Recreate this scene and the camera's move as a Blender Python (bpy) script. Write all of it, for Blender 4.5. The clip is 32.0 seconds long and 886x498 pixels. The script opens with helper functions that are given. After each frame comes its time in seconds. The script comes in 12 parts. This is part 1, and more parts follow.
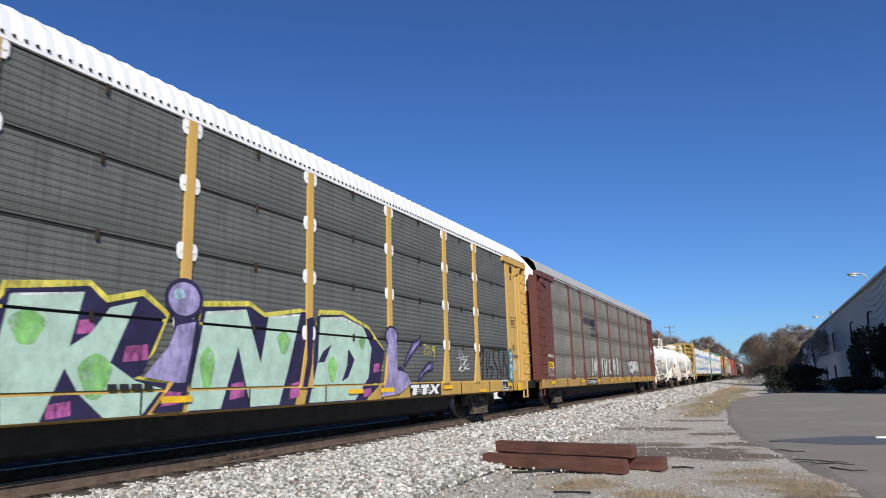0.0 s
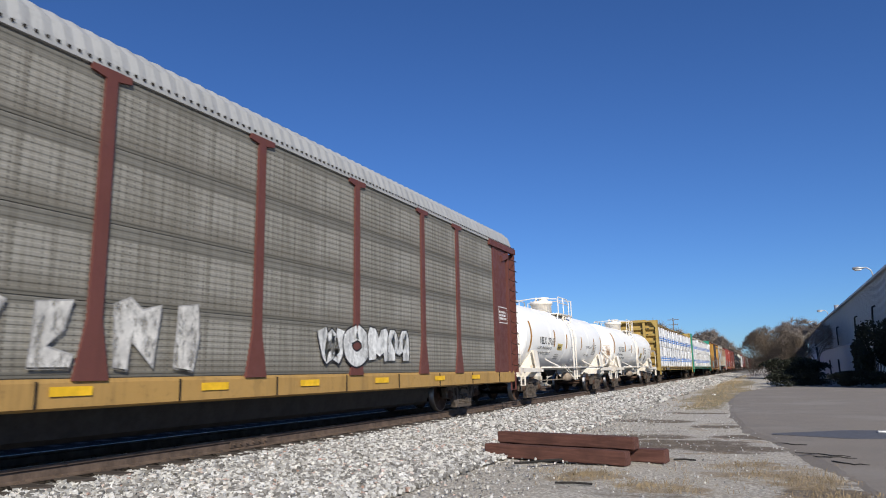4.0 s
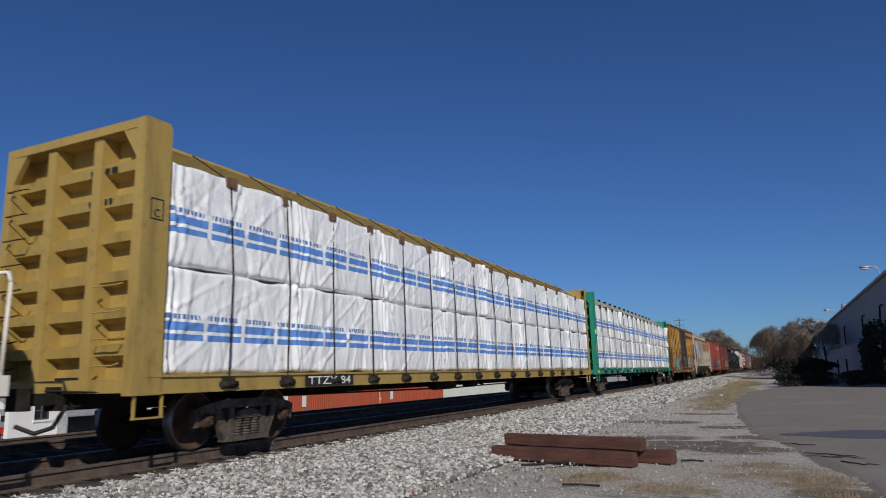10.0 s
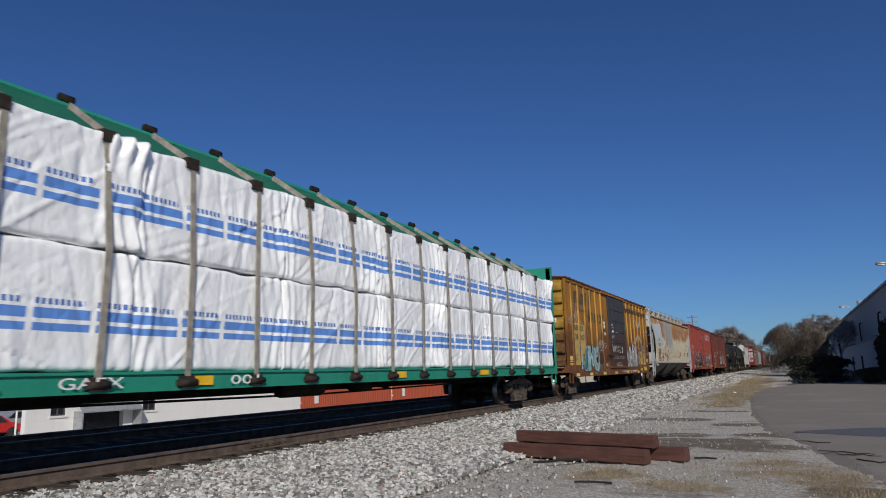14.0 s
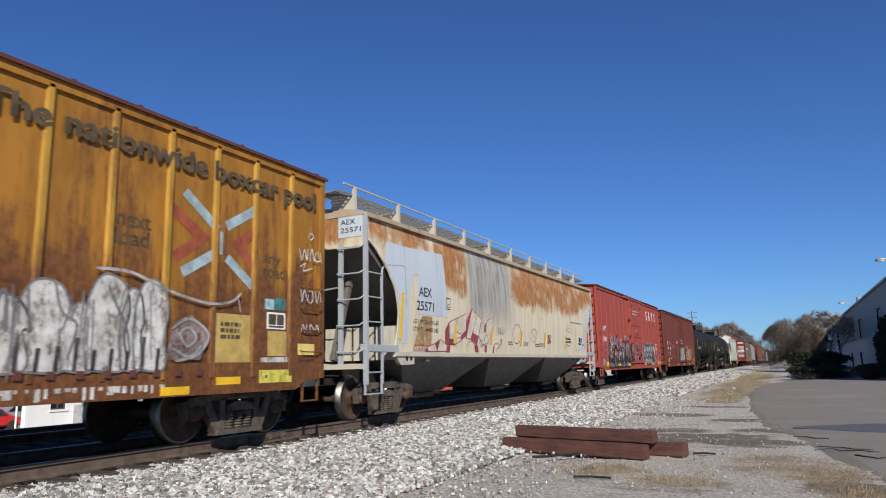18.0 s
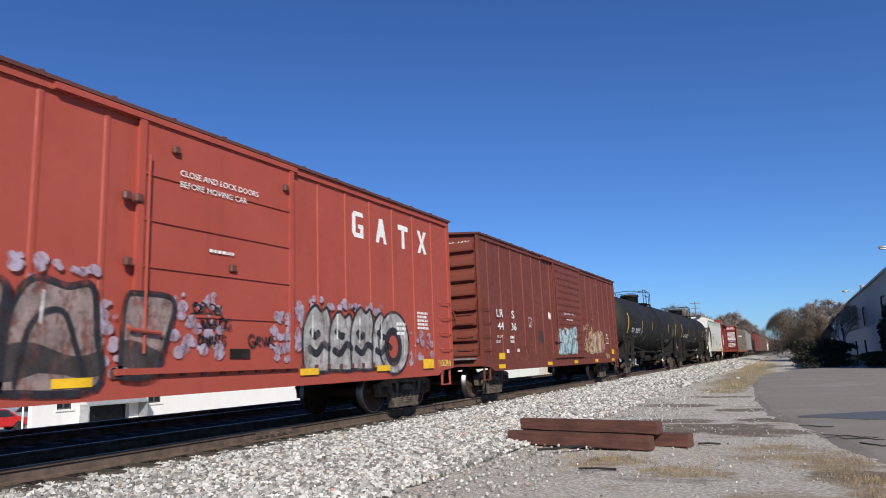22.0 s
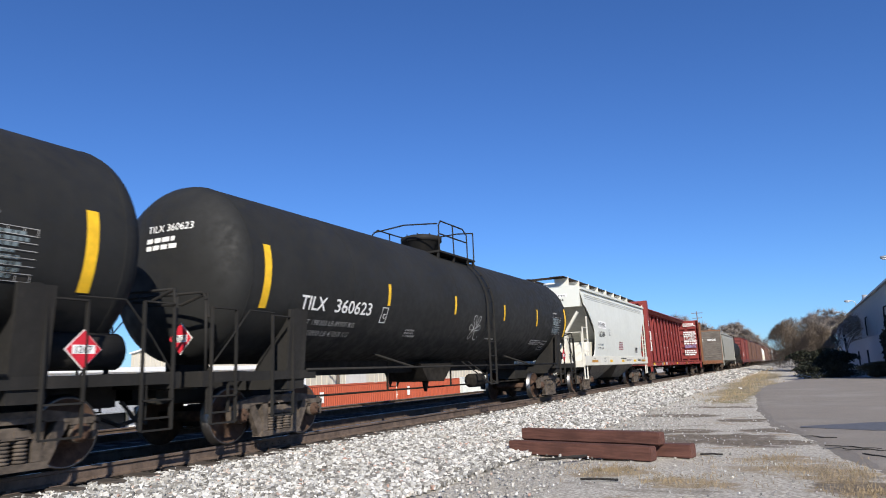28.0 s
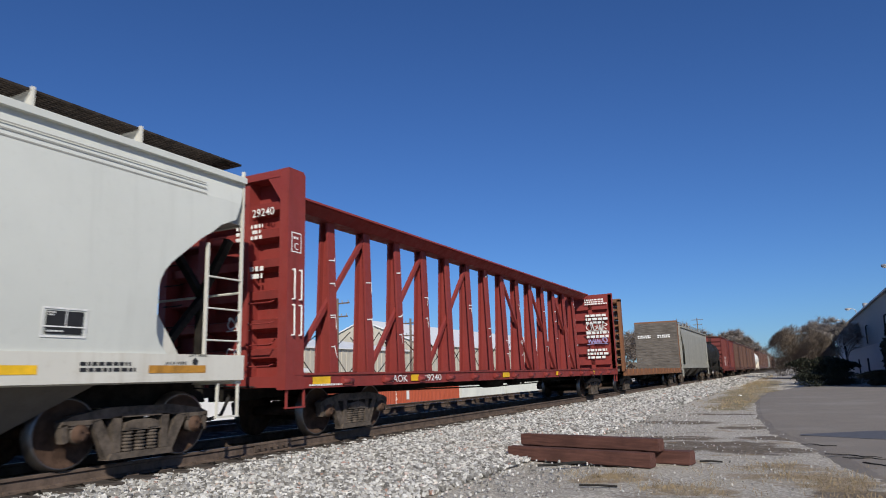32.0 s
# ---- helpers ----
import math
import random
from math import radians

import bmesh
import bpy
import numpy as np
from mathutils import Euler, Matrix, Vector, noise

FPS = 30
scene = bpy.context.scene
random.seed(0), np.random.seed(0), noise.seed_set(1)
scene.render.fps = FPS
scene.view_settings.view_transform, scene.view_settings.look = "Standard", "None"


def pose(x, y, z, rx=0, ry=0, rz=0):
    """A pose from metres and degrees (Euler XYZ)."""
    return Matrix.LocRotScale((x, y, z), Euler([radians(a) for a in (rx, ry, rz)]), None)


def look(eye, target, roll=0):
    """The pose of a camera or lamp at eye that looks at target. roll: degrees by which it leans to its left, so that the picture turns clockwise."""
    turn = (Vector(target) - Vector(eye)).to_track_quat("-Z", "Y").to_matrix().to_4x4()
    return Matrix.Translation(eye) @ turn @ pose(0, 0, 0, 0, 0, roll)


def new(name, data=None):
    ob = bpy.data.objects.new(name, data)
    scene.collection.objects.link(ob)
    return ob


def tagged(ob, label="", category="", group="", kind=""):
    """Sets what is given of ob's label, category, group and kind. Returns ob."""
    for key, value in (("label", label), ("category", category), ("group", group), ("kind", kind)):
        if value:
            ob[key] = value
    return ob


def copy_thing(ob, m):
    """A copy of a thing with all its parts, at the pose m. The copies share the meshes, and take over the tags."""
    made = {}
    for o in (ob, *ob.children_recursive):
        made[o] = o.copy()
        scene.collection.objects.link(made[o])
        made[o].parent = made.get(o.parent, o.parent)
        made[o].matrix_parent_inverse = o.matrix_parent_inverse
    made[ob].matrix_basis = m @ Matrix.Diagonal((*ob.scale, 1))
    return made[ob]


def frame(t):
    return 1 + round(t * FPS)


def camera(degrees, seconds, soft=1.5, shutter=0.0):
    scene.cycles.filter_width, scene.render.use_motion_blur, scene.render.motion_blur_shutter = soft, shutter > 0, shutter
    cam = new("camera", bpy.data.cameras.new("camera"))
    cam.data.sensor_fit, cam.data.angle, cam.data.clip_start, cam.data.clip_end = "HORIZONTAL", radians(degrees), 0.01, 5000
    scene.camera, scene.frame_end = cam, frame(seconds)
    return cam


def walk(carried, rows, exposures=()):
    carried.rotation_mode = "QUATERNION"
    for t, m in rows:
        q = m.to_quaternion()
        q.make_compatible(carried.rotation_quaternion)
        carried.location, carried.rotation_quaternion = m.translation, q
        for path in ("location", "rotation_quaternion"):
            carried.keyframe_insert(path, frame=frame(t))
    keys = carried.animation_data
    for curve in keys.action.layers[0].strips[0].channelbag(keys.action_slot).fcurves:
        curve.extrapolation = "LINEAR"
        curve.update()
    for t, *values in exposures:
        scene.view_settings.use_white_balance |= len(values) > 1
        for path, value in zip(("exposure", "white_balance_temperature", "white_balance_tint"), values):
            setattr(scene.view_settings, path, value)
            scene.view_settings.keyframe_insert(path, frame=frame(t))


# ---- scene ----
# World: metres, z = 0 on the ground beside the tracks; the track runs along +y; the train rolls towards -y.
RAIL_Z = 0.50            # top of the rails
TRACK_X = -8.91          # centre line of the track
cam = camera(66.6, 32.0, soft=1.0, shutter=0.15)
EYE = (0.0, 0.0, 1.51)
# seconds, yaw, pitch, roll
PATH = [
    (0, 25.30, 11.18, 1.65),    (0.5, 25.58, 11.22, 1.63),    (1, 25.91, 11.24, 1.62),    (1.5, 26.27, 11.15, 1.52),
    (2, 26.50, 10.94, 1.24),    (2.5, 26.59, 10.85, 1.13),    (3, 26.18, 10.65, 0.99),    (3.5, 25.68, 10.51, 0.95),
    (5.5, 25.59, 10.13, 1.52),    (6, 25.80, 10.26, 1.52),    (6.5, 25.95, 10.43, 1.57),    (7, 25.90, 10.56, 1.56),
    (7.5, 25.94, 10.62, 1.77),    (8, 26.03, 10.69, 1.85),    (8.5, 26.30, 10.65, 1.84),    (9, 26.26, 10.63, 1.84),
    (9.5, 26.16, 10.56, 1.61),    (10, 26.04, 10.62, 1.57),    (10.5, 25.96, 10.58, 1.55),    (11, 26.15, 10.60, 1.74),
    (11.5, 26.43, 10.53, 1.84),    (12, 26.92, 10.51, 1.65),    (12.5, 27.64, 10.59, 1.81),    (13, 28.00, 10.64, 2.08),
    (13.5, 27.46, 10.47, 1.74),    (15.5, 26.53, 10.39, 1.55),    (16, 26.59, 10.32, 1.68),    (16.5, 26.70, 10.25, 1.70),
    (17, 26.76, 10.17, 1.62),    (17.5, 26.85, 10.08, 1.50),    (18, 26.98, 9.97, 1.36),    (18.5, 27.09, 9.84, 1.21),
    (19, 27.12, 9.75, 1.30),    (19.5, 27.10, 9.61, 1.21),    (20, 27.09, 9.49, 1.47),    (20.5, 27.13, 9.57, 2.23),
    (21, 27.20, 9.70, 2.58),    (21.5, 27.27, 9.59, 2.22),    (22, 27.32, 9.51, 2.21),    (22.5, 27.32, 9.36, 2.31),
    (23, 27.30, 9.25, 2.04),    (23.5, 27.17, 9.32, 1.78),    (24, 27.09, 9.42, 1.33),    (24.5, 27.08, 9.66, 1.33),
    (25, 27.04, 9.78, 1.43),    (25.5, 27.02, 9.92, 1.66),    (27.5, 27.21, 10.25, 1.94),    (28, 27.42, 10.29, 2.09),
    (28.5, 27.58, 10.23, 2.09),    (29, 27.68, 10.24, 1.96),    (29.5, 27.69, 10.30, 1.54),    (30, 27.61, 10.42, 1.23),
    (30.5, 27.51, 10.53, 1.19),    (31, 27.42, 10.58, 1.25),    (31.5, 27.39, 10.62, 1.54),    (32, 27.38, 10.67, 1.60),
]
# the camera's own exposure drifts by half a stop
EXPOSURE = [(0, 0.05), (2, 0.03), (3, 0.02), (5, -0.25), (7, -0.73), (9, -0.74), (12, -0.70), (13, -0.70), (16, -0.4), (17, -0.05), (19, -0.12), (21, 0.0), (23, 0.1), (25, 0.2), (28, 0.3), (30, 0.15), (31, -0.2), (32, -0.26)]
walk(cam, [(t, pose(*EYE, 90 + p, r, y)) for t, y, p, r in PATH], [(t, e + 0.05) for t, e in EXPOSURE])

# train speed in m/s, every four seconds
SPEED = [7.677, 7.790, 7.854, 7.876, 7.798, 7.630, 7.501, 7.789, 7.844]


def travelled(t):
    """Metres that the train has rolled since the start."""
    s = 0.0
    for i in range(len(SPEED) - 1):
        u = min(t, 4 * i + 4) - 4 * i
        if u <= 0:
            break
        s += SPEED[i] * u + (SPEED[i + 1] - SPEED[i]) * u * u / 8
    return s


# ---- light ----
SUN_AZ = math.atan2(0.60, -0.80)      # towards the sun, from +y clockwise
SUN_EL = radians(31.5)
world = bpy.data.worlds.new("sky")
scene.world = world
world.use_nodes = True
wn = world.node_tree
sky = wn.nodes.new("ShaderNodeTexSky")
sky.sky_type = "NISHITA"
sky.sun_disc = False
sky.sun_elevation = SUN_EL
sky.sun_rotation = SUN_AZ
sky.altitude = 200
sky.air_density = 1.0
sky.dust_density = 0.1
sky.ozone_density = 2.5
deep = wn.nodes.new("ShaderNodeMix")          # clear, dry winter air: a deeper blue
deep.data_type, deep.blend_type = "RGBA", "MULTIPLY"
deep.inputs[0].default_value = 1.0
deep.inputs[7].default_value = (0.57, 0.95, 1.60, 1.0)
wn.links.new(sky.outputs[0], deep.inputs[6])
wn.links.new(deep.outputs[2], wn.nodes["Background"].inputs[0])
wn.nodes["Background"].inputs[1].default_value = 0.064
sun = new("sun", bpy.data.lights.new("sun", "SUN"))
sun.data.energy = 5.0
sun.data.angle = radians(0.53)
sun.data.color = (1.0, 0.945, 0.84)
sun.matrix_world = look((30 * math.sin(SUN_AZ), 30 * math.cos(SUN_AZ), 30 * math.tan(SUN_EL)), (0, 0, 0))

# ---- materials ----
def mat(name, rough=0.7, metal=0.0, spec=0.4):
    m = bpy.data.materials.new(name)
    m.use_nodes = True
    b = m.node_tree.nodes["Principled BSDF"]
    b.inputs["Roughness"].default_value = rough
    b.inputs["Metallic"].default_value = metal
    b.inputs["Specular IOR Level"].default_value = spec
    return m, m.node_tree, b


def nd(nt, kind, **kw):
    n = nt.nodes.new(kind)
    for k, v in kw.items():
        if k in n.inputs:
            n.inputs[k].default_value = v
    return n


def coords(nt, scale=(1, 1, 1), kind="Object"):
    tc = nt.nodes.new("ShaderNodeTexCoord")
    mp = nt.nodes.new("ShaderNodeMapping")
    mp.inputs["Scale"].default_value = scale
    nt.links.new(tc.outputs[kind], mp.inputs["Vector"])
    return mp.outputs["Vector"]


def noise_tex(nt, scale, detail=5, rough=0.6, stretch=(1, 1, 1), kind="Object"):
    n = nd(nt, "ShaderNodeTexNoise", Scale=scale, Detail=detail, Roughness=rough)
    nt.links.new(coords(nt, stretch, kind), n.inputs["Vector"])
    return n.outputs["Fac"]


def ramp(nt, fac, lo, hi, a=0.0, b=1.0):
    n = nt.nodes.new("ShaderNodeMapRange")
    n.interpolation_type = "SMOOTHSTEP"
    for k, v in (("From Min", lo), ("From Max", hi), ("To Min", a), ("To Max", b)):
        n.inputs[k].default_value = v
    nt.links.new(fac, n.inputs["Value"])
    return n.outputs["Result"]


def blend(nt, fac, a, b, kind="MIX"):
    n = nt.nodes.new("ShaderNodeMix")
    n.data_type = "RGBA"
    n.blend_type = kind
    for sock, v in ((0, fac), (6, a), (7, b)):
        if isinstance(v, bpy.types.NodeSocket):
            nt.links.new(v, n.inputs[sock])
        elif sock == 0:
            n.inputs[0].default_value = v
        else:
            n.inputs[sock].default_value = (*v, 1)
    return n.outputs[2]


def bump(nt, b, fac, strength, dist):
    n = nd(nt, "ShaderNodeBump", Strength=strength, Distance=dist)
    nt.links.new(fac, n.inputs["Height"])
    nt.links.new(n.outputs[0], b.inputs["Normal"])


def math_node(nt, op, a, b):
    n = nt.nodes.new("ShaderNodeMath")
    n.operation = op
    for i, v in enumerate((a, b)):
        if isinstance(v, bpy.types.NodeSocket):
            nt.links.new(v, n.inputs[i])
        else:
            n.inputs[i].default_value = v
    return n.outputs[0]


def paint(name, color, grime=0.35, rust=0.0, streak=0.4, rough=0.55, rust_color=(0.22, 0.075, 0.025), grime_color=None, fade=0.25, spec=0.35):
    """Weathered paint on steel: faded patches, run-down streaks of dirt, spots and runs of rust."""
    m, nt, b = mat(name, rough, 0.0, spec)
    g = grime_color or tuple(0.35 * c + 0.012 for c in color)
    light = tuple(min(0.9, c * 1.18 + 0.02) for c in color)
    patch = ramp(nt, noise_tex(nt, 0.7, 4, 0.6), 0.35, 0.7)
    col = blend(nt, math_node(nt, "MULTIPLY", patch, fade), color, light)
    run = ramp(nt, noise_tex(nt, 2.2, 6, 0.65, (1.0, 1.6, 0.16)), 0.48, 0.78)
    col = blend(nt, math_node(nt, "MULTIPLY", run, streak), col, g)
    speck = ramp(nt, noise_tex(nt, 9.0, 6, 0.7), 0.52, 0.75)
    col = blend(nt, math_node(nt, "MULTIPLY", speck, grime), col, g)
    if rust:
        r1 = noise_tex(nt, 1.1, 7, 0.7, (1.0, 1.0, 0.35))
        r2 = noise_tex(nt, 6.5, 5, 0.7, (1.0, 1.4, 0.25))
        both = math_node(nt, "ADD", math_node(nt, "MULTIPLY", r1, 0.62), math_node(nt, "MULTIPLY", r2, 0.38))
        f = ramp(nt, both, 0.66 - 0.24 * rust, 0.76 - 0.22 * rust)
        deep = blend(nt, ramp(nt, noise_tex(nt, 14, 4), 0.4, 0.65), rust_color, tuple(0.45 * c for c in rust_color))
        col = blend(nt, math_node(nt, "MULTIPLY", f, min(1.0, 0.55 + rust * 0.5)), col, deep)
    nt.links.new(col, b.inputs["Base Color"])
    rr = ramp(nt, noise_tex(nt, 5, 4), 0.3, 0.7, rough - 0.1, min(1.0, rough + 0.2))
    nt.links.new(rr, b.inputs["Roughness"])
    bump(nt, b, noise_tex(nt, 28, 4, 0.6), 0.12, 0.01)
    return m


def plain(name, color, rough=0.6, metal=0.0, vary=0.25, scale=6.0, bumpy=0.1, dist=0.01):
    m, nt, b = mat(name, rough, metal)
    n = noise_tex(nt, scale, 6, 0.65)
    col = blend(nt, ramp(nt, n, 0.3, 0.7), tuple(c * (1 - vary) for c in color), tuple(min(0.95, c * (1 + vary)) for c in color))
    nt.links.new(col, b.inputs["Base Color"])
    if bumpy:
        bump(nt, b, noise_tex(nt, scale * 6, 4, 0.6), bumpy, dist)
    return m


# ---- mesh helpers ----
def part(name, bm, material, parent=None, label="", smooth=False, place=None):
    """Links bm as one mesh object under parent."""
    me = bpy.data.meshes.new(name)
    bm.to_mesh(me)
    bm.free()
    if smooth:
        for p in me.polygons:
            p.use_smooth = True
    for mm in material if isinstance(material, (list, tuple)) else (material,):
        me.materials.append(mm)
    ob = new(name, me)
    if parent is not None:
        ob.parent = parent
    if place is not None:
        ob.matrix_basis = place
    if label:
        tagged(ob, label)
    return ob


def box(bm, x0, x1, y0, y1, z0, z1, mi=0):
    vs = [bm.verts.new((x, y, z)) for z in (z0, z1) for y in (y0, y1) for x in (x0, x1)]
    for f in ((0, 2, 3, 1), (4, 5, 7, 6), (0, 1, 5, 4), (2, 6, 7, 3), (0, 4, 6, 2), (1, 3, 7, 5)):
        bm.faces.new([vs[i] for i in f]).material_index = mi
    return vs


def beam(bm, a, b, w, h, mi=0):
    """A bar of section w x h from a to b."""
    a, b = Vector(a), Vector(b)
    d = (b - a).normalized()
    up = Vector((0, 0, 1)) if abs(d.z) < 0.95 else Vector((0, 1, 0))
    s = d.cross(up).normalized() * (w / 2)
    u = s.cross(d).normalized() * (h / 2)
    vs = [bm.verts.new(p + i * s + j * u) for p in (a, b) for i, j in ((-1, -1), (1, -1), (1, 1), (-1, 1))]
    for f in ((3, 2, 1, 0), (4, 5, 6, 7), (0, 1, 5, 4), (1, 2, 6, 5), (2, 3, 7, 6), (3, 0, 4, 7)):
        bm.faces.new([vs[i] for i in f]).material_index = mi


def rod(bm, a, b, r, n=8, r2=None, caps=True, mi=0):
    a, b = Vector(a), Vector(b)
    d = (b - a).normalized()
    up = Vector((0, 0, 1)) if abs(d.z) < 0.95 else Vector((0, 1, 0))
    s = d.cross(up).normalized()
    u = s.cross(d).normalized()
    r2 = r if r2 is None else r2
    ra, rb = [], []
    for i in range(n):
        t = 2 * math.pi * i / n
        v = s * math.cos(t) + u * math.sin(t)
        ra.append(bm.verts.new(a + v * r))
        rb.append(bm.verts.new(b + v * r2))
    for i in range(n):
        f = bm.faces.new((ra[i], rb[i], rb[(i + 1) % n], ra[(i + 1) % n]))
        f.material_index = mi
        f.smooth = n > 6
    if caps:
        bm.faces.new(ra).material_index = mi
        bm.faces.new(rb[::-1]).material_index = mi


def pipe(bm, pts, r, n=6):
    for a, b in zip(pts, pts[1:]):
        rod(bm, a, b, r, n)


def extrude_poly(bm, poly, axis, a, b, mi=0):
    """A prism of the polygon (2D, counter-clockwise seen along the axis) from a to b along axis 'x', 'y' or 'z'."""
    def p(u, v, w):
        return {"x": (w, u, v), "y": (u, w, v), "z": (u, v, w)}[axis]
    va = [bm.verts.new(p(u, v, a)) for u, v in poly]
    vb = [bm.verts.new(p(u, v, b)) for u, v in poly]
    n = len(poly)
    fs = [bm.faces.new(va), bm.faces.new(vb[::-1])]
    for i in range(n):
        fs.append(bm.faces.new((va[i], vb[i], vb[(i + 1) % n], va[(i + 1) % n])))
    for f in fs:
        f.material_index = mi
    return fs


def fix(bm):
    bmesh.ops.recalc_face_normals(bm, faces=bm.faces[:])
    return bm


def B():
    return bmesh.new()


def quick(name, material, parent, *boxes, label="", bevel=0.0):
    bm = B()
    for b in boxes:
        box(bm, *b)
    if bevel:
        bmesh.ops.bevel(bm, geom=bm.edges[:], offset=bevel, segments=1, affect="EDGES")
    return part(name, bm, material, parent, label)


def thing(name, label, category, group="", place=None, kind=""):
    e = new(name)
    e.empty_display_size = 0.3
    if place is not None:
        e.matrix_basis = place
    return tagged(e, label, category, group, kind)

# ---- setting materials ----
def ballast_mat():
    m, nt, b = mat("ballast stone", 0.85)
    oi = nt.nodes.new("ShaderNodeNewGeometry")
    isl = oi.outputs["Random Per Island"]
    r = nt.nodes.new("ShaderNodeValToRGB")
    el = r.color_ramp.elements
    el[0].color, el[1].color = (0.09, 0.086, 0.08, 1), (0.72, 0.71, 0.67, 1)
    for p, c in ((0.25, (0.23, 0.22, 0.205, 1)), (0.65, (0.50, 0.49, 0.465, 1)), (0.94, (0.76, 0.74, 0.70, 1)), (0.965, (0.40, 0.21, 0.15, 1)), (0.98, (0.50, 0.47, 0.42, 1))):
        e = el.new(p)
        e.color = c
    nt.links.new(isl, r.inputs[0])
    col = blend(nt, ramp(nt, noise_tex(nt, 22, 5), 0.35, 0.7, 0.0, 0.35), r.outputs[0], (0.24, 0.22, 0.19))
    dust = ramp(nt, noise_tex(nt, 0.5, 4), 0.5, 0.75, 0.0, 0.35)
    col = blend(nt, dust, col, (0.33, 0.29, 0.23))
    nt.links.new(col, b.inputs["Base Color"])
    bump(nt, b, noise_tex(nt, 60, 3), 0.3, 0.01)
    return m


def ground_mat():
    """Pale gravel with straw litter and dark soil in long patches."""
    m, nt, b = mat("ground gravel and dry grass", 0.95)
    grit = ramp(nt, noise_tex(nt, 30, 6, 0.8), 0.3, 0.72)
    grey = blend(nt, grit, (0.40, 0.37, 0.32), (0.74, 0.69, 0.615))
    voro = nd(nt, "ShaderNodeTexVoronoi", Scale=19.0)
    nt.links.new(coords(nt), voro.inputs["Vector"])
    pick = nt.nodes.new("ShaderNodeSeparateColor")
    nt.links.new(voro.outputs["Color"], pick.inputs[0])
    grey = blend(nt, math_node(nt, "MULTIPLY", ramp(nt, pick.outputs[0], 0.2, 0.9), 0.6), grey, (0.72, 0.68, 0.60))
    grey = blend(nt, ramp(nt, voro.outputs["Distance"], 0.3, 0.65, 0.0, 0.6), grey, (0.24, 0.205, 0.16))
    tone = ramp(nt, noise_tex(nt, 0.35, 5, 0.6), 0.35, 0.65)
    grey = blend(nt, math_node(nt, "MULTIPLY", tone, 0.3), grey, (0.50, 0.44, 0.35))
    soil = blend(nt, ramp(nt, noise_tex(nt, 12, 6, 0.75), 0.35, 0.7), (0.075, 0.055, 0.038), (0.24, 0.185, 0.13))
    sep = nt.nodes.new("ShaderNodeSeparateXYZ")
    nt.links.new(coords(nt), sep.inputs[0])
    patch = noise_tex(nt, 0.5, 7, 0.7, (0.55, 1.5, 1.0))
    track_side = ramp(nt, sep.outputs[0], -5.5, -4.0, -0.12, 0.0)
    col = blend(nt, ramp(nt, math_node(nt, "ADD", patch, track_side), 0.57, 0.70, 0.0, 0.7), grey, soil)
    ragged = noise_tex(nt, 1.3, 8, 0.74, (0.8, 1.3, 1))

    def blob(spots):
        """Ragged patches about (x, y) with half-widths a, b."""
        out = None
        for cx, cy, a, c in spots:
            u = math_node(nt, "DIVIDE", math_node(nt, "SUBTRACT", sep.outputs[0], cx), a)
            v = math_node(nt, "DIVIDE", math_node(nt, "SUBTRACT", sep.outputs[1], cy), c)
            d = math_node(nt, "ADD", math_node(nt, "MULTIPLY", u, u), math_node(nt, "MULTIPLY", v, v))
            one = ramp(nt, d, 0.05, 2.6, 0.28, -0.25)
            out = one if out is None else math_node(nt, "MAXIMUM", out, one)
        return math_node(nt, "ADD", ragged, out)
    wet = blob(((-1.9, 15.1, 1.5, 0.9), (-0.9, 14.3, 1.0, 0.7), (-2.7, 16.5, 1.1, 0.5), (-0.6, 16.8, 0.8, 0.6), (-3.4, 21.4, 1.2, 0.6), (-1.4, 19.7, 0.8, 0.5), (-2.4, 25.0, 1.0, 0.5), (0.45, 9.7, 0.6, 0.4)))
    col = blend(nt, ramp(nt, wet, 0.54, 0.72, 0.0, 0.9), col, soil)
    straw = blend(nt, ramp(nt, noise_tex(nt, 34, 5, 0.75, (1, 0.5, 1)), 0.35, 0.7), (0.20, 0.135, 0.070), (0.46, 0.35, 0.21))
    moss = blend(nt, ramp(nt, noise_tex(nt, 9, 5, 0.75), 0.35, 0.7), (0.13, 0.115, 0.05), (0.33, 0.28, 0.14))
    tuft = noise_tex(nt, 0.9, 8, 0.75, (0.8, 1.1, 1.0))
    tuft = math_node(nt, "ADD", tuft, ramp(nt, sep.outputs[0], -5.0, -1.0, -0.07, 0.02))
    col = blend(nt, ramp(nt, tuft, 0.57, 0.68, 0.0, 0.85), col, straw)
    dry = blob(((-0.3, 11.4, 0.9, 1.3), (0.35, 10.6, 0.6, 1.0), (-2.6, 10.2, 0.7, 0.6), (-1.5, 9.6, 0.7, 0.5), (0.75, 8.6, 0.6, 1.2), (-0.2, 8.2, 0.8, 0.6)))
    col = blend(nt, ramp(nt, dry, 0.62, 0.84, 0.0, 0.85), col, straw)
    verge = blob(((-2.6, 30, 0.9, 3.0), (-2.6, 38, 1.5, 7.0), (-2.9, 50, 1.5, 9.0), (-3.0, 70, 1.6, 16.0), (-1.2, 47, 0.9, 4.0)))
    col = blend(nt, ramp(nt, verge, 0.56, 0.74, 0.0, 0.9), col, blend(nt, ramp(nt, ragged, 0.40, 0.60), straw, moss))
    nt.links.new(col, b.inputs["Base Color"])
    bump(nt, b, math_node(nt, "ADD", grit, voro.outputs["Distance"]), 0.6, 0.025)
    return m


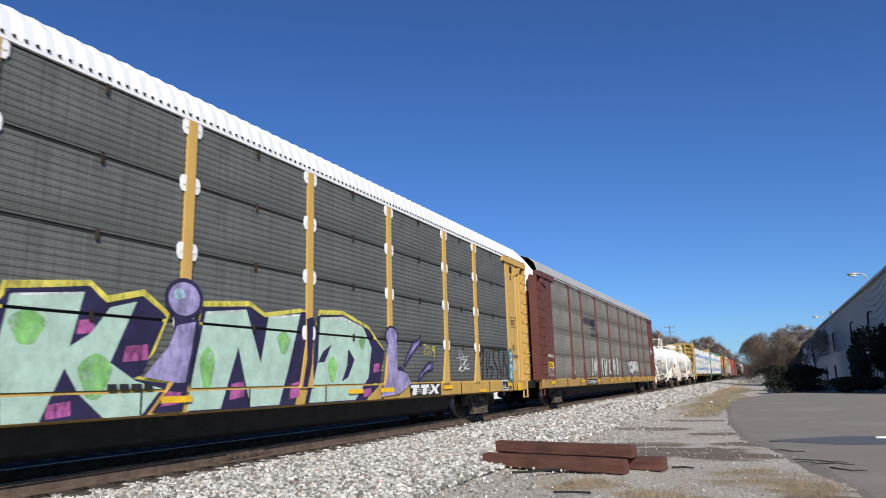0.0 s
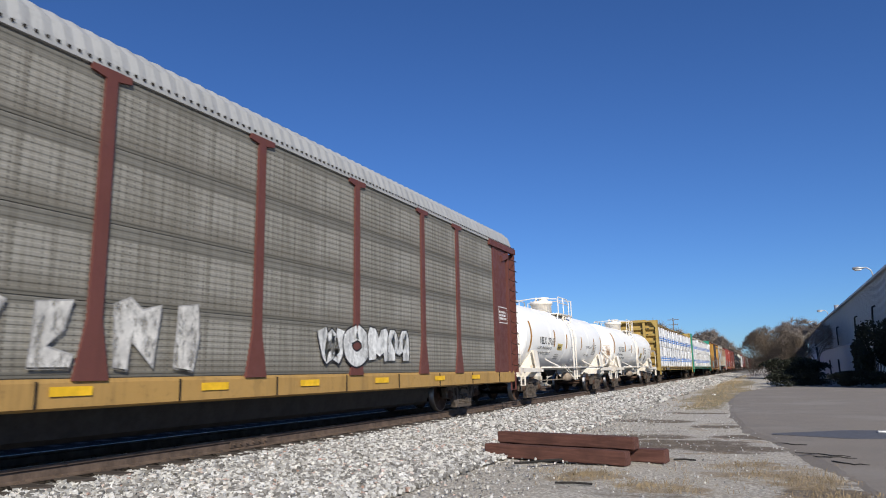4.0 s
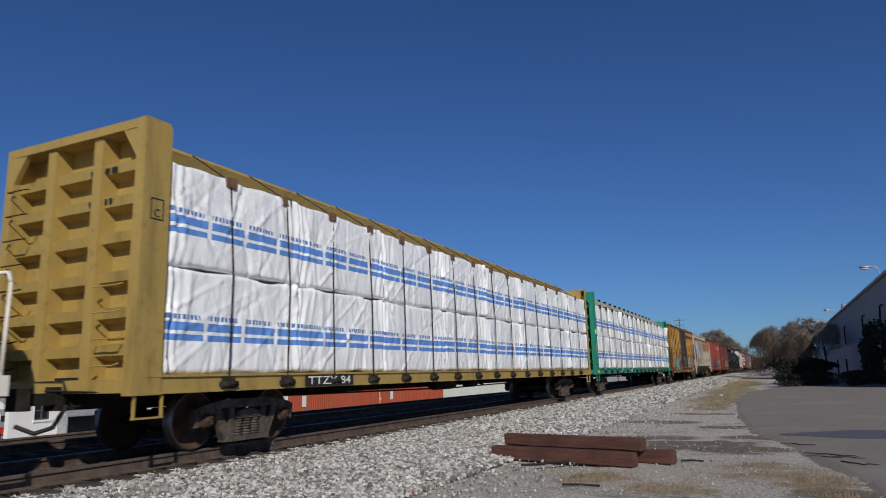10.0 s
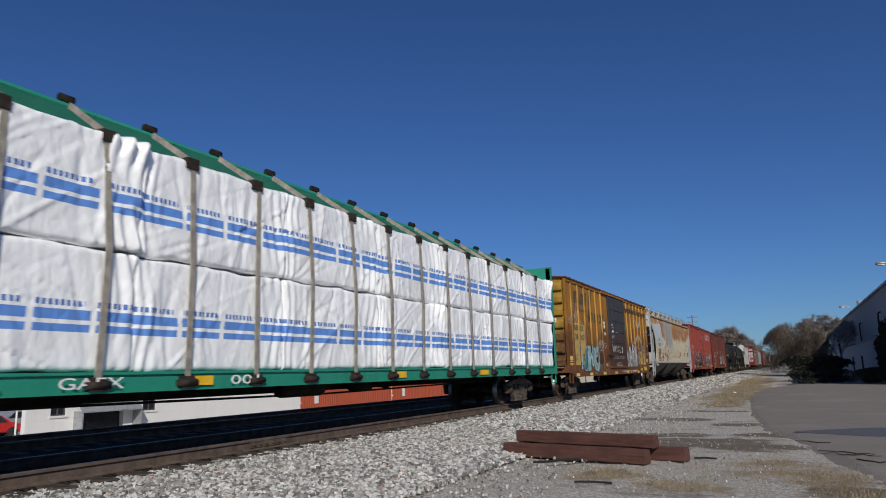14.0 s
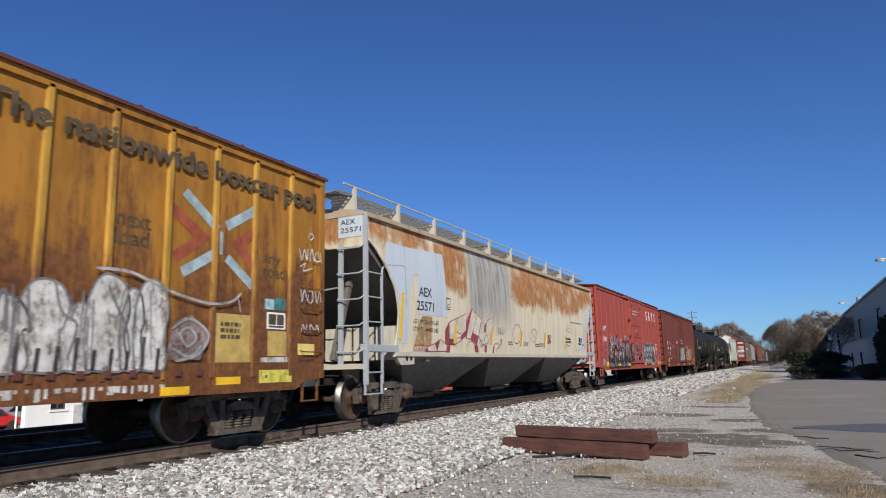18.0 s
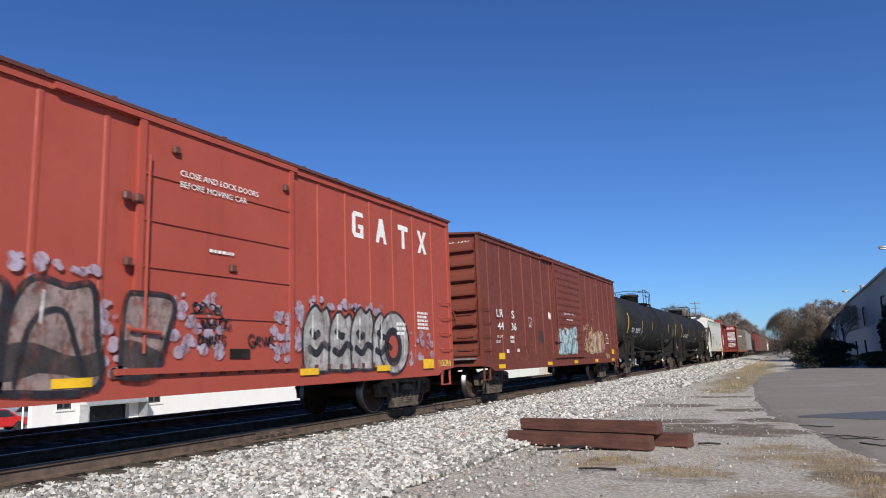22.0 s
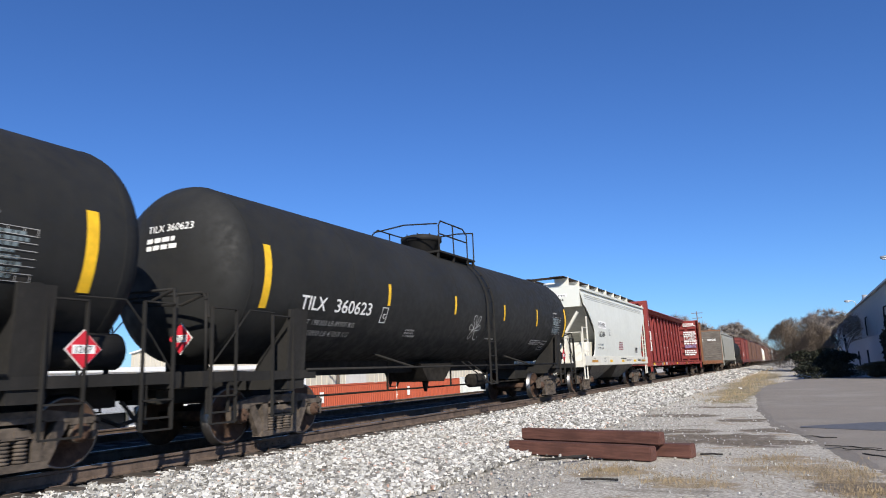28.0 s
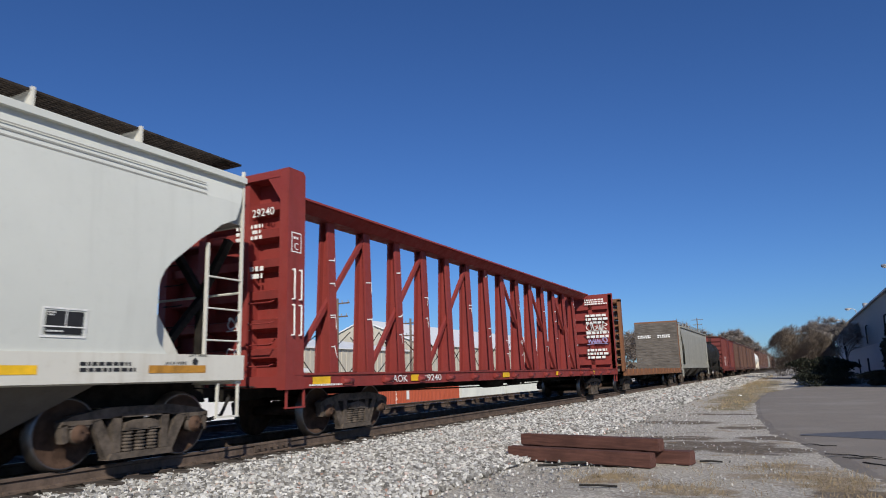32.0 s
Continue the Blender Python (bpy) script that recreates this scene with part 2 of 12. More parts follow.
def asphalt_mat():
    m, nt, b = mat("old asphalt", 0.85)
    fine = ramp(nt, noise_tex(nt, 70, 5, 0.7), 0.3, 0.7)
    col = blend(nt, fine, (0.175, 0.15, 0.124), (0.285, 0.246, 0.204))
    stain = ramp(nt, noise_tex(nt, 0.8, 5, 0.65), 0.4, 0.75, 0.0, 0.5)
    col = blend(nt, stain, col, (0.17, 0.155, 0.135))
    dust = ramp(nt, noise_tex(nt, 0.25, 4, 0.6), 0.5, 0.7, 0.0, 0.4)
    col = blend(nt, dust, col, (0.34, 0.31, 0.27))
    nt.links.new(col, b.inputs["Base Color"])
    bump(nt, b, fine, 0.35, 0.008)
    return m


def wood_mat(name, dark, lightc):
    m, nt, b = mat(name, 0.85)
    g = noise_tex(nt, 4, 6, 0.65, (0.5, 5, 5))
    col = blend(nt, ramp(nt, g, 0.32, 0.7), dark, lightc)
    col = blend(nt, ramp(nt, noise_tex(nt, 1.5, 4), 0.45, 0.75, 0.0, 0.5), col, tuple(0.5 * c for c in dark))
    nt.links.new(col, b.inputs["Base Color"])
    bump(nt, b, g, 0.5, 0.02)
    return m


M_BALLAST = ballast_mat()
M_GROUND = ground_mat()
M_ASPHALT = asphalt_mat()
M_TIE = wood_mat("creosoted timber", (0.082, 0.034, 0.025), (0.14, 0.06, 0.045))
M_SLEEPER = wood_mat("grey sleeper", (0.04, 0.031, 0.026), (0.105, 0.086, 0.072))
M_RAIL = plain("rusty rail steel", (0.108, 0.076, 0.058), 0.85, 0.0, 0.35, 5.0, 0.25)
M_RAILTOP = plain("polished rail head", (0.20, 0.19, 0.185), 0.42, 1.0, 0.1, 9.0, 0.0)
M_CRACK = plain("dark tar and weeds", (0.022, 0.02, 0.018), 0.95, 0, 0.4, 12)
M_STRAW = plain("dry grass blades", (0.27, 0.205, 0.12), 0.9, 0, 0.45, 3.0, 0)
TRACK2_X = -13.3         # centre line of the second track
M_WHITE_SCRAP = plain("white scrap", (0.75, 0.75, 0.73), 0.7)

# ---- ground ----
def ground_z(x, y):
    """Height of the natural ground; beyond the track it falls away a little."""
    if x > -12.5:
        return 0.0
    return -1.8 * min(1.0, (-12.5 - x) / 9.0)


def bed_z(x):
    """Profile of the ballast bed across the track."""
    u = x - TRACK_X
    a = abs(u)
    if u > 0:
        if a < 0.95:
            return 0.315 - 0.06 * max(0.0, (a - 0.82) / 0.13)
        return 0.255 * max(0.0, 1 - max(0.0, a - 1.40) / 3.05) ** 1.1
    if a < 1.25:
        return 0.315
    if x > -15.0:
        return 0.315
    return 0.315 - 2.3 * min(1.0, (-15.0 - x) / 6.0)


def make_ground():
    xs = sorted(set([-2500, -900, -400, -200, -120, -80, -60, -45, -36, -30, -25, -22, -19.5, -17, -15, -13.5, -12.5]
                    + [round(-12.5 + 0.25 * i, 2) for i in range(80)] + [8, 9, 12, 16, 24, 40, 80, 150, 400, 900, 2500]))
    ys = sorted(set([-2500, -800, -300, -120, -60, -30, -15, -8] + [round(-5 + 0.5 * i, 2) for i in range(130)]
                    + [62, 66, 70, 76, 84, 94, 108, 125, 150, 180, 220, 280, 380, 600, 1200, 3000]))
    verts, faces = [], []
    for y in ys:
        for x in xs:
            z = ground_z(x, y)
            if -13 < x < 2 and -5 < y < 60:
                z += 0.035 * (noise.noise((x * 0.7, y * 0.5, 0.0)) + 0.5 * noise.noise((x * 2.1, y * 1.6, 3.0)))
            verts.append((x, y, z - 0.03))
    n = len(xs)
    for j in range(len(ys) - 1):
        for i in range(n - 1):
            k = j * n + i
            faces.append((k, k + 1, k + n + 1, k + n))
    me = bpy.data.meshes.new("ground")
    me.from_pydata(verts, [], faces)
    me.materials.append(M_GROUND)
    for p in me.polygons:
        p.use_smooth = True
    ob = new("ground", me)
    tagged(ob, "grey gravel ground with dirt and dry grass", "ground", kind="structure")


def make_bed():
    prof = [-26, -25, -23.5, -22, -20.8, -20, -18.5, -17, -15.6, -15.0, -14.2, -13.2, -12.2, -11.8, -11.2, -10.6, -10.2, -9.6, -8.9, -8.3, -8.09, -7.96, -7.7, -7.5, -7.2, -6.8, -6.3, -5.8, -5.3, -4.8, -4.5]
    ys = [-420, -60, -30, -15] + [round(-8 + 0.4 * i, 2) for i in range(130)] + [46, 50, 60, 80, 120, 200, 400, 900]
    verts, faces = [], []
    for y in ys:
        for x in prof:
            w = 0.03 * noise.noise((x * 1.5, y * 1.2, 7.0)) if x > -7.8 or x < -15.2 else 0
            verts.append((x + (0.5 * noise.noise((0.0, y * 0.35, 2.0)) if x > -5.2 else 0), y, bed_z(x) + w - (0.09 if x > -4.6 else 0.03 if x > -4.9 else 0.0)))
    n = len(prof)
    for j in range(len(ys) - 1):
        for i in range(n - 1):
            k = j * n + i
            faces.append((k, k + 1, k + n + 1, k + n))
    me = bpy.data.meshes.new("ballast_bed")
    me.from_pydata(verts, [], faces)
    m, nt, b = mat("ballast bed", 0.9)
    vo = nd(nt, "ShaderNodeTexVoronoi", Scale=15.0)
    nt.links.new(coords(nt), vo.inputs["Vector"])
    sep = nt.nodes.new("ShaderNodeSeparateColor")
    nt.links.new(vo.outputs["Color"], sep.inputs[0])
    col = blend(nt, sep.outputs[0], (0.10, 0.095, 0.088), (0.36, 0.35, 0.33))
    col = blend(nt, ramp(nt, vo.outputs["Distance"], 0.3, 0.65, 0.0, 0.75), col, (0.13, 0.12, 0.105))
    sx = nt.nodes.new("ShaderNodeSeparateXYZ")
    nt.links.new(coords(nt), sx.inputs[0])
    # the train's shade, with some oil, put into the bed colour across both tracks
    oil_shade = math_node(nt, "MULTIPLY", ramp(nt, sx.outputs[0], -19.0, -15.5), ramp(nt, sx.outputs[0], TRACK_X + 0.92, TRACK_X + 1.35, 0.95, 0.0))
    col = blend(nt, oil_shade, col, (0.024, 0.019, 0.015))
    b.inputs["Specular IOR Level"].default_value = 0.05
    nt.links.new(col, b.inputs["Base Color"])
    inv = math_node(nt, "SUBTRACT", 1.0, vo.outputs["Distance"])
    bump(nt, b, inv, 1.0, 0.05)
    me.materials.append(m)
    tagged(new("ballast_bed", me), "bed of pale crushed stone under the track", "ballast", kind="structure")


def make_stones():
    rng = np.random.default_rng(4)
    corner = np.array([(x, y, z) for z in (-1, 1) for y in (-1, 1) for x in (-1, 1)], float)
    quads = np.array([(0, 2, 3, 1), (4, 5, 7, 6), (0, 1, 5, 4), (2, 6, 7, 3), (0, 4, 6, 2), (1, 3, 7, 5)])

    def bunch(count, x0, x1, y0, y1, size, fade, z_of):
        u = rng.random(count)
        x = x1 + (x0 - x1) * u ** fade
        y = y0 + (y1 - y0) * rng.random(count)
        return x, y, np.array([z_of(a) for a in x]), size * (0.6 + 0.8 * rng.random(count))
    sets = [bunch(32000, -7.9, -4.4, 4.5, 15.5, 0.0215, 0.85, bed_z), bunch(17000, -7.9, -4.4, 15.5, 30, 0.026, 0.8, bed_z),
            bunch(8000, -7.9, -4.6, 30, 60, 0.038, 0.8, bed_z), bunch(7000, -7.9, -4.3, 60, 150, 0.06, 0.8, bed_z), bunch(2400, -5.4, -2.9, 5.5, 30, 0.012, 0.7, lambda a: -0.006),
            bunch(1900, -4.9, 0.3, 6.0, 30, 0.008, 0.85, lambda a: -0.012)]
    x, y, z, s = (np.concatenate(c) for c in zip(*sets))
    keep = ~((np.abs(x + 8.16) < 0.10))
    x, y, z, s = x[keep], y[keep], z[keep], s[keep]
    n = len(x)
    v = corner[None] * s[:, None, None] * rng.uniform(0.72, 1.12, (n, 1, 3)) + rng.normal(0, 1, (n, 8, 3)) * s[:, None, None] * 0.27
    a = rng.random(n) * 2 * np.pi
    t = rng.normal(0, 0.8, n)
    c, sn = np.cos(a), np.sin(a)
    ct, st = np.cos(t), np.sin(t)
    vx, vy, vz = v[..., 0], v[..., 1], v[..., 2]
    vy, vz = vy * ct[:, None] - vz * st[:, None], vy * st[:, None] + vz * ct[:, None]
    vx, vy = vx * c[:, None] - vy * sn[:, None], vx * sn[:, None] + vy * c[:, None]
    pts = np.stack([vx + x[:, None], vy + y[:, None], vz + (z + s * (0.30 + 0.9 * rng.random(n)))[:, None]], -1).reshape(-1, 3)
    faces = (quads[None] + (np.arange(n) * 8)[:, None, None]).reshape(-1, 4)
    me = bpy.data.meshes.new("ballast_stones")
    me.from_pydata(pts.tolist(), [], faces.tolist())
    me.materials.append(M_BALLAST)
    tagged(new("ballast_stones", me), "loose pale grey crushed stones beside the rail", "ballast", kind="stuff")


def make_track():
    prof = [(-0.07, -0.18), (0.07, -0.18), (0.07, -0.168), (0.012, -0.145), (0.009, -0.05), (0.036, -0.038), (0.036, -0.008), (0.028, 0.0),
            (-0.028, 0.0), (-0.036, -0.008), (-0.036, -0.038), (-0.009, -0.05), (-0.012, -0.145), (-0.07, -0.168)]
    for cx, s in ((TRACK_X, 0.75), (TRACK_X, -0.75), (TRACK2_X, 0.75), (TRACK2_X, -0.75)):
        bm = B()
        extrude_poly(bm, [(cx + s + u, RAIL_Z + v) for u, v in prof], "y", -420, 900)
        fix(bm)
        for f in bm.faces:
            if f.calc_center_median().z > RAIL_Z - 0.0005:
                f.material_index = 1
        part("rail", bm, [M_RAIL, M_RAILTOP], None, "")
    for o in list(scene.collection.objects):
        if o.name.startswith("rail"):
            tagged(o, "rusty steel rail with a polished head", "rail", "rails of the tracks", "structure")
    # joint bars on the near rail
    for y in (9.3, 21.2, 33.1):
        bm = B()
        box(bm, -0.03, 0.0, -0.45, 0.45, -0.14, -0.045)
        for k in range(6):
            rod(bm, (-0.03, -0.38 + 0.152 * k, -0.09), (0.035, -0.38 + 0.152 * k, -0.09), 0.016, 6)
        ob = part("joint_bar", bm, M_RAIL, None, place=pose(TRACK_X + 0.75 + 0.04, y, RAIL_Z))
        tagged(ob, "bolted rusty steel bar joining two rails", "rail joint", "rail joints", "structure")
    root = thing("track_sleepers", "row of weathered wooden sleepers under the rails", "sleepers", kind="structure")
    bm = B()
    box(bm, -1.3, 1.3, -0.115, 0.115, -0.178, 0.0)
    bmesh.ops.bevel(bm, geom=bm.edges[:], offset=0.012, segments=1, affect="EDGES")
    first = part("sleeper", bm, M_SLEEPER, root)
    rnd = random.Random(3)
    for i in range(300):
        o = first if i == 0 else first.copy()
        if i:
            scene.collection.objects.link(o)
        o.matrix_basis = pose((TRACK_X if i < 150 else TRACK2_X) + rnd.uniform(-0.03, 0.03), -6 + 0.54 * (i % 150), 0.326 + rnd.uniform(-0.006, 0.004), 0, 0, rnd.uniform(-1, 1))
    # spikes and tie plates under the near rail
    bm = B()
    for i in range(110):
        y = -6 + 0.54 * i
        for s in (0.75, -0.75):
            box(bm, TRACK_X + s - 0.15, TRACK_X + s + 0.15, y - 0.09, y + 0.09, 0.326, 0.338)
            for k in (-1, 1):
                box(bm, TRACK_X + s + k * 0.085 - 0.015, TRACK_X + s + k * 0.085 + 0.015, y - 0.03, y + 0.03, 0.338, 0.362)
    tagged(part("tie_plates", bm, M_RAIL), "rusty tie plates and spikes", "rail fastening", kind="stuff")


def make_asphalt():
    edge = [(1.5, 2), (1.15, 6), (0.95, 9), (0.72, 10.5), (0.62, 11.2), (0.35, 13.1), (0.05, 14.4), (-0.45, 16.7), (-0.9, 19), (-1.3, 23), (-1.72, 29.5),
            (-1.95, 36), (-1.97, 41), (-1.9, 45), (-1.2, 50), (-0.6, 54), (0.4, 60), (2, 75), (3.5, 100)]
    rows = []
    rnd = random.Random(8)
    for (x0, y0), (x1, y1) in zip(edge, edge[1:]):
        for k in range(6):
            u = k / 6
            rows.append((x0 + (x1 - x0) * u + rnd.uniform(-0.05, 0.05), y0 + (y1 - y0) * u))
    bm = B()
    prev = None
    for x, y in rows:
        cur = [bm.verts.new((x, y, -0.05)), bm.verts.new((x + 0.25, y, 0.008))] + [bm.verts.new((x + 0.7 + d, y, 0.022)) for d in (0.0, 1, 3, 7, 14, 28, 50)]
        if prev:
            for i in range(len(cur) - 1):
                bm.faces.new((prev[i], prev[i + 1], cur[i + 1], cur[i]))
        prev = cur
    fix(bm)
    tagged(part("road", bm, M_ASPHALT), "worn grey asphalt yard with a ragged edge", "asphalt", kind="structure")
    # cast shadow laid as a dark strip across the asphalt, and cracks at its rim
    bm = B()
    box(bm, -0.1, 6.5, -1.0, 1.0, 0.0, 0.006)
    bmesh.ops.subdivide_edges(bm, edges=[e for e in bm.edges if abs(e.verts[0].co.x - e.verts[1].co.x) > 1], cuts=24)
    for v in bm.verts:
        v.co.y *= min(1.0, 0.12 + (v.co.x + 0.1) / 1.6)
        v.co.y += 0.07 * noise.noise((v.co.x * 1.6, v.co.y * 3, 5)) + 0.16 * v.co.x
    tagged(part("tar_seam", bm, M_SHADOWSTRIP, None, place=pose(0, 17.15, 0.026)), "dark bluish strip of painted shadow across the asphalt", "tar strip", kind="structure")
    bm = B()
    rnd = random.Random(5)
    for cx, cy, ln in ((0.25, 13.6, 0.8), (0.5, 13.2, 0.6), (-0.1, 15.2, 0.6), (0.75, 12.6, 0.45)):
        x, y = cx, cy
        for k in range(9):
            nx, ny = x + ln / 9 + rnd.uniform(-0.02, 0.02), y - ln * 0.06 + rnd.uniform(-0.09, 0.09)
            beam(bm, (x, y, 0.024), (nx, ny, 0.024), rnd.uniform(0.015, 0.05), 0.012)
            x, y = nx, ny
    tagged(part("crack", bm, M_CRACK), "dark cracks with weeds at the asphalt rim", "crack", kind="stuff")


# colour of the shadow strip on the asphalt
M_SHADOWSTRIP = plain("bluish painted shadow", (0.10, 0.10, 0.106), 0.7, 0, 0.2, 8)


def make_timbers():
    def timber(name, x, y, rz, ln, z0, w=0.22, h=0.19, tilt=0):
        bm = B()
        box(bm, 0, ln, -w / 2, w / 2, 0, h)
        bmesh.ops.subdivide_edges(bm, edges=[e for e in bm.edges if abs(e.verts[0].co.x - e.verts[1].co.x) > 1], cuts=14)
        bmesh.ops.bevel(bm, geom=[e for e in bm.edges if len(e.link_faces) == 2 and e.calc_face_angle(0) > 1], offset=0.014, segments=2, affect="EDGES")
        for v in bm.verts:
            v.co += Vector((0, 0.012 * noise.noise(v.co * 2.2), 0.01 * noise.noise(v.co * 3.1 + Vector((9, 0, 0)))))
        ob = part(name, bm, M_TIE, None, place=pose(x, y, z0, tilt, 0, rz))
        tagged(ob, "old reddish-brown creosoted railway timber lying on gravel", "timber", "timbers beside the track")
    timber("railway_timber", -4.86, 12.04, -13.5, 2.74, -0.01, 0.22, 0.225)
    timber("railway_timber", -4.78, 12.62, -13.0, 3.2, -0.01, 0.24, 0.215)
    timber("railway_timber", -4.72, 12.36, -13.2, 2.68, 0.205, 0.23, 0.20)
    # stick on the gravel
    bm = B()
    pipe(bm, [(-3.95, 10.9, 0.03), (-3.7, 11.02, 0.035), (-3.45, 11.25, 0.05), (-3.3, 11.45, 0.04)], 0.022, 6)
    tagged(part("stick", bm, M_CRACK), "dark weathered stick on the gravel", "stick", "sticks on the gravel")
    for x, y, dx, dy in ((-2.79, 9.3, 0.5, 0.05), (-4.85, 10.0, 0.32, 0.1), (-1.6, 12.2, 0.35, 0.02)):
        bm = B()
        pipe(bm, [(x, y, 0.012), (x + dx * 0.5, y + dy * 0.3, 0.022), (x + dx, y + dy, 0.012)], 0.016, 5)
        tagged(part("stick", bm, M_CRACK), "thin dark twig lying on the gravel", "stick", "sticks on the gravel")
    bm = B()
    box(bm, -0.09, 0.09, -0.06, 0.06, 0, 0.05)
    bmesh.ops.bevel(bm, geom=bm.edges[:], offset=0.02, segments=1, affect="EDGES")
    tagged(part("paper_scrap", bm, M_WHITE_SCRAP, None, place=pose(-2.95, 40.8, 0.0, 0, 8, 20)), "crumpled white scrap on the dirt", "litter")
    bm = B()
    box(bm, -0.16, 0.16, -0.05, 0.05, 0, 0.04)
    bmesh.ops.bevel(bm, geom=bm.edges[:], offset=0.012, segments=1, affect="EDGES")
    tagged(part("white_block", bm, M_WHITE_SCRAP, None, place=pose(2.15, 17.9, 0.032, 0, 0, 5)), "small white block on the asphalt", "litter")


def make_grass():
    """Short dry blades in tufts along the gravel and the asphalt rim."""
    rng = random.Random(11)
    verts, faces = [], []
    spots = ((-0.3, 11.4, 0.6, 0.9), (0.35, 10.6, 0.4, 0.8), (-2.6, 10.2, 0.5, 0.45), (-1.5, 9.6, 0.5, 0.4), (0.7, 8.8, 0.4, 0.9), (-2.6, 30.0, 0.6, 2.2), (-2.5, 37.0, 1.0, 4.0))
    for k in range(330):
        cx, cy, sx, sy = spots[rng.randrange(len(spots))]
        x, y = rng.gauss(cx, sx * 0.7), rng.gauss(cy, sy * 0.7)
        if x > 0.75 - 0.09 * (y - 9.5) + 0.3:
            continue
        for b in range(9):
            bx, by = x + rng.gauss(0, 0.09), y + rng.gauss(0, 0.12)
            a, h, w = rng.uniform(0, 6.28), rng.uniform(0.012, 0.042), rng.uniform(0.0025, 0.005)
            lx, ly = 0.8 * h * math.cos(a), 0.8 * h * math.sin(a)
            i = len(verts)
            px, py = -math.sin(a) * w, math.cos(a) * w
            verts += [(bx - px, by - py, -0.02), (bx + px, by + py, -0.02), (bx + lx + px * 0.3, by + ly + py * 0.3, h), (bx + lx * 1.3, by + ly * 1.3, h * 0.9)]
            faces.append((i, i + 1, i + 2, i + 3))
    me = bpy.data.meshes.new("dry_grass")
    me.from_pydata(verts, [], faces)
    me.materials.append(M_STRAW)
    tagged(new("dry_grass", me), "sparse tufts of dry straw-coloured grass", "grass", kind="stuff")


make_ground()
make_bed()
make_track()
make_asphalt()
make_timbers()

# ---- parts shared by the cars ----
M_TRUCK = plain("brake-dust brown cast steel", (0.038, 0.030, 0.025), 0.85, 0.0, 0.4, 7.0, 0.3, 0.01)
M_WHEEL = plain("rusty wheel face", (0.075, 0.046, 0.033), 0.95, 0.0, 0.4, 5.0, 0.15)
M_TREAD = plain("polished wheel tread", (0.20, 0.19, 0.185), 0.42, 1.0, 0.15, 7.0, 0.0)
M_BOGIE = plain("dusty grey-brown cast steel", (0.085, 0.067, 0.053), 0.9, 0.0, 0.5, 6.0, 0.35, 0.012)
M_BLACK = plain("grimy black steel", (0.022, 0.02, 0.019), 0.75, 0.0, 0.4, 5.0, 0.2)
M_DARK = plain("dark underframe steel", (0.022, 0.019, 0.016), 0.95, 0.0, 0.4, 5.0, 0.2)
M_LETTER_W = plain("white lettering", (0.78, 0.77, 0.74), 0.7, 0, 0.12, 9, 0)
M_LETTER_K = plain("black lettering", (0.02, 0.02, 0.022), 0.6, 0, 0.2, 9, 0)
M_REFLECT = plain("yellow reflective tape", (0.80, 0.47, 0.02), 0.45, 0, 0.15, 5, 0)
M_REFLECT_OLD = plain("browned reflective tape", (0.42, 0.20, 0.03), 0.6, 0, 0.3, 5, 0)
M_REDPLAC = plain("red placard", (0.55, 0.02, 0.035), 0.5, 0, 0.15, 6, 0)
M_GRATING = plain("galvanised grating", (0.30, 0.31, 0.32), 0.55, 0.5, 0.25, 14, 0.2)


def lathe(bm, prof, n=28, axis="x", mi=None):
    """Turns the profile (along, radius) about an axis; mi: material by segment."""
    rings = []
    for a, r in prof:
        ring = []
        for i in range(n):
            t = 2 * math.pi * i / n
            c, s = r * math.cos(t), r * math.sin(t)
            ring.append(bm.verts.new({"x": (a, c, s), "y": (c, a, s), "z": (c, s, a)}[axis]))
        rings.append(ring)
    for k in range(len(rings) - 1):
        for i in range(n):
            j = (i + 1) % n
            f = bm.faces.new((rings[k][i], rings[k][j], rings[k + 1][j], rings[k + 1][i]))
            f.smooth = True
            f.material_index = mi[k] if mi else 0
    bm.faces.new(rings[0][::-1]).material_index = mi[0] if mi else 0
    bm.faces.new(rings[-1]).material_index = mi[-1] if mi else 0


WHEEL_R = 0.44


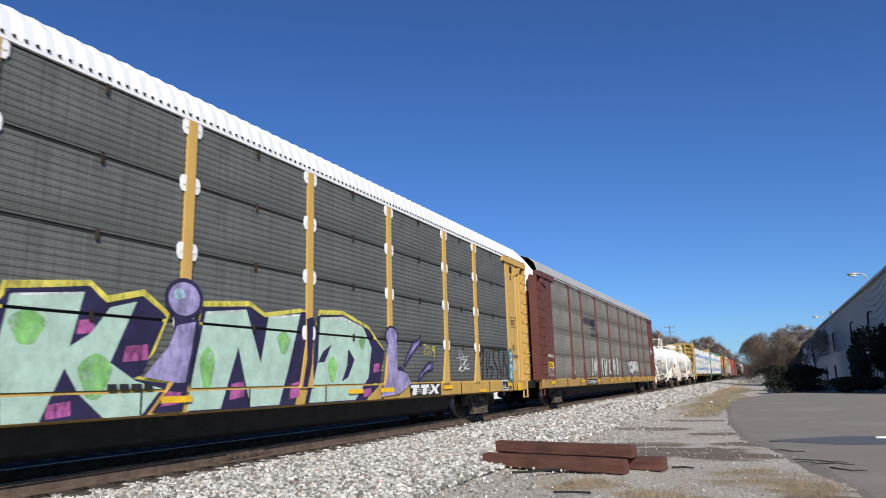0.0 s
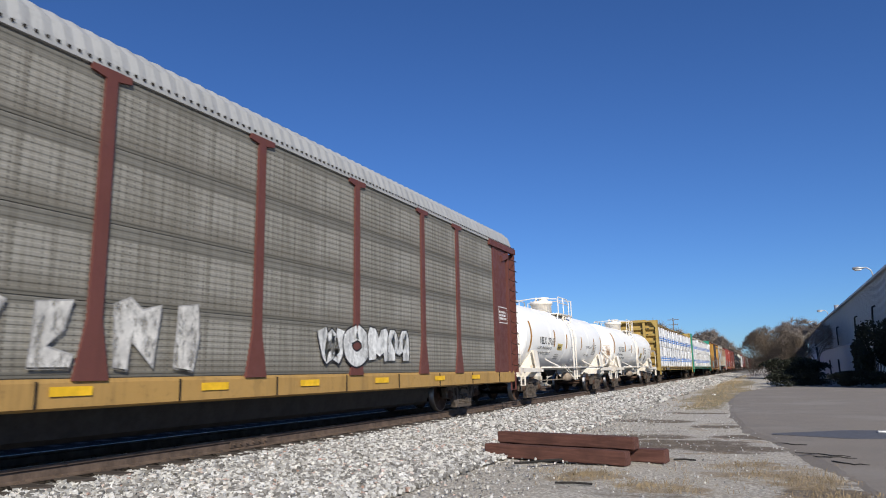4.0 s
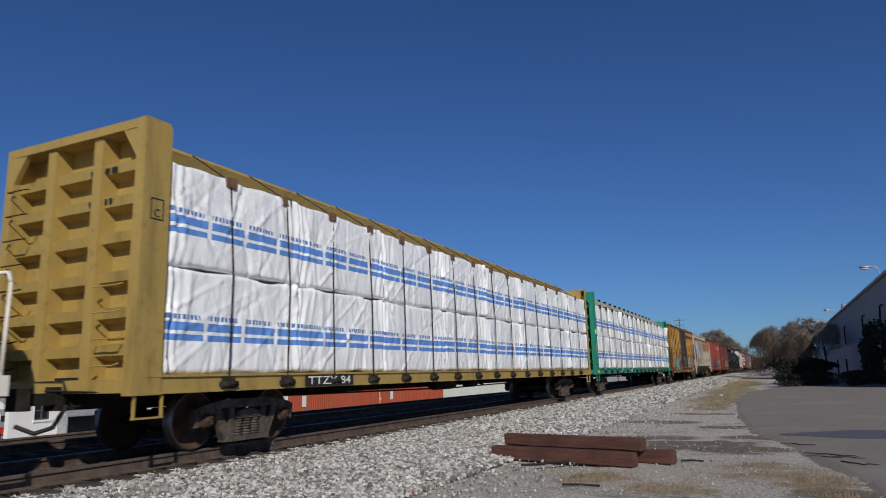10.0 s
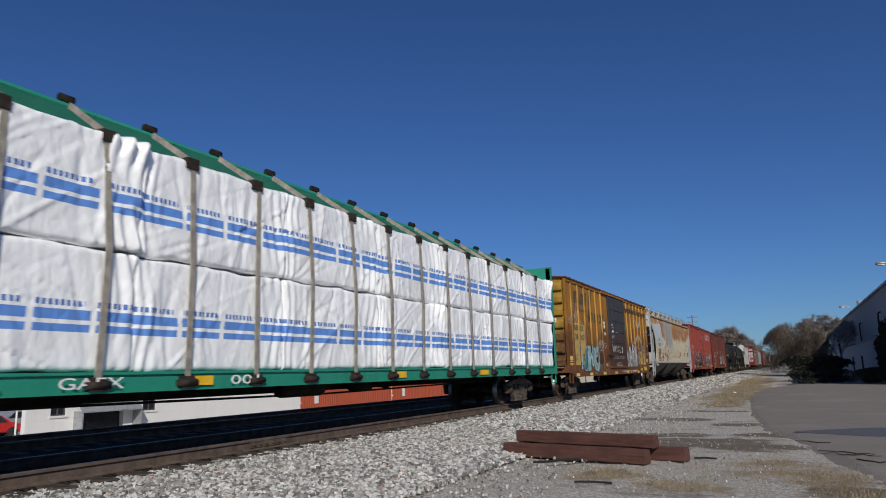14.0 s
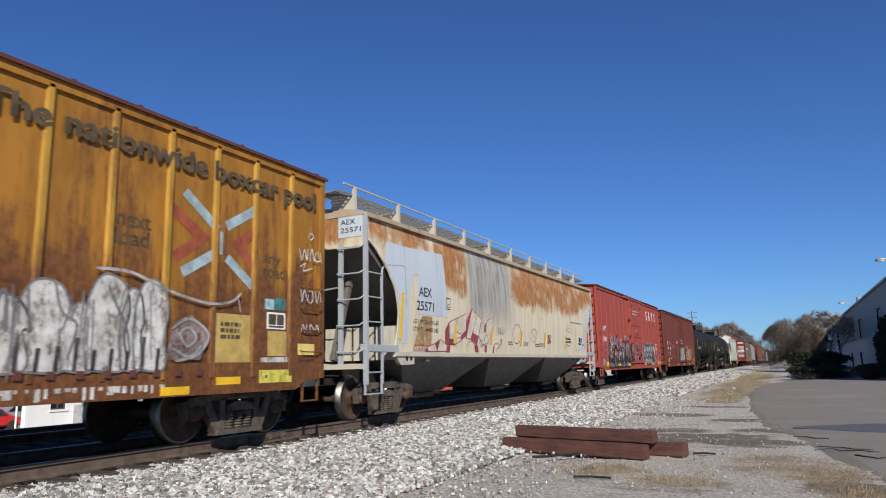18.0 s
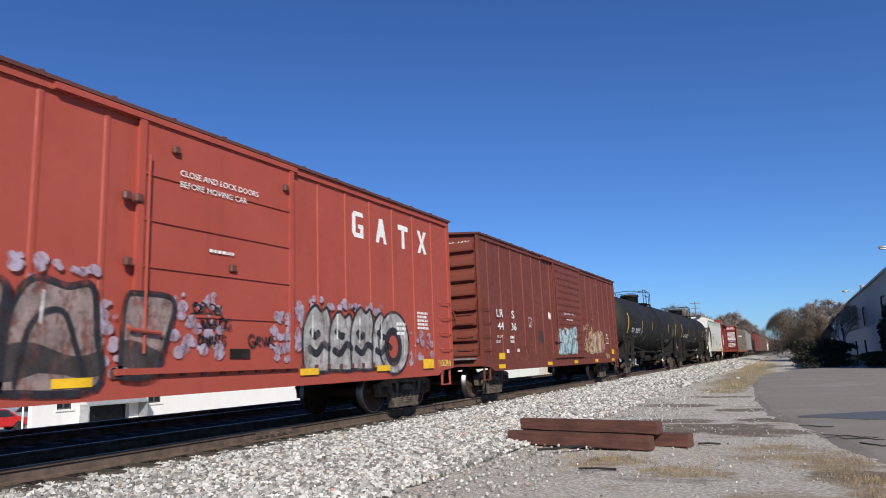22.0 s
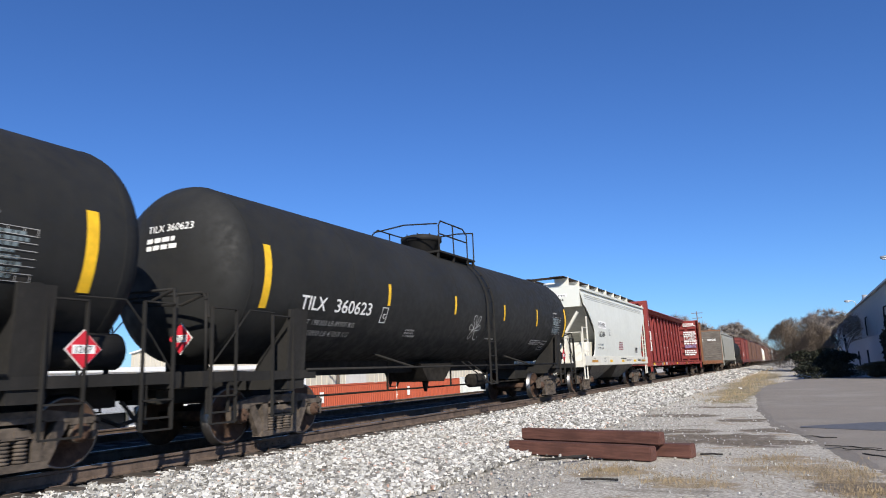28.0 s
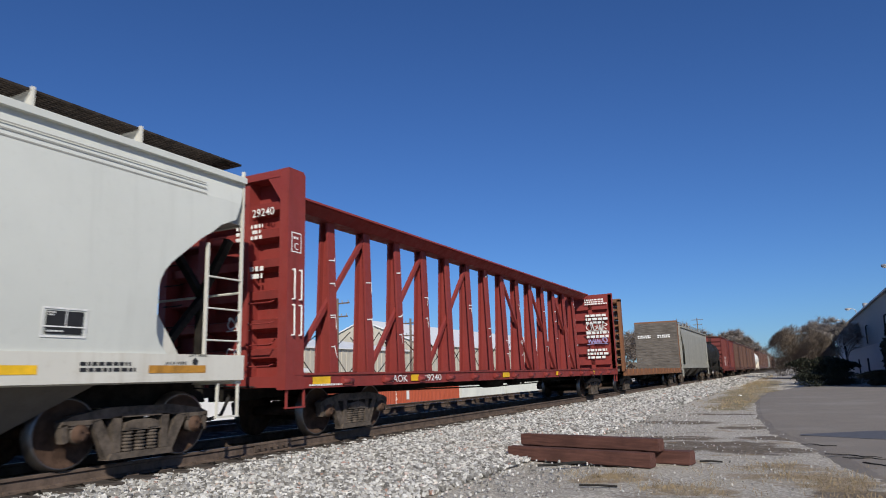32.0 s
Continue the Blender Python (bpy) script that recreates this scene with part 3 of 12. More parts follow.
def make_truck():
    """One two-axle bogie about its centre at rail height: bolster, two side frames, springs and two wheelsets."""
    bm = B()
    box(bm, -0.92, 0.92, -0.20, 0.20, 0.36, 0.60)
    box(bm, -0.35, 0.35, -0.28, 0.28, 0.55, 0.70)
    bmesh.ops.bevel(bm, geom=bm.edges[:], offset=0.03, segments=1, affect="EDGES")
    for s in (-1, 1):
        beam(bm, (-0.9, s * 0.34, 0.30), (0.9, s * 0.34, 0.30), 0.10, 0.12)
    rod(bm, (0.3, -0.4, 0.42), (0.3, 0.4, 0.52), 0.025, 6)
    tr = part("truck", fix(bm), M_TRUCK, None)
    for s in (1, -1):
        x0, x1 = s * 0.96, s * 1.10
        lo, hi = min(x0, x1), max(x0, x1)
        bm = B()
        # arched top chord, pedestals, columns, diagonals and the spring seat round the open window
        extrude_poly(bm, [(-1.13, 0.53), (-1.02, 0.565), (-0.78, 0.565), (-0.60, 0.60), (0.60, 0.60), (0.78, 0.565), (1.02, 0.565), (1.13, 0.53), (1.13, 0.60), (1.00, 0.655),
                          (0.78, 0.69), (0.48, 0.735), (-0.48, 0.735), (-0.78, 0.69), (-1.00, 0.655), (-1.13, 0.60)], "x", lo, hi)
        for k in (-1, 1):
            extrude_poly(bm, [(k * 1.13, 0.56), (k * 1.05, 0.56), (k * 1.03, 0.36), (k * 1.09, 0.34)], "x", lo + 0.01, hi)
            extrude_poly(bm, [(k * 0.745, 0.58), (k * 0.60, 0.61), (k * 0.34, 0.13), (k * 0.50, 0.10)], "x", lo + 0.01, hi - 0.012)
            extrude_poly(bm, [(k * 0.31, 0.17), (k * 0.41, 0.17), (k * 0.44, 0.62), (k * 0.31, 0.62)], "x", lo, hi)
            box(bm, lo + 0.005, hi + 0.012, k * 0.89 - 0.15, k * 0.89 + 0.15, 0.545, 0.60)
        extrude_poly(bm, [(-0.50, 0.085), (0.50, 0.085), (0.46, 0.165), (-0.46, 0.165)], "x", lo - 0.02, hi + 0.03)
        box(bm, lo, hi + 0.015, -0.30, 0.30, 0.60, 0.66)
        bmesh.ops.bevel(bm, geom=[e for e in bm.edges if len(e.link_faces) == 2 and e.calc_face_angle(0) > 0.9], offset=0.008, segments=1, affect="EDGES")
        part("side_frame", fix(bm), M_BOGIE, tr)
        bm = B()
        extrude_poly(bm, [(-0.29, 0.43), (0.29, 0.43), (0.25, 0.53), (0.12, 0.565), (-0.12, 0.565), (-0.25, 0.53)], "x", *sorted((s * 0.90, s * 1.12)))
        for k in (-1, 1):
            box(bm, *sorted((s * 1.12, s * 1.135)), k * 0.15 - 0.075, k * 0.15 + 0.075, 0.455, 0.53)
        part("bolster_end", fix(bm), M_BOGIE, tr)
        for k in (-1, 1):
            bm = B()
            lathe(bm, [(s * 0.965, 0.118), (s * 1.10, 0.118), (s * 1.115, 0.10), (s * 1.12, 0.0)], 16, "x")
            for v in bm.verts:
                v.co += Vector((0, k * 0.89, WHEEL_R))
            box(bm, *sorted((s * 0.97, s * 1.10)), k * 0.89 - 0.12, k * 0.89 + 0.12, WHEEL_R + 0.07, 0.55)
            part("bearing_adapter", fix(bm), M_BOGIE, tr)
        for k in range(3):
            bm = B()
            y = -0.19 + 0.19 * k
            prof = []
            for j in range(6):
                z = 0.168 + 0.043 * j
                prof += [(z, 0.058), (z + 0.008, 0.083), (z + 0.027, 0.083), (z + 0.035, 0.058)]
            lathe(bm, prof, 12, "z")
            for v in bm.verts:
                v.co += Vector((s * 1.045, y, 0))
            part("spring", fix(bm), M_BOGIE, tr)
    ws = None
    for k in (-1, 1):
        bm = B()
        R = WHEEL_R
        for s in (1, -1):
            prof = [(0.69, 0.10), (0.69, R - 0.06), (0.685, R - 0.02), (0.685, R + 0.028), (0.715, R + 0.026), (0.735, R + 0.004), (0.82, R - 0.002), (0.825, R - 0.03),
                    (0.79, R - 0.075), (0.75, 0.22), (0.80, 0.14), (0.84, 0.12), (0.84, 0.085)]
            lathe(bm, [(s * a, r) for a, r in prof], 32, "x", [0, 0, 0, 1, 1, 1, 1, 0, 0, 0, 0, 0])
            lathe(bm, [(s * 0.84, 0.08), (s * 0.95, 0.08), (s * 0.96, 0.115), (s * 1.12, 0.115), (s * 1.13, 0.09), (s * 1.16, 0.085), (s * 1.165, 0.03)], 14, "x")
            for q in range(3):
                a = 2 * math.pi * q / 3
                rod(bm, (s * 1.16, 0.055 * math.cos(a), 0.055 * math.sin(a)), (s * 1.185, 0.055 * math.cos(a), 0.055 * math.sin(a)), 0.018, 6)
        rod(bm, (-0.7, 0, 0), (0.7, 0, 0), 0.085, 12)
        fix(bm)
        ws = part("wheelset", bm, [M_WHEEL, M_TREAD], tr, "rusty steel wheels with polished treads", place=pose(0, k * 0.89, R))
    # brake shoes and beam
    for k in (-1, 1):
        for s in (-1, 1):
            bm = B()
            box(bm, s * 0.76 - 0.045, s * 0.76 + 0.045, k * 0.40 - 0.03, k * 0.40 + 0.05, 0.32, 0.56)
            part("brake_shoe", bm, M_TRUCK, tr)
    return tr


TRUCK = make_truck()
TRUCK.matrix_basis = pose(0, -400, -30)
SPIN = []          # (wheelset, car, place on the truck)
SPARE = [True]


def trucks(car, length, inset, inset2=None):
    for y in (inset, length - (inset2 or inset)):
        if SPARE[0]:
            t = TRUCK
            t.matrix_basis = pose(0, y, 0)
            SPARE[0] = False
        else:
            t = copy_thing(TRUCK, pose(0, y, 0))
        t.parent = car
        for c in t.children:
            if c.name.startswith("wheelset"):
                SPIN.append((c, car, y))


def coupler(car, y, way):
    """Draft gear and knuckle at the end y of a car; way -1 towards the near end, +1 towards the far one."""
    bm = B()
    box(bm, -0.17, 0.17, min(y, y - way * 0.9), max(y, y - way * 0.9), 0.68, 1.0)
    box(bm, -0.08, 0.08, min(y, y + way * 0.38), max(y, y + way * 0.38), 0.76, 0.92)
    extrude_poly(bm, [(-0.14, y + way * 0.30), (0.02, y + way * 0.30), (0.16, y + way * 0.42), (0.10, y + way * 0.56), (-0.02, y + way * 0.46), (-0.14, y + way * 0.55)], "z", 0.70, 0.99)
    fix(bm)
    part("coupler", bm, M_DARK, car)
    bm = B()
    pts = [(0.30, y, 0.75), (0.34, y + way * 0.2, 0.48), (0.30, y + way * 0.42, 0.42), (0.1, y + way * 0.55, 0.52)]
    pipe(bm, pts, 0.03, 6)
    rod(bm, (1.3, y - way * 0.05, 0.90), (-0.1, y + way * 0.05, 0.95), 0.014, 6)
    part("air_hose", bm, M_BLACK, car)


def underframe(car, length, z=0.62, extra=True, material=None):
    """Centre sill, brake cylinder, reservoir, rods and cross bearers below the floor."""
    m = material or M_DARK
    quick("centre_sill", m, car, (-0.28, 0.28, 0.2, length - 0.2, z, z + 0.4))
    for k in range(int(length / 3)):
        bm = B()
        y = 2.2 + k * (length - 4.4) / max(1, int(length / 3) - 1)
        box(bm, -1.38, 1.38, y - 0.05, y + 0.05, z + 0.22, z + 0.42)
        part("cross_bearer", bm, m, car)
    if not extra:
        return
    c = length * 0.5
    bm = B()
    lathe(bm, [(c - 1.9, 0.10), (c - 1.85, 0.2), (c - 0.75, 0.2), (c - 0.7, 0.10)], 16, "y")
    for v in bm.verts:
        v.co += Vector((0.72, 0, z + 0.12))
    part("air_reservoir", bm, m, car)
    bm = B()
    lathe(bm, [(c + 0.6, 0.06), (c + 0.65, 0.17), (c + 1.2, 0.17), (c + 1.25, 0.06)], 14, "y")
    for v in bm.verts:
        v.co += Vector((0.55, 0, z + 0.1))
    rod(bm, (0.55, c + 1.2, z + 0.1), (0.35, c + 2.4, z - 0.02), 0.03, 6)
    part("brake_cylinder", bm, m, car)
    bm = B()
    pipe(bm, [(0.45, 2.6, z + 0.02), (0.5, c - 0.2, z - 0.06), (0.5, length - 2.6, z + 0.02)], 0.022, 6)
    pipe(bm, [(0.85, 1.2, z + 0.18), (0.85, length - 1.2, z + 0.18)], 0.02, 6)
    part("brake_rod", bm, m, car)


def ladder(car, x, y0, y1, z0, z1, n, material, face="side", out=0.09, name="ladder", label=""):
    """Rungs bent out from the face; on the side (x fixed) or on the end (x0..x1 at y fixed)."""
    first = None
    for i in range(n):
        bm = B()
        z = z0 + (z1 - z0) * i / max(1, n - 1)
        if face == "side":
            sg = 1 if x > 0 else -1
            pipe(bm, [(x, y0, z + 0.03), (x + sg * out, y0 + 0.02, z), (x + sg * out, y1 - 0.02, z), (x, y1, z + 0.03)], 0.011, 5)
        else:
            sg = face
            pipe(bm, [(y0, x, z + 0.03), (y0 + 0.02, x + sg * out, z), (y1 - 0.02, x + sg * out, z), (y1, x, z + 0.03)], 0.011, 5)
        first = part("rung", bm, material, car, label)
    return first


def sill_step(car, y0, y1, z, material, x=1.45, drop=0.42, name="step"):
    bm = B()
    beam(bm, (x, y0, z), (x, y0, z - drop), 0.045, 0.02)
    beam(bm, (x, y1, z), (x, y1, z - drop), 0.045, 0.02)
    beam(bm, (x, y0 - 0.02, z - drop), (x, y1 + 0.02, z - drop), 0.05, 0.025)
    return part(name, bm, material, car)


def letters(body, size, condense=1.0, spacing=1.0):
    """Flat letters of the built-in font: points and faces in the plane, from the lower left corner."""
    cu = bpy.data.curves.new("t", "FONT")
    cu.body, cu.size, cu.space_character, cu.resolution_u, cu.offset = body, size, spacing, 3, 0.0 if "M" in body and size > 0.1 else (0.012 if size > 0.22 else 0.006) * size
    ob = bpy.data.objects.new("t", cu)
    scene.collection.objects.link(ob)
    dg = bpy.context.evaluated_depsgraph_get()
    ev = ob.evaluated_get(dg)
    me = ev.to_mesh()
    pts = [(v.co.x * condense, v.co.y) for v in me.vertices]
    fcs = [tuple(p.vertices) for p in me.polygons]
    ev.to_mesh_clear()
    bpy.data.objects.remove(ob)
    bpy.data.curves.remove(cu)
    return pts, fcs


def put_text(car, body, y, z, size, material, fit=None, at=None, name="lettering", spacing=1.0, angle=0.0, bold=0.0, solid=False):
    """Letters on a side of the car. at(u, v) gives the point on the surface; fit: the width to fill."""
    pts, fcs = letters(body, size, 1.0, spacing)
    if not pts:
        return None
    lo = min(p[0] for p in pts)
    w = max(p[0] for p in pts) - lo
    k = fit / w if fit else 1.0
    at = at or (lambda u, v: (1.526, u, v))
    ca, sa = math.cos(radians(angle)), math.sin(radians(angle))
    verts = []
    for px, py in pts:
        px = (px - lo) * k
        verts.append(at(y + px * ca - py * sa, z + px * sa + py * ca))
    me = bpy.data.meshes.new(name)
    me.from_pydata(verts, [], fcs)
    me.materials.append(material)
    ob = new(name, me)
    ob.parent = car
    return ob


def bars(car, y, z, w, h, rows, material, at=None, seed=1, name="small_print", fill=0.85):
    """Rows of small bars that stand for print too fine to read."""
    at = at or (lambda u, v: (1.526, u, v))
    rnd = random.Random(seed)
    bm = B()
    rh = h / rows
    for r in range(rows):
        u = 0.0
        ww = w * rnd.uniform(0.75, 1.0)
        while u < ww - 0.02:
            l = min(rnd.uniform(0.25, 0.9) * rh * 1.6, ww - u)
            z0 = z + h - (r + 1) * rh + rh * (1 - fill) / 2
            vs = [bm.verts.new(at(y + u + a * l, z0 + b * rh * fill * 0.75)) for a, b in ((0, 0), (1, 0), (1, 1), (0, 1))]
            bm.faces.new(vs)
            u += l + rh * 0.28
    return part(name, bm, material, car)


def patch(car, pts, material, at=None, name="patch", label="", fine=False):
    """A painted or taped area with the given outline (u, v); fine: split up so that it follows a curved sheet."""
    at = at or (lambda u, v: (1.525, u, v))
    bm = B()
    bm.faces.new([bm.verts.new((0, u, v)) for u, v in pts])
    bm.normal_update()
    bmesh.ops.triangulate(bm, faces=bm.faces[:])
    for _ in range(3 if fine else 0):
        bmesh.ops.subdivide_edges(bm, edges=[e for e in bm.edges if e.calc_length() > 0.25], cuts=1)
        bmesh.ops.triangulate(bm, faces=bm.faces[:])
    for v in bm.verts:
        v.co = at(v.co.y, v.co.z)
    return part(name, bm, material, car, label)


def rect(u0, u1, v0, v1):
    return [(u0, v0), (u1, v0), (u1, v1), (u0, v1)]


def frame_rect(car, u0, u1, v0, v1, w, material, at=None, name="stencil_frame"):
    at = at or (lambda u, v: (1.526, u, v))
    bm = B()
    for a in (rect(u0, u1, v0, v0 + w), rect(u0, u1, v1 - w, v1), rect(u0, u0 + w, v0 + w, v1 - w), rect(u1 - w, u1, v0 + w, v1 - w)):
        bm.faces.new([bm.verts.new(at(u, v)) for u, v in a])
    return part(name, bm, material, car)


def stroke(bm, pts, w, at, taper=True):
    """A flat painted line of width w through the points."""
    n = len(pts)
    prev = None
    for i, (u, v) in enumerate(pts):
        a, b = pts[max(0, i - 1)], pts[min(n - 1, i + 1)]
        d = math.hypot(b[0] - a[0], b[1] - a[1]) or 1
        nx, ny = -(b[1] - a[1]) / d, (b[0] - a[0]) / d
        k = w / 2 * (0.55 if taper and i in (0, n - 1) else 1)
        cur = (bm.verts.new(at(u + nx * k, v + ny * k)), bm.verts.new(at(u - nx * k, v - ny * k)))
        if prev:
            bm.faces.new((prev[0], prev[1], cur[1], cur[0]))
        prev = cur


def curve_pts(pts, n=6):
    """Catmull-Rom through the points."""
    out = []
    for i in range(len(pts) - 1):
        p0, p1, p2, p3 = pts[max(0, i - 1)], pts[i], pts[i + 1], pts[min(len(pts) - 1, i + 2)]
        for k in range(n):
            t = k / n
            out.append(tuple(0.5 * (2 * p1[j] + (p2[j] - p0[j]) * t + (2 * p0[j] - 5 * p1[j] + 4 * p2[j] - p3[j]) * t * t + (3 * p1[j] - p0[j] - 3 * p2[j] + p3[j]) * t ** 3) for j in (0, 1)))
    out.append(pts[-1])
    return out


def scribble(car, y, z, w, h, n, material, seed, width=0.03, at=None, name="graffiti", label=""):
    """A sprayed tag: n looping letter-like strokes side by side; no word in it."""
    at = at or (lambda u, v: (1.5275, u, v))
    rnd = random.Random(seed)
    bm = B()
    step = w / n
    for i in range(n):
        x = y + i * step
        kind = rnd.randrange(4)
        r = lambda: rnd.uniform(-0.12, 0.12)
        if kind == 0:
            p = [(0.1, 0.0), (0.15, 0.95), (0.75, 0.75), (0.25, 0.5), (0.85, 0.05)]
        elif kind == 1:
            p = [(0.85, 0.85), (0.3, 1.0), (0.15, 0.5), (0.5, 0.0), (0.9, 0.3), (0.55, 0.5)]
        elif kind == 2:
            p = [(0.05, 0.9), (0.3, 0.05), (0.5, 0.8), (0.7, 0.0), (0.98, 1.0)]
        else:
            p = [(0.5, 1.0), (0.1, 0.6), (0.5, 0.05), (0.95, 0.5), (0.5, 0.98), (0.2, 0.85)]
        p = [(x + (a + r()) * step * 1.15, z + (b + r()) * h) for a, b in p]
        stroke(bm, curve_pts(p, 5), width * rnd.uniform(0.8, 1.25), at)
    if rnd.random() < 0.7:
        stroke(bm, curve_pts([(y - 0.05 * w, z - 0.12 * h), (y + 0.5 * w, z - 0.04 * h), (y + 1.05 * w, z - 0.15 * h)], 6), width * 0.8, at)
    return part(name, bm, material, car, label)


def spray(name, color, edge=0.35, thin=0.5):
    """Sprayed paint of uneven cover; thin: how far the steel shows through."""
    m, nt, b = mat(name, 0.65)
    n = noise_tex(nt, 3.5, 6, 0.65)
    col = blend(nt, ramp(nt, n, 0.3, 0.7), tuple(c * (1 - edge) for c in color), tuple(min(0.9, c * (1 + edge)) for c in color))
    nt.links.new(col, b.inputs["Base Color"])
    cover = ramp(nt, noise_tex(nt, 7.0, 7, 0.75, (1, 1, 0.5)), 0.36, 0.56, 1.0 - thin, 1.0)
    nt.links.new(cover, b.inputs["Alpha"])
    return m


G_WHITE = spray("white spray paint", (0.66, 0.66, 0.64))
G_SILVER = spray("silver spray paint", (0.36, 0.35, 0.34))
G_GREY = spray("grey spray paint", (0.20, 0.19, 0.19))
G_BLACK = spray("black spray paint", (0.02, 0.02, 0.025), 0.3, 0.6)
G_LILAC = spray("lilac spray paint", (0.33, 0.29, 0.50), 0.3, 0.45)
G_MINT = spray("mint spray paint", (0.42, 0.58, 0.48), 0.12, 0.12)
G_GREEN = spray("green spray paint", (0.22, 0.50, 0.15), 0.3, 0.95)
G_NAVY = spray("navy spray paint", (0.022, 0.018, 0.06), 0.3, 0.1)
G_PURPLE = spray("purple spray paint", (0.16, 0.12, 0.30), 0.35)
G_PINK = spray("pink spray paint", (0.42, 0.11, 0.30), 0.3, 0.7)
G_LIME = spray("yellow spray paint", (0.66, 0.58, 0.10), 0.2)
G_AQUA = spray("pale blue spray paint", (0.36, 0.56, 0.62), 0.25)
G_TEAL = spray("teal spray paint", (0.05, 0.22, 0.22), 0.3)
G_CREAM = spray("cream spray paint", (0.60, 0.47, 0.28), 0.35)
G_BONE = spray("bone-white spray paint", (0.60, 0.55, 0.44), 0.12, 0.1)
G_HAZE = spray("orange-brown spray haze", (0.24, 0.09, 0.05), 0.3, 0.97)
G_FADEWHITE = spray("worn white spray paint", (0.60, 0.58, 0.54), 0.25, 0.8)
G_FADEAQUA = spray("worn pale blue spray paint", (0.38, 0.54, 0.56), 0.25, 0.75)
for m in (M_WHEEL, M_DARK, M_TRUCK):
    for q in m.node_tree.nodes:
        if q.type == "BSDF_PRINCIPLED":
            q.inputs["Specular IOR Level"].default_value = 0.12
G_PEACH = spray("peach-brown spray paint", (0.42, 0.22, 0.125), 0.35, 0.7)
G_DIM = spray("dull blue-grey spray paint", (0.16, 0.20, 0.21), 0.3, 0.6)
G_SMOKE = spray("thin grey-brown spray paint", (0.25, 0.185, 0.17), 0.35, 0.75)
G_SOOT = spray("thin black spray paint", (0.045, 0.038, 0.037), 0.4, 0.7)
G_PUFF = spray("pale grey-violet spray paint", (0.36, 0.29, 0.36), 0.25, 0.92)
G_RUSTWASH = spray("thin tan rust wash", (0.42, 0.25, 0.11), 0.3, 0.85)
G_MAROON = spray("maroon spray paint", (0.30, 0.045, 0.07), 0.3)


GLYPHS = [
    [[(0.12, 0.0), (0.3, 0.55), (0.5, 1.0), (0.7, 0.55), (0.88, 0.0)], [(0.3, 0.36), (0.7, 0.36)]],
    [[(0.85, 0.95), (0.2, 0.98), (0.15, 0.5), (0.2, 0.03), (0.9, 0.05)], [(0.2, 0.5), (0.7, 0.52)]],
    [[(0.1, 0.0), (0.15, 0.95), (0.5, 0.4), (0.85, 0.95), (0.92, 0.0)]],
    [[(0.5, 1.0), (0.12, 0.75), (0.12, 0.25), (0.5, 0.0), (0.88, 0.25), (0.88, 0.75), (0.5, 1.0)]],
    [[(0.88, 0.88), (0.45, 1.0), (0.15, 0.75), (0.5, 0.52), (0.85, 0.28), (0.5, 0.0), (0.12, 0.12)]],
    [[(0.15, 0.0), (0.18, 0.98), (0.75, 0.9), (0.7, 0.55), (0.25, 0.5), (0.9, 0.0)]],
    [[(0.1, 0.95), (0.3, 0.1), (0.5, 0.7), (0.7, 0.1), (0.92, 0.95)]],
]


def bubble(car, y, z, w, h, n, fill, line, seed, at=None, label="sprayed bubble lettering", glint=None, shade=None, plump=0.42):
    """A throw-up: n fat overlapping letter-like forms with outline, shaded feet and glints; no word in it."""
    base = at or (lambda u, v: (1.5265, u, v))
    lift = lambda d: (lambda u, v: tuple(a + b for a, b in zip(base(u, v), (d, 0, 0))))
    rnd = random.Random(seed)
    step = w / n
    fat = min(plump * step, plump * 0.81 * h)
    first = None
    for i in range(n):
        lean = rnd.uniform(-0.12, 0.12)
        up, drop = rnd.uniform(0.9, 1.05), rnd.uniform(-0.05, 0.06) * h
        d = 0.0012 * i
        strokes = []
        for st in rnd.choice(GLYPHS):
            p = [(y + (i + 0.5) * step + (u - 0.5) * step * 0.92 + lean * (v - 0.5) * step + rnd.uniform(-0.03, 0.03) * step,
                  z + fat / 2 + drop * 0.3 + (h - fat) * v * up + rnd.uniform(-0.02, 0.02) * h) for u, v in st]
            strokes.append(curve_pts(p, 6) if len(p) > 2 else p)
        layers = [("graffiti_outline", fat + 0.07, 0.0, line, 0.0, 9.9), ("graffiti_letter", fat, 0.0004, fill, 0.0, 9.9)]
        if shade:
            layers.append(("graffiti_shading", fat * 0.8, 0.0007, shade, 0.0, z + h * 0.30))
        for nm, ww, dd, mm, lo, hi in layers:
            bm = B()
            for q, st in enumerate(strokes):
                st = [p for p in st if lo <= p[1] <= hi]
                if len(st) > 1:
                    stroke(bm, st, ww, lift(d + dd + 0.00006 * q), False)
            if len(bm.faces):
                ob = part(nm, bm, mm, car, label if nm == "graffiti_letter" else "")
                first = first or ob
            else:
                bm.free()
        if glint:
            bm = B()
            for st in strokes:
                m = len(st)
                if m > 3:
                    stroke(bm, [(u - fat * 0.25, v + fat * 0.1) for u, v in st[m // 3: m // 3 + max(3, m // 4)]], 0.05, lift(d + 0.001))
            if len(bm.faces):
                part("graffiti_highlight", bm, glint, car)
            else:
                bm.free()
    return first


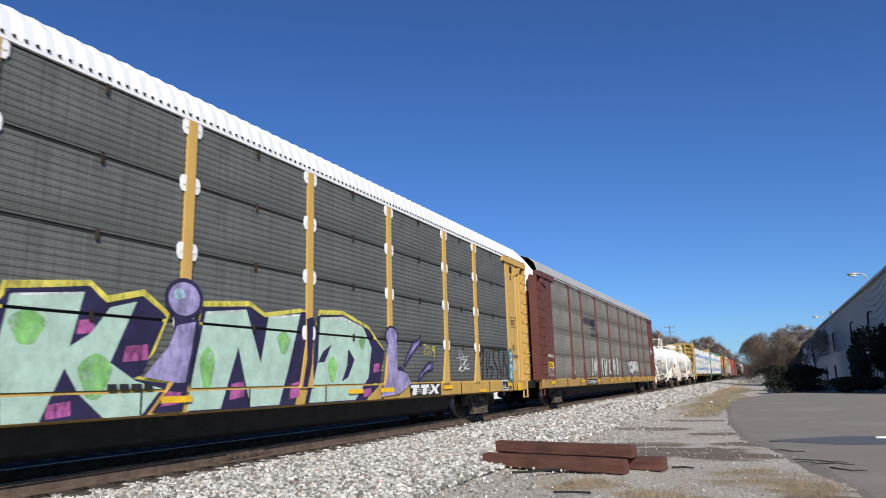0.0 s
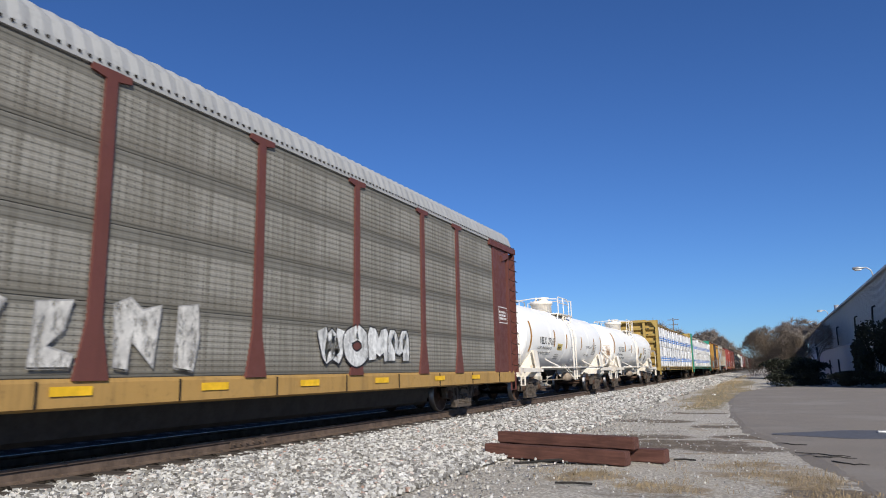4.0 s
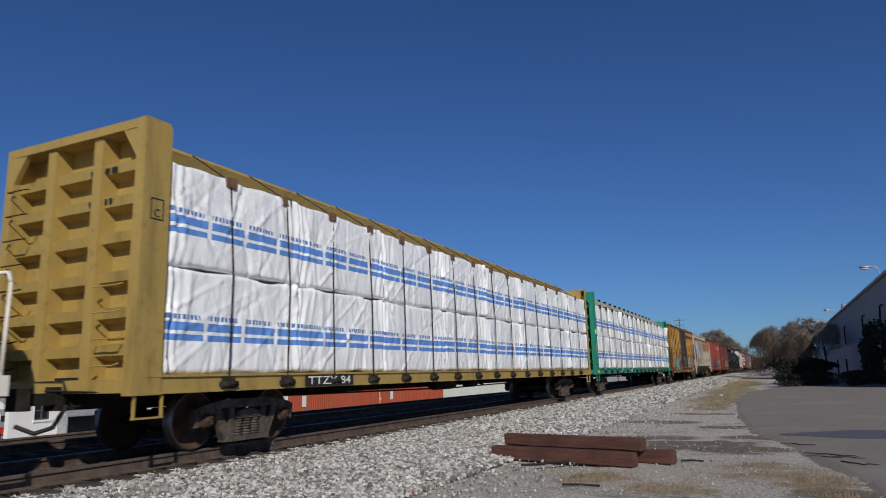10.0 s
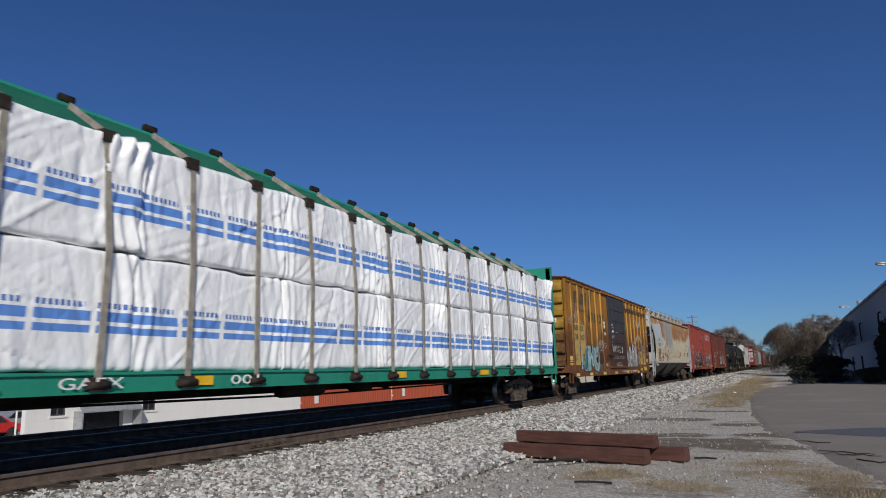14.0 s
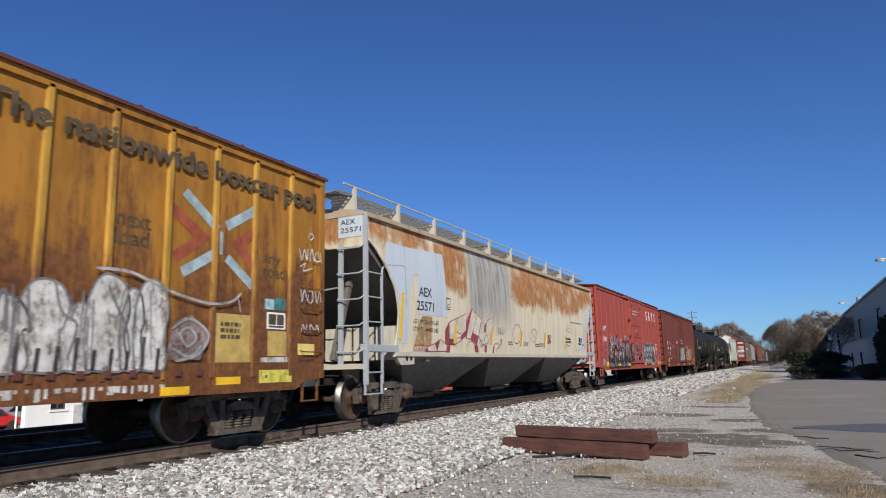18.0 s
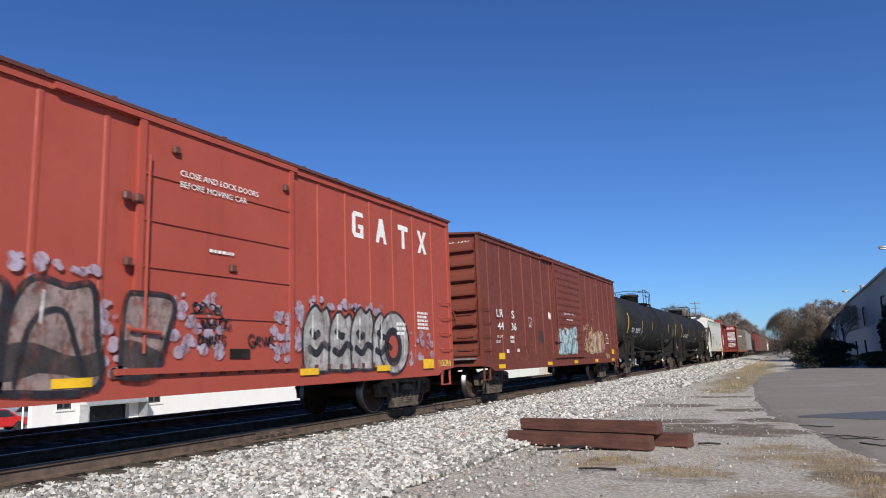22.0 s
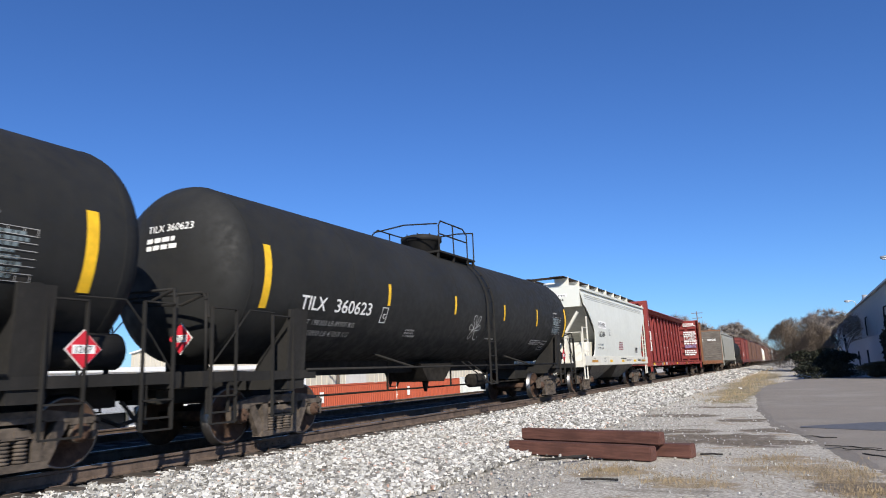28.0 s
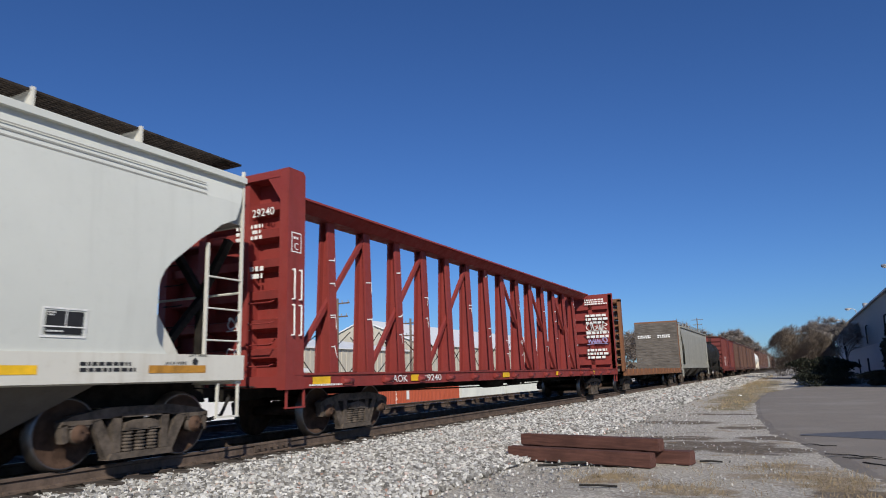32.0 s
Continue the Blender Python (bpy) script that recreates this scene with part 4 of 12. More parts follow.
def shape(car, pts, fill, line, at, w=0.07, label="", black=None, cut_z=1.4, smooth=True, step=0.0):
    """A sprayed form: its filled outline, a rim line round it and, below cut_z, an optional dark lower half."""
    ring = curve_pts(list(pts) + [pts[0]], 5)[:-1] if smooth else list(pts)
    off = lambda d: (lambda u, v: (at(u, v)[0] + d + step, u, v))
    first = patch(car, ring, fill, off(0.0), "graffiti_letter", label)
    if black:
        low = [(u, min(max(v, cut_z - 0.30 + 0.05 * math.sin(u * 7)), cut_z + 0.08 * math.sin(u * 5))) for u, v in ring]
        patch(car, low, black, off(0.0006), "graffiti_shading")
    bm = B()
    stroke(bm, ring + ring[:2], w, off(0.0012), False)
    part("graffiti_outline", bm, line, car)
    return first


def tag_lines(car, lines, w, material, at, label=""):
    """A sprayed tag drawn as open strokes."""
    bm = B()
    for q in lines:
        stroke(bm, curve_pts(q, 5) if len(q) > 2 else q, w, at)
    return part("graffiti", bm, material, car, label)


def placard(car, at_pose, number, red=True):
    """A diamond hazard placard with its number."""
    h = 0.19
    bm = B()
    bm.faces.new([bm.verts.new(p) for p in ((0, -h * 1.25, 0.0), (h * 1.25, 0, 0.0), (0, h * 1.25, 0.0), (-h * 1.25, 0, 0.0))])
    bmesh.ops.solidify(bm, geom=bm.faces[:], thickness=0.012)
    p = part("placard", fix(bm), M_LETTER_W if red else M_PLACWHITE, car, "diamond hazard placard", place=at_pose)
    bm = B()
    bm.faces.new([bm.verts.new(q) for q in ((0, -h * 1.17, 0.014), (h * 1.17, 0, 0.014), (0, h * 1.17, 0.014), (-h * 1.17, 0, 0.014))])
    part("placard_face", bm, M_REDPLAC if red else M_PLACWHITE, p)
    bm = B()
    box(bm, -0.145, 0.145, -0.052, 0.052, 0.014, 0.016)
    part("number_panel", bm, M_LETTER_W if red else M_LETTER_K, p)
    pts, fcs = letters(number, 0.115)
    lo, hi = min(q[0] for q in pts), max(q[0] for q in pts)
    me = bpy.data.meshes.new("placard_number")
    me.from_pydata([(q[0] - (lo + hi) / 2, q[1] - 0.04, 0.018) for q in pts], [], fcs)
    me.materials.append(M_LETTER_K if red else M_LETTER_W)
    ob = new("placard_number", me)
    ob.parent = p
    return p


M_PLACWHITE = plain("white placard", (0.75, 0.75, 0.73), 0.5, 0, 0.1, 6, 0)
SIDE = pose(0, 0, 0, 90, 0, 90)          # turns a face's own plane to look along +x

# ---- autoracks ----
def screen_mat(name, base, band, dirt, columns=False):
    """Perforated, corrugated sheet: rows of small holes, dirt runs and bands; columns: holes in upright rows and a smooth strip along each joint."""
    m, nt, b = mat(name, 0.6, 0.0, 0.35)
    sep = nt.nodes.new("ShaderNodeSeparateXYZ")
    nt.links.new(coords(nt, (1, 15, 15)), sep.inputs[0])
    hole = None
    for s in (1, 2):
        f = math_node(nt, "FRACT", sep.outputs[s], 0.0)
        d = math_node(nt, "ABSOLUTE", math_node(nt, "SUBTRACT", f, 0.5), 0.0)
        d = math_node(nt, "MULTIPLY", d, d)
        hole = d if hole is None else math_node(nt, "ADD", hole, d)
    dots = ramp(nt, hole, 0.03, 0.075, 1.0, 0.0)
    patchy = ramp(nt, noise_tex(nt, 1.3, 5, 0.6, (1, 1, 1)), 0.35, 0.65)
    col = blend(nt, math_node(nt, "MULTIPLY", patchy, 0.6), base, band)
    zz = nt.nodes.new("ShaderNodeSeparateXYZ")
    nt.links.new(coords(nt), zz.inputs[0])
    foot = math_node(nt, "ADD", zz.outputs[2], math_node(nt, "MULTIPLY", noise_tex(nt, 2.0, 5, 0.7), 0.25))
    col = blend(nt, ramp(nt, foot, 0.18, 0.55, 0.45, 0.0), col, dirt)
    runs = ramp(nt, noise_tex(nt, 4.0, 7, 0.75, (1, 2.2, 0.10)), 0.42, 0.70, 0.0, 0.7)
    col = blend(nt, runs, col, dirt)
    if columns:
        yy = math_node(nt, "FRACT", math_node(nt, "MULTIPLY", zz.outputs[1], 8.5), 0.0)
        line = ramp(nt, math_node(nt, "ABSOLUTE", math_node(nt, "SUBTRACT", yy, 0.5), 0.0), 0.05, 0.11, 1.0, 0.0)
        row = ramp(nt, math_node(nt, "ABSOLUTE", math_node(nt, "SUBTRACT", math_node(nt, "FRACT", math_node(nt, "MULTIPLY", zz.outputs[2], 17.0), 0.0), 0.5), 0.0), 0.16, 0.30, 1.0, 0.0)
        grimy = ramp(nt, noise_tex(nt, 2.2, 6, 0.7, (1, 1.6, 0.35)), 0.36, 0.60, 0.15, 0.9)
        dots = math_node(nt, "MULTIPLY", math_node(nt, "MULTIPLY", line, row), grimy)
        joint = math_node(nt, "MAXIMUM", ramp(nt, zz.outputs[2], 0.80, 0.82), ramp(nt, zz.outputs[2], 0.05, 0.07, 1.0, 0.0))
        dots = math_node(nt, "MULTIPLY", dots, math_node(nt, "SUBTRACT", 1.0, joint))
        col = blend(nt, math_node(nt, "MULTIPLY", joint, 0.6), col, tuple(0.55 * c for c in band))
    col = blend(nt, math_node(nt, "MULTIPLY", dots, 0.8 if columns else 0.35), col, (0.02, 0.018, 0.015))
    nt.links.new(col, b.inputs["Base Color"])
    return m


def corrugated_panel(w, h, n=10, d=0.008, pleat=None):
    bm = B()
    prof = []
    for i in range(n):
        z = h * i / n
        s = h / n
        prof += [(z + 0.02 * s, 0), (z + 0.32 * s, 0), (z + 0.48 * s, d), (z + 0.84 * s, d)]
    prof.append((h, 0))
    prev = None
    for z, x in prof:
        cur = (bm.verts.new((x, 0, z)), bm.verts.new((x, w, z)))
        if prev:
            bm.faces.new((prev[0], prev[1], cur[1], cur[0]))
        prev = cur
    back = [bm.verts.new((-0.03, y, z)) for y, z in ((0, 0), (w, 0), (w, h), (0, h))]
    bm.faces.new(back[::-1])
    bmesh.ops.recalc_face_normals(bm, faces=bm.faces[:])
    me = bpy.data.meshes.new("side_panel")
    bm.to_mesh(me)
    bm.free()
    return me


ARCH = [(1.50, 4.98), (1.49, 5.10), (1.40, 5.36), (1.18, 5.56), (0.80, 5.70), (0.40, 5.78), (0.0, 5.80)]
RACK_L = 28.15
RACK_POSTS = [4.65, 6.72, 9.66, 12.61, 15.55, 18.5, 21.44, 23.5]


def autorack(name, label, m_post, m_roof, m_screen, m_deck, m_end, m_endtop, flare, group):
    car = thing(name, label, "autorack", group)
    L = RACK_L
    # deck
    bm = B()
    for s in (1, -1):
        extrude_poly(bm, [(s * 1.50, 0.98), (s * 1.50, 0.70), (s * 1.30, 0.66), (s * 1.30, 1.03), (s * 1.48, 1.03)], "y", 0.35, L - 0.35)
    box(bm, -1.32, 1.32, 0.3, L - 0.3, 0.92, 1.02)
    part("deck", fix(bm), m_deck, car, "yellow-brown scuffed steel deck")
    for k in range(13):
        bm = B()
        y = 1.6 + k * 2.07
        box(bm, 1.49, 1.515, y - 0.012, y + 0.012, 0.70, 1.0)
        part("deck_seam", bm, M_DARK, car)
    underframe(car, L, 0.60, True, M_BLACK)
    bm = B()
    extrude_poly(bm, [(-0.95, 0.72), (-0.85, 0.30), (-0.7, 0.22), (0.7, 0.22), (0.85, 0.30), (0.95, 0.72)], "y", 5.3, L - 5.3)
    part("underbody", fix(bm), M_BLACK, car)
    # posts
    for s in (1, -1):
        for y in RACK_POSTS:
            bm = B()
            x0, x1 = sorted((s * 1.43, s * 1.532))
            if flare:
                extrude_poly(bm, [(y - 0.24, 1.0), (y + 0.24, 1.0), (y + 0.10, 1.75), (y + 0.085, 4.86), (y + 0.30, 4.90), (y + 0.30, 4.99), (y - 0.30, 4.99), (y - 0.30, 4.90), (y - 0.085, 4.86), (y - 0.10, 1.75)], "x", x0, x1)
            else:
                extrude_poly(bm, [(y - 0.26, 0.98), (y + 0.13, 0.98), (y + 0.085, 1.80), (y + 0.085, 4.97), (y - 0.085, 4.97), (y - 0.085, 1.80)], "x", x0, x1)
            part("post", fix(bm), m_post, car)
    # screens
    ends = [1.98] + RACK_POSTS + [L - 1.95]
    rows = [(1.04, 1.95), (1.96, 2.97), (2.98, 3.975), (3.985, 4.94)] if flare else [(1.04, 1.93), (1.98, 2.95), (3.0, 3.955), (4.005, 4.94)]
    for a, b in zip(ends, ends[1:]):
        w = b - a - 0.12
        for z0, z1 in rows:
            key = (round(w, 2), round(z1 - z0, 2))
            if key not in PANELS:
                PANELS[key] = corrugated_panel(w, z1 - z0)
            me = PANELS[key].copy() if m_screen.name not in PANELS else PANELS[key]
            kk = key + (m_screen.name,)
            if kk not in PANELS:
                me = PANELS[key].copy()
                me.materials.append(m_screen)
                PANELS[kk] = me
            ob = new("side_panel", PANELS[kk])
            ob.parent = car
            ob.matrix_basis = pose(1.485, a + 0.06, z0)
    bm = B()
    box(bm, -1.49, -1.46, 2.0, L - 2.0, 1.04, 4.9)
    part("far_side_screen", bm, m_screen, car)
    # dark seams behind the panel joints
    bm = B()
    box(bm, 1.44, 1.47, 1.9, L - 1.9, 1.0, 4.97)
    part("screen_backing", bm, m_screen if flare else M_BLACK, car)
    # clips at posts and half-way along each joint
    for y in RACK_POSTS if not flare else ():
        for z in (1.955, 2.975, 3.98, 4.86):
            for k in (-1, 1):
                bm = B()
                u = y + k * 0.125
                extrude_poly(bm, [(u - 0.055 * k, z - 0.13), (u + 0.03 * k, z - 0.12), (u + 0.065 * k, z - 0.06), (u + 0.065 * k, z + 0.06), (u + 0.03 * k, z + 0.12), (u - 0.055 * k, z + 0.13)], "x", 1.503, 1.518)
                rod(bm, (1.51, u, z), (1.53, u, z), 0.03, 6)
                part("panel_clip", fix(bm), m_roof if not flare else m_post, car)
    for a, b in zip(ends, ends[1:]) if not flare else ():
        for z in (1.955, 2.975, 3.98, 4.92):
            bm = B()
            box(bm, 1.50, 1.53, (a + b) / 2 - 0.02, (a + b) / 2 + 0.02, z - 0.09, z + 0.05)
            part("joint_bracket", bm, M_TRUCK, car)
    # top rail and roof
    bm = B()
    for s in (1, -1):
        x0, x1 = sorted((s * 1.46, s * 1.525))
        box(bm, x0, x1, 0.2, L - 0.2, 4.97, 5.04)
    part("top_rail", bm, m_roof, car)
    bm = B()
    prev = None
    n = int(L / 0.14)
    for i in range(n + 1):
        y = 0.25 + (L - 0.5) * i / n
        o = 0.012 if i % 2 else 0.0
        ring = [bm.verts.new((x * (1 - 0.004) + (o if x > 0.5 else 0), y, z + o)) for x, z in ARCH] + [bm.verts.new((-x - (o if x > 0.5 else 0), y, z + o)) for x, z in ARCH[-2::-1]]
        if prev:
            for k in range(len(ring) - 1):
                bm.faces.new((prev[k], prev[k + 1], ring[k + 1], ring[k]))
        prev = ring
    part("roof", fix(bm), m_roof, car, "corrugated white-painted roof" if not flare else "corrugated grey metal roof")
    bm = B()
    for i in range(int(L / 0.14) - 3):
        y = 0.5 + 0.14 * i
        box(bm, 1.515, 1.54, y - 0.018, y + 0.018, 5.03, 5.065)
    part("roof_bolts", bm, M_DARK, car)
    # ends
    for e in (0, 1):
        f = (lambda y: y) if e == 0 else (lambda y: L - y)
        for s in (1, -1):
            bm = B()
            x0, x1 = sorted((s * 1.40, s * 1.50))
            y0, y1 = sorted((f(0.86), f(1.98)))
            box(bm, x0, x1, y0, y1, 1.0, 4.97)
            box(bm, x0 + 0.0, x1 + 0.012 * s, *sorted((f(1.80), f(1.97))), 1.0, 4.9)
            part("end_panel", bm, m_end, car)
            bm = B()
            for y in (0.06, 0.64):
                box(bm, *sorted((s * (1.22 if y < 0.3 else 1.38), s * 1.53)), *sorted((f(y - 0.05), f(y + 0.05))), 0.98, 4.97 if y > 0.3 else 4.85)
            part("ladder_frame", bm, m_end, car)
            bm = B()
            box(bm, *sorted((s * 1.24, s * 1.28)), *sorted((f(0.10), f(0.60))), 1.0, 4.9)
            part("ladder_backing", bm, m_end, car)
            bm = B()
            box(bm, *sorted((s * 1.05, s * 1.09)), *sorted((f(0.60), f(0.95))), 1.0, 4.97)
            part("door_slot", bm, M_DARK, car)
            for k in range(11):
                bm = B()
                z = 1.25 + 0.34 * k
                pipe(bm, [(s * 1.52, f(0.02), z), (s * 1.60, f(0.06), z - 0.06), (s * 1.60, f(0.56), z - 0.06), (s * 1.52, f(0.62), z)], 0.011, 5)
                part("rung", bm, M_DARK if flare else M_TRUCK, car)
        # beam over the end panel
        bm = B()
        box(bm, 1.44, 1.56, *sorted((f(0.0), f(2.3))), 4.84, 5.02)
        beam(bm, (1.52, f(0.7), 4.72), (1.52, f(1.25), 4.55), 0.06, 0.18)
        part("end_beam", bm, m_end, car)
        # curved end doors
        for part_name, zz0, zz1, mm in (("end_door", 1.0, 4.28, m_end), ("end_door_top", 4.28, 5.76, m_endtop)):
            bm = B()
            prev = None
            for k in range(17):
                x = -1.30 + 2.6 * k / 16
                y = 0.05 + 0.28 * (abs(x) / 1.3) ** 2.4
                zt = min(zz1, 5.76 - 0.06 * (x / 0.9) ** 2 - (0.55 * max(0, abs(x) - 0.85) / 0.45 if abs(x) > 0.85 else 0))
                cur = [bm.verts.new((x, f(y), zz0)), bm.verts.new((x, f(y), zt)), bm.verts.new((x, f(y + 0.06), zt)), bm.verts.new((x, f(y + 0.06), zz0))]
                if prev:
                    for q in range(4):
                        bm.faces.new((prev[q], prev[(q + 1) % 4], cur[(q + 1) % 4], cur[q]))
                prev = cur
            part(part_name, fix(bm), mm, car)
        bm = B()
        box(bm, -1.2, 1.2, *sorted((f(0.05), f(0.5))), 0.72, 1.0)
        part("end_sill", bm, M_DARK, car)
        coupler(car, f(0.0), -1 if e == 0 else 1)
        sill_step(car, *sorted((f(0.15), f(0.55))), 1.0, m_end, 1.46, 0.55)
    trucks(car, L, 3.55)
    return car


PANELS = {}
M_OCHRE = paint("ochre yellow paint", (0.55, 0.345, 0.095), 0.2, 0.05, 0.3)
M_DECKYEL = paint("dirty yellow deck paint", (0.50, 0.31, 0.08), 0.5, 0.25, 0.5)
M_DECKBRN = paint("worn yellow-brown deck paint", (0.40, 0.24, 0.075), 0.5, 0.35, 0.6)
M_ROOFWHITE = paint("white roof paint", (0.80, 0.80, 0.79), 0.1, 0.0, 0.12, 0.45)
M_ROOFGREY = paint("weathered galvanised roof", (0.37, 0.37, 0.36), 0.3, 0.04, 0.45, 0.5)
M_RACKBRN = paint("red-brown paint", (0.125, 0.042, 0.033), 0.3, 0.08, 0.35)
M_RUSTBAND = plain("brown faded strip", (0.20, 0.11, 0.055), 0.8, 0, 0.3, 8, 0)
M_SCREEN0 = screen_mat("grey perforated screen", (0.115, 0.12, 0.115), (0.15, 0.155, 0.145), (0.07, 0.07, 0.06))
M_SCREEN1 = screen_mat("silver perforated screen", (0.285, 0.272, 0.235), (0.20, 0.188, 0.155), (0.105, 0.09, 0.066), True)


def sprayed(car, name, pts, mm, x, label="", shift=5.5, cuts=True):
    """A sprayed shape on the screens; the joints between the panels stay bare."""
    bm = B()
    bm.faces.new([bm.verts.new((x, u + shift, v)) for u, v in pts])
    bm.normal_update()
    bmesh.ops.triangulate(bm, faces=bm.faces[:])
    if cuts:
        for lo, hi in ((1.936, 1.976), (0.99, 1.032)):
            for z in (lo, hi):
                bmesh.ops.bisect_plane(bm, geom=bm.verts[:] + bm.edges[:] + bm.faces[:], plane_co=(0, 0, z), plane_no=(0, 0, 1))
            bmesh.ops.delete(bm, geom=[f for f in bm.faces if lo < f.calc_center_median().z < hi], context="FACES")
    return part(name, bm, mm, car, label)


def oval(y, z, a, b, n=20, wob=0.0):
    return [(y + a * math.cos(t) * (1 + wob * math.sin(3 * t)), z + b * math.sin(t)) for t in [2 * math.pi * q / n for q in range(n)]]


def painted_letters(car):
    """Four big sprayed letters in mint with navy shade, yellow rim and pink and green fades."""
    x = 1.5035
    rims = ([(4.5, 1.85), (4.55, 2.2), (5.6, 2.33), (5.85, 2.16), (6.4, 2.3), (6.82, 2.05), (6.6, 1.55), (6.3, 1.18), (7.1, 1.05)],
            [(7.42, 1.9), (7.47, 2.25), (8.48, 2.34), (8.83, 2.18), (9.8, 2.33), (10.15, 2.25)],
            [(10.3, 2.1), (10.38, 2.36), (11.15, 2.4), (12.1, 2.16), (12.7, 1.72), (12.62, 1.3), (12.1, 0.72)])
    for r in rims:
        bm = B()
        stroke(bm, r, 0.09, lambda u, v: (x, u + 5.5, v), False)
        part("graffiti_rim", bm, G_LIME, car)
    navy = ([(4.5, 2.0), (4.62, 2.16), (5.6, 2.3), (5.85, 2.1), (6.4, 2.25), (6.8, 2.0), (6.45, 1.25), (6.32, 1.17), (6.9, 1.1), (6.55, 0.70), (4.6, 0.70)],
            [(7.45, 2.2), (8.48, 2.3), (8.85, 2.15), (9.95, 2.33), (10.25, 2.17), (10.0, 1.55), (9.68, 0.70), (7.26, 0.70), (7.4, 1.9)],
            [(10.3, 2.28), (11.15, 2.37), (12.1, 2.14), (12.76, 1.7), (12.55, 1.0), (12.0, 0.70), (9.95, 0.70), (10.2, 1.4)])
    mint = ([(4.63, 2.1), (5.53, 2.22), (5.38, 1.55), (5.66, 1.73), (5.9, 2.06), (6.3, 2.17), (5.95, 1.37), (6.35, 1.14), (6.78, 1.04), (6.47, 0.70), (5.9, 0.70), (5.54, 1.0), (5.34, 1.3), (5.08, 0.70), (4.65, 0.70), (4.55, 1.6)],
            [(7.53, 2.14), (8.4, 2.24), (8.77, 1.4), (8.94, 2.17), (9.8, 2.28), (9.5, 1.36), (9.25, 0.72), (8.55, 0.72), (8.24, 1.64), (7.9, 0.72), (7.24, 0.72), (7.33, 1.24)],
            [(10.4, 2.26), (11.15, 2.33), (11.9, 2.17), (12.22, 1.76), (12.1, 1.16), (11.6, 0.72), (10.07, 0.72), (10.33, 1.43)])
    for p in navy:
        sprayed(car, "graffiti_shade", p, G_NAVY, x + 0.0012)
    for p in mint:
        sprayed(car, "graffiti_letter", p, G_MINT, x + 0.0024, "sprayed mint-green and navy graffiti letter")
    for p in ([(10.5, 1.64), (10.77, 1.77), (10.54, 1.44), (10.33, 1.43)], [(11.34, 1.72), (11.57, 1.5), (11.34, 1.16), (11.12, 1.08), (11.3, 1.4)]):
        sprayed(car, "graffiti_shade", p, G_NAVY, x + 0.0036)
    # highlights along the letters' tops, pink bands in the shade, green fades in the fill
    for p in ([(4.66, 2.1), (5.5, 2.2)], [(7.56, 2.12), (8.36, 2.22)], [(9.0, 2.15), (9.75, 2.25)], [(10.5, 2.24), (11.15, 2.3), (11.8, 2.16)]):
        bm = B()
        stroke(bm, p, 0.05, lambda u, v: (x + 0.0034, u + 5.5, v))
        part("graffiti_highlight", bm, G_WHITE, car)
    for y, z, a, b in ((5.58, 1.8, 0.12, 0.10), (6.33, 1.5, 0.2, 0.12), (5.3, 0.82, 0.16, 0.10), (9.97, 1.95, 0.12, 0.14), (9.66, 0.95, 0.14, 0.15), (12.42, 1.35, 0.13, 0.10), (12.05, 0.85, 0.16, 0.09), (8.24, 0.98, 0.16, 0.14)):
        sprayed(car, "graffiti_fade", [(y - a, z - b), (y + a, z - b * 0.7), (y + a * 0.9, z + b), (y - a * 0.8, z + b * 0.7)], G_PINK, x + 0.0022 if y != 8.24 else x + 0.0021)
    for y, z, a, b in ((4.85, 1.75, 0.2, 0.2), (5.75, 1.2, 0.22, 0.28), (7.6, 1.3, 0.14, 0.32), (9.35, 1.75, 0.16, 0.2), (11.85, 1.85, 0.12, 0.14), (10.8, 1.3, 0.14, 0.25)):
        sprayed(car, "graffiti_fade", oval(y, z, a, b, 18, 0.2), G_GREEN, x + 0.003)
    # the lilac letter with its round dot, and the small one past the last letter; both lie over a post
    px = 1.5345
    sprayed(car, "graffiti_shade", oval(7.08, 2.28, 0.36, 0.30), G_NAVY, px, cuts=False)
    sprayed(car, "graffiti_dot", oval(7.08, 2.28, 0.29, 0.24), G_LILAC, px + 0.0015, cuts=False)
    sprayed(car, "graffiti_dot", oval(6.98, 2.34, 0.10, 0.08), G_AQUA, px + 0.003, cuts=False)
    sprayed(car, "graffiti_shade", [(6.9, 2.02), (7.38, 2.0), (7.26, 1.2), (7.12, 0.72), (6.6, 0.72), (6.95, 1.1)], G_NAVY, px, cuts=False)
    sprayed(car, "graffiti_letter", [(6.97, 1.9), (7.31, 1.97), (7.24, 1.5), (7.16, 1.11), (7.0, 1.11), (6.44, 1.19), (6.84, 1.6)], G_LILAC, px + 0.0015, cuts=False)
    sprayed(car, "graffiti_fade", [(6.75, 0.8), (7.05, 0.82), (7.1, 0.98), (6.85, 1.0)], G_PINK, px + 0.0018, cuts=False)
    sprayed(car, "graffiti_shade", oval(13.03, 2.03, 0.3, 0.24), G_NAVY, px, cuts=False)
    sprayed(car, "graffiti_dot", oval(13.03, 2.03, 0.24, 0.19), G_LILAC, px + 0.0015, cuts=False)
    sprayed(car, "graffiti_letter", [(12.85, 1.85), (13.25, 1.9), (13.27, 1.31), (13.7, 1.23), (13.9, 1.0), (13.34, 0.79), (12.54, 0.74), (12.85, 1.2)], G_LILAC, px + 0.0015, cuts=False)
    sprayed(car, "graffiti_shade", [(9.95, 2.2), (10.15, 2.25), (10.12, 1.4), (10.0, 1.0), (9.85, 1.0), (9.98, 1.5)], G_NAVY, px, cuts=False)
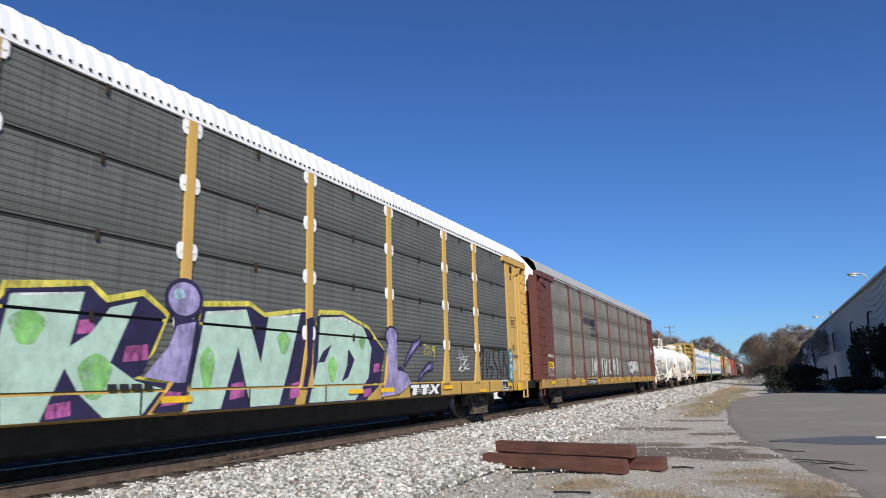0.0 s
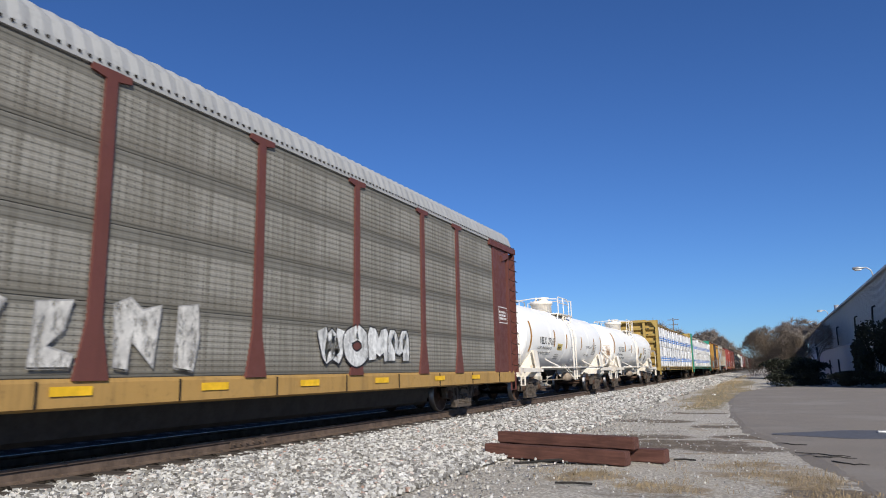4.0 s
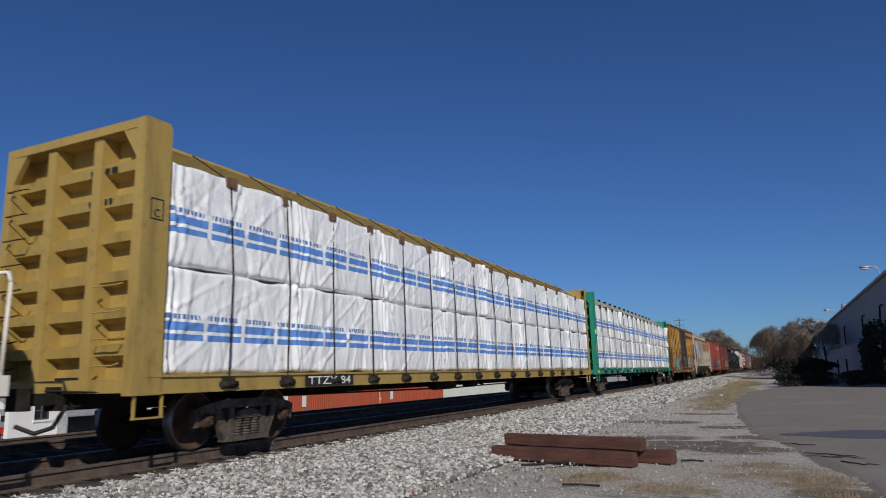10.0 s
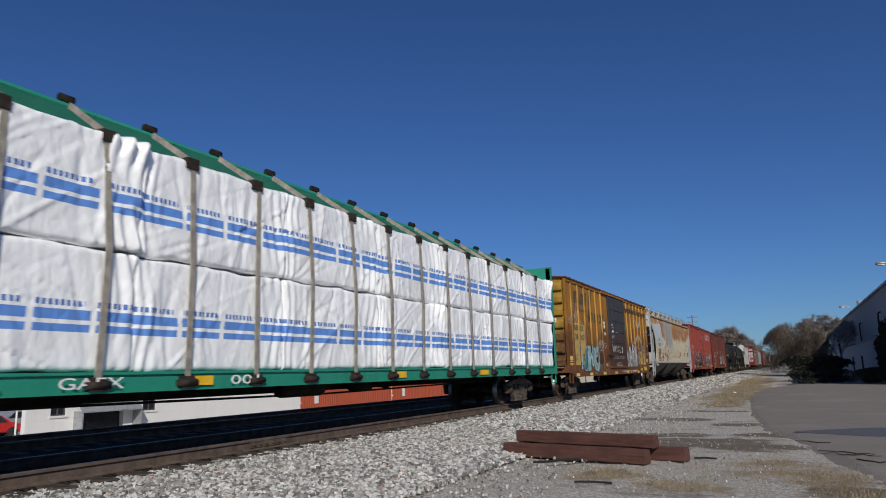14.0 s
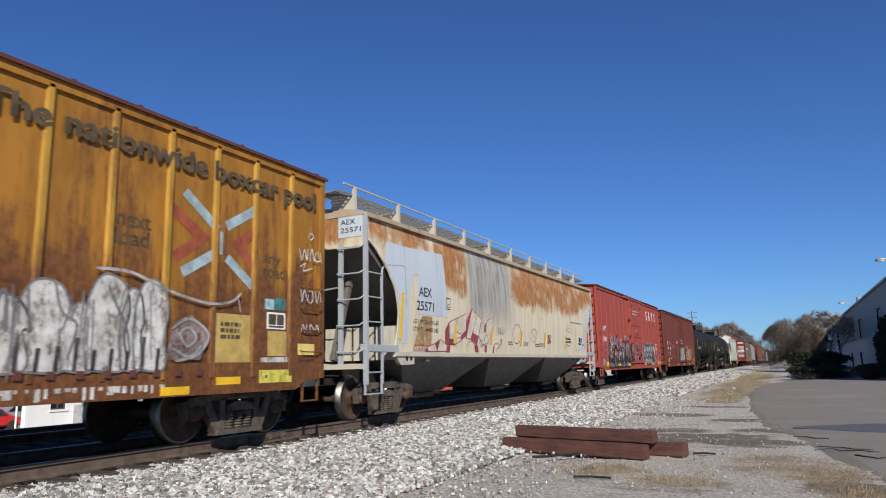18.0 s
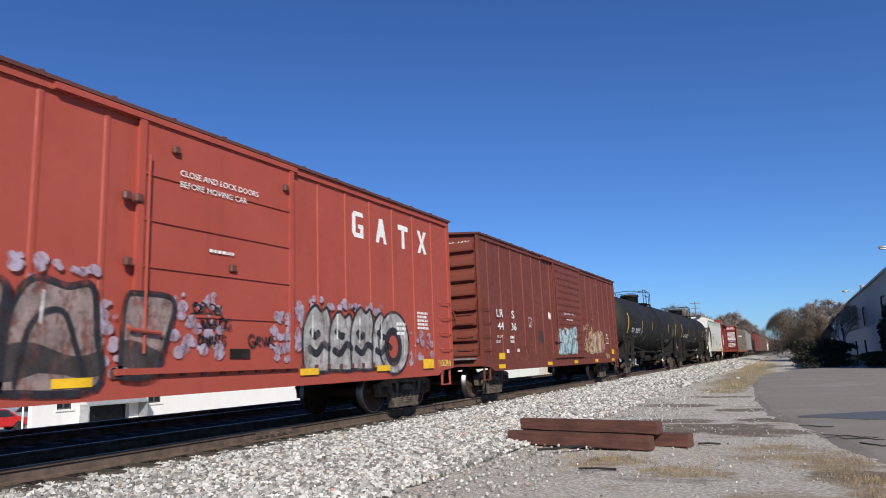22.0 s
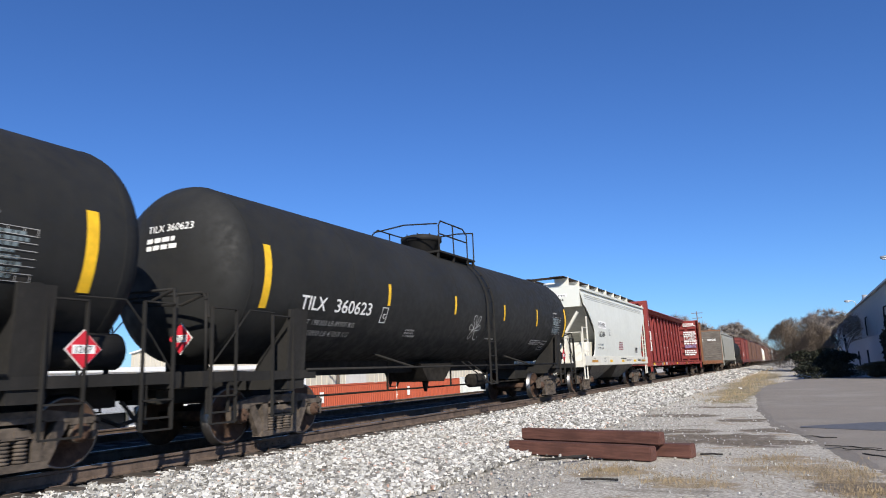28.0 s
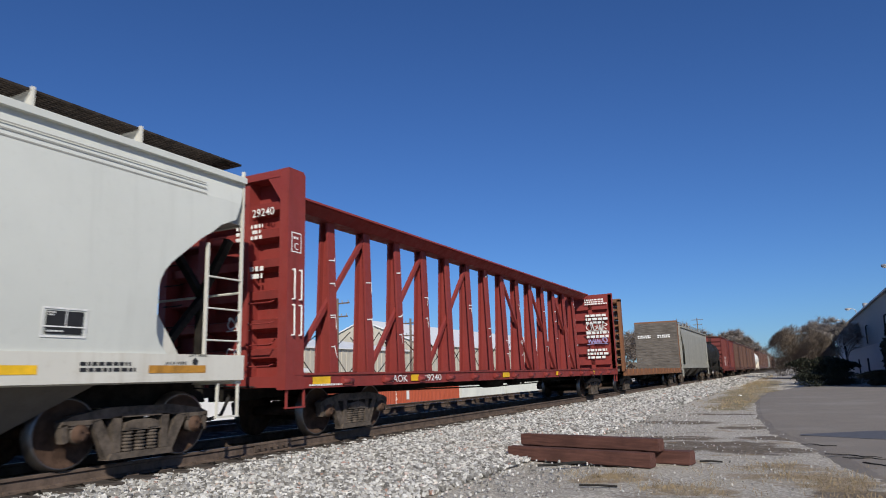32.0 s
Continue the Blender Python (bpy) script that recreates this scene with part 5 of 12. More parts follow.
    for p in ([(19.97, 2.13), (19.83, 2.0), (19.60, 1.94), (19.33, 1.69), (19.11, 1.38), (19.35, 1.54), (19.71, 1.79), (19.96, 1.97)], [(20.63, 1.46), (20.48, 1.50), (20.26, 1.42), (19.95, 1.23), (19.79, 1.05), (19.96, 1.13), (20.27, 1.27), (20.58, 1.33)]):
        cy, cz = sum(q[0] for q in p) / len(p), sum(q[1] for q in p) / len(p)
        drop = lambda u, v: (x + 0.001, u, v)
        shape(car, p, G_PURPLE, G_NAVY, drop, 0.05, "purple sprayed drop with a dark rim")
        patch(car, [(cy + (u - cy) * 0.5 + 0.06, cz + (v - cz) * 0.45 + 0.04) for u, v in p], G_LILAC, lambda u, v: (x + 0.003, u, v), "graffiti_highlight")
    shape(car, [(18.55, 1.32), (19.0, 1.34), (19.2, 1.2), (19.08, 1.02), (18.5, 1.02)], G_LILAC, G_NAVY, lambda u, v: (x + 0.001, u, v), 0.10, smooth=False)
    tag_lines(car, [[(20.13, 1.86), (20.2, 1.92), (20.27, 1.86), (20.13, 1.70), (20.28, 1.70)], [(20.37, 1.90), (20.32, 1.78), (20.38, 1.67), (20.45, 1.78), (20.37, 1.90)], [(20.54, 1.90), (20.54, 1.66)], [(20.72, 1.78), (20.62, 1.80), (20.64, 1.88), (20.72, 1.86), (20.71, 1.62)]], 0.028, G_LIME, lambda u, v: (x, u, v), "yellow sprayed year 2019")


def build_autoracks():
    a0 = autorack("autorack", "grey perforated autorack with ochre posts, white roof and graffiti", M_OCHRE, M_ROOFWHITE, M_SCREEN0, M_DECKYEL, M_OCHRE, M_OCHRE, False, "autoracks")
    off = 5.5
    painted_letters(a0)
    sf = lambda u, v: (1.5165, u, v)
    # dark plate of initials as plain blocks, reflective strips, stencils
    patch(a0, [(19.34, 1.0), (21.02, 1.0), (21.02, 0.71), (19.41, 0.71)], M_LETTER_K, sf, "initials_plate", "black plate with white slanted block initials")
    bf = lambda u, v: (1.5195, u, v)
    for y in (19.42, 19.93):
        patch(a0, [(y, 0.97), (y + 0.42, 0.97), (y + 0.40, 0.90), (y + 0.29, 0.90), (y + 0.26, 0.74), (y + 0.05, 0.74), (y + 0.10, 0.90), (y - 0.02, 0.90)], M_LETTER_W, bf, "initial_block")
    patch(a0, [(20.42, 0.97), (20.58, 0.97), (20.68, 0.89), (20.80, 0.97), (20.96, 0.97), (20.76, 0.86), (20.87, 0.74), (20.70, 0.74), (20.62, 0.82), (20.46, 0.74), (20.30, 0.74), (20.54, 0.86)], M_LETTER_W, bf, "initial_block")
    for k in range(4):
        patch(a0, rect(19.70, 20.45, 0.775 + 0.04 * k, 0.785 + 0.04 * k), M_LETTER_W, lambda u, v: (1.518, u, v), "speed_line")
    for y in (6.75, 11.3, 12.55, 15.62, 20.2):
        patch(a0, rect(off + y, off + y + 0.55, 0.84, 0.93), M_REFLECT, lambda u, v: (1.538, u, v), "reflective_strip")
    on_screen = lambda u, v: (1.512, u, v)
    on_post = lambda u, v: (1.5375, u, v)
    tag_lines(a0, [[(22.18, 1.83), (22.3, 1.5), (22.15, 1.3), (22.75, 1.64), (22.5, 1.4), (22.94, 1.34)], [(22.3, 1.85), (22.55, 1.6), (22.3, 1.6), (22.33, 1.28), (22.85, 1.5)], [(22.0, 1.62), (22.9, 1.7)]], 0.03, G_WHITE, on_screen)
    tag_lines(a0, [[(23.52, 1.93), (23.7, 1.72), (23.88, 1.96), (23.91, 1.64), (23.59, 1.4), (23.52, 1.1)], [(24.01, 1.97), (23.91, 1.52), (23.85, 1.07)], [(24.25, 1.9), (24.17, 1.41), (24.25, 1.33), (24.15, 1.1)],
                   [(24.47, 1.91), (24.39, 1.42), (24.62, 1.42), (24.67, 1.3), (24.45, 1.09)], [(25.22, 1.93), (24.88, 1.94), (24.77, 1.68), (24.99, 1.43), (25.13, 1.27), (25.01, 1.08)],
                   [(25.31, 1.97), (25.23, 1.7), (25.45, 1.11)], [(25.68, 1.99), (25.58, 1.5), (25.58, 1.11)], [(25.88, 1.93), (25.70, 1.6), (25.92, 1.38), (25.8, 1.08)], [(23.5, 1.98), (24.6, 1.99), (25.9, 2.0)]], 0.075, G_BLACK, on_screen, "sprayed black outline letters")
    bars(a0, off + 5.9, 1.02, 0.8, 0.12, 1, M_LETTER_K, lambda u, v: (1.543, u, v), 5)
    patch(a0, rect(25.36, 25.88, 0.71, 1.03), M_LETTER_W, on_post, "data_panel")
    for u0, u1, v0, v1 in ((25.39, 25.59, 0.86, 1.0), (25.62, 25.85, 0.80, 1.0), (25.39, 25.59, 0.80, 0.84), (25.39, 25.85, 0.74, 0.78)):
        patch(a0, rect(u0, u1, v0, v1), M_LETTER_K, lambda u, v: (1.5395, u, v), "data_panel")
    for u0, u1, v0, v1 in ((23.5, 24.05, 0.71, 0.79), (26.78, 27.25, 0.69, 0.92)):
        patch(a0, rect(u0, u1, v0, v1), M_REFLECT, on_post, "reflective_strip")
    bars(a0, 25.95, 0.76, 0.35, 0.2, 3, M_LETTER_K, on_post, 27)
    # sprayed teal numerals on the end post, a small white tag, stencils
    shape(a0, [(25.98, 1.06), (26.02, 1.5), (26.08, 1.95), (26.36, 1.95), (26.42, 1.6), (26.36, 1.3), (26.4, 1.0)], G_DIM, G_TEAL, on_post, 0.05)
    tag_lines(a0, [[(26.12, 1.82), (26.28, 1.86), (26.3, 1.72), (26.14, 1.62)], [(26.1, 1.42), (26.26, 1.48), (26.28, 1.3), (26.12, 1.14), (26.3, 1.12)]], 0.09, G_AQUA, lambda u, v: (1.541, u, v))
    tag_lines(a0, [[(26.47, 1.28), (26.5, 1.62), (26.64, 1.58), (26.5, 1.44), (26.68, 1.3)], [(26.66, 1.42), (26.74, 1.5), (26.76, 1.34), (26.66, 1.36)], [(26.84, 1.62), (26.82, 1.34), (26.92, 1.34)]], 0.035, G_WHITE, lambda u, v: (1.517, u, v))
    frame_rect(a0, 26.4, 27.01, 2.71, 3.05, 0.014, M_TRUCK, lambda u, v: (1.506, u, v))
    bars(a0, 26.5, 2.78, 0.4, 0.2, 4, M_TRUCK, lambda u, v: (1.506, u, v), 6)
    bars(a0, 26.58, 4.28, 0.2, 0.16, 3, M_TRUCK, lambda u, v: (1.506, u, v), 7)
    bars(a0, 26.55, 1.95, 0.26, 0.2, 4, M_TRUCK, lambda u, v: (1.506, u, v), 8)
    patch(a0, rect(26.5, 27.1, 1.72, 1.82), M_RUSTBAND, lambda u, v: (1.506, u, v), "name_strip")
    quick("vent_slot", M_DARK, a0, (1.44, 1.508, 26.58, 26.8, 4.52, 4.76))
    quick("door_edge", M_OCHRE, a0, (1.47, 1.525, 27.08, 27.16, 1.0, 4.6), bevel=0.012)

    a1 = autorack("autorack", "silver perforated autorack with red-brown posts and ends", M_RACKBRN, M_ROOFGREY, M_SCREEN1, M_DECKBRN, M_RACKBRN, M_ROOFWHITE, True, "autoracks")
    at = lambda u, v: (1.534, u, v)
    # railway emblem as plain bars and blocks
    for k in range(4):
        patch(a1, [(7.0, 3.50 + 0.075 * k), (8.35, 3.50 + 0.075 * k), (8.35 + 0.05, 3.54 + 0.075 * k), (7.0, 3.54 + 0.075 * k)], M_LETTER_K, at, "emblem_bar")
    patch(a1, [(8.42, 3.46), (8.56, 3.46), (8.62, 3.64), (8.74, 3.46), (8.86, 3.46), (8.94, 3.80), (8.80, 3.80), (8.76, 3.62), (8.64, 3.80), (8.52, 3.80)], M_LETTER_K, at, "emblem_block")
    patch(a1, [(8.92, 3.46), (9.24, 3.46), (9.30, 3.62), (9.12, 3.68), (9.32, 3.74), (9.34, 3.80), (9.02, 3.80), (8.98, 3.66), (9.16, 3.58), (8.92, 3.54)], M_LETTER_K, at, "emblem_block")
    for z, w, nn in ((3.18, 1.25, 7), (2.92, 1.5, 8)):
        for i in range(nn):
            y = 8.3 + w * i / nn
            patch(a1, [(y, z), (y + w / nn * 0.3, z), (y + w / nn * 0.36, z + 0.17), (y + w / nn * 0.72, z + 0.17), (y + w / nn * 0.72, z + 0.2), (y, z + 0.2)] if i % 2 else rect(y, y + w / nn * 0.68, z + 0.12, z + 0.2) , M_LETTER_K, at, "emblem_block")
    put_text(a1, "TTGX 982384", 6.95, 0.76, 0.21, M_LETTER_W, 2.0, lambda u, v: (1.522, u, v))
    patch(a1, rect(6.85, 9.05, 0.72, 0.97), M_BLACK, lambda u, v: (1.5165, u, v), "number_plate")
    put_text(a1, "NS 22353", 1.10, 1.83, 0.16, M_LETTER_W, 0.72, lambda u, v: (1.506, u, v))
    patch(a1, rect(1.08, 1.78, 1.42, 1.66), M_REFLECT, lambda u, v: (1.506, u, v), "warning_label")
    bars(a1, 1.15, 1.46, 0.55, 0.16, 2, M_LETTER_K, lambda u, v: (1.509, u, v), 8)
    scribble(a1, 0.95, 1.12, 0.95, 0.3, 4, G_WHITE, 31, 0.03, lambda u, v: (1.511, u, v))
    # worn chalky letters with slanting legs, some nearly gone
    chalk = lambda u, v: (1.536, u, v)
    for pts in ([(7.92, 1.08), (8.2, 1.12), (8.28, 1.5), (8.34, 1.9), (8.08, 1.94), (8.0, 1.5)], [(8.5, 1.1), (8.68, 1.12), (8.78, 1.5), (8.9, 1.2), (9.02, 1.16), (9.04, 1.95), (8.86, 1.98), (8.72, 1.7), (8.6, 1.9), (8.46, 1.8)],
                [(10.1, 1.2), (10.4, 1.12), (10.36, 1.5), (10.5, 1.95), (10.14, 1.98)], [(10.8, 1.1), (11.1, 1.1), (11.5, 1.9), (11.24, 2.0), (11.0, 1.5), (10.9, 2.0), (10.66, 1.95)], [(11.8, 1.15), (12.3, 1.15), (12.34, 1.3), (12.0, 1.4), (12.2, 1.6), (12.3, 1.95), (11.84, 1.9)],
                [(12.9, 1.15), (13.1, 1.12), (13.14, 1.5), (13.5, 1.15), (13.6, 2.0), (13.3, 1.9), (13.1, 2.05), (12.86, 1.95)], [(13.85, 1.15), (14.2, 1.1), (14.3, 1.6), (14.26, 2.05), (13.9, 2.0)]):
        shape(a1, pts, G_FADEWHITE, G_SILVER, chalk, 0.03, "worn chalky white sprayed letter", smooth=False)
    bubble(a1, 17.2, 1.15, 3.4, 0.85, 4, G_WHITE, G_BLACK, 36, lambda u, v: (1.536, u, v), "sprayed white bubble lettering")
    tag_lines(a1, [[(4.58, 1.52), (4.6, 1.26)], [(4.72, 1.5), (4.6, 1.38), (4.74, 1.28)], [(4.76, 1.5), (4.9, 1.44), (4.78, 1.38), (4.9, 1.28), (4.76, 1.26)], [(4.55, 1.22), (4.92, 1.2)]], 0.022, G_WHITE, lambda u, v: (1.54, u, v))
    for y in (1.3, 5.9, 9.2, 12.1, 14.4, 16.7, 19.2, 22.0, 24.3):
        patch(a1, rect(y, y + 0.55, 0.83, 0.94), M_REFLECT, lambda u, v: (1.52, u, v), "reflective_strip")
    end_at = lambda u, v: (u, 0.04 + 0.28 * (abs(u) / 1.3) ** 2.4, v)
    put_text(a1, "EXCESS", 0.35, 4.58, 0.10, M_LETTER_K, 0.32, end_at)
    put_text(a1, "HEIGHT CAR", 0.35, 4.45, 0.10, M_LETTER_K, 0.55, end_at)
    put_text(a1, "TTGX", 0.35, 4.12, 0.14, M_LETTER_W, 0.38, end_at)
    put_text(a1, "982384", 0.35, 3.92, 0.14, M_LETTER_W, 0.55, end_at)
    scribble(a1, -0.2, 1.45, 1.3, 0.6, 5, G_WHITE, 33, 0.03, end_at)
    bars(a1, 0.25, 2.0, 0.6, 0.24, 3, M_LETTER_W, end_at, 9)
    bars(a1, 26.6, 2.6, 0.6, 0.3, 3, M_LETTER_W, lambda u, v: (1.506, u, v), 10)
    frame_rect(a1, 26.55, 27.3, 2.5, 3.0, 0.02, M_LETTER_W, lambda u, v: (1.507, u, v))
    return a0, a1

# ---- tank cars ----
def head_at(R, zc, a, hd):
    """Points on a dished tank head from (x, z)."""
    def at(u, v):
        q = min(0.999, math.hypot(u, v - zc) / R) ** (1 / 0.72)
        return (u, a + hd - hd * math.sqrt(1 - q * q) - 0.008, v)
    return at


def tank_car(name, label, L, R, zc, body_m, fit_m, stripes, group, dome_r=0.42, dome_h=0.45, pale=True, inset=1.75, stripe_m=None, end_gap=0.85, head=0.36):
    """A tank on a stub frame. Length over the end sills L, tank radius R, axis at zc."""
    car = thing(name, label, "tank car", group)
    a, b = end_gap, L - end_gap
    prof = []
    hd = R * head
    for k in range(13):
        t = math.pi / 2 * k / 12
        prof.append((a + hd - hd * math.cos(t), max(0.02, R * math.sin(t) ** 0.72)))
    c = L / 2
    prof += [(a + (b - a) * k / 6, R) for k in range(1, 6)]
    for k in range(13):
        t = math.pi / 2 * (12 - k) / 12
        prof.append((b - hd + hd * math.cos(t), max(0.02, R * math.sin(t) ** 0.72)))
    bm = B()
    lathe(bm, prof, 56, "y")
    for v in bm.verts:
        v.co.z += zc
    part("tank", fix(bm), body_m, car, "weathered white tank shell" if pale else "black tank shell", smooth=True)
    for y in (a + hd, a + 3.4, c - 0.85, c + 0.9, b - 3.4, b - hd):
        bm = B()
        lathe(bm, [(y - 0.02, R - 0.03), (y - 0.018, R + 0.005), (y + 0.018, R + 0.005), (y + 0.02, R - 0.03)], 56, "y")
        for f in bm.faces:
            f.smooth = False
        for v in bm.verts:
            v.co.z += zc
        part("weld_band", fix(bm), body_m, car)
    on = lambda u, v: (math.sqrt(max(0.01, (R + 0.008) ** 2 - (v - zc) ** 2)), u, v)

    # frame: end platforms, stub sills, bolsters, saddles
    for e in (0, 1):
        f = (lambda y: y) if e == 0 else (lambda y: L - y)
        quick("end_sill", fit_m, car, (-1.45, 1.45, *sorted((f(0.0), f(0.16))), 0.92, 1.14))
        quick("stub_sill", fit_m, car, (-0.32, 0.32, *sorted((f(0.17), f(3.4))), 0.68, 1.095))
        for s in (1, -1):
            quick("side_sill", fit_m, car, (*sorted((s * 1.33, s * 1.45)), *sorted((f(0.165), f(2.55))), 0.98, 1.12))
        quick("end_platform", fit_m, car, (-1.325, 1.325, *sorted((f(0.165), f(1.0))), 1.10, 1.13))
        bm = B()
        y0, y1 = sorted((f(inset - 0.22), f(inset + 0.22)))
        box(bm, -1.42, 1.42, y0, y1, 0.82, 1.06)
        for s in (1, -1):
            yy0, yy1 = sorted((f(inset - 0.06), f(inset + 0.06)))
            zt = zc - R * 0.42
            extrude_poly(bm, [(s * 1.40, 1.0), (s * 0.5, 1.0), (s * 0.75, zc - R * 0.86), (s * R * 0.93, zt), (s * (R * 0.93 + 0.10), zt + 0.02)], "y", yy0, yy1)
            extrude_poly(bm, [(s * 1.42, 1.0), (s * 1.38, 1.0), (s * (R * 0.93 + 0.06), zt), (s * (R * 0.93 + 0.12), zt)], "y", y0, y1)
        part("saddle", fix(bm), fit_m, car, "flared saddle with rust runs" if pale else "")
        # end handrail
        bm = B()
        for s in (1, -1):
            pipe(bm, [(s * 1.42, f(0.08), 1.1), (s * 1.42, f(0.06), 2.15), (s * 1.36, f(0.06), 2.27), (0, f(0.06), 2.30)], 0.02, 8)
            pipe(bm, [(s * 1.42, f(0.08), 1.1), (s * 1.47, f(0.5), 1.6), (s * 1.47, f(0.9), 2.05), (s * 1.42, f(1.5), 2.05)], 0.012, 6) if not pale else None
        part("end_handrail", bm, fit_m, car)
        # hand brake wheel on the near end
        bm = B()
        if e == 0:
            wx = -0.05 if pale else -0.75
            for k in range(16):
                t0, t1 = 2 * math.pi * k / 16, 2 * math.pi * (k + 1) / 16
                rod(bm, (wx + 0.28 * math.cos(t0), f(-0.02), 1.75 + 0.28 * math.sin(t0)), (wx + 0.28 * math.cos(t1), f(-0.02), 1.75 + 0.28 * math.sin(t1)), 0.016, 6)
                if k % 4 == 0:
                    rod(bm, (wx, f(0.0), 1.75), (wx + 0.28 * math.cos(t0), f(-0.02), 1.75 + 0.28 * math.sin(t0)), 0.012, 5)
            rod(bm, (wx, f(0.1), 1.1), (wx, f(0.1), 2.0), 0.04, 6)
            part("brake_wheel", bm, fit_m, car)
        else:
            bm.free()
        for s in (1, -1):
            sill_step(car, *sorted((f(0.12), f(0.52))), 1.0, fit_m, s * 1.42, 0.45)
        coupler(car, f(0.0), -1 if e == 0 else 1)
    # side running pipe and its brackets
    for s in (1, -1):
        bm = B()
        rod(bm, (s * 1.46, 2.3, 1.13), (s * 1.46, L - 2.3, 1.13), 0.03 if pale else 0.022, 8)
        part("side_handrail", bm, fit_m, car)
        for y in (L * 0.30, L * 0.70):
            bm = B()
            rod(bm, (s * 1.46, y + 0.5, 1.13), (s * math.sqrt(max(0.1, R * R - (zc - 1.45) ** 2)), y, 1.45), 0.025, 6)
            part("handrail_bracket", bm, fit_m, car)
    # dome, platform and rails
    zt = zc + R
    bm = B()
    lathe(bm, [(zt - 0.12, dome_r), (zt + dome_h * 0.7, dome_r), (zt + dome_h * 0.72, dome_r + 0.05), (zt + dome_h, dome_r + 0.05), (zt + dome_h + 0.05, dome_r * 0.8), (zt + dome_h + 0.06, 0.1)], 22, "z")
    for v in bm.verts:
        v.co.y += c
    for k in range(10):
        t = 2 * math.pi * k / 10
        rod(bm, (dome_r * 0.98 * math.cos(t), c + dome_r * 0.98 * math.sin(t), zt + dome_h * 0.65), (dome_r * 1.02 * math.cos(t), c + dome_r * 1.02 * math.sin(t), zt + dome_h * 1.12), 0.02, 6)
    part("manway", fix(bm), fit_m, car)
    if pale:
        bm = B()
        rod(bm, (0.1, c, zt + dome_h), (0.1, c, zt + dome_h + 0.16), 0.20, 16)
        rod(bm, (0.1, c, zt + dome_h + 0.16), (0.1, c, zt + dome_h + 0.20), 0.26, 16)
        rod(bm, (-0.25, c + 0.1, zt + dome_h), (-0.25, c + 0.1, zt + dome_h + 0.24), 0.05, 8)
        part("valve_housing", bm, fit_m, car)
    bm = B()
    for s in (1, -1):
        box(bm, *sorted((s * 0.45, s * 1.05)), c - 0.95, c + 1.25, zt - 0.20, zt - 0.15)
        for y in (c - 0.9, c, c + 1.2):
            beam(bm, (s * 1.0, y, zt - 0.2), (s * 0.95, y, zt - 0.46), 0.05, 0.05)
    part("walkway", bm, fit_m, car)
    rr = 0.021 if pale else 0.02
    up = zt + (0.54 if pale else 0.66)
    runs = []
    for s in (1, -1):
        runs.append([(s * 1.02, c - 0.90, zt - 0.15), (s * 1.02, c - 0.9, up - 0.15), (s * 0.98, c - 0.72, up), (s * 0.98, c + 0.62, up), (s * 1.02, c + 0.78, up - 0.15), (s * 1.02, c + 0.8, zt - 0.15)])
        runs.append([(s * 1.02, c + 1.22, zt - 0.15), (s * 1.02, c + 1.22, up - 0.02)])
        runs.append([(s * 1.0, c - 0.85, zt + 0.3), (s * 1.0, c + 0.78, zt + 0.3)])
        runs.append([(s * 1.02, c - 0.05, zt - 0.15), (s * 1.0, c - 0.05, up)])
    runs.append([(1.02, c + 1.22, up - 0.02), (0.5, c + 1.24, up + 0.03), (-1.02, c + 1.22, up - 0.02)])
    runs.append([(-0.98, c - 0.9, up - 0.1), (0.0, c - 0.92, up - 0.02), (0.98, c - 0.9, up - 0.1)])
    for r in runs:
        bm = B()
        pipe(bm, r, rr, 6)
        part("railing", bm, fit_m, car)
    # side ladder
    ly = c + (0.1 if pale else 0.95)
    for s in (1, -1):
        bm = B()
        for y in (ly - 0.2, ly + 0.2):
            pts = [(s * 1.02, y, zt - 0.15)]
            for k in range(7):
                z = zt - 0.35 - (zt - 0.35 - zc) * k / 6
                pts.append((s * (math.sqrt(max(0.01, R * R - (z - zc) ** 2)) + 0.10), y, z))
            pts += [(s * (R + 0.10), y, 1.2), (s * (R + 0.10), y, 0.62)]
            for p, q in zip(pts, pts[1:]):
                beam(bm, p, q, 0.05, 0.02)
        for k in range(10):
            z = 0.64 + (zt - 0.9) * k / 9.0
            if z > zt - 0.3:
                continue
            x = s * ((R if z < zc else math.sqrt(max(0.01, R * R - (z - zc) ** 2))) + 0.10)
            rod(bm, (x, ly - 0.2, z), (x, ly + 0.2, z), 0.014, 6)
        beam(bm, (s * (R + 0.1), ly - 0.2, 0.64), (s * 1.0, ly - 0.75, 1.25), 0.04, 0.02)
        beam(bm, (s * (R + 0.1), ly + 0.2, 0.64), (s * 1.0, ly - 0.35, 1.25), 0.04, 0.02)
        part("ladder", bm, fit_m, car)
    # reflective bars bent on the shell
    for y, w, zl, zh in stripes:
        bm = B()
        prev = None
        for k in range(9):
            z = zl + (zh - zl) * k / 8
            cur = (bm.verts.new(on(y, z)), bm.verts.new(on(y + w, z)))
            if prev:
                bm.faces.new((prev[0], prev[1], cur[1], cur[0]))
            prev = cur
        part("reflective_bar", bm, stripe_m or M_REFLECT, car)
    # bottom outlet and brake gear
    bm = B()
    zb = zc - R
    extrude_poly(bm, [(c - 1.2, zb + 0.08), (c + 1.2, zb + 0.08), (c + 0.4, zb - 0.22), (c - 0.4, zb - 0.22)], "x", -0.28, 0.28)
    rod(bm, (0, c, zb - 0.5), (0, c, zb - 0.2), 0.1, 10)
    part("bottom_outlet", fix(bm), fit_m if not pale else M_DARK, car)
    bm = B()
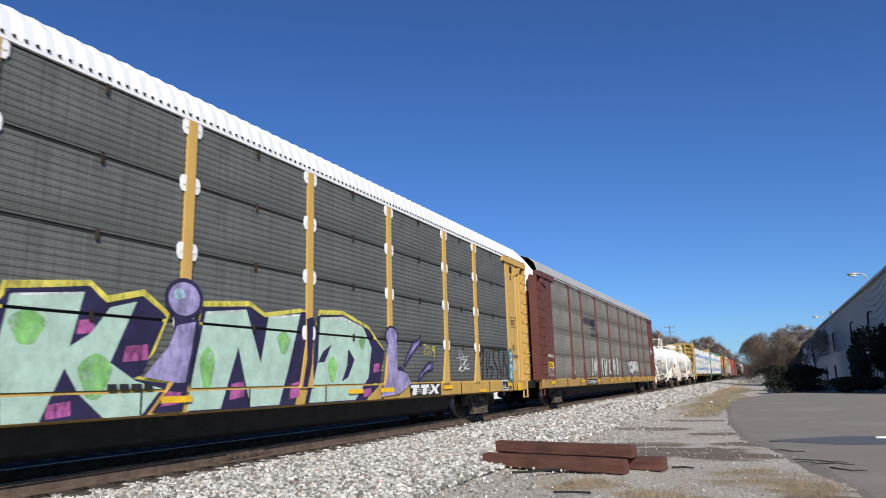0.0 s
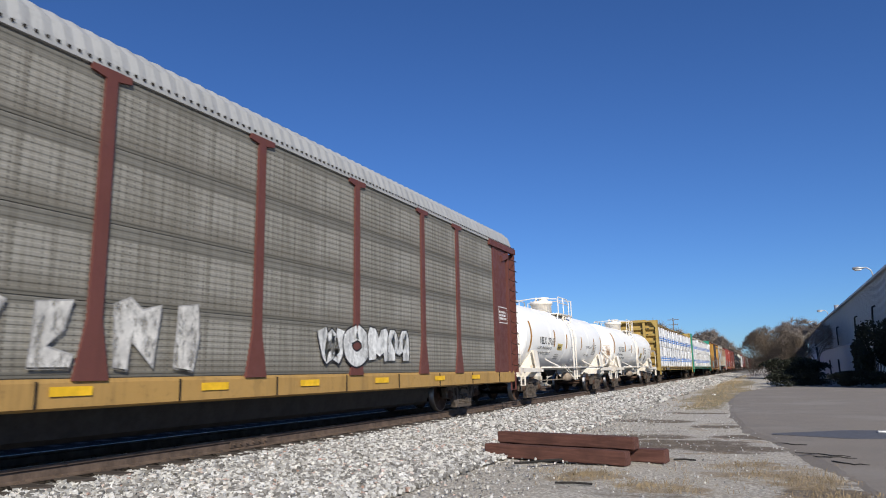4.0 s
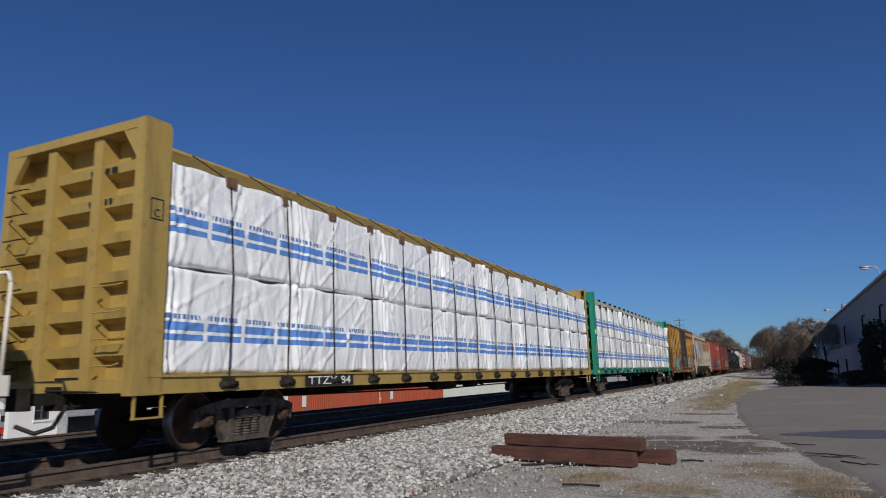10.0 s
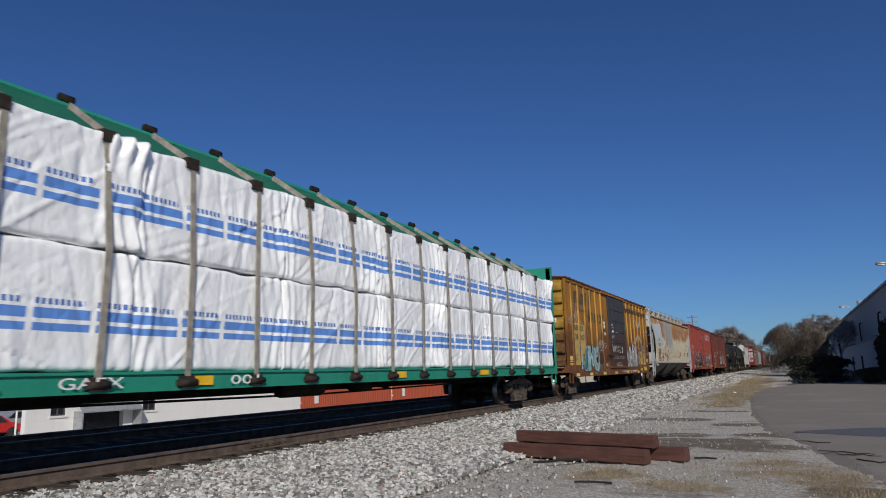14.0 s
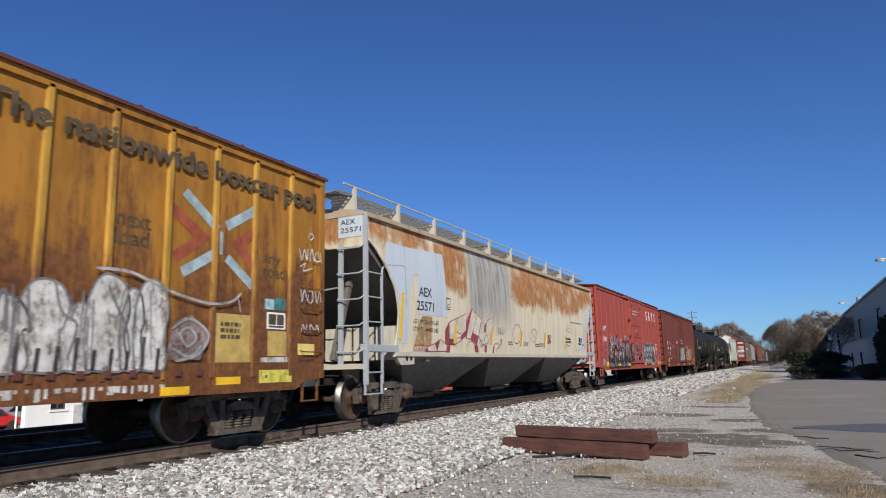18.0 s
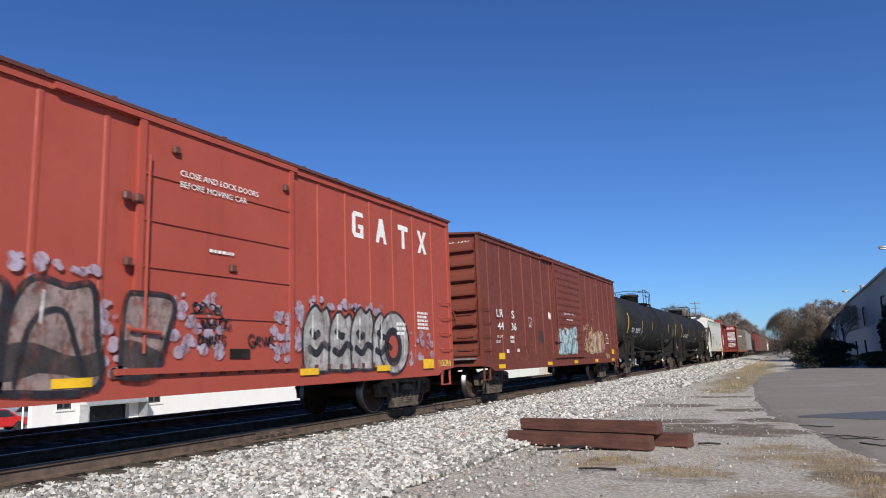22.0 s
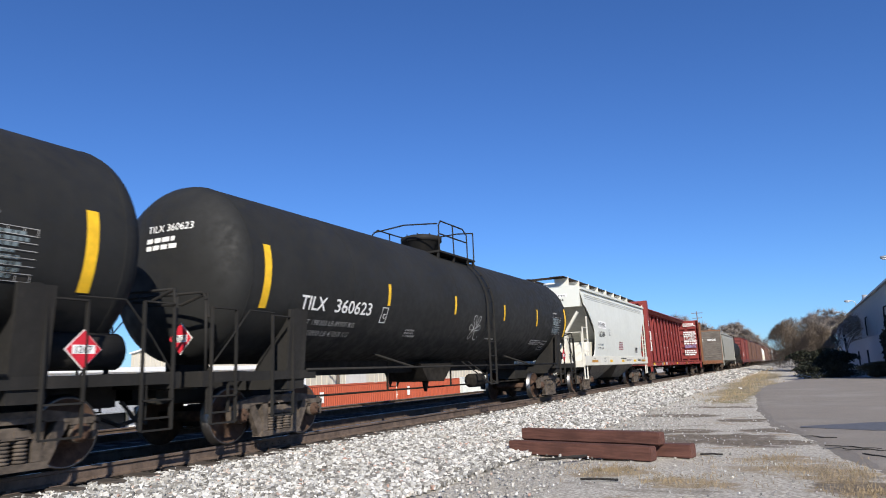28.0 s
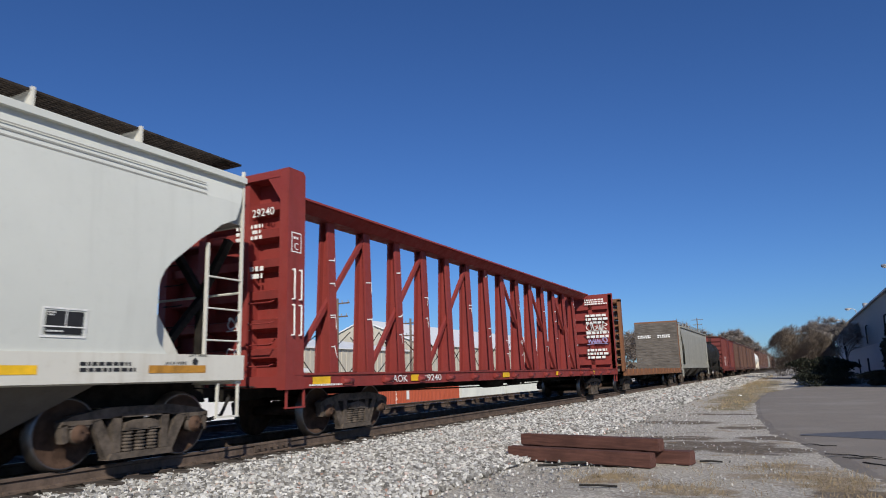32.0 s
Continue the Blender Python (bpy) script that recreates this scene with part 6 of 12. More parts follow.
    pipe(bm, [(0.25, 3.0, 0.62), (0.3, L - 3.0, 0.62)], 0.025, 6)
    lathe(bm, [(c + 2.0, 0.08), (c + 2.08, 0.2), (c + 2.75, 0.2), (c + 2.85, 0.08)], 14, "y")
    for v in bm.verts:
        if v.co.y > c + 1.9 and v.co.z < 0.3:
            v.co += Vector((0.35, 0, 0.72))
    for y in (c - 2.4, c + 0.9, c + 3.4):
        beam(bm, (0.3, y, 0.62), (0.3, y, zb + 0.2), 0.04, 0.04)
    part("brake_gear", bm, M_DARK if not pale else M_TANBROWN, car)
    trucks(car, L, inset)
    return car, on


M_TANBROWN = paint("grimy pale steel", (0.30, 0.24, 0.18), 0.6, 0.3, 0.6)
M_TANKW = paint("aged white tank paint", (0.93, 0.915, 0.87), 0.06, 0.08, 0.14, 0.4, (0.33, 0.16, 0.06), (0.45, 0.36, 0.25))
M_TANKW2 = paint("rust-run white fittings", (0.80, 0.74, 0.65), 0.3, 0.42, 0.55, 0.5, (0.40, 0.21, 0.10), (0.42, 0.30, 0.19))
M_TANKK = paint("satin black tank paint", (0.016, 0.016, 0.0155), 0.06, 0.0, 0.12, 0.68, grime_color=(0.035, 0.033, 0.03), spec=0.25)
M_TANKK2 = paint("dusty black fittings", (0.019, 0.018, 0.017), 0.35, 0.0, 0.4, 0.8, grime_color=(0.05, 0.043, 0.036), spec=0.15)
M_STICKER = plain("yellow sticker", (0.72, 0.55, 0.16), 0.6, 0, 0.1, 4, 0)
M_GREYPANEL = plain("grey faded panel", (0.40, 0.39, 0.36), 0.7, 0, 0.15, 8, 0)


def stain_mat():
    """Soft brown runs that thin out into the paint."""
    m, nt, b = mat("soft rust stain", 0.8)
    b.inputs["Base Color"].default_value = (0.33, 0.19, 0.10, 1)
    run = ramp(nt, noise_tex(nt, 2.2, 6, 0.65, (2.0, 1, 0.4)), 0.40, 0.72, 0.0, 0.9)
    nt.links.new(run, b.inputs["Alpha"])
    return m


M_SOFTSTAIN = stain_mat()


def stain_patch(car, at, u0, u1, v0, v1):
    bm = B()
    g = [[bm.verts.new(at(u0 + (u1 - u0) * (i / 8 + 0.06 * math.sin(j)), v0 + (v1 - v0) * j / 10)) for i in range(9)] for j in range(11)]
    for j in range(10):
        for i in range(8):
            bm.faces.new((g[j][i], g[j][i + 1], g[j + 1][i + 1], g[j + 1][i]))
    part("rust_stain", fix(bm), M_SOFTSTAIN, car)


def build_tanks():
    out = []
    V = lambda L, n: [(y, w, 1.75, 2.55) for y, w in n]
    # first white tank, train place 52.5 to 67.1
    car, on = tank_car("tank_car", "white tank car with rust runs and brown reflective bars", 14.6, 1.28, 2.29, M_TANKW, M_TANKW2,
                       [(1.72, 0.16, 1.70, 2.80), (4.72, 0.13, 1.95, 2.60), (6.5, 0.13, 1.9, 2.5), (9.0, 0.12, 1.9, 2.5), (11.4, 0.12, 1.9, 2.5), (12.9, 0.13, 1.8, 2.6)], "tank cars", 0.45, 0.42, True, 2.1, M_REFLECT_OLD)
    put_text(car, "VELX  27163", 2.85, 2.02, 0.36, M_LETTER_K, 1.95, on)
    put_text(car, "LD LMT 188400 LB 85450 KG", 2.72, 1.82, 0.15, M_LETTER_K, 1.75, on)
    put_text(car, "LT WT 74600 LB 33850 KG", 2.72, 1.62, 0.15, M_LETTER_K, 1.7, on)
    patch(car, rect(5.25, 5.95, 1.82, 2.08), M_STICKER, on, "warning_label")
    bars(car, 5.3, 1.85, 0.6, 0.18, 3, M_LETTER_K, lambda u, v: tuple(a + b for a, b in zip(on(u, v), (0.004, 0, 0))), 3)
    bars(car, 5.2, 1.45, 0.6, 0.25, 3, M_GREYPANEL, on, 4)
    put_text(car, "SULFURIC ACID", 9.93, 2.0, 0.15, M_LETTER_K, 1.1, on)
    put_text(car, "DOT SP-15628", 9.85, 1.65, 0.13, M_LETTER_K, 0.84, on)
    bars(car, 11.15, 1.72, 0.85, 0.5, 7, M_GREYPANEL, on, 12)
    hd = head_at(1.28, 2.29, 0.85, 1.28 * 0.36)
    put_text(car, "VELX 27163", 0.0, 2.95, 0.14, M_LETTER_K, 0.62, hd)
    bars(car, 0.2, 2.7, 0.3, 0.16, 2, M_GREYPANEL, hd, 5)
    stain_patch(car, hd, 0.45, 1.0, 1.35, 2.4)
    placard(car, pose(0.55, 0.045, 1.42, 90, 0, 0), "1831", False)
    placard(car, pose(1.455, 13.0, 1.40, 90, 0, 90), "1831", False)
    placard(car, pose(1.0, -0.03, 1.45, 90, 0, 0), "1831", False)
    out.append((car, 52.5))
    # second white tank, train place 67.85 to 82.95
    car, on = tank_car("tank_car", "white tank car with black lettering and a scrawled tag", 14.7, 1.27, 2.275, M_TANKW, M_TANKW2,
                       [(1.02, 0.24, 1.85, 3.0), (4.12, 0.18, 2.05, 2.6), (6.2, 0.16, 2.0, 2.45), (8.57, 0.16, 1.95, 2.45), (10.64, 0.14, 1.95, 2.4), (13.55, 0.16, 1.9, 2.6)], "tank cars", 0.48, 0.42, True, 1.75, M_REFLECT_OLD, 0.3)
    put_text(car, "VELX 12555", 2.25, 2.02, 0.36, M_LETTER_K, 1.62, on)
    put_text(car, "LD LMT 186900 LB 84800 KG", 1.93, 1.8, 0.15, M_LETTER_K, 1.7, on)
    put_text(car, "LT WT 76100 LB 34500 KG TETK 01-2009", 1.93, 1.6, 0.15, M_LETTER_K, 2.4, on)
    for i, w in enumerate(("SULFUR", "TRIOXIDE", "STABILIZED")):
        put_text(car, w, 11.0, 2.34 - 0.17 * i, 0.16, M_LETTER_K, (0.45, 0.55, 0.62)[i], on)
    put_text(car, "DOT SP-15628", 12.4, 2.28, 0.13, M_LETTER_K, 0.8, on)
    patch(car, rect(12.45, 13.3, 1.55, 2.18), M_GREYPANEL, on, "data_panel")
    bars(car, 12.48, 1.58, 0.74, 0.56, 9, M_LETTER_W, lambda u, v: tuple(a + b for a, b in zip(on(u, v), (0.004, 0, 0))), 9)
    patch(car, rect(11.3, 11.7, 1.60, 1.86), M_LETTER_K, on, "data_panel")
    patch(car, rect(9.4, 10.15, 1.72, 2.02), M_STICKER, on, "warning_label")
    bars(car, 9.44, 1.75, 0.66, 0.23, 3, M_LETTER_K, lambda u, v: tuple(a + b for a, b in zip(on(u, v), (0.004, 0, 0))), 14)
    tag_lines(car, [[(8.74, 1.48), (8.82, 1.70), (8.98, 1.78), (8.93, 1.60), (8.86, 1.40)], [(8.98, 1.78), (9.12, 1.74), (9.10, 1.62), (8.96, 1.58)], [(9.16, 1.78), (9.20, 1.60), (9.30, 1.64), (9.34, 1.80), (9.32, 1.58), (9.18, 1.46), (9.24, 1.38)],
                    [(9.40, 1.52), (9.50, 1.80), (9.58, 1.52)], [(9.42, 1.63), (9.58, 1.65)], [(9.64, 1.46), (9.68, 1.80), (9.80, 1.74), (9.70, 1.60), (9.86, 1.40), (10.06, 1.42), (10.20, 1.60), (10.12, 1.68), (10.0, 1.58)]], 0.026, G_BLACK, on, "looping black sprayed tag")
    bars(car, 5.2, 2.1, 0.75, 0.14, 2, M_GREYPANEL, on, 15)
    hd2 = head_at(1.27, 2.275, 0.3, 1.27 * 0.36)
    put_text(car, "VELX 12555", 0.0, 2.80, 0.14, M_LETTER_K, 0.62, hd2)
    bars(car, 0.02, 2.5, 0.62, 0.22, 3, M_LETTER_K, hd2, 24)
    bars(car, 0.02, 2.28, 0.5, 0.12, 2, M_GREYPANEL, hd2, 25)
    stain_patch(car, hd2, 0.35, 1.15, 1.3, 2.25)
    for z in (1.82, 1.45):
        placard(car, pose(0.57, -0.04, z, 90, 0, 0), "1829", False)
    for p, q in (((0.6, 0.1, 2.15), (1.35, 1.0, 1.15)), ((0.6, 0.1, 2.15), (-0.2, 0.1, 1.15)), ((0.57, 0.02, 2.1), (0.57, 0.02, 1.15))):
        bm = B()
        beam(bm, p, q, 0.07, 0.05)
        part("end_brace", bm, M_TANKW2, car)
    bm = B()
    box(bm, 0.95, 1.25, 1.0, 1.35, 1.14, 1.38)
    box(bm, 1.0, 1.2, 1.05, 1.2, 1.38, 1.48)
    rod(bm, (1.25, 1.1, 1.26), (1.32, 1.1, 1.26), 0.06, 10)
    part("brake_valve", bm, M_TANKW2, car)
    for y in (11.75, 12.25):
        placard(car, pose(1.47, y, 1.42, 90, 0, 90), "1829", False)
    out.append((car, 67.85))
    # two black tanks
    for k, (y0, num) in enumerate(((205.1, "360597"), (223.75, "360623"))):
        R, zc = 1.49, 2.76
        sh = 0.0 if k else -0.48       # the other car is marked a little shorter
        car, on = tank_car("tank_car", "black tank car with yellow reflective bars", 18.25, R, zc, M_TANKK, M_TANKK2,
                           [(1.2, 0.16, 2.12, 3.15), (4.94 + 0.3 * sh, 0.10, 2.4, 2.85), (8.07 + 0.6 * sh, 0.10, 2.4, 2.85), (11.28 + 0.8 * sh, 0.10, 2.4, 2.85), (14.09 + sh, 0.10, 2.35, 2.9), (17.1 if k else 16.75, 0.16, 2.1, 3.1)], "tank cars", 0.52, 0.42, False, 2.05, None, 0.35, 0.4)
        w = M_LETTER_W
        put_text(car, "TILX", 2.2, 2.17, 0.34, w, 0.72, on)
        put_text(car, num, 3.2, 2.17, 0.34, w, 1.2, on)
        put_text(car, "LD LMT 198200 LB 89900 KG", 2.1, 1.92, 0.13, G_SILVER, 1.9, on)
        put_text(car, "LT WT 103800 LB 47050 KG", 2.05, 1.74, 0.13, G_SILVER, 1.9, on)
        frame_rect(car, 4.8, 5.02, 2.05, 2.36, 0.015, w, on)
        put_text(car, "C", 4.86, 2.14, 0.13, w, 0.1, on)
        bars(car, 6.0, 1.8, 0.5, 0.18, 3, G_SILVER, on, 31)
        bars(car, 10.4, 1.85, 0.8, 0.06, 1, G_SILVER, on, 32)
        patch(car, rect(15.75 + sh, 16.65 + sh, 2.15, 2.75), M_TANKK2, lambda u, v: tuple(a + b for a, b in zip(on(u, v), (0.002, 0, 0))), "data_panel")
        for q in range(8):
            patch(car, rect(15.75 + sh, 16.65 + sh, 2.15 + 0.084 * q, 2.158 + 0.084 * q), G_SILVER, lambda u, v: tuple(a + b for a, b in zip(on(u, v), (0.004, 0, 0))), "table_line")
        for u in (15.75, 15.98, 16.3, 16.48, 16.64):
            patch(car, rect(u + sh, u + sh + 0.01, 2.15, 2.75), G_SILVER, lambda u, v: tuple(a + b for a, b in zip(on(u, v), (0.004, 0, 0))), "table_line")
        bars(car, 15.8 + sh, 2.18, 0.82, 0.54, 8, G_DIM, lambda u, v: tuple(a + b for a, b in zip(on(u, v), (0.004, 0, 0))), 33)
        bars(car, 15.8 + sh, 2.85, 0.5, 0.07, 1, G_SILVER, on, 34)
        bars(car, 14.05 + sh, 1.78, 1.15, 0.16, 3, G_SILVER, on, 36)
        frame_rect(car, 15.2 + sh, 15.7 + sh, 1.62, 1.92, 0.02, G_SILVER, on)
        bars(car, 15.25 + sh, 1.68, 0.4, 0.18, 2, G_SILVER, on, 37)
        if k:
            tag_lines(car, [[(9.45, 2.1), (9.3, 2.35), (9.42, 2.45), (9.5, 2.2), (9.62, 2.42), (9.72, 2.36), (9.52, 2.12)], [(9.45, 2.1), (9.2, 2.2), (9.16, 2.08), (9.45, 2.08), (9.74, 2.2), (9.78, 2.08), (9.5, 2.06)], [(9.42, 2.1), (9.28, 1.9), (9.4, 1.84), (9.5, 2.06), (9.62, 1.88), (9.8, 1.82), (9.86, 1.92)]], 0.018, G_WHITE, on, "white looping sprayed flower")
        hdk = head_at(1.49, 2.76, 0.35, 1.49 * 0.4)
        put_text(car, "TILX " + num, -0.25, 3.38, 0.17, w, 0.95, hdk)
        bars(car, -0.25, 3.08, 0.7, 0.24, 2, w, hdk, 35)
        placard(car, pose(0.95, 0.04, 1.62, 90, 0, 0), "1267", True)
        # tall step frames at the corners, bent grab bars and the walkway's tread strip
        for e in (0, 1):
            f = (lambda y: y) if e == 0 else (lambda y: 18.25 - y)
            for ya, yb, z0, z1 in ((0.14, 0.62, 0.40, 2.05), (1.42, 1.92, 0.42, 2.0)):
                bm = B()
                for y in (ya, yb):
                    beam(bm, (1.47, f(y), z0), (1.47, f(y), z1), 0.05, 0.022)
                for z in (z0, z0 + 0.38, z1):
                    beam(bm, (1.47, f(ya), z), (1.47, f(yb), z), 0.05, 0.022)
                part("step_frame", bm, M_TANKK2, car)
            bm = B()
            pipe(bm, [(0.2, f(0.08), 2.16), (0.9, f(0.08), 2.12), (1.40, f(0.10), 2.26), (1.44, f(0.10), 1.9)], 0.022, 6)
            part("grab_bar", bm, M_TANKK2, car)
        placard(car, pose(1.47, 16.8, 1.42, 90, 0, 90), "1267", True)
        bm = B()
        lathe(bm, [(16.4, 0.1), (16.42, 0.24), (17.6, 0.24), (17.62, 0.1)], 14, "y")
        for v in bm.verts:
            v.co += Vector((0.95, 0, 1.42))
        part("air_reservoir", bm, M_TANKK2, car)
        # no true sill: dark box added so the shaded belly reads black
        bm = B()
        box(bm, -0.30, 0.30, 3.4, 14.85, 1.02, 1.34)
        part("centre_sill", bm, M_DARK, car)
        bm = B()
        extrude_poly(bm, [(7.75, 1.22), (8.13, 0.80), (8.99, 0.76), (9.55, 1.22)], "x", -0.55, 0.62)
        rod(bm, (0.3, 8.56, 0.78), (0.3, 8.56, 0.52), 0.09, 10, 0.04)
        part("bottom_outlet", fix(bm), M_DARK, car)
        out.append((car, y0))
    return out

# ---- centre-beam flat cars and their loads ----
def wrap_mat():
    """White plastic wrap with printed blue bands, in the bundle's own space."""
    m, nt, b = mat("printed white wrap", 0.30, 0.0, 0.5)
    sep = nt.nodes.new("ShaderNodeSeparateXYZ")
    nt.links.new(coords(nt), sep.inputs[0])
    y, z = sep.outputs[1], sep.outputs[2]

    def band(lo, hi):
        return math_node(nt, "MULTIPLY", math_node(nt, "GREATER_THAN", z, lo), math_node(nt, "LESS_THAN", z, hi))

    def dash(period, part_on, shift=0.0):
        f = math_node(nt, "FRACT", math_node(nt, "DIVIDE", math_node(nt, "ADD", y, shift), period), 0.0)
        return math_node(nt, "LESS_THAN", f, part_on)
    blue = math_node(nt, "MULTIPLY", band(0.46, 0.55), dash(0.78, 0.90))
    blue = math_node(nt, "MAXIMUM", blue, math_node(nt, "MULTIPLY", band(0.60, 0.72), dash(0.78, 0.90)))
    word = math_node(nt, "MULTIPLY", band(0.76, 0.83), math_node(nt, "MULTIPLY", dash(0.78, 0.80), dash(0.075, 0.62)))
    fine = noise_tex(nt, 2.0, 5, 0.6)
    col = blend(nt, ramp(nt, fine, 0.35, 0.7), (0.90, 0.905, 0.91), (0.94, 0.94, 0.935))
    col = blend(nt, blue, col, (0.13, 0.29, 0.70))
    col = blend(nt, word, col, (0.10, 0.20, 0.50))
    dirt = ramp(nt, noise_tex(nt, 5.0, 5, 0.65, (1, 1, 0.4)), 0.6, 0.82, 0.0, 0.12)
    col = blend(nt, dirt, col, (0.45, 0.43, 0.40))
    nt.links.new(col, b.inputs["Base Color"])
    ridge = math_node(nt, "ABSOLUTE", math_node(nt, "SUBTRACT", noise_tex(nt, 1.5, 3, 0.5, (1, 1.3, 0.7)), 0.5), 0.0)
    bump(nt, b, math_node(nt, "ADD", ridge, math_node(nt, "MULTIPLY", noise_tex(nt, 9.0, 4, 0.6, (1, 1, 0.5)), 0.2)), 0.7, 0.10)
    return m


M_WRAP = wrap_mat()
M_CARD = plain("brown cardboard pad", (0.16, 0.095, 0.052), 0.8, 0, 0.3, 6, 0.1)
M_STRAP = plain("dusty grey-beige load strap", (0.30, 0.27, 0.225), 0.7, 0, 0.3, 6, 0)


def bundle_mesh(w, h, d, seed):
    """A wrapped stack w long, h high, d deep: rounded box with folds and sagging corners."""
    rnd = random.Random(seed)
    bm = B()
    ny, nz = max(8, int(w / 0.034)), 40
    grid = []
    # sharp creases across the sheet, and at some joints a loose bunch of hanging folds
    folds = [(rnd.uniform(-0.3, w + 0.3), rnd.choice((rnd.uniform(-0.4, 0.4), rnd.uniform(-2.8, 2.8))), rnd.choice((-1, 1)) * rnd.uniform(0.010, 0.034), rnd.uniform(0.03, 0.085), rnd.uniform(0, h)) for _ in range(30)]
    loose = rnd.choice((0.04, 0.07, 0.11))
    reach = rnd.uniform(0.35, 0.9)
    tuck = rnd.uniform(0.2, 0.8) * h
    for j in range(nz + 1):
        row = []
        for i in range(ny + 1):
            u, v = w * i / ny, h * j / nz
            e = min(u, w - u)
            x = 0.022 * noise.noise((u * 1.3 + seed * 7, v * 1.6, seed)) + 0.008 * noise.noise((u * 5, v * 3 + seed, 1.0))
            for c, sl, am, wd, vm in folds:
                q = abs(u - c - sl * (v - h / 2))
                if q < wd:
                    x += am * (1 - q / wd) * max(0.15, 1 - abs(v - vm) / (0.7 * h))
            q = max(0.0, 1 - (w - u) / reach)
            x += loose * q * (0.5 + math.sin(u * 30 + 3.0 * math.sin(v * 2.4 + seed)) * math.sin(v * 2.0 + seed * 1.7)) * (0.35 + abs(v - tuck) / h)
            q = max(0.0, 1 - u / (0.6 * reach))
            x += 0.6 * loose * q * math.sin(u * 38 + 2.0 * math.sin(v * 4 + seed))
            x += 0.028 * (0.5 - abs(v / h - 0.5)) ** 0.5
            x -= 0.012 * max(0, 1 - e / 0.04) ** 2 + 0.045 * max(0, 1 - min(v, h - v) / 0.05) ** 2
            row.append(bm.verts.new((d + x, u, v + (0.05 * noise.noise((u * 2.2, seed * 3.1, 3)) if j in (0, nz) else 0.015 * noise.noise((u * 2.2, v * 2, seed))))))
        grid.append(row)
    for j in range(nz):
        for i in range(ny):
            f = bm.faces.new((grid[j][i], grid[j][i + 1], grid[j + 1][i + 1], grid[j + 1][i]))
            f.smooth = True
    b = [bm.verts.new(p) for p in ((0, 0, 0), (0, w, 0), (0, w, h), (0, 0, h))]
    bm.faces.new((b[0], b[3], b[2], b[1]))
    bm.faces.new([b[0]] + [b[1]] + [grid[0][i] for i in range(ny, -1, -1)])
    bm.faces.new([b[3]] + [grid[nz][i] for i in range(ny + 1)] + [b[2]])
    bm.faces.new([b[0]] + [grid[j][0] for j in range(nz + 1)] + [b[3]])
    bm.faces.new([b[1]] + [b[2]] + [grid[j][ny] for j in range(nz, -1, -1)])
    bmesh.ops.recalc_face_normals(bm, faces=bm.faces[:])
    me = bpy.data.meshes.new("wrapped_pack")
    bm.to_mesh(me)
    bm.free()
    me.materials.append(M_WRAP)
    return me


def bulkhead(car, L, e, m, zt=4.62):
    w = 0.46 if e == 0 else 0.17
    f = (lambda y: y) if e == 0 else (lambda y: L - y)
    bm = B()
    box(bm, -1.50, 1.50, *sorted((f(min(0.34, w - 0.06)), f(min(0.42, w)))), 1.0, zt - 0.02)
    part("bulkhead_plate", bm, m, car)
    for s in (1, -1):
        bm = B()
        extrude_poly(bm, [(f(0.0), 0.86), (f(w), 0.86), (f(w), zt - 0.06), (f(w - 0.05), zt), (f(0.02), zt)], "x", *sorted((s * 1.34, s * 1.525)))
        fix(bm)
        part("bulkhead_stile", bm, m, car)
        bm = B()
        box(bm, *sorted((s * 0.42, s * 0.60)), *sorted((f(0.06), f(0.34))), 0.95, zt - 0.1)
        part("bulkhead_post", bm, m, car)
        bm = B()
        extrude_poly(bm, [(s * 1.34, zt - 0.05), (s * 1.34, zt - 0.55), (s * 1.05, zt - 0.12)], "y", *sorted((f(0.02), f(0.1))))
        part("gusset", fix(bm), m, car)
    for z0, z1 in ((zt - 0.14, zt - 0.01), (0.90, 1.08)):
        bm = B()
        box(bm, -1.34, 1.34, *sorted((f(0.01), f(max(0.1, w - 0.1)))), z0, z1)
        part("bulkhead_cap", bm, m, car)
    for z in (1.45, 1.95, 2.45, 3.0, 3.52, 4.0):
        bm = B()
        extrude_poly(bm, [(f(0.34), z - 0.12), (f(0.14), z - 0.06), (f(0.12), z + 0.08), (f(0.34), z + 0.12)], "x", -1.34, 1.34)
        part("bulkhead_rib", fix(bm), m, car)


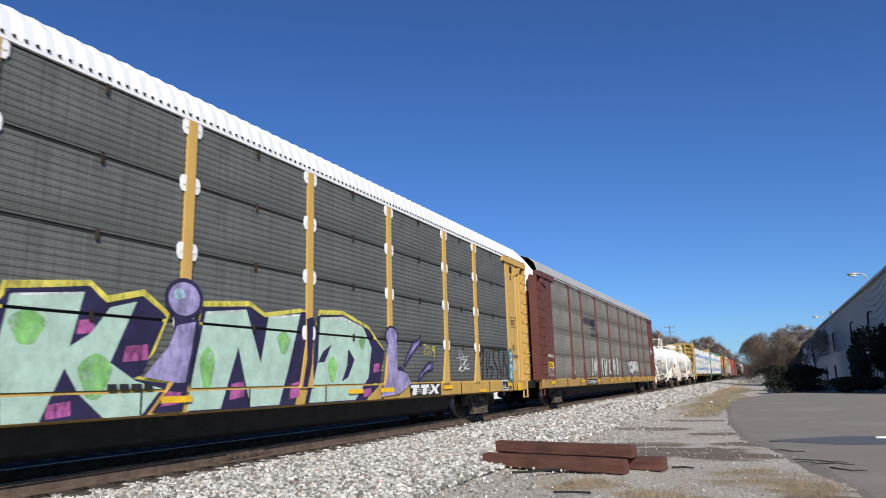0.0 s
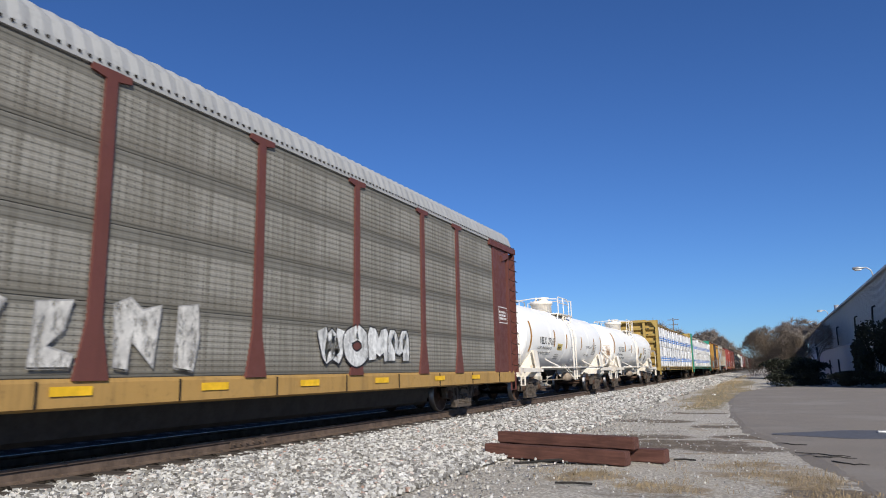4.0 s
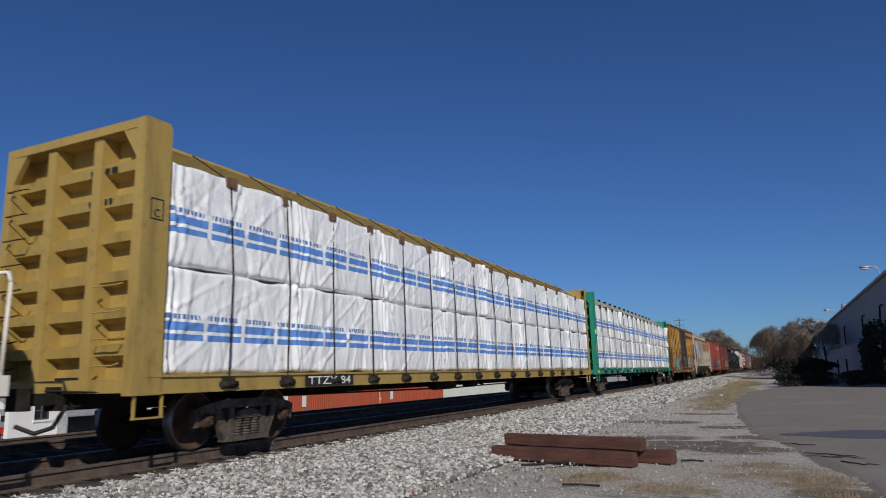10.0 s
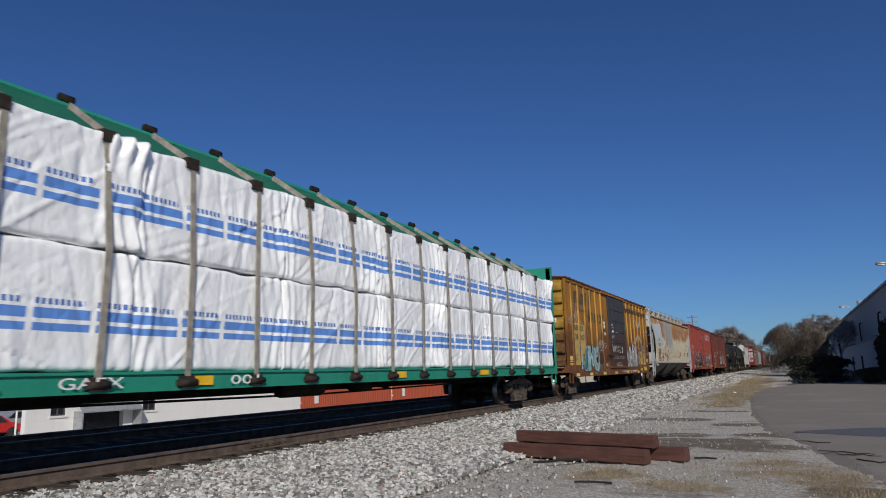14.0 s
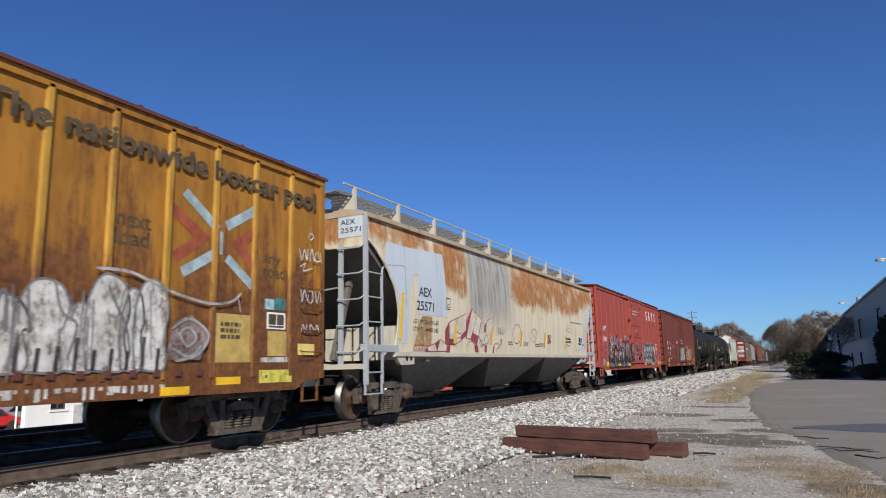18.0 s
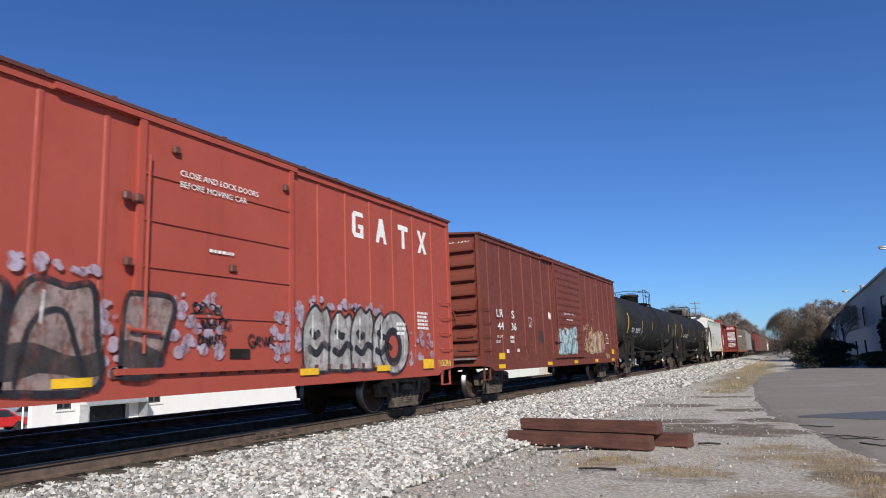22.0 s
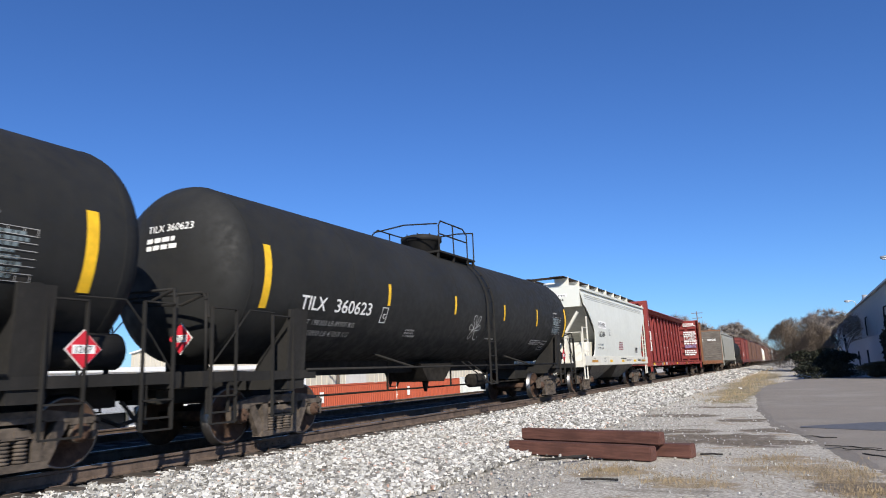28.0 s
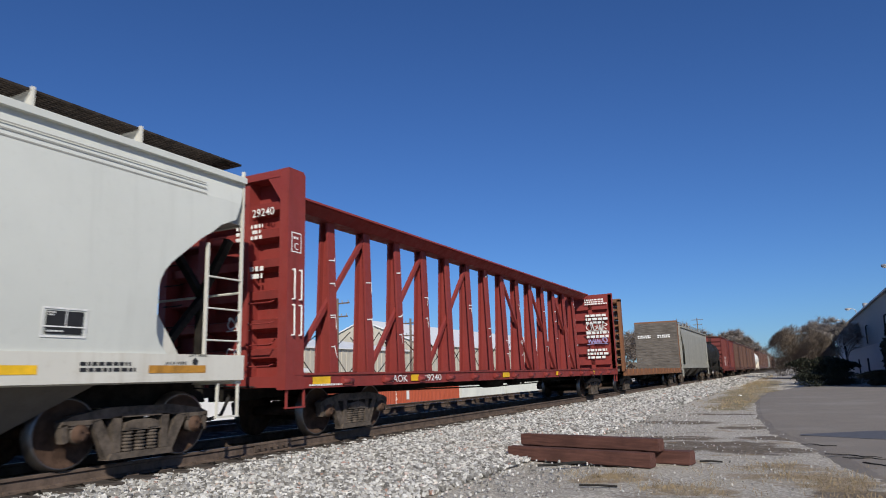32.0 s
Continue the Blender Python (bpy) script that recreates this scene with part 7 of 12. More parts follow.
def centerbeam(name, label, L, m, group, chord_z=(4.40, 4.62), brackets=None, zt=4.62, hw=0.48):
    car = thing(name, label, "flat car", group)
    bulkhead(car, L, 0, m, zt)
    bulkhead(car, L, 1, m, zt)
    # deck and side sills
    bm = B()
    box(bm, -1.42, 1.42, 0.3, L - 0.3, 1.0, 1.1)
    part("deck", bm, m, car)
    for s in (1, -1):
        bm = B()
        x0, x1 = sorted((s * 1.40, s * 1.50))
        box(bm, x0, x1, 0.2, L - 0.2, 0.88, 1.12)
        box(bm, *sorted((s * 1.40, s * 1.53)), 0.2, L - 0.2, 1.09, 1.125)
        box(bm, *sorted((s * 1.40, s * 1.53)), 0.2, L - 0.2, 0.87, 0.895)
        part("side_sill", bm, m, car)
    n = int((L - 2.2) / 1.31)
    ys = [1.7 + (L - 3.4) * i / (n - 1) for i in range(n)]
    for y in ys:
        bm = B()
        box(bm, 1.50, 1.56, y - 0.12, y + 0.12, 0.90, 1.06)
        rod(bm, (1.545, y - 0.16, 0.97), (1.545, y + 0.16, 0.97), 0.05, 8)
        part("strap_winch", bm, brackets or m, car)
    # centre partition
    bm = B()
    z0, z1 = chord_z
    extrude_poly(bm, [(-0.20, z0), (0.20, z0), (hw - 0.06, z1 - 0.06), (hw + 0.02, z1 - 0.05), (hw, z1), (-hw, z1), (-hw - 0.02, z1 - 0.05), (-hw + 0.06, z1 - 0.06)], "y", 0.42, L - 0.42)
    part("top_chord", fix(bm), m, car)
    for y in ys:
        bm = B()
        for s in (1, -1):
            vs = []
            for z, hw in ((1.1, 0.22), (z0 + 0.03, 0.11)):
                for dx in (s * hw, s * (hw - 0.05)):
                    for dy in (-0.13, 0.13):
                        vs.append(bm.verts.new((dx, y + dy, z)))
            for q in ((0, 1, 5, 4), (2, 6, 7, 3), (0, 4, 6, 2), (1, 3, 7, 5), (0, 2, 3, 1), (4, 5, 7, 6)):
                bm.faces.new([vs[k] for k in q])
        vs = [bm.verts.new(p) for p in ((0.19, y, 1.1), (0.10, y, z0 + 0.03), (-0.10, y, z0 + 0.03), (-0.19, y, 1.1))]
        bm.faces.new(vs)
        part("partition_post", fix(bm), m, car)
    half = n // 2
    for i in list(range(0, half - 1, 2)):
        bm = B()
        beam(bm, (0.05, ys[i] + 0.1, 1.15), (0.05, ys[i + 2], z0 - 0.05), 0.09, 0.10)
        part("diagonal", bm, m, car)
        bm = B()
        beam(bm, (0.05, ys[n - 1 - i] - 0.1, 1.15), (0.05, ys[n - 3 - i], z0 - 0.05), 0.09, 0.10)
        part("diagonal", bm, m, car)
    underframe(car, L, 0.72, True, M_DARK)
    for e in (0, 1):
        f = (lambda y: y) if e == 0 else (lambda y: L - y)
        coupler(car, f(0.0), -1 if e == 0 else 1)
        sill_step(car, *sorted((f(0.08), f(0.52))), 0.9, m, 1.48, 0.33)
        ladder(car, f(0.0), -1.3, -0.9, 1.25, 3.9, 8, M_DARK, -1 if e == 0 else 1)
        ladder(car, f(0.0), 0.75, 1.25, 1.25, 2.3, 4, m, -1 if e == 0 else 1)
    trucks(car, L, 2.62)
    return car, ys


def load_car(car, L, seed, ys, strap=0.085, m_strap=None):
    """Two tiers of wrapped bundles on the near side, plain stacks on the far side; straps over them."""
    rnd = random.Random(seed)
    n = 8
    w = (L - 0.72) / n
    meshes = [bundle_mesh(w - 0.008, 1.49, 1.36, seed + k) for k in range(6)]
    for tier, z in enumerate((1.12, 2.63)):
        for i in range(n):
            ob = new("wrapped_pack", meshes[(i * 5 + tier * 3 + seed) % 6])
            ob.parent = car
            ob.matrix_basis = pose(0.10 + rnd.uniform(-0.02, 0.02), 0.53 + i * w, z + rnd.uniform(0, 0.02))
            if i == 0 and tier == 0:
                tagged(ob, "white plastic-wrapped stack with blue print")
    bm = B()
    box(bm, -1.45, -0.1, 0.58, L - 0.45, 1.13, 4.05)
    part("far_stack", bm, M_WRAP, car)
    for y in ys:
        bm = B()
        pts = [(0.60, y, 4.69), (1.47, y + rnd.uniform(-0.06, 0.06), 4.10), (1.535, y + rnd.uniform(-0.05, 0.05), 2.6), (1.54, y, 1.02)]
        for p, q in zip(pts, pts[1:]):
            beam(bm, p, q, 0.02, strap)
        part("load_strap", bm, m_strap or M_STRAP, car)
    for y in ys:
        bm = B()
        box(bm, 1.30, 1.50, y - 0.12, y + 0.10, 4.0, 4.16)
        part("corner_protector", bm, M_CARD if strap < 0.05 else M_TRUCK, car)


M_CBY = paint("mustard paint", (0.40, 0.275, 0.078), 0.5, 0.26, 0.6)
M_CBG = paint("sea-green paint", (0.018, 0.25, 0.165), 0.3, 0.07, 0.35)
M_CBR = paint("signal red-brown paint", (0.235, 0.036, 0.03), 0.3, 0.05, 0.35)


def build_centerbeams():
    out = []
    end_at = lambda u, v: (u, 0.005, v)
    rib_at = lambda u, v: (u, 0.115, v)
    side_at = lambda u, v: (1.529, u, v)
    c, ys = centerbeam("flat_car", "mustard centre-beam flat car loaded with wrapped bundles", 23.8, M_CBY, "flat cars", (4.42, 4.70), M_TRUCK, 4.63, 0.60)
    load_car(c, 23.8, 3, ys, 0.018, M_TRUCK)
    put_text(c, "TTZX 84", 3.6, 0.92, 0.2, M_LETTER_W, 1.3, lambda u, v: (1.565, u, v))
    patch(c, rect(3.5, 5.0, 0.89, 1.08), M_BLACK, lambda u, v: (1.562, u, v), "number_plate")
    frame_rect(c, 0.14, 0.36, 3.2, 3.5, 0.018, M_LETTER_K, side_at)
    put_text(c, "C", 0.2, 3.24, 0.16, M_LETTER_K, 0.1, side_at)
    bars(c, 0.3, 3.95, 0.7, 0.12, 1, M_LETTER_K, rib_at, 3)
    bars(c, 0.3, 3.5, 0.6, 0.12, 1, M_LETTER_K, rib_at, 4)
    out.append((c, 84.05))
    c, ys = centerbeam("flat_car", "sea-green centre-beam flat car loaded with wrapped bundles", 23.7, M_CBG, "flat cars", (4.44, 4.72), M_TRUCK, 4.66, 0.58)
    load_car(c, 23.7, 8, ys)
    for y in ys:
        bm = B()
        rod(bm, (0.52, y - 0.1, 4.80), (0.52, y + 0.1, 4.80), 0.06, 8)
        box(bm, 0.44, 0.58, y - 0.06, y + 0.06, 4.735, 4.80)
        part("strap_roller", bm, M_DARK, c)
    put_text(c, "GAEX 000", 0.25, 3.46, 0.16, M_LETTER_W, 0.85, rib_at)
    put_text(c, "GAEX", 5.25, 0.93, 0.19, M_LETTER_W, 0.85, lambda u, v: (1.567, u, v))
    put_text(c, "001", 7.9, 0.93, 0.19, M_LETTER_W, 0.6, lambda u, v: (1.567, u, v))
    bars(c, -0.9, 4.46, 1.6, 0.1, 1, M_LETTER_W, end_at, 5)
    bars(c, 0.5, 1.75, 0.5, 0.3, 3, M_LETTER_W, rib_at, 6)
    patch(c, rect(0.1, 0.34, 2.7, 2.92), M_LETTER_W, side_at, "label")
    patch(c, rect(0.1, 0.5, 0.92, 1.06), M_REFLECT, side_at, "reflective_strip")
    patch(c, rect(0.16, 0.24, 1.7, 2.3), M_REFLECT, side_at, "reflective_strip")
    for y in (7.0, 12.5, 17.0):
        patch(c, rect(y, y + 0.6, 0.93, 1.06), M_REFLECT, side_at, "reflective_strip")
    out.append((c, 109.05))
    c, ys = centerbeam("flat_car", "empty red centre-beam flat car with white lettering", 23.1, M_CBR, "flat cars")
    put_text(c, "AOK 29240", 0.12, 3.86, 0.2, M_LETTER_W, 1.0, rib_at)
    bars(c, 0.25, 3.45, 0.75, 0.3, 3, M_LETTER_W, rib_at, 7)
    bars(c, 0.5, 2.75, 0.5, 0.26, 2, M_LETTER_W, rib_at, 8)
    bars(c, -1.3, 4.48, 0.8, 0.1, 1, M_LETTER_W, end_at, 9)
    scribble(c, 0.1, 1.9, 0.5, 0.2, 3, G_WHITE, 81, 0.03, rib_at)
    scribble(c, 0.1, 1.35, 0.5, 0.2, 3, G_WHITE, 82, 0.03, rib_at)
    frame_rect(c, 0.10, 0.36, 3.15, 3.5, 0.02, M_LETTER_W, side_at)
    put_text(c, "C", 0.17, 3.2, 0.17, M_LETTER_W, 0.11, side_at)
    bars(c, 0.15, 3.38, 0.16, 0.06, 1, M_LETTER_W, lambda u, v: (1.53, u, v), 3)
    for y in (0.14, 0.32):
        for z in (1.75, 2.35):
            bm = B()
            pipe(bm, [(1.525, y, z), (1.58, y, z), (1.58, y, z + 0.5), (1.525, y, z + 0.5)], 0.014, 6)
            part("grab_iron", bm, M_LETTER_W, c)
    put_text(c, "AOK", 3.3, 0.92, 0.2, M_LETTER_W, 0.6, lambda u, v: (1.535, u, v))
    put_text(c, "29240", 4.6, 0.92, 0.2, M_LETTER_W, 0.85, lambda u, v: (1.535, u, v))
    for y in (0.7, 4.05, 9.2, 14.0, 18.5):
        patch(c, rect(y, y + 0.5, 0.93, 1.06), M_REFLECT, lambda u, v: (1.532, u, v), "reflective_strip")
    bars(c, 0.6, 0.90, 1.1, 0.05, 1, M_LETTER_W, lambda u, v: (1.533, u, v), 12)
    far_at = lambda u, v: (u, 23.1 - 0.43, v)
    for z, hh, r, sd in ((4.1, 0.3, 3, 4), (3.2, 0.5, 3, 5), (2.55, 0.35, 2, 6), (1.6, 0.5, 3, 7)):
        bars(c, 0.3, z, 1.1, hh, r, M_LETTER_W, far_at, sd)
    scribble(c, 0.3, 2.9, 1.0, 0.35, 4, G_WHITE, 83, 0.04, far_at)
    scribble(c, 0.35, 2.3, 0.9, 0.25, 4, G_LILAC, 84, 0.04, far_at)
    rnd = random.Random(9)
    for k in range(34):
        y = ys[rnd.randrange(len(ys))]
        bm = B()
        zz = rnd.choice((rnd.uniform(1.6, 2.6), rnd.uniform(3.0, 4.2)))
        hook = rnd.uniform(-0.25, 0.12)
        stroke(bm, [(y - 0.12, zz), (y + rnd.uniform(0.0, 0.12), zz + 0.02), (y + rnd.uniform(0.02, 0.12), zz + hook)], 0.04, lambda u, v: (0.235 - 0.034 * (v - 1.1), u, v))
        part("strap_scrap", bm, M_LETTER_W, c)
    for k in range(len(ys) - 1):
        for a, b in ((ys[k], ys[k + 1]), (ys[k + 1], ys[k])):
            bm = B()
            pipe(bm, [(-1.45, a, 1.12), (-1.40, a * 0.5 + b * 0.5, 1.62 + 0.05 * (k % 3)), (-1.36, b, 2.2 + rnd.uniform(-0.15, 0.1))], 0.013, 5)
            part("tie_down_cable", bm, M_DARK, c)
    out.append((c, 256.7))
    # empty bulkhead flat car with wood-lined ends
    L = 18.2
    c = thing("flat_car", "empty rusty bulkhead flat car with plank-lined ends", "flat car", "flat cars")
    for e in (0, 1):
        f = (lambda y: y) if e == 0 else (lambda y: L - y)
        bm = B()
        for x in (-1.45, -0.7, 0.7, 1.45):
            box(bm, x - 0.07, x + 0.07, *sorted((f(0.0), f(0.3))), 1.0, 4.45)
        for k in range(9):
            z = 1.3 + 0.38 * k
            box(bm, -1.5, 1.5, *sorted((f(0.04), f(0.16))), z - 0.04, z + 0.04)
        box(bm, -1.52, 1.52, *sorted((f(0.0), f(0.32))), 4.36, 4.5)
        part("bulkhead_frame", bm, M_FLATRUST, c)
        for k in range(14):
            bm = B()
            z = 1.12 + 0.235 * k
            box(bm, -1.5, 1.5, *sorted((f(0.32), f(0.40))), z, z + 0.225)
            part("plank", bm, M_OLDWOOD, c)
    bm = B()
    box(bm, -1.45, 1.45, 0.2, L - 0.2, 1.0, 1.12)
    part("deck", bm, M_OLDWOOD, c)
    for s in (1, -1):
        bm = B()
        box(bm, *sorted((s * 1.42, s * 1.52)), 0.1, L - 0.1, 0.78, 1.1)
        for k in range(16):
            y = 0.8 + k * 1.08
            box(bm, *sorted((s * 1.5, s * 1.56)), y - 0.05, y + 0.05, 0.85, 1.12)
        part("side_sill", bm, M_FLATRUST, c)
    underframe(c, L, 0.56)
    coupler(c, 0, -1)
    coupler(c, L, 1)
    trucks(c, L, 2.2)
    bars(c, 0.1, 3.3, 1.1, 0.25, 2, M_LETTER_W, lambda u, v: (u, L - 0.41, v), 8)
    bars(c, -1.3, 3.3, 1.1, 0.25, 2, M_LETTER_W, lambda u, v: (u, L - 0.41, v), 9)
    out.append((c, 281.3))
    return out


M_FLATRUST = paint("rusty brown paint", (0.22, 0.095, 0.045), 0.4, 0.4, 0.4)
M_OLDWOOD = wood_mat("weathered boards", (0.09, 0.075, 0.062), (0.19, 0.165, 0.14))

# ---- covered hoppers ----
def hopper(name, label, L, edge, body_m, roof_m, sill_m, bays, group, zt=4.14, bulge=0.04, roof_rise=0.22, inset=2.1, bay_m=None, walk_x=0.62, walk_h=0.22, solid_walk=False, sill_h=0.26, bay_in=9.0, post=None, step_m=None):
    """A covered hopper. edge: outline (y, z) of the side sheet at its near end, from the roof down to the sill."""
    car = thing(name, label, "hopper car", group)
    zs = edge[-1][1]
    step_m = step_m or sill_m
    # side sheets, bent in section, cut at the ends along the edge
    for s in (1, -1):
        bm = B()
        rows = []
        N = 20
        for k in range(N + 1):
            z = zs + (zt - zs) * k / N
            for (y0, z0), (y1, z1) in zip(edge, edge[1:]):
                if z1 - 1e-6 <= z <= z0 + 1e-6:
                    ya = y0 + (y1 - y0) * (z0 - z) / max(1e-6, z0 - z1)
                    break
            t = (z - zs) / (zt - zs)
            x = 1.50 + bulge * math.sin(math.pi * t) - 0.05 * max(0, t - 0.85) / 0.15
            rows.append([bm.verts.new((s * x, y, z)) for y in (ya, ya + (L / 2 - ya) * 0.33, ya + (L / 2 - ya) * 0.66, L / 2, L - ya - (L / 2 - ya) * 0.66, L - ya - (L / 2 - ya) * 0.33, L - ya)]
                        + [bm.verts.new((s * (x - 0.03), y, z)) for y in (ya, L - ya)])
        for a, b in zip(rows, rows[1:]):
            for i in range(6):
                bm.faces.new((a[i], a[i + 1], b[i + 1], b[i]))
            bm.faces.new((a[0], a[7], b[7], b[0]))
            bm.faces.new((a[6], a[8], b[8], b[6]))
        part("side_sheet", fix(bm), body_m, car)
    # slope sheets and end walls
    top_y = edge[0][0]
    for e in (0, 1):
        f = (lambda y: y) if e == 0 else (lambda y: L - y)
        bm = B()
        yb = edge[-1][0] + 0.9
        zk = zt - (0.65 if post else 0.95)
        pts = [(top_y, zt), (top_y, zk), (yb, zs + 0.15), (yb + 0.6, zs - 0.2), (yb + 0.75, zs - 0.2), (top_y + 0.3, zk), (top_y + 0.1, zt)]
        if solid_walk:
            pts = [(top_y, zt), (top_y, 3.40), (0.62, 3.40), (3.0, 1.5), (3.3, 1.2), (3.45, 1.2), (0.95, 3.42), (0.5, zt)]
        if post:
            pts = [(top_y, zt), (top_y, zk), (top_y + 0.06, zk), (yb + 0.55, zs + 0.45), (yb + 0.55, zs - 0.2), (yb + 0.75, zs - 0.2), (yb + 0.7, zs + 0.5), (top_y + 0.3, zk + 0.05), (top_y + 0.1, zt)]
        if post:
            extrude_poly(bm, [(f(y), z) for y, z in ((top_y - 0.004, zt), (top_y - 0.004, zk - 0.01), (top_y + 0.03, zk - 0.01), (top_y + 0.03, zt))], "x", -1.455, 1.455)
            part("end_wall", fix(bm), body_m, car)
            bm = B()
        extrude_poly(bm, [(f(y), z) for y, z in pts], "x", -1.45, 1.45)
        # slope sheets coloured darker than the body for the shade under the end wall
        part("slope_sheet", fix(bm), M_SLOPE if post else M_HOPGREY if solid_walk else body_m, car)
        if solid_walk:
            quick("end_wall", body_m, car, (-1.46, 1.46, *sorted((f(top_y - 0.03), f(top_y - 0.002))), 3.38, zt - 0.01))
        struts = []
        for x in (-1, 1):
            if solid_walk:
                struts += [((x * 1.3, f(top_y + 0.1), zk), (x * 0.75, f(0.2), 2.35)), ((x * 0.1, f(top_y + 0.1), zk), (x * 0.75, f(0.2), 2.35)), ((x * 0.75, f(0.2), 2.4), (x * 0.75, f(0.2), 1.1)),
                           ((x * 0.75, f(0.2), 2.3), (x * 0.75, f(1.2), 1.15))]
            elif post:
                struts += [((x * 0.55, f(1.5), 2.9), (x * 0.55, f(0.9), 1.2))]
            else:
                struts += [((x * 1.36, f(top_y + 0.08), zk + 0.1), (x * 1.36, f(0.25), 1.15)), ((x * 1.36, f(top_y + 0.05), zk), (x * 1.36, f(top_y + 0.05), 1.15)),
                           ((x * 0.55, f(top_y + 0.6), zk - 0.35), (x * 0.55, f(0.5), 1.2)), ((x * 0.55, f(0.6), 1.1), (x * 0.28, f(top_y + 1.2), zs + 0.4))]
        for p, q in struts:
            bm = B()
            beam(bm, p, q, 0.12, 0.10)
            # braces of the post type and at the far end coloured dark for shade
            part("end_brace", bm, M_SLOPE if post else M_DARK if solid_walk and e else sill_m, car)
        if solid_walk:
            bm = B()
            pipe(bm, [(-1.42, f(0.06), 1.1), (-1.42, f(0.06), 2.35), (1.42, f(0.06), 2.35), (1.42, f(0.06), 1.1)], 0.02, 6)
            part("end_handrail", bm, sill_m, car)
            bm = B()
            extrude_poly(bm, [(f(0.9), 1.15), (f(1.7), 1.15), (f(2.2), 2.0), (f(1.5), 2.0)], "x", -1.3, 1.3)
            part("end_bay_plate", fix(bm), sill_m, car)
        bm = B()
        if post:
            box(bm, -1.45, 1.45, *sorted((f(post[0] - 0.12), f(post[0] + 0.14))), 1.02, 1.12)
            box(bm, -0.42, 0.42, *sorted((f(0.1), f(yb + 0.5))), 1.04, 1.14)
        else:
            box(bm, -1.45, 1.45, *sorted((f(0.02), f(0.14))), 0.98, 1.2)
            box(bm, -1.40, 1.40, *sorted((f(0.1), f(edge[-1][0] + 0.9))), 1.06, 1.14)
        box(bm, -0.3, 0.3, *sorted((f(0.05), f(3.4))), 0.70, 1.08)
        part("end_platform", bm, sill_m, car)
        # black box added over the bogie, standing for the deep shade there
        bm = B()
        box(bm, -0.58, 0.58, *sorted((f(inset - 1.3), f(inset + 1.5))), 0.72, 1.05)
        part("body_bolster", bm, M_DARK, car)
        if solid_walk:
            # dark web and far plate added to close the shaded end against the sky
            bm = B()
            extrude_poly(bm, [(f(0.45), 1.1), (f(2.3), 1.1), (f(1.9), 1.9), (f(0.55), 3.0), (f(0.40), 2.6)], "x", -0.04, 0.04)
            part("end_web", fix(bm), M_DARK, car)
            bm = B()
            extrude_poly(bm, [(f(0.25), 1.1), (f(2.3), 1.1), (f(1.9), 2.0), (f(0.3), 2.9)], "x", -1.32, -1.26)
            part("far_end_plate", fix(bm), M_DARK, car) if e else bm.free()
        if post:
            # corner sill, holed jacking pad, upright end plates, and the ladders on bent stiles
            quick("corner_sill", step_m, car, (1.36, 1.52, *sorted((f(post[0] - 0.03), f(1.92))), 1.35, 1.50), bevel=0.01)
            for x in (1, -1):
                bm = B()
                extrude_poly(bm, [(f(1.75), 1.37), (f(1.98), 1.14), (f(2.06), 1.08), (f(2.62), 1.10), (f(2.62), 1.37)], "x", *sorted((x * 1.40, x * 1.495)))
                pad = part("jacking_pad", fix(bm), sill_m if e == 0 else step_m, car)
                bm = B()
                for y in (2.30, 2.48):
                    rod(bm, (x * 1.494, f(y), 1.22), (x * 1.4985, f(y), 1.22), 0.05, 12)
                part("pad_hole", bm, M_DARK, pad)
            bm = B()
            for x0, x1 in ((-1.40, -0.50), (-0.40, 0.28), (0.36, 0.86), (0.94, 1.42)):
                box(bm, x0, x1, *sorted((f(1.92), f(1.98))), 1.20, 1.92)
            part("end_plate", bm, sill_m, car)
            bm = B()
            beam(bm, (1.49, f(post[0]), 0.72), (1.49, f(post[0]), zt + 0.02), 0.10, 0.05)
            beam(bm, (1.49, f(post[1]), 0.72), (1.49, f(post[1]), 2.95), 0.045, 0.04)
            pipe(bm, [(1.49, f(post[1]), 2.93), (1.49, f(post[1] + 0.02), 3.06), (1.49, f(post[1] + 0.10), 3.14)], 0.024, 6)
            for k in range(5):
                rod(bm, (1.50, f(post[0]), 0.95 + 0.5 * k), (1.50, f(post[1]), 0.95 + 0.5 * k), 0.016, 6)
            part("ladder", bm, step_m, car)
            bm = B()
            beam(bm, (0.93, f(post[0] - 0.06), 1.05), (0.93, f(post[0] - 0.06), zk + 0.08), 0.10, 0.05)
            for k in range(5):
                z = 1.35 + 0.52 * k
                pipe(bm, [(0.88, f(post[0] - 0.04), z + 0.04), (0.90, f(post[0] - 0.14), z), (1.42, f(post[0] - 0.14), z), (1.46, f(post[0] - 0.02), z + 0.07)], 0.016, 6)
            pipe(bm, [(0.3, f(post[0]), 2.62), (0.88, f(post[0] - 0.05), 2.66)], 0.016, 6)
            part("end_ladder", bm, step_m, car)
            coupler(car, f(0.0), -1 if e == 0 else 1)
            sill_step(car, *sorted((f(post[0]), f(post[1]))), 0.95, step_m, 1.47, 0.42)
            continue
        # ladders on side and end
        bm = B()
        ye = 0.78 if solid_walk else 0.50
        for y in (0.10, ye):
            beam(bm, (1.47, f(y), 1.05 if solid_walk else 0.62), (1.47, f(y), (zt + 0.15 if e and y < 0.3 else 2.56 if y < 0.3 else 3.02) if solid_walk else zt - 0.1 if y < 0.3 else zt - 0.9), 0.05, 0.03)
        for k in range(4 if solid_walk else 9):
            z = 1.15 + 0.46 * k if solid_walk else 0.7 + 0.36 * k
            rod(bm, (1.48, f(0.10), z), (1.48, f(ye), z), 0.014, 6)
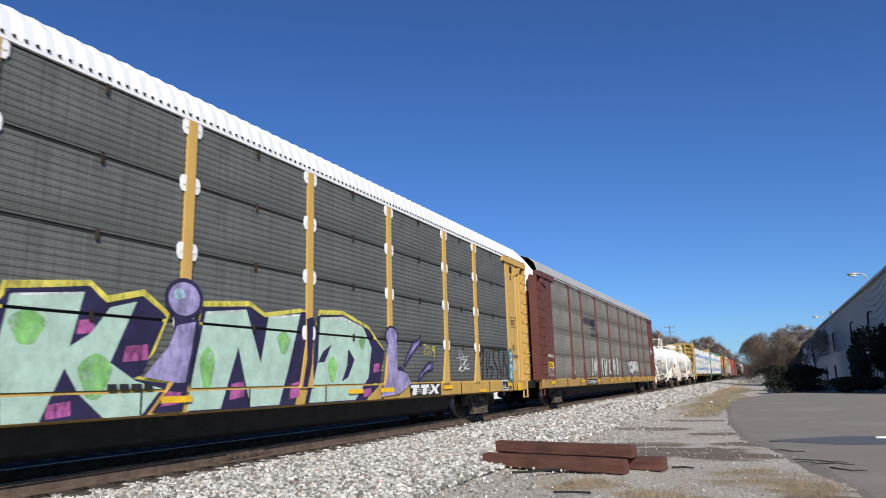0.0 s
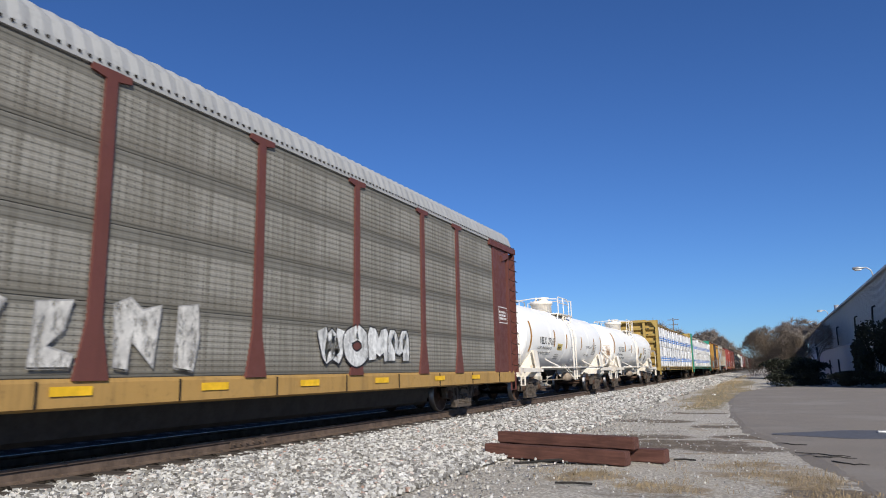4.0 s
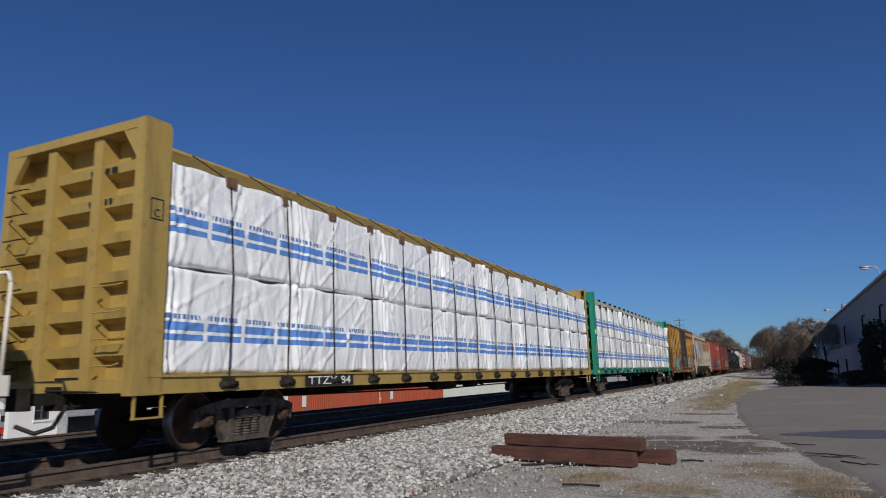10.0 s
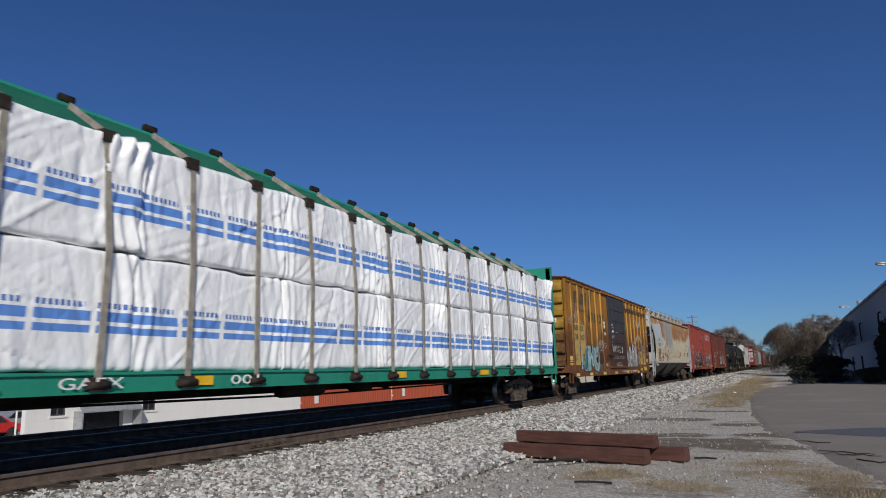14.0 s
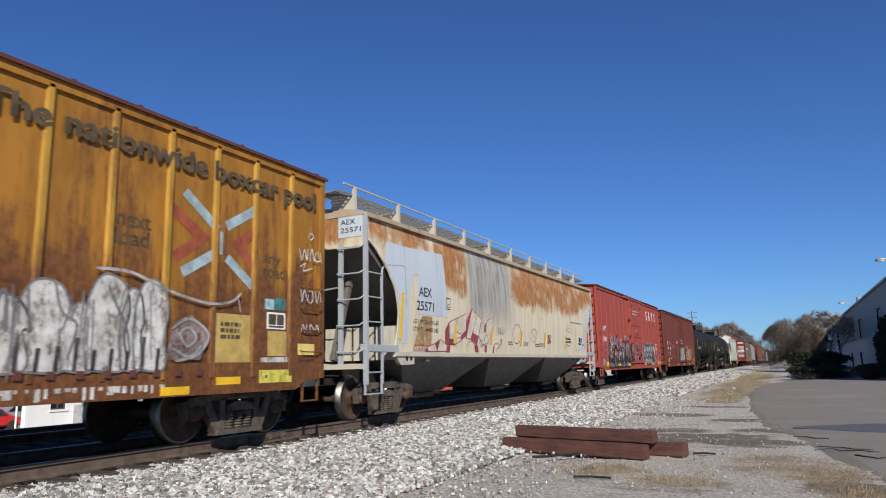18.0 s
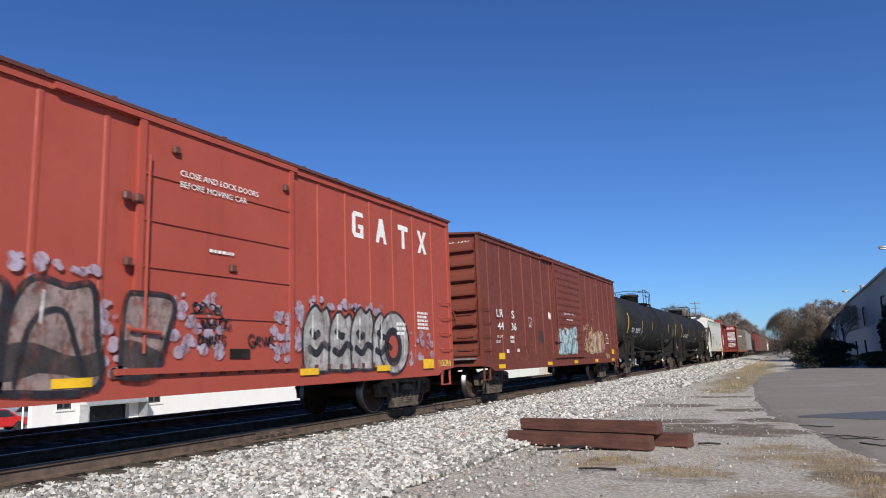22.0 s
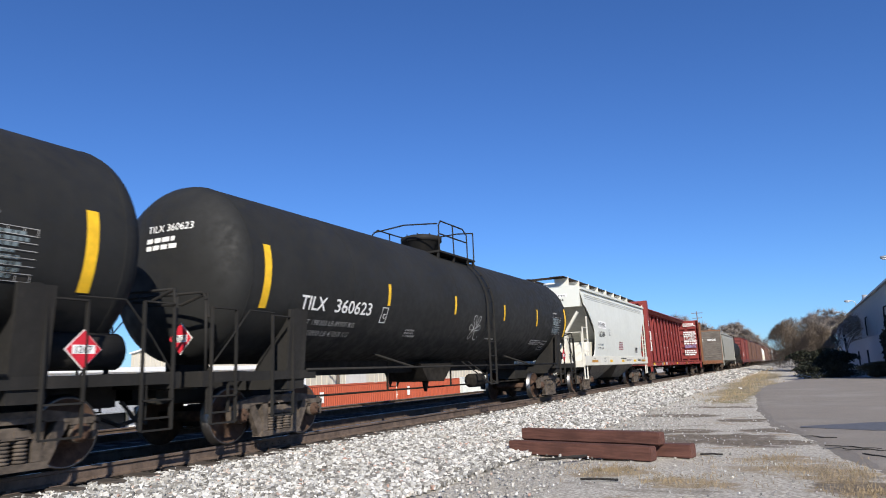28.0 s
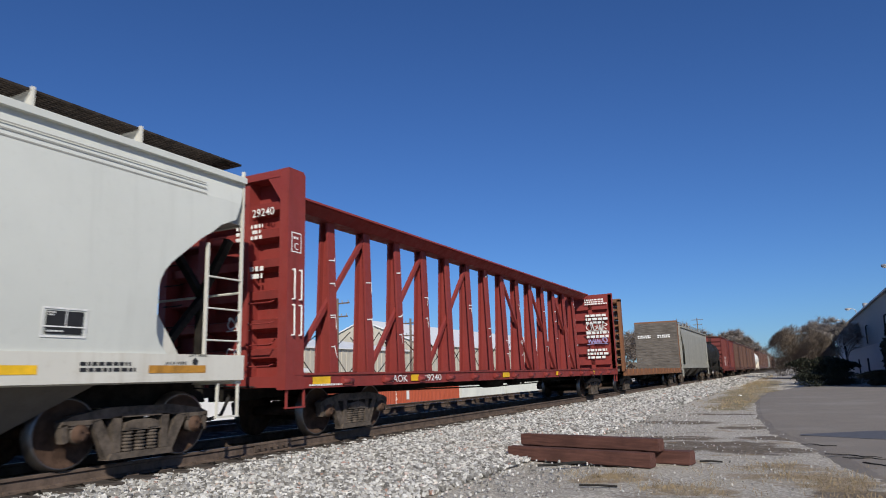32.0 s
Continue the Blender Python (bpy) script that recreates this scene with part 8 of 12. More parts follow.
        part("ladder", bm, sill_m, car)
        if not solid_walk:
            bm = B()
            for x in (1.35, 0.9):
                beam(bm, (x, f(0.03), 1.1), (x, f(0.03), zt - 0.2), 0.05, 0.03)
            for k in range(8):
                rod(bm, (0.9, f(0.02), 1.3 + 0.36 * k), (1.35, f(0.02), 1.3 + 0.36 * k), 0.013, 6)
            for x in (1.35, 0.9):
                beam(bm, (x, f(0.03), zt - 0.25), (x, f(top_y + 0.1), zt - 0.25), 0.04, 0.04)
            part("end_ladder", bm, sill_m, car)
        coupler(car, f(0.0), -1 if e == 0 else 1)
        sill_step(car, *sorted((f(0.1), f(0.5))), 1.0, sill_m, 1.46, 0.48)
    # side sills
    for s in (1, -1):
        bm = B()
        extrude_poly(bm, [(s * 1.44, zs + 0.0), (s * 1.53, zs + 0.0), (s * 1.53, zs - sill_h), (s * 1.44, zs - sill_h - 0.02)], "y", 1.8 if post else 0.05, L - (1.8 if post else 0.05))
        part("side_sill", fix(bm), sill_m, car)
    # roof
    bm = B()
    ring = [(1.47, zt - 0.02), (1.47, zt + 0.05), (1.30, zt + 0.10), (0.5, zt + roof_rise), (-0.5, zt + roof_rise), (-1.30, zt + 0.10), (-1.47, zt + 0.05), (-1.47, zt - 0.02)]
    extrude_poly(bm, ring[::-1], "y", top_y - 0.02, L - top_y + 0.02)
    part("roof", fix(bm), roof_m, car)
    bm = B()
    for s in (1, -1):
        box(bm, *sorted((s * 1.44, s * 1.55)), top_y, L - top_y, zt - 0.06, zt + 0.03)
    part("roof_rail", bm, roof_m, car)
    # hatches and roof walk
    bm = B()
    k = 0
    y = top_y + 0.9
    while y < L - top_y - 0.8:
        rod(bm, (0, y, zt + roof_rise - 0.02), (0, y, zt + roof_rise + 0.14), 0.30, 16)
        y += 1.1
    part("roof_hatches", bm, roof_m, car)
    for s in (1, -1):
        bm = B()
        z = zt + walk_h + 0.12
        x0, x1 = sorted((s * walk_x, s * (walk_x + 0.52)))
        if solid_walk:
            for i in range(9):
                xx = x0 + (x1 - x0) * i / 8
                box(bm, xx - 0.012, xx + 0.012, top_y - 0.5, L - top_y + 0.4, z - 0.03, z)
        else:
            for i in range(6):
                xx = x0 + (x1 - x0) * i / 5
                box(bm, xx - 0.01, xx + 0.01, top_y - 0.4, L - top_y + 0.4, z - 0.03, z)
        for i in range(int((L - 2 * top_y + 0.8) / 0.09)):
            yy = top_y - 0.4 + 0.09 * i
            box(bm, x0, x1, yy - 0.008, yy + 0.008, z - 0.025, z - 0.005)
        part("roof_walk", bm, M_TRUCK if solid_walk else M_GRATING, car, "open steel grating walkway")
        yy = top_y + 0.1
        while yy < L - top_y:
            bm = B()
            extrude_poly(bm, [(s * (walk_x - 0.02), zt + 0.2), (s * (walk_x + 0.56), zt + 0.07), (s * (walk_x + 0.56), z - 0.01), (s * (walk_x - 0.02), z - 0.03)], "y", yy - 0.012 if solid_walk else yy - 0.03, yy + 0.012 if solid_walk else yy + 0.03)
            box(bm, *sorted((s * (walk_x + 0.52), s * (walk_x + 0.57))), yy - (0.02 if solid_walk else 0.05), yy + (0.02 if solid_walk else 0.05), zt + 0.06, z + (0.16 if not solid_walk else 0.02))
            yy += 1.78 if not solid_walk else 1.55
            part("walk_bracket", fix(bm), sill_m, car)
        if not solid_walk:
            bm = B()
            rod(bm, (s * (walk_x + 0.55), top_y - 0.3, z + 0.15), (s * (walk_x + 0.55), L - top_y + 0.3, z + 0.15), 0.02, 6)
            part("walk_edge_rail", bm, sill_m, car)
    for e in (0, 1):
        bm = B()
        f = (lambda y: y) if e == 0 else (lambda y: L - y)
        y0, y1 = sorted((f(top_y - 0.42), f(top_y + 0.05)))
        for i in range(7):
            yy = y0 + (y1 - y0) * i / 6
            box(bm, -1.0, 1.0, yy - 0.01, yy + 0.01, zt + walk_h + 0.08, zt + walk_h + 0.11)
        for i in range(12):
            xx = -1.0 + 2.0 * i / 11
            box(bm, xx - 0.008, xx + 0.008, y0, y1, zt + walk_h + 0.085, zt + walk_h + 0.105)
        part("end_walk", bm, M_TRUCK if solid_walk else M_GRATING, car)
    # discharge bays
    inner0, inner1 = edge[-1][0] + 0.35, L - edge[-1][0] - 0.35
    bw = (inner1 - inner0) / bays
    for k in range(bays):
        y0, y1 = inner0 + k * bw, inner0 + (k + 1) * bw
        ym = (y0 + y1) / 2
        bm = B()
        top = [(-1.44, y0 + 0.03), (1.44, y0 + 0.03), (1.44, y1 - 0.03), (-1.44, y1 - 0.03)]
        hb = max(0.42, bw / 2 - bay_in)
        bot = [(-0.62, ym - hb), (0.62, ym - hb), (0.62, ym + hb), (-0.62, ym + hb)]
        va = [bm.verts.new((x, y, zs - 0.1)) for x, y in top]
        vb = [bm.verts.new((x, y, 0.42)) for x, y in bot]
        for i in range(4):
            bm.faces.new((va[i], va[(i + 1) % 4], vb[(i + 1) % 4], vb[i]))
        bm.faces.new(va[::-1])
        bm.faces.new(vb)
        part("hopper_bay", fix(bm), bay_m or sill_m, car)
        bm = B()
        box(bm, -0.68, 0.68, ym - 0.48, ym + 0.48, 0.30, 0.42)
        rod(bm, (-0.8, ym + 0.55, 0.38), (0.85, ym + 0.55, 0.38), 0.03, 6)
        part("outlet_gate", bm, M_DARK, car)
    trucks(car, L, inset)
    return car


def rust_paint(name, base):
    """Cream paint eaten by rust that runs down from the roof in two broad fields, with a grey washed stretch between them."""
    m, nt, b = mat(name, 0.7)
    sep = nt.nodes.new("ShaderNodeSeparateXYZ")
    nt.links.new(coords(nt), sep.inputs[0])
    y, z = sep.outputs[1], sep.outputs[2]
    runs = noise_tex(nt, 1.3, 9, 0.7, (1, 0.8, 0.6))
    fine = noise_tex(nt, 7.0, 8, 0.75, (1, 1.0, 0.2))
    mix = math_node(nt, "ADD", math_node(nt, "MULTIPLY", runs, 0.7), math_node(nt, "MULTIPLY", fine, 0.3))
    grey = math_node(nt, "MULTIPLY", ramp(nt, y, 5.2, 5.7), ramp(nt, y, 7.8, 9.2, 1.0, 0.0))
    low = math_node(nt, "MULTIPLY", ramp(nt, y, 3.85, 3.95), ramp(nt, y, 5.5, 5.75, 1.0, 0.0))
    low = math_node(nt, "ADD", low, math_node(nt, "MULTIPLY", ramp(nt, y, 7.9, 8.3), ramp(nt, y, 15.0, 17.0, 1.0, 0.4)))
    edge = math_node(nt, "SUBTRACT", 3.55, math_node(nt, "MULTIPLY", low, 0.78))
    above = math_node(nt, "SUBTRACT", z, edge)
    f = math_node(nt, "ADD", mix, ramp(nt, above, -0.45, 0.40, -0.20, 0.07))
    f = math_node(nt, "SUBTRACT", f, math_node(nt, "MULTIPLY", grey, 0.25))
    f = math_node(nt, "SUBTRACT", f, ramp(nt, z, 3.7, 4.0, 0.0, 0.025))
    r = ramp(nt, f, 0.43, 0.58)
    streak = ramp(nt, noise_tex(nt, 5, 7, 0.75, (1, 1.5, 0.12)), 0.40, 0.72)
    col = blend(nt, math_node(nt, "MULTIPLY", streak, 0.45), base, (0.40, 0.30, 0.18))
    tan = ramp(nt, math_node(nt, "ADD", noise_tex(nt, 1.6, 7, 0.7, (1, 1, 0.35)), ramp(nt, z, 2.2, 3.4, -0.12, 0.05)), 0.46, 0.62, 0.0, 0.38)
    col = blend(nt, tan, col, (0.45, 0.30, 0.135))
    wash = blend(nt, ramp(nt, noise_tex(nt, 6, 7, 0.75, (1, 1.2, 0.1)), 0.38, 0.66), (0.42, 0.405, 0.365), (0.20, 0.188, 0.165))
    col = blend(nt, math_node(nt, "MULTIPLY", grey, ramp(nt, z, 1.7, 2.8)), col, wash)
    rustc = blend(nt, ramp(nt, noise_tex(nt, 9, 7, 0.7, (1, 1, 0.4)), 0.34, 0.68), (0.47, 0.20, 0.048), (0.215, 0.070, 0.020))
    col = blend(nt, math_node(nt, "MULTIPLY", r, 0.92), col, rustc)
    spot = ramp(nt, noise_tex(nt, 2.6, 8, 0.8, (1, 1, 0.5)), 0.62, 0.70, 0.0, 0.7)
    col = blend(nt, spot, col, (0.36, 0.19, 0.08))
    nt.links.new(col, b.inputs["Base Color"])
    bump(nt, b, fine, 0.15, 0.01)
    return m


M_AEX = rust_paint("rust-streaked cream paint", (0.67, 0.60, 0.45))
# grime, with the shade of the end opening put into the colour
M_SLOPE = paint("grimy brown-grey slope sheet, darkened for shade", (0.15, 0.13, 0.11), 0.5, 0.1, 0.5)
M_GALV = paint("dull grey ladder paint", (0.36, 0.38, 0.40), 0.3, 0.03, 0.3, 0.5)
M_AEXROOF = paint("rusty roof edge", (0.42, 0.33, 0.23), 0.4, 0.5, 0.4)
M_AEXSILL = paint("grimy off-white sill", (0.50, 0.455, 0.375), 0.3, 0.12, 0.5)
M_BAYGREY = paint("dark grey bay paint", (0.125, 0.11, 0.092), 0.5, 0.08, 0.5)
M_BLUEGREY = paint("pale blue-grey patch", (0.50, 0.55, 0.60), 0.2, 0.0, 0.25)
M_MRMX = paint("pale grey paint", (0.60, 0.61, 0.56), 0.10, 0.0, 0.18, 0.5, grime_color=(0.36, 0.36, 0.33))
M_MRMX2 = paint("off-white sill paint", (0.62, 0.60, 0.53), 0.2, 0.05, 0.35, 0.5, grime_color=(0.34, 0.28, 0.2))
M_HOPGREY = paint("weathered grey hopper paint", (0.33, 0.325, 0.29), 0.4, 0.12, 0.5)


def build_hoppers():
    out = []
    edge = [(0.68, 4.14), (0.74, 3.52), (0.92, 3.49), (1.37, 3.10), (1.71, 2.68), (1.86, 2.23), (1.85, 1.86), (1.78, 1.36)]
    c = hopper("hopper_car", "cream covered hopper streaked with orange rust", 18.75, edge, M_AEX, M_AEXROOF, M_AEXSILL, 3, "hopper cars", 4.14, 0.08, 0.2, 2.1, M_BAYGREY, 0.62, 0.34, False, 0.09, 1.4, (0.70, 1.30), M_GALV)
    o = 151.1
    at = lambda u, v: (1.50 + 0.08 * math.sin(math.pi * (v - 1.36) / 2.78) + 0.006, u, v)
    at2 = lambda u, v: (at(u, v)[0] + 0.004, u, v)
    rp = "pale blue-grey repainted panel"
    patch(c, [(1.39, 3.66), (2.12, 3.66), (2.14, 1.55), (1.82, 1.55), (1.88, 1.86), (1.89, 2.23), (1.74, 2.68), (1.40, 3.12), (1.28, 3.22)], M_BLUEGREY, at, "repainted_panel", rp, True)
    patch(c, [(2.14, 3.66), (4.01, 3.74), (4.15, 2.21), (2.69, 2.20), (2.70, 3.10), (2.47, 3.07), (2.30, 2.5), (2.28, 1.55), (2.16, 1.55)], M_BLUEGREY, at, "repainted_panel", rp, True)
    patch(c, [(16.76, 3.21), (17.50, 3.14), (17.36, 2.9), (17.08, 2.5), (16.90, 2.2), (16.86, 1.62), (15.44, 1.50), (15.44, 1.62), (16.20, 1.66), (16.36, 1.85), (16.36, 2.26), (16.7, 2.7)], M_BLUEGREY, at, "repainted_panel", rp, True)
    bm = B()
    stroke(bm, [(2.12, 3.22), (2.13, 2.64), (2.16, 2.4)], 0.018, at2, False)
    stroke(bm, [(1.40, 3.16), (2.12, 3.22)], 0.014, at2, False)
    part("panel_seam", bm, M_HOPGREY, c)
    patch(c, [(2.6, 1.5), (3.4, 1.5), (3.38, 2.18), (2.9, 2.18), (2.66, 1.9)], G_RUSTWASH, at, "rust_wash", "thin tan rust wash over cream paint")
    put_text(c, "AEX", 2.72, 2.62, 0.30, M_LETTER_K, 0.62, at2)
    put_text(c, "25571", 2.62, 2.30, 0.30, M_LETTER_K, 0.82, at2)
    put_text(c, "LD LMT 221600 LBS", 2.5, 2.0, 0.13, M_LETTER_K, 1.2, at2)
    put_text(c, "LT WT   64400 LBS", 2.5, 1.83, 0.13, M_LETTER_K, 1.2, at2)
    frame_rect(c, 4.08, 4.32, 2.4, 2.68, 0.015, M_LETTER_K, at2)
    put_text(c, "C", 4.15, 2.44, 0.14, M_LETTER_K, 0.1, at2)
    for y, z0, z1 in ((1.90, 1.62, 2.62), (4.54, 1.60, 2.08), (6.86, 1.62, 2.08), (9.22, 1.62, 2.06), (11.46, 1.60, 2.08), (13.86, 1.60, 2.08), (16.70, 1.66, 2.50)):
        patch(c, [(y - 0.02, z0), (y + 0.10, z0), (y + 0.17, z1), (y + 0.05, z1)], M_REFLECT, lambda u, v: (at(u, v)[0] + 0.012, u, v), "reflective_strip")
    # angular maroon outline piece with cream faces
    gl = "cream sprayed angular letter outlined in maroon"
    for k, p in enumerate(([(4.10, 1.56), (4.07, 1.90), (4.26, 2.10), (5.22, 2.36), (5.24, 1.93), (4.95, 1.79), (4.95, 1.66), (4.60, 1.56)],
                           [(5.27, 1.74), (5.24, 2.20), (5.55, 2.50), (6.20, 2.27), (6.05, 1.84), (5.92, 1.52), (5.59, 1.71)],
                           [(6.05, 1.82), (6.17, 2.14), (6.35, 2.19), (6.37, 1.92), (6.56, 2.24), (6.96, 2.34), (6.95, 1.96), (6.70, 1.64), (6.34, 1.58)],
                           [(3.11, 1.38), (3.20, 1.49), (3.58, 1.57), (3.81, 1.67), (4.12, 1.57), (4.28, 1.40)])):
        shape(c, p, G_BONE, G_MAROON, at, 0.022, gl, smooth=False, step=0.0022 + 0.0008 * k)
    at6 = lambda u, v: (at(u, v)[0] + 0.0075, u, v)
    for p in ([(4.10, 1.56), (4.07, 1.90), (4.26, 2.10), (4.31, 1.70), (4.55, 1.71), (4.60, 1.56)], [(4.95, 1.79), (5.24, 1.93), (5.25, 1.80), (4.95, 1.66)], [(5.24, 1.93), (5.25, 2.18), (5.55, 2.50), (5.56, 2.42), (5.36, 1.98), (5.27, 1.74)],
              [(5.52, 1.73), (5.71, 2.04), (5.69, 1.88), (6.01, 1.82), (5.95, 1.52), (5.81, 1.62)], [(6.39, 1.92), (6.41, 2.12), (6.56, 2.22), (6.52, 1.93)], [(3.54, 1.58), (3.81, 1.67), (3.77, 1.56), (3.69, 1.39)],
              [(4.16, 1.53), (4.36, 1.55), (4.37, 1.37), (4.17, 1.37)], [(5.79, 1.55), (6.02, 1.56), (6.10, 1.39), (5.88, 1.39)], [(6.46, 1.58), (6.62, 1.58), (6.63, 1.39), (6.49, 1.39)], [(3.11, 1.38), (3.20, 1.48), (3.26, 1.38)], [(7.02, 1.38), (7.10, 1.60), (7.16, 1.56), (7.14, 1.38)]):
        patch(c, p, G_MAROON, at6, "graffiti_shade")
    tag_lines(c, [[(4.60, 2.21), (4.68, 2.11), (4.76, 2.24)], [(4.69, 1.89), (4.85, 1.84), (4.98, 1.87)], [(4.66, 1.50), (4.72, 1.70), (4.95, 1.75)], [(4.72, 1.40), (4.70, 1.56)], [(5.3, 1.5), (5.42, 1.64), (5.6, 1.66)], [(5.86, 2.36), (5.84, 2.2), (5.71, 2.04)], [(6.1, 1.66), (6.25, 1.72), (6.35, 1.6), (6.25, 1.54), (6.1, 1.66)], [(6.4, 1.7), (6.52, 1.86), (6.66, 1.8), (6.7, 1.64)], [(6.6, 1.84), (6.85, 1.9)], [(7.1, 1.60), (7.35, 1.66), (7.57, 1.54)], [(7.3, 1.38), (7.34, 1.5), (7.57, 1.54)], [(5.35, 1.38), (5.3, 1.52)]], 0.016, G_MAROON, lambda u, v: (at(u, v)[0] + 0.0085, u, v))
    scribble(c, 2.55, 1.40, 0.85, 0.13, 7, G_MAROON, 91, 0.014, at2)
    for y, r in ((8.9, 0.29), (10.44, 0.215)):
        bm = B()
        stroke(bm, [(y + r * 1.22 * math.cos(t), 1.965 + r * math.sin(t)) for t in [2 * math.pi * q / 18 for q in range(20)]], 0.018, at2, False)
        if y > 9:
            stroke(bm, [(y - 0.15, 2.12), (y + 0.15, 1.80)], 0.018, at2, False)
        part("chalk_ring", bm, G_MAROON, c)
    tag_lines(c, [[(7.36, 1.86), (7.4, 2.1), (7.46, 1.9)], [(7.5, 2.12), (7.54, 1.9), (7.6, 2.08), (7.66, 1.9)], [(7.7, 1.9), (7.72, 2.16)], [(7.78, 2.1), (7.76, 1.92), (7.86, 1.96), (7.9, 2.1)], [(7.55, 1.66), (7.62, 1.78), (7.72, 1.7), (7.62, 1.62), (7.55, 1.66)], [(7.55, 1.7), (7.72, 1.7)]], 0.014, G_NAVY, at2)
    for y, z in ((8.2, 1.62), (9.5, 1.62), (10.6, 1.6), (11.0, 1.62)):
        bars(c, y, z, 0.45, 0.13, 2, G_GREY, at2, int(y * 10))
    frame_rect(c, 11.86, 12.18, 1.74, 2.02, 0.02, G_MAROON, at2)
    tag_lines(c, [[(11.86, 2.02), (12.02, 1.88), (12.18, 1.74)], [(11.86, 1.74), (12.18, 2.02)]], 0.09, G_MAROON, at2, "maroon sprayed cross")
    put_text(c, "CARBOLINE DRY LINING APPLIED AS 1 11 88", 14.6, 2.56, 0.075, M_LETTER_K, 1.62, at2)
    put_text(c, "CU FT 5161", 14.02, 1.68, 0.10, M_LETTER_K, 0.45, at2)
    bars(c, 14.04, 1.80, 0.66, 0.22, 2, M_LETTER_K, at2, 96)
    tag_lines(c, [[(14.05, 2.2), (14.1, 2.4), (14.16, 2.16)], [(14.25, 2.38), (14.3, 2.2), (14.36, 2.2)], [(14.46, 2.5), (14.48, 2.2), (14.38, 2.22)], [(14.7, 2.38), (14.78, 2.2), (14.82, 2.04)], [(14.46, 2.1), (14.4, 1.98)]], 0.014, G_BLACK, at2)
    at7 = lambda u, v: (at(u, v)[0] + 0.007, u, v)
    patch(c, rect(15.62, 16.16, 1.74, 2.08), M_LETTER_W, at2, "data_panel")
    for q in (rect(15.68, 15.90, 1.85, 2.05), rect(15.95, 16.12, 1.85, 2.05), rect(15.66, 16.08, 1.76, 1.83)):
        patch(c, q, M_LETTER_K, at7, "data_panel")
    put_text(c, "HO", 16.2, 1.74, 0.13, M_LETTER_K, 0.2, at7)
    patch(c, rect(13.78, 14.1, 1.38, 1.50), M_BLUEGREY, at2, "repainted_panel")
    patch(c, rect(0.84, 1.44, 3.68, 4.13), M_BLUEGREY, lambda u, v: (u, 0.668, v), "repainted_panel")
    put_text(c, "AEX", 0.1, 3.95, 0.15, M_LETTER_K, 0.36, lambda u, v: (u + 0.80, 0.664, v))
    put_text(c, "25571", 0.1, 3.78, 0.15, M_LETTER_K, 0.5, lambda u, v: (u + 0.80, 0.664, v))
    out.append((c, o))
    # pale grey two-bay car
    edge = [(0.10, 4.12), (0.15, 3.86), (0.28, 3.52), (0.34, 3.40), (0.54, 3.38), (0.74, 3.20), (0.96, 3.07), (1.25, 2.83), (1.55, 2.58), (1.66, 2.40), (1.68, 2.24), (1.66, 1.70), (1.58, 1.52), (1.44, 1.40)]
    c = hopper("hopper_car", "pale grey covered hopper with clean black lettering", 12.7, edge, M_MRMX, M_MRMX, M_MRMX2, 2, "hopper cars", 4.12, 0.075, 0.24, 1.45, M_BAYGREY, 0.45, 0.36, True, 0.36, 1.35)
    at = lambda u, v: (1.50 + 0.075 * math.sin(math.pi * (v - 1.40) / 2.72) + 0.006, u, v)
    at2 = lambda u, v: (at(u, v)[0] + 0.004, u, v)
    bm = B()
    for z in (3.72, 3.80, 3.88):
        stroke(bm, [(0.5, z), (6, z), (11.8, z)], 0.02, at, False)
    part("sheet_seam", bm, M_HOPGREY, c)
    patch(c, rect(2.2, 3.55, 2.58, 2.90), M_LETTER_W, at, "white_panel")
    put_text(c, "MRMX", 2.26, 2.63, 0.30, M_LETTER_K, 1.2, at2)
    put_text(c, "16384", 2.25, 2.22, 0.34, M_LETTER_K, 1.05, at2)
    put_text(c, "LD LMT 232800", 2.1, 1.86, 0.11, M_LETTER_K, 0.9, at2)
    put_text(c, "LT WT   53100", 2.1, 1.70, 0.11, M_LETTER_K, 0.9, at2)
    frame_rect(c, 3.95, 4.22, 2.32, 2.58, 0.015, M_LETTER_K, at2)
    put_text(c, "C", 4.04, 2.36, 0.13, M_LETTER_K, 0.1, at2)
    bars(c, 5.9, 1.7, 0.9, 0.4, 5, G_MAROON, at2, 41)
    patch(c, rect(9.55, 10.0, 1.6, 1.86), M_LETTER_K, at2, "data_panel")
    frame_rect(c, 9.5, 10.05, 1.56, 1.90, 0.02, M_LETTER_W, at2)
    at4 = lambda u, v: (at(u, v)[0] + 0.008, u, v)
    patch(c, rect(9.5, 10.05, 1.675, 1.69), M_LETTER_W, at4, "panel_line")
    patch(c, rect(9.78, 9.795, 1.68, 1.89), M_LETTER_W, at4, "panel_line")
    bars(c, 9.57, 1.62, 0.25, 0.03, 1, M_LETTER_W, at4, 44)
    bars(c, 9.57, 1.80, 0.1, 0.06, 2, M_LETTER_W, at4, 45)
    sat = lambda u, v: (1.536, u, v)
    for y, w in ((1.0, 0.95), (4.0, 0.5), (6.3, 0.5), (9.0, 0.5), (10.95, 0.95)):
        patch(c, rect(y, y + w, 1.15, 1.25), M_REFLECT_OLD if w > 0.9 else M_REFLECT, sat, "reflective_strip")
    put_text(c, "JACK HERE", 1.25, 1.29, 0.06, M_LETTER_K, 0.4, sat)
    put_text(c, "JACK HERE", 11.2, 1.265, 0.05, M_LETTER_K, 0.36, sat)
    put_text(c, "LIFT HERE", 11.6, 1.37, 0.05, M_LETTER_K, 0.32, sat)
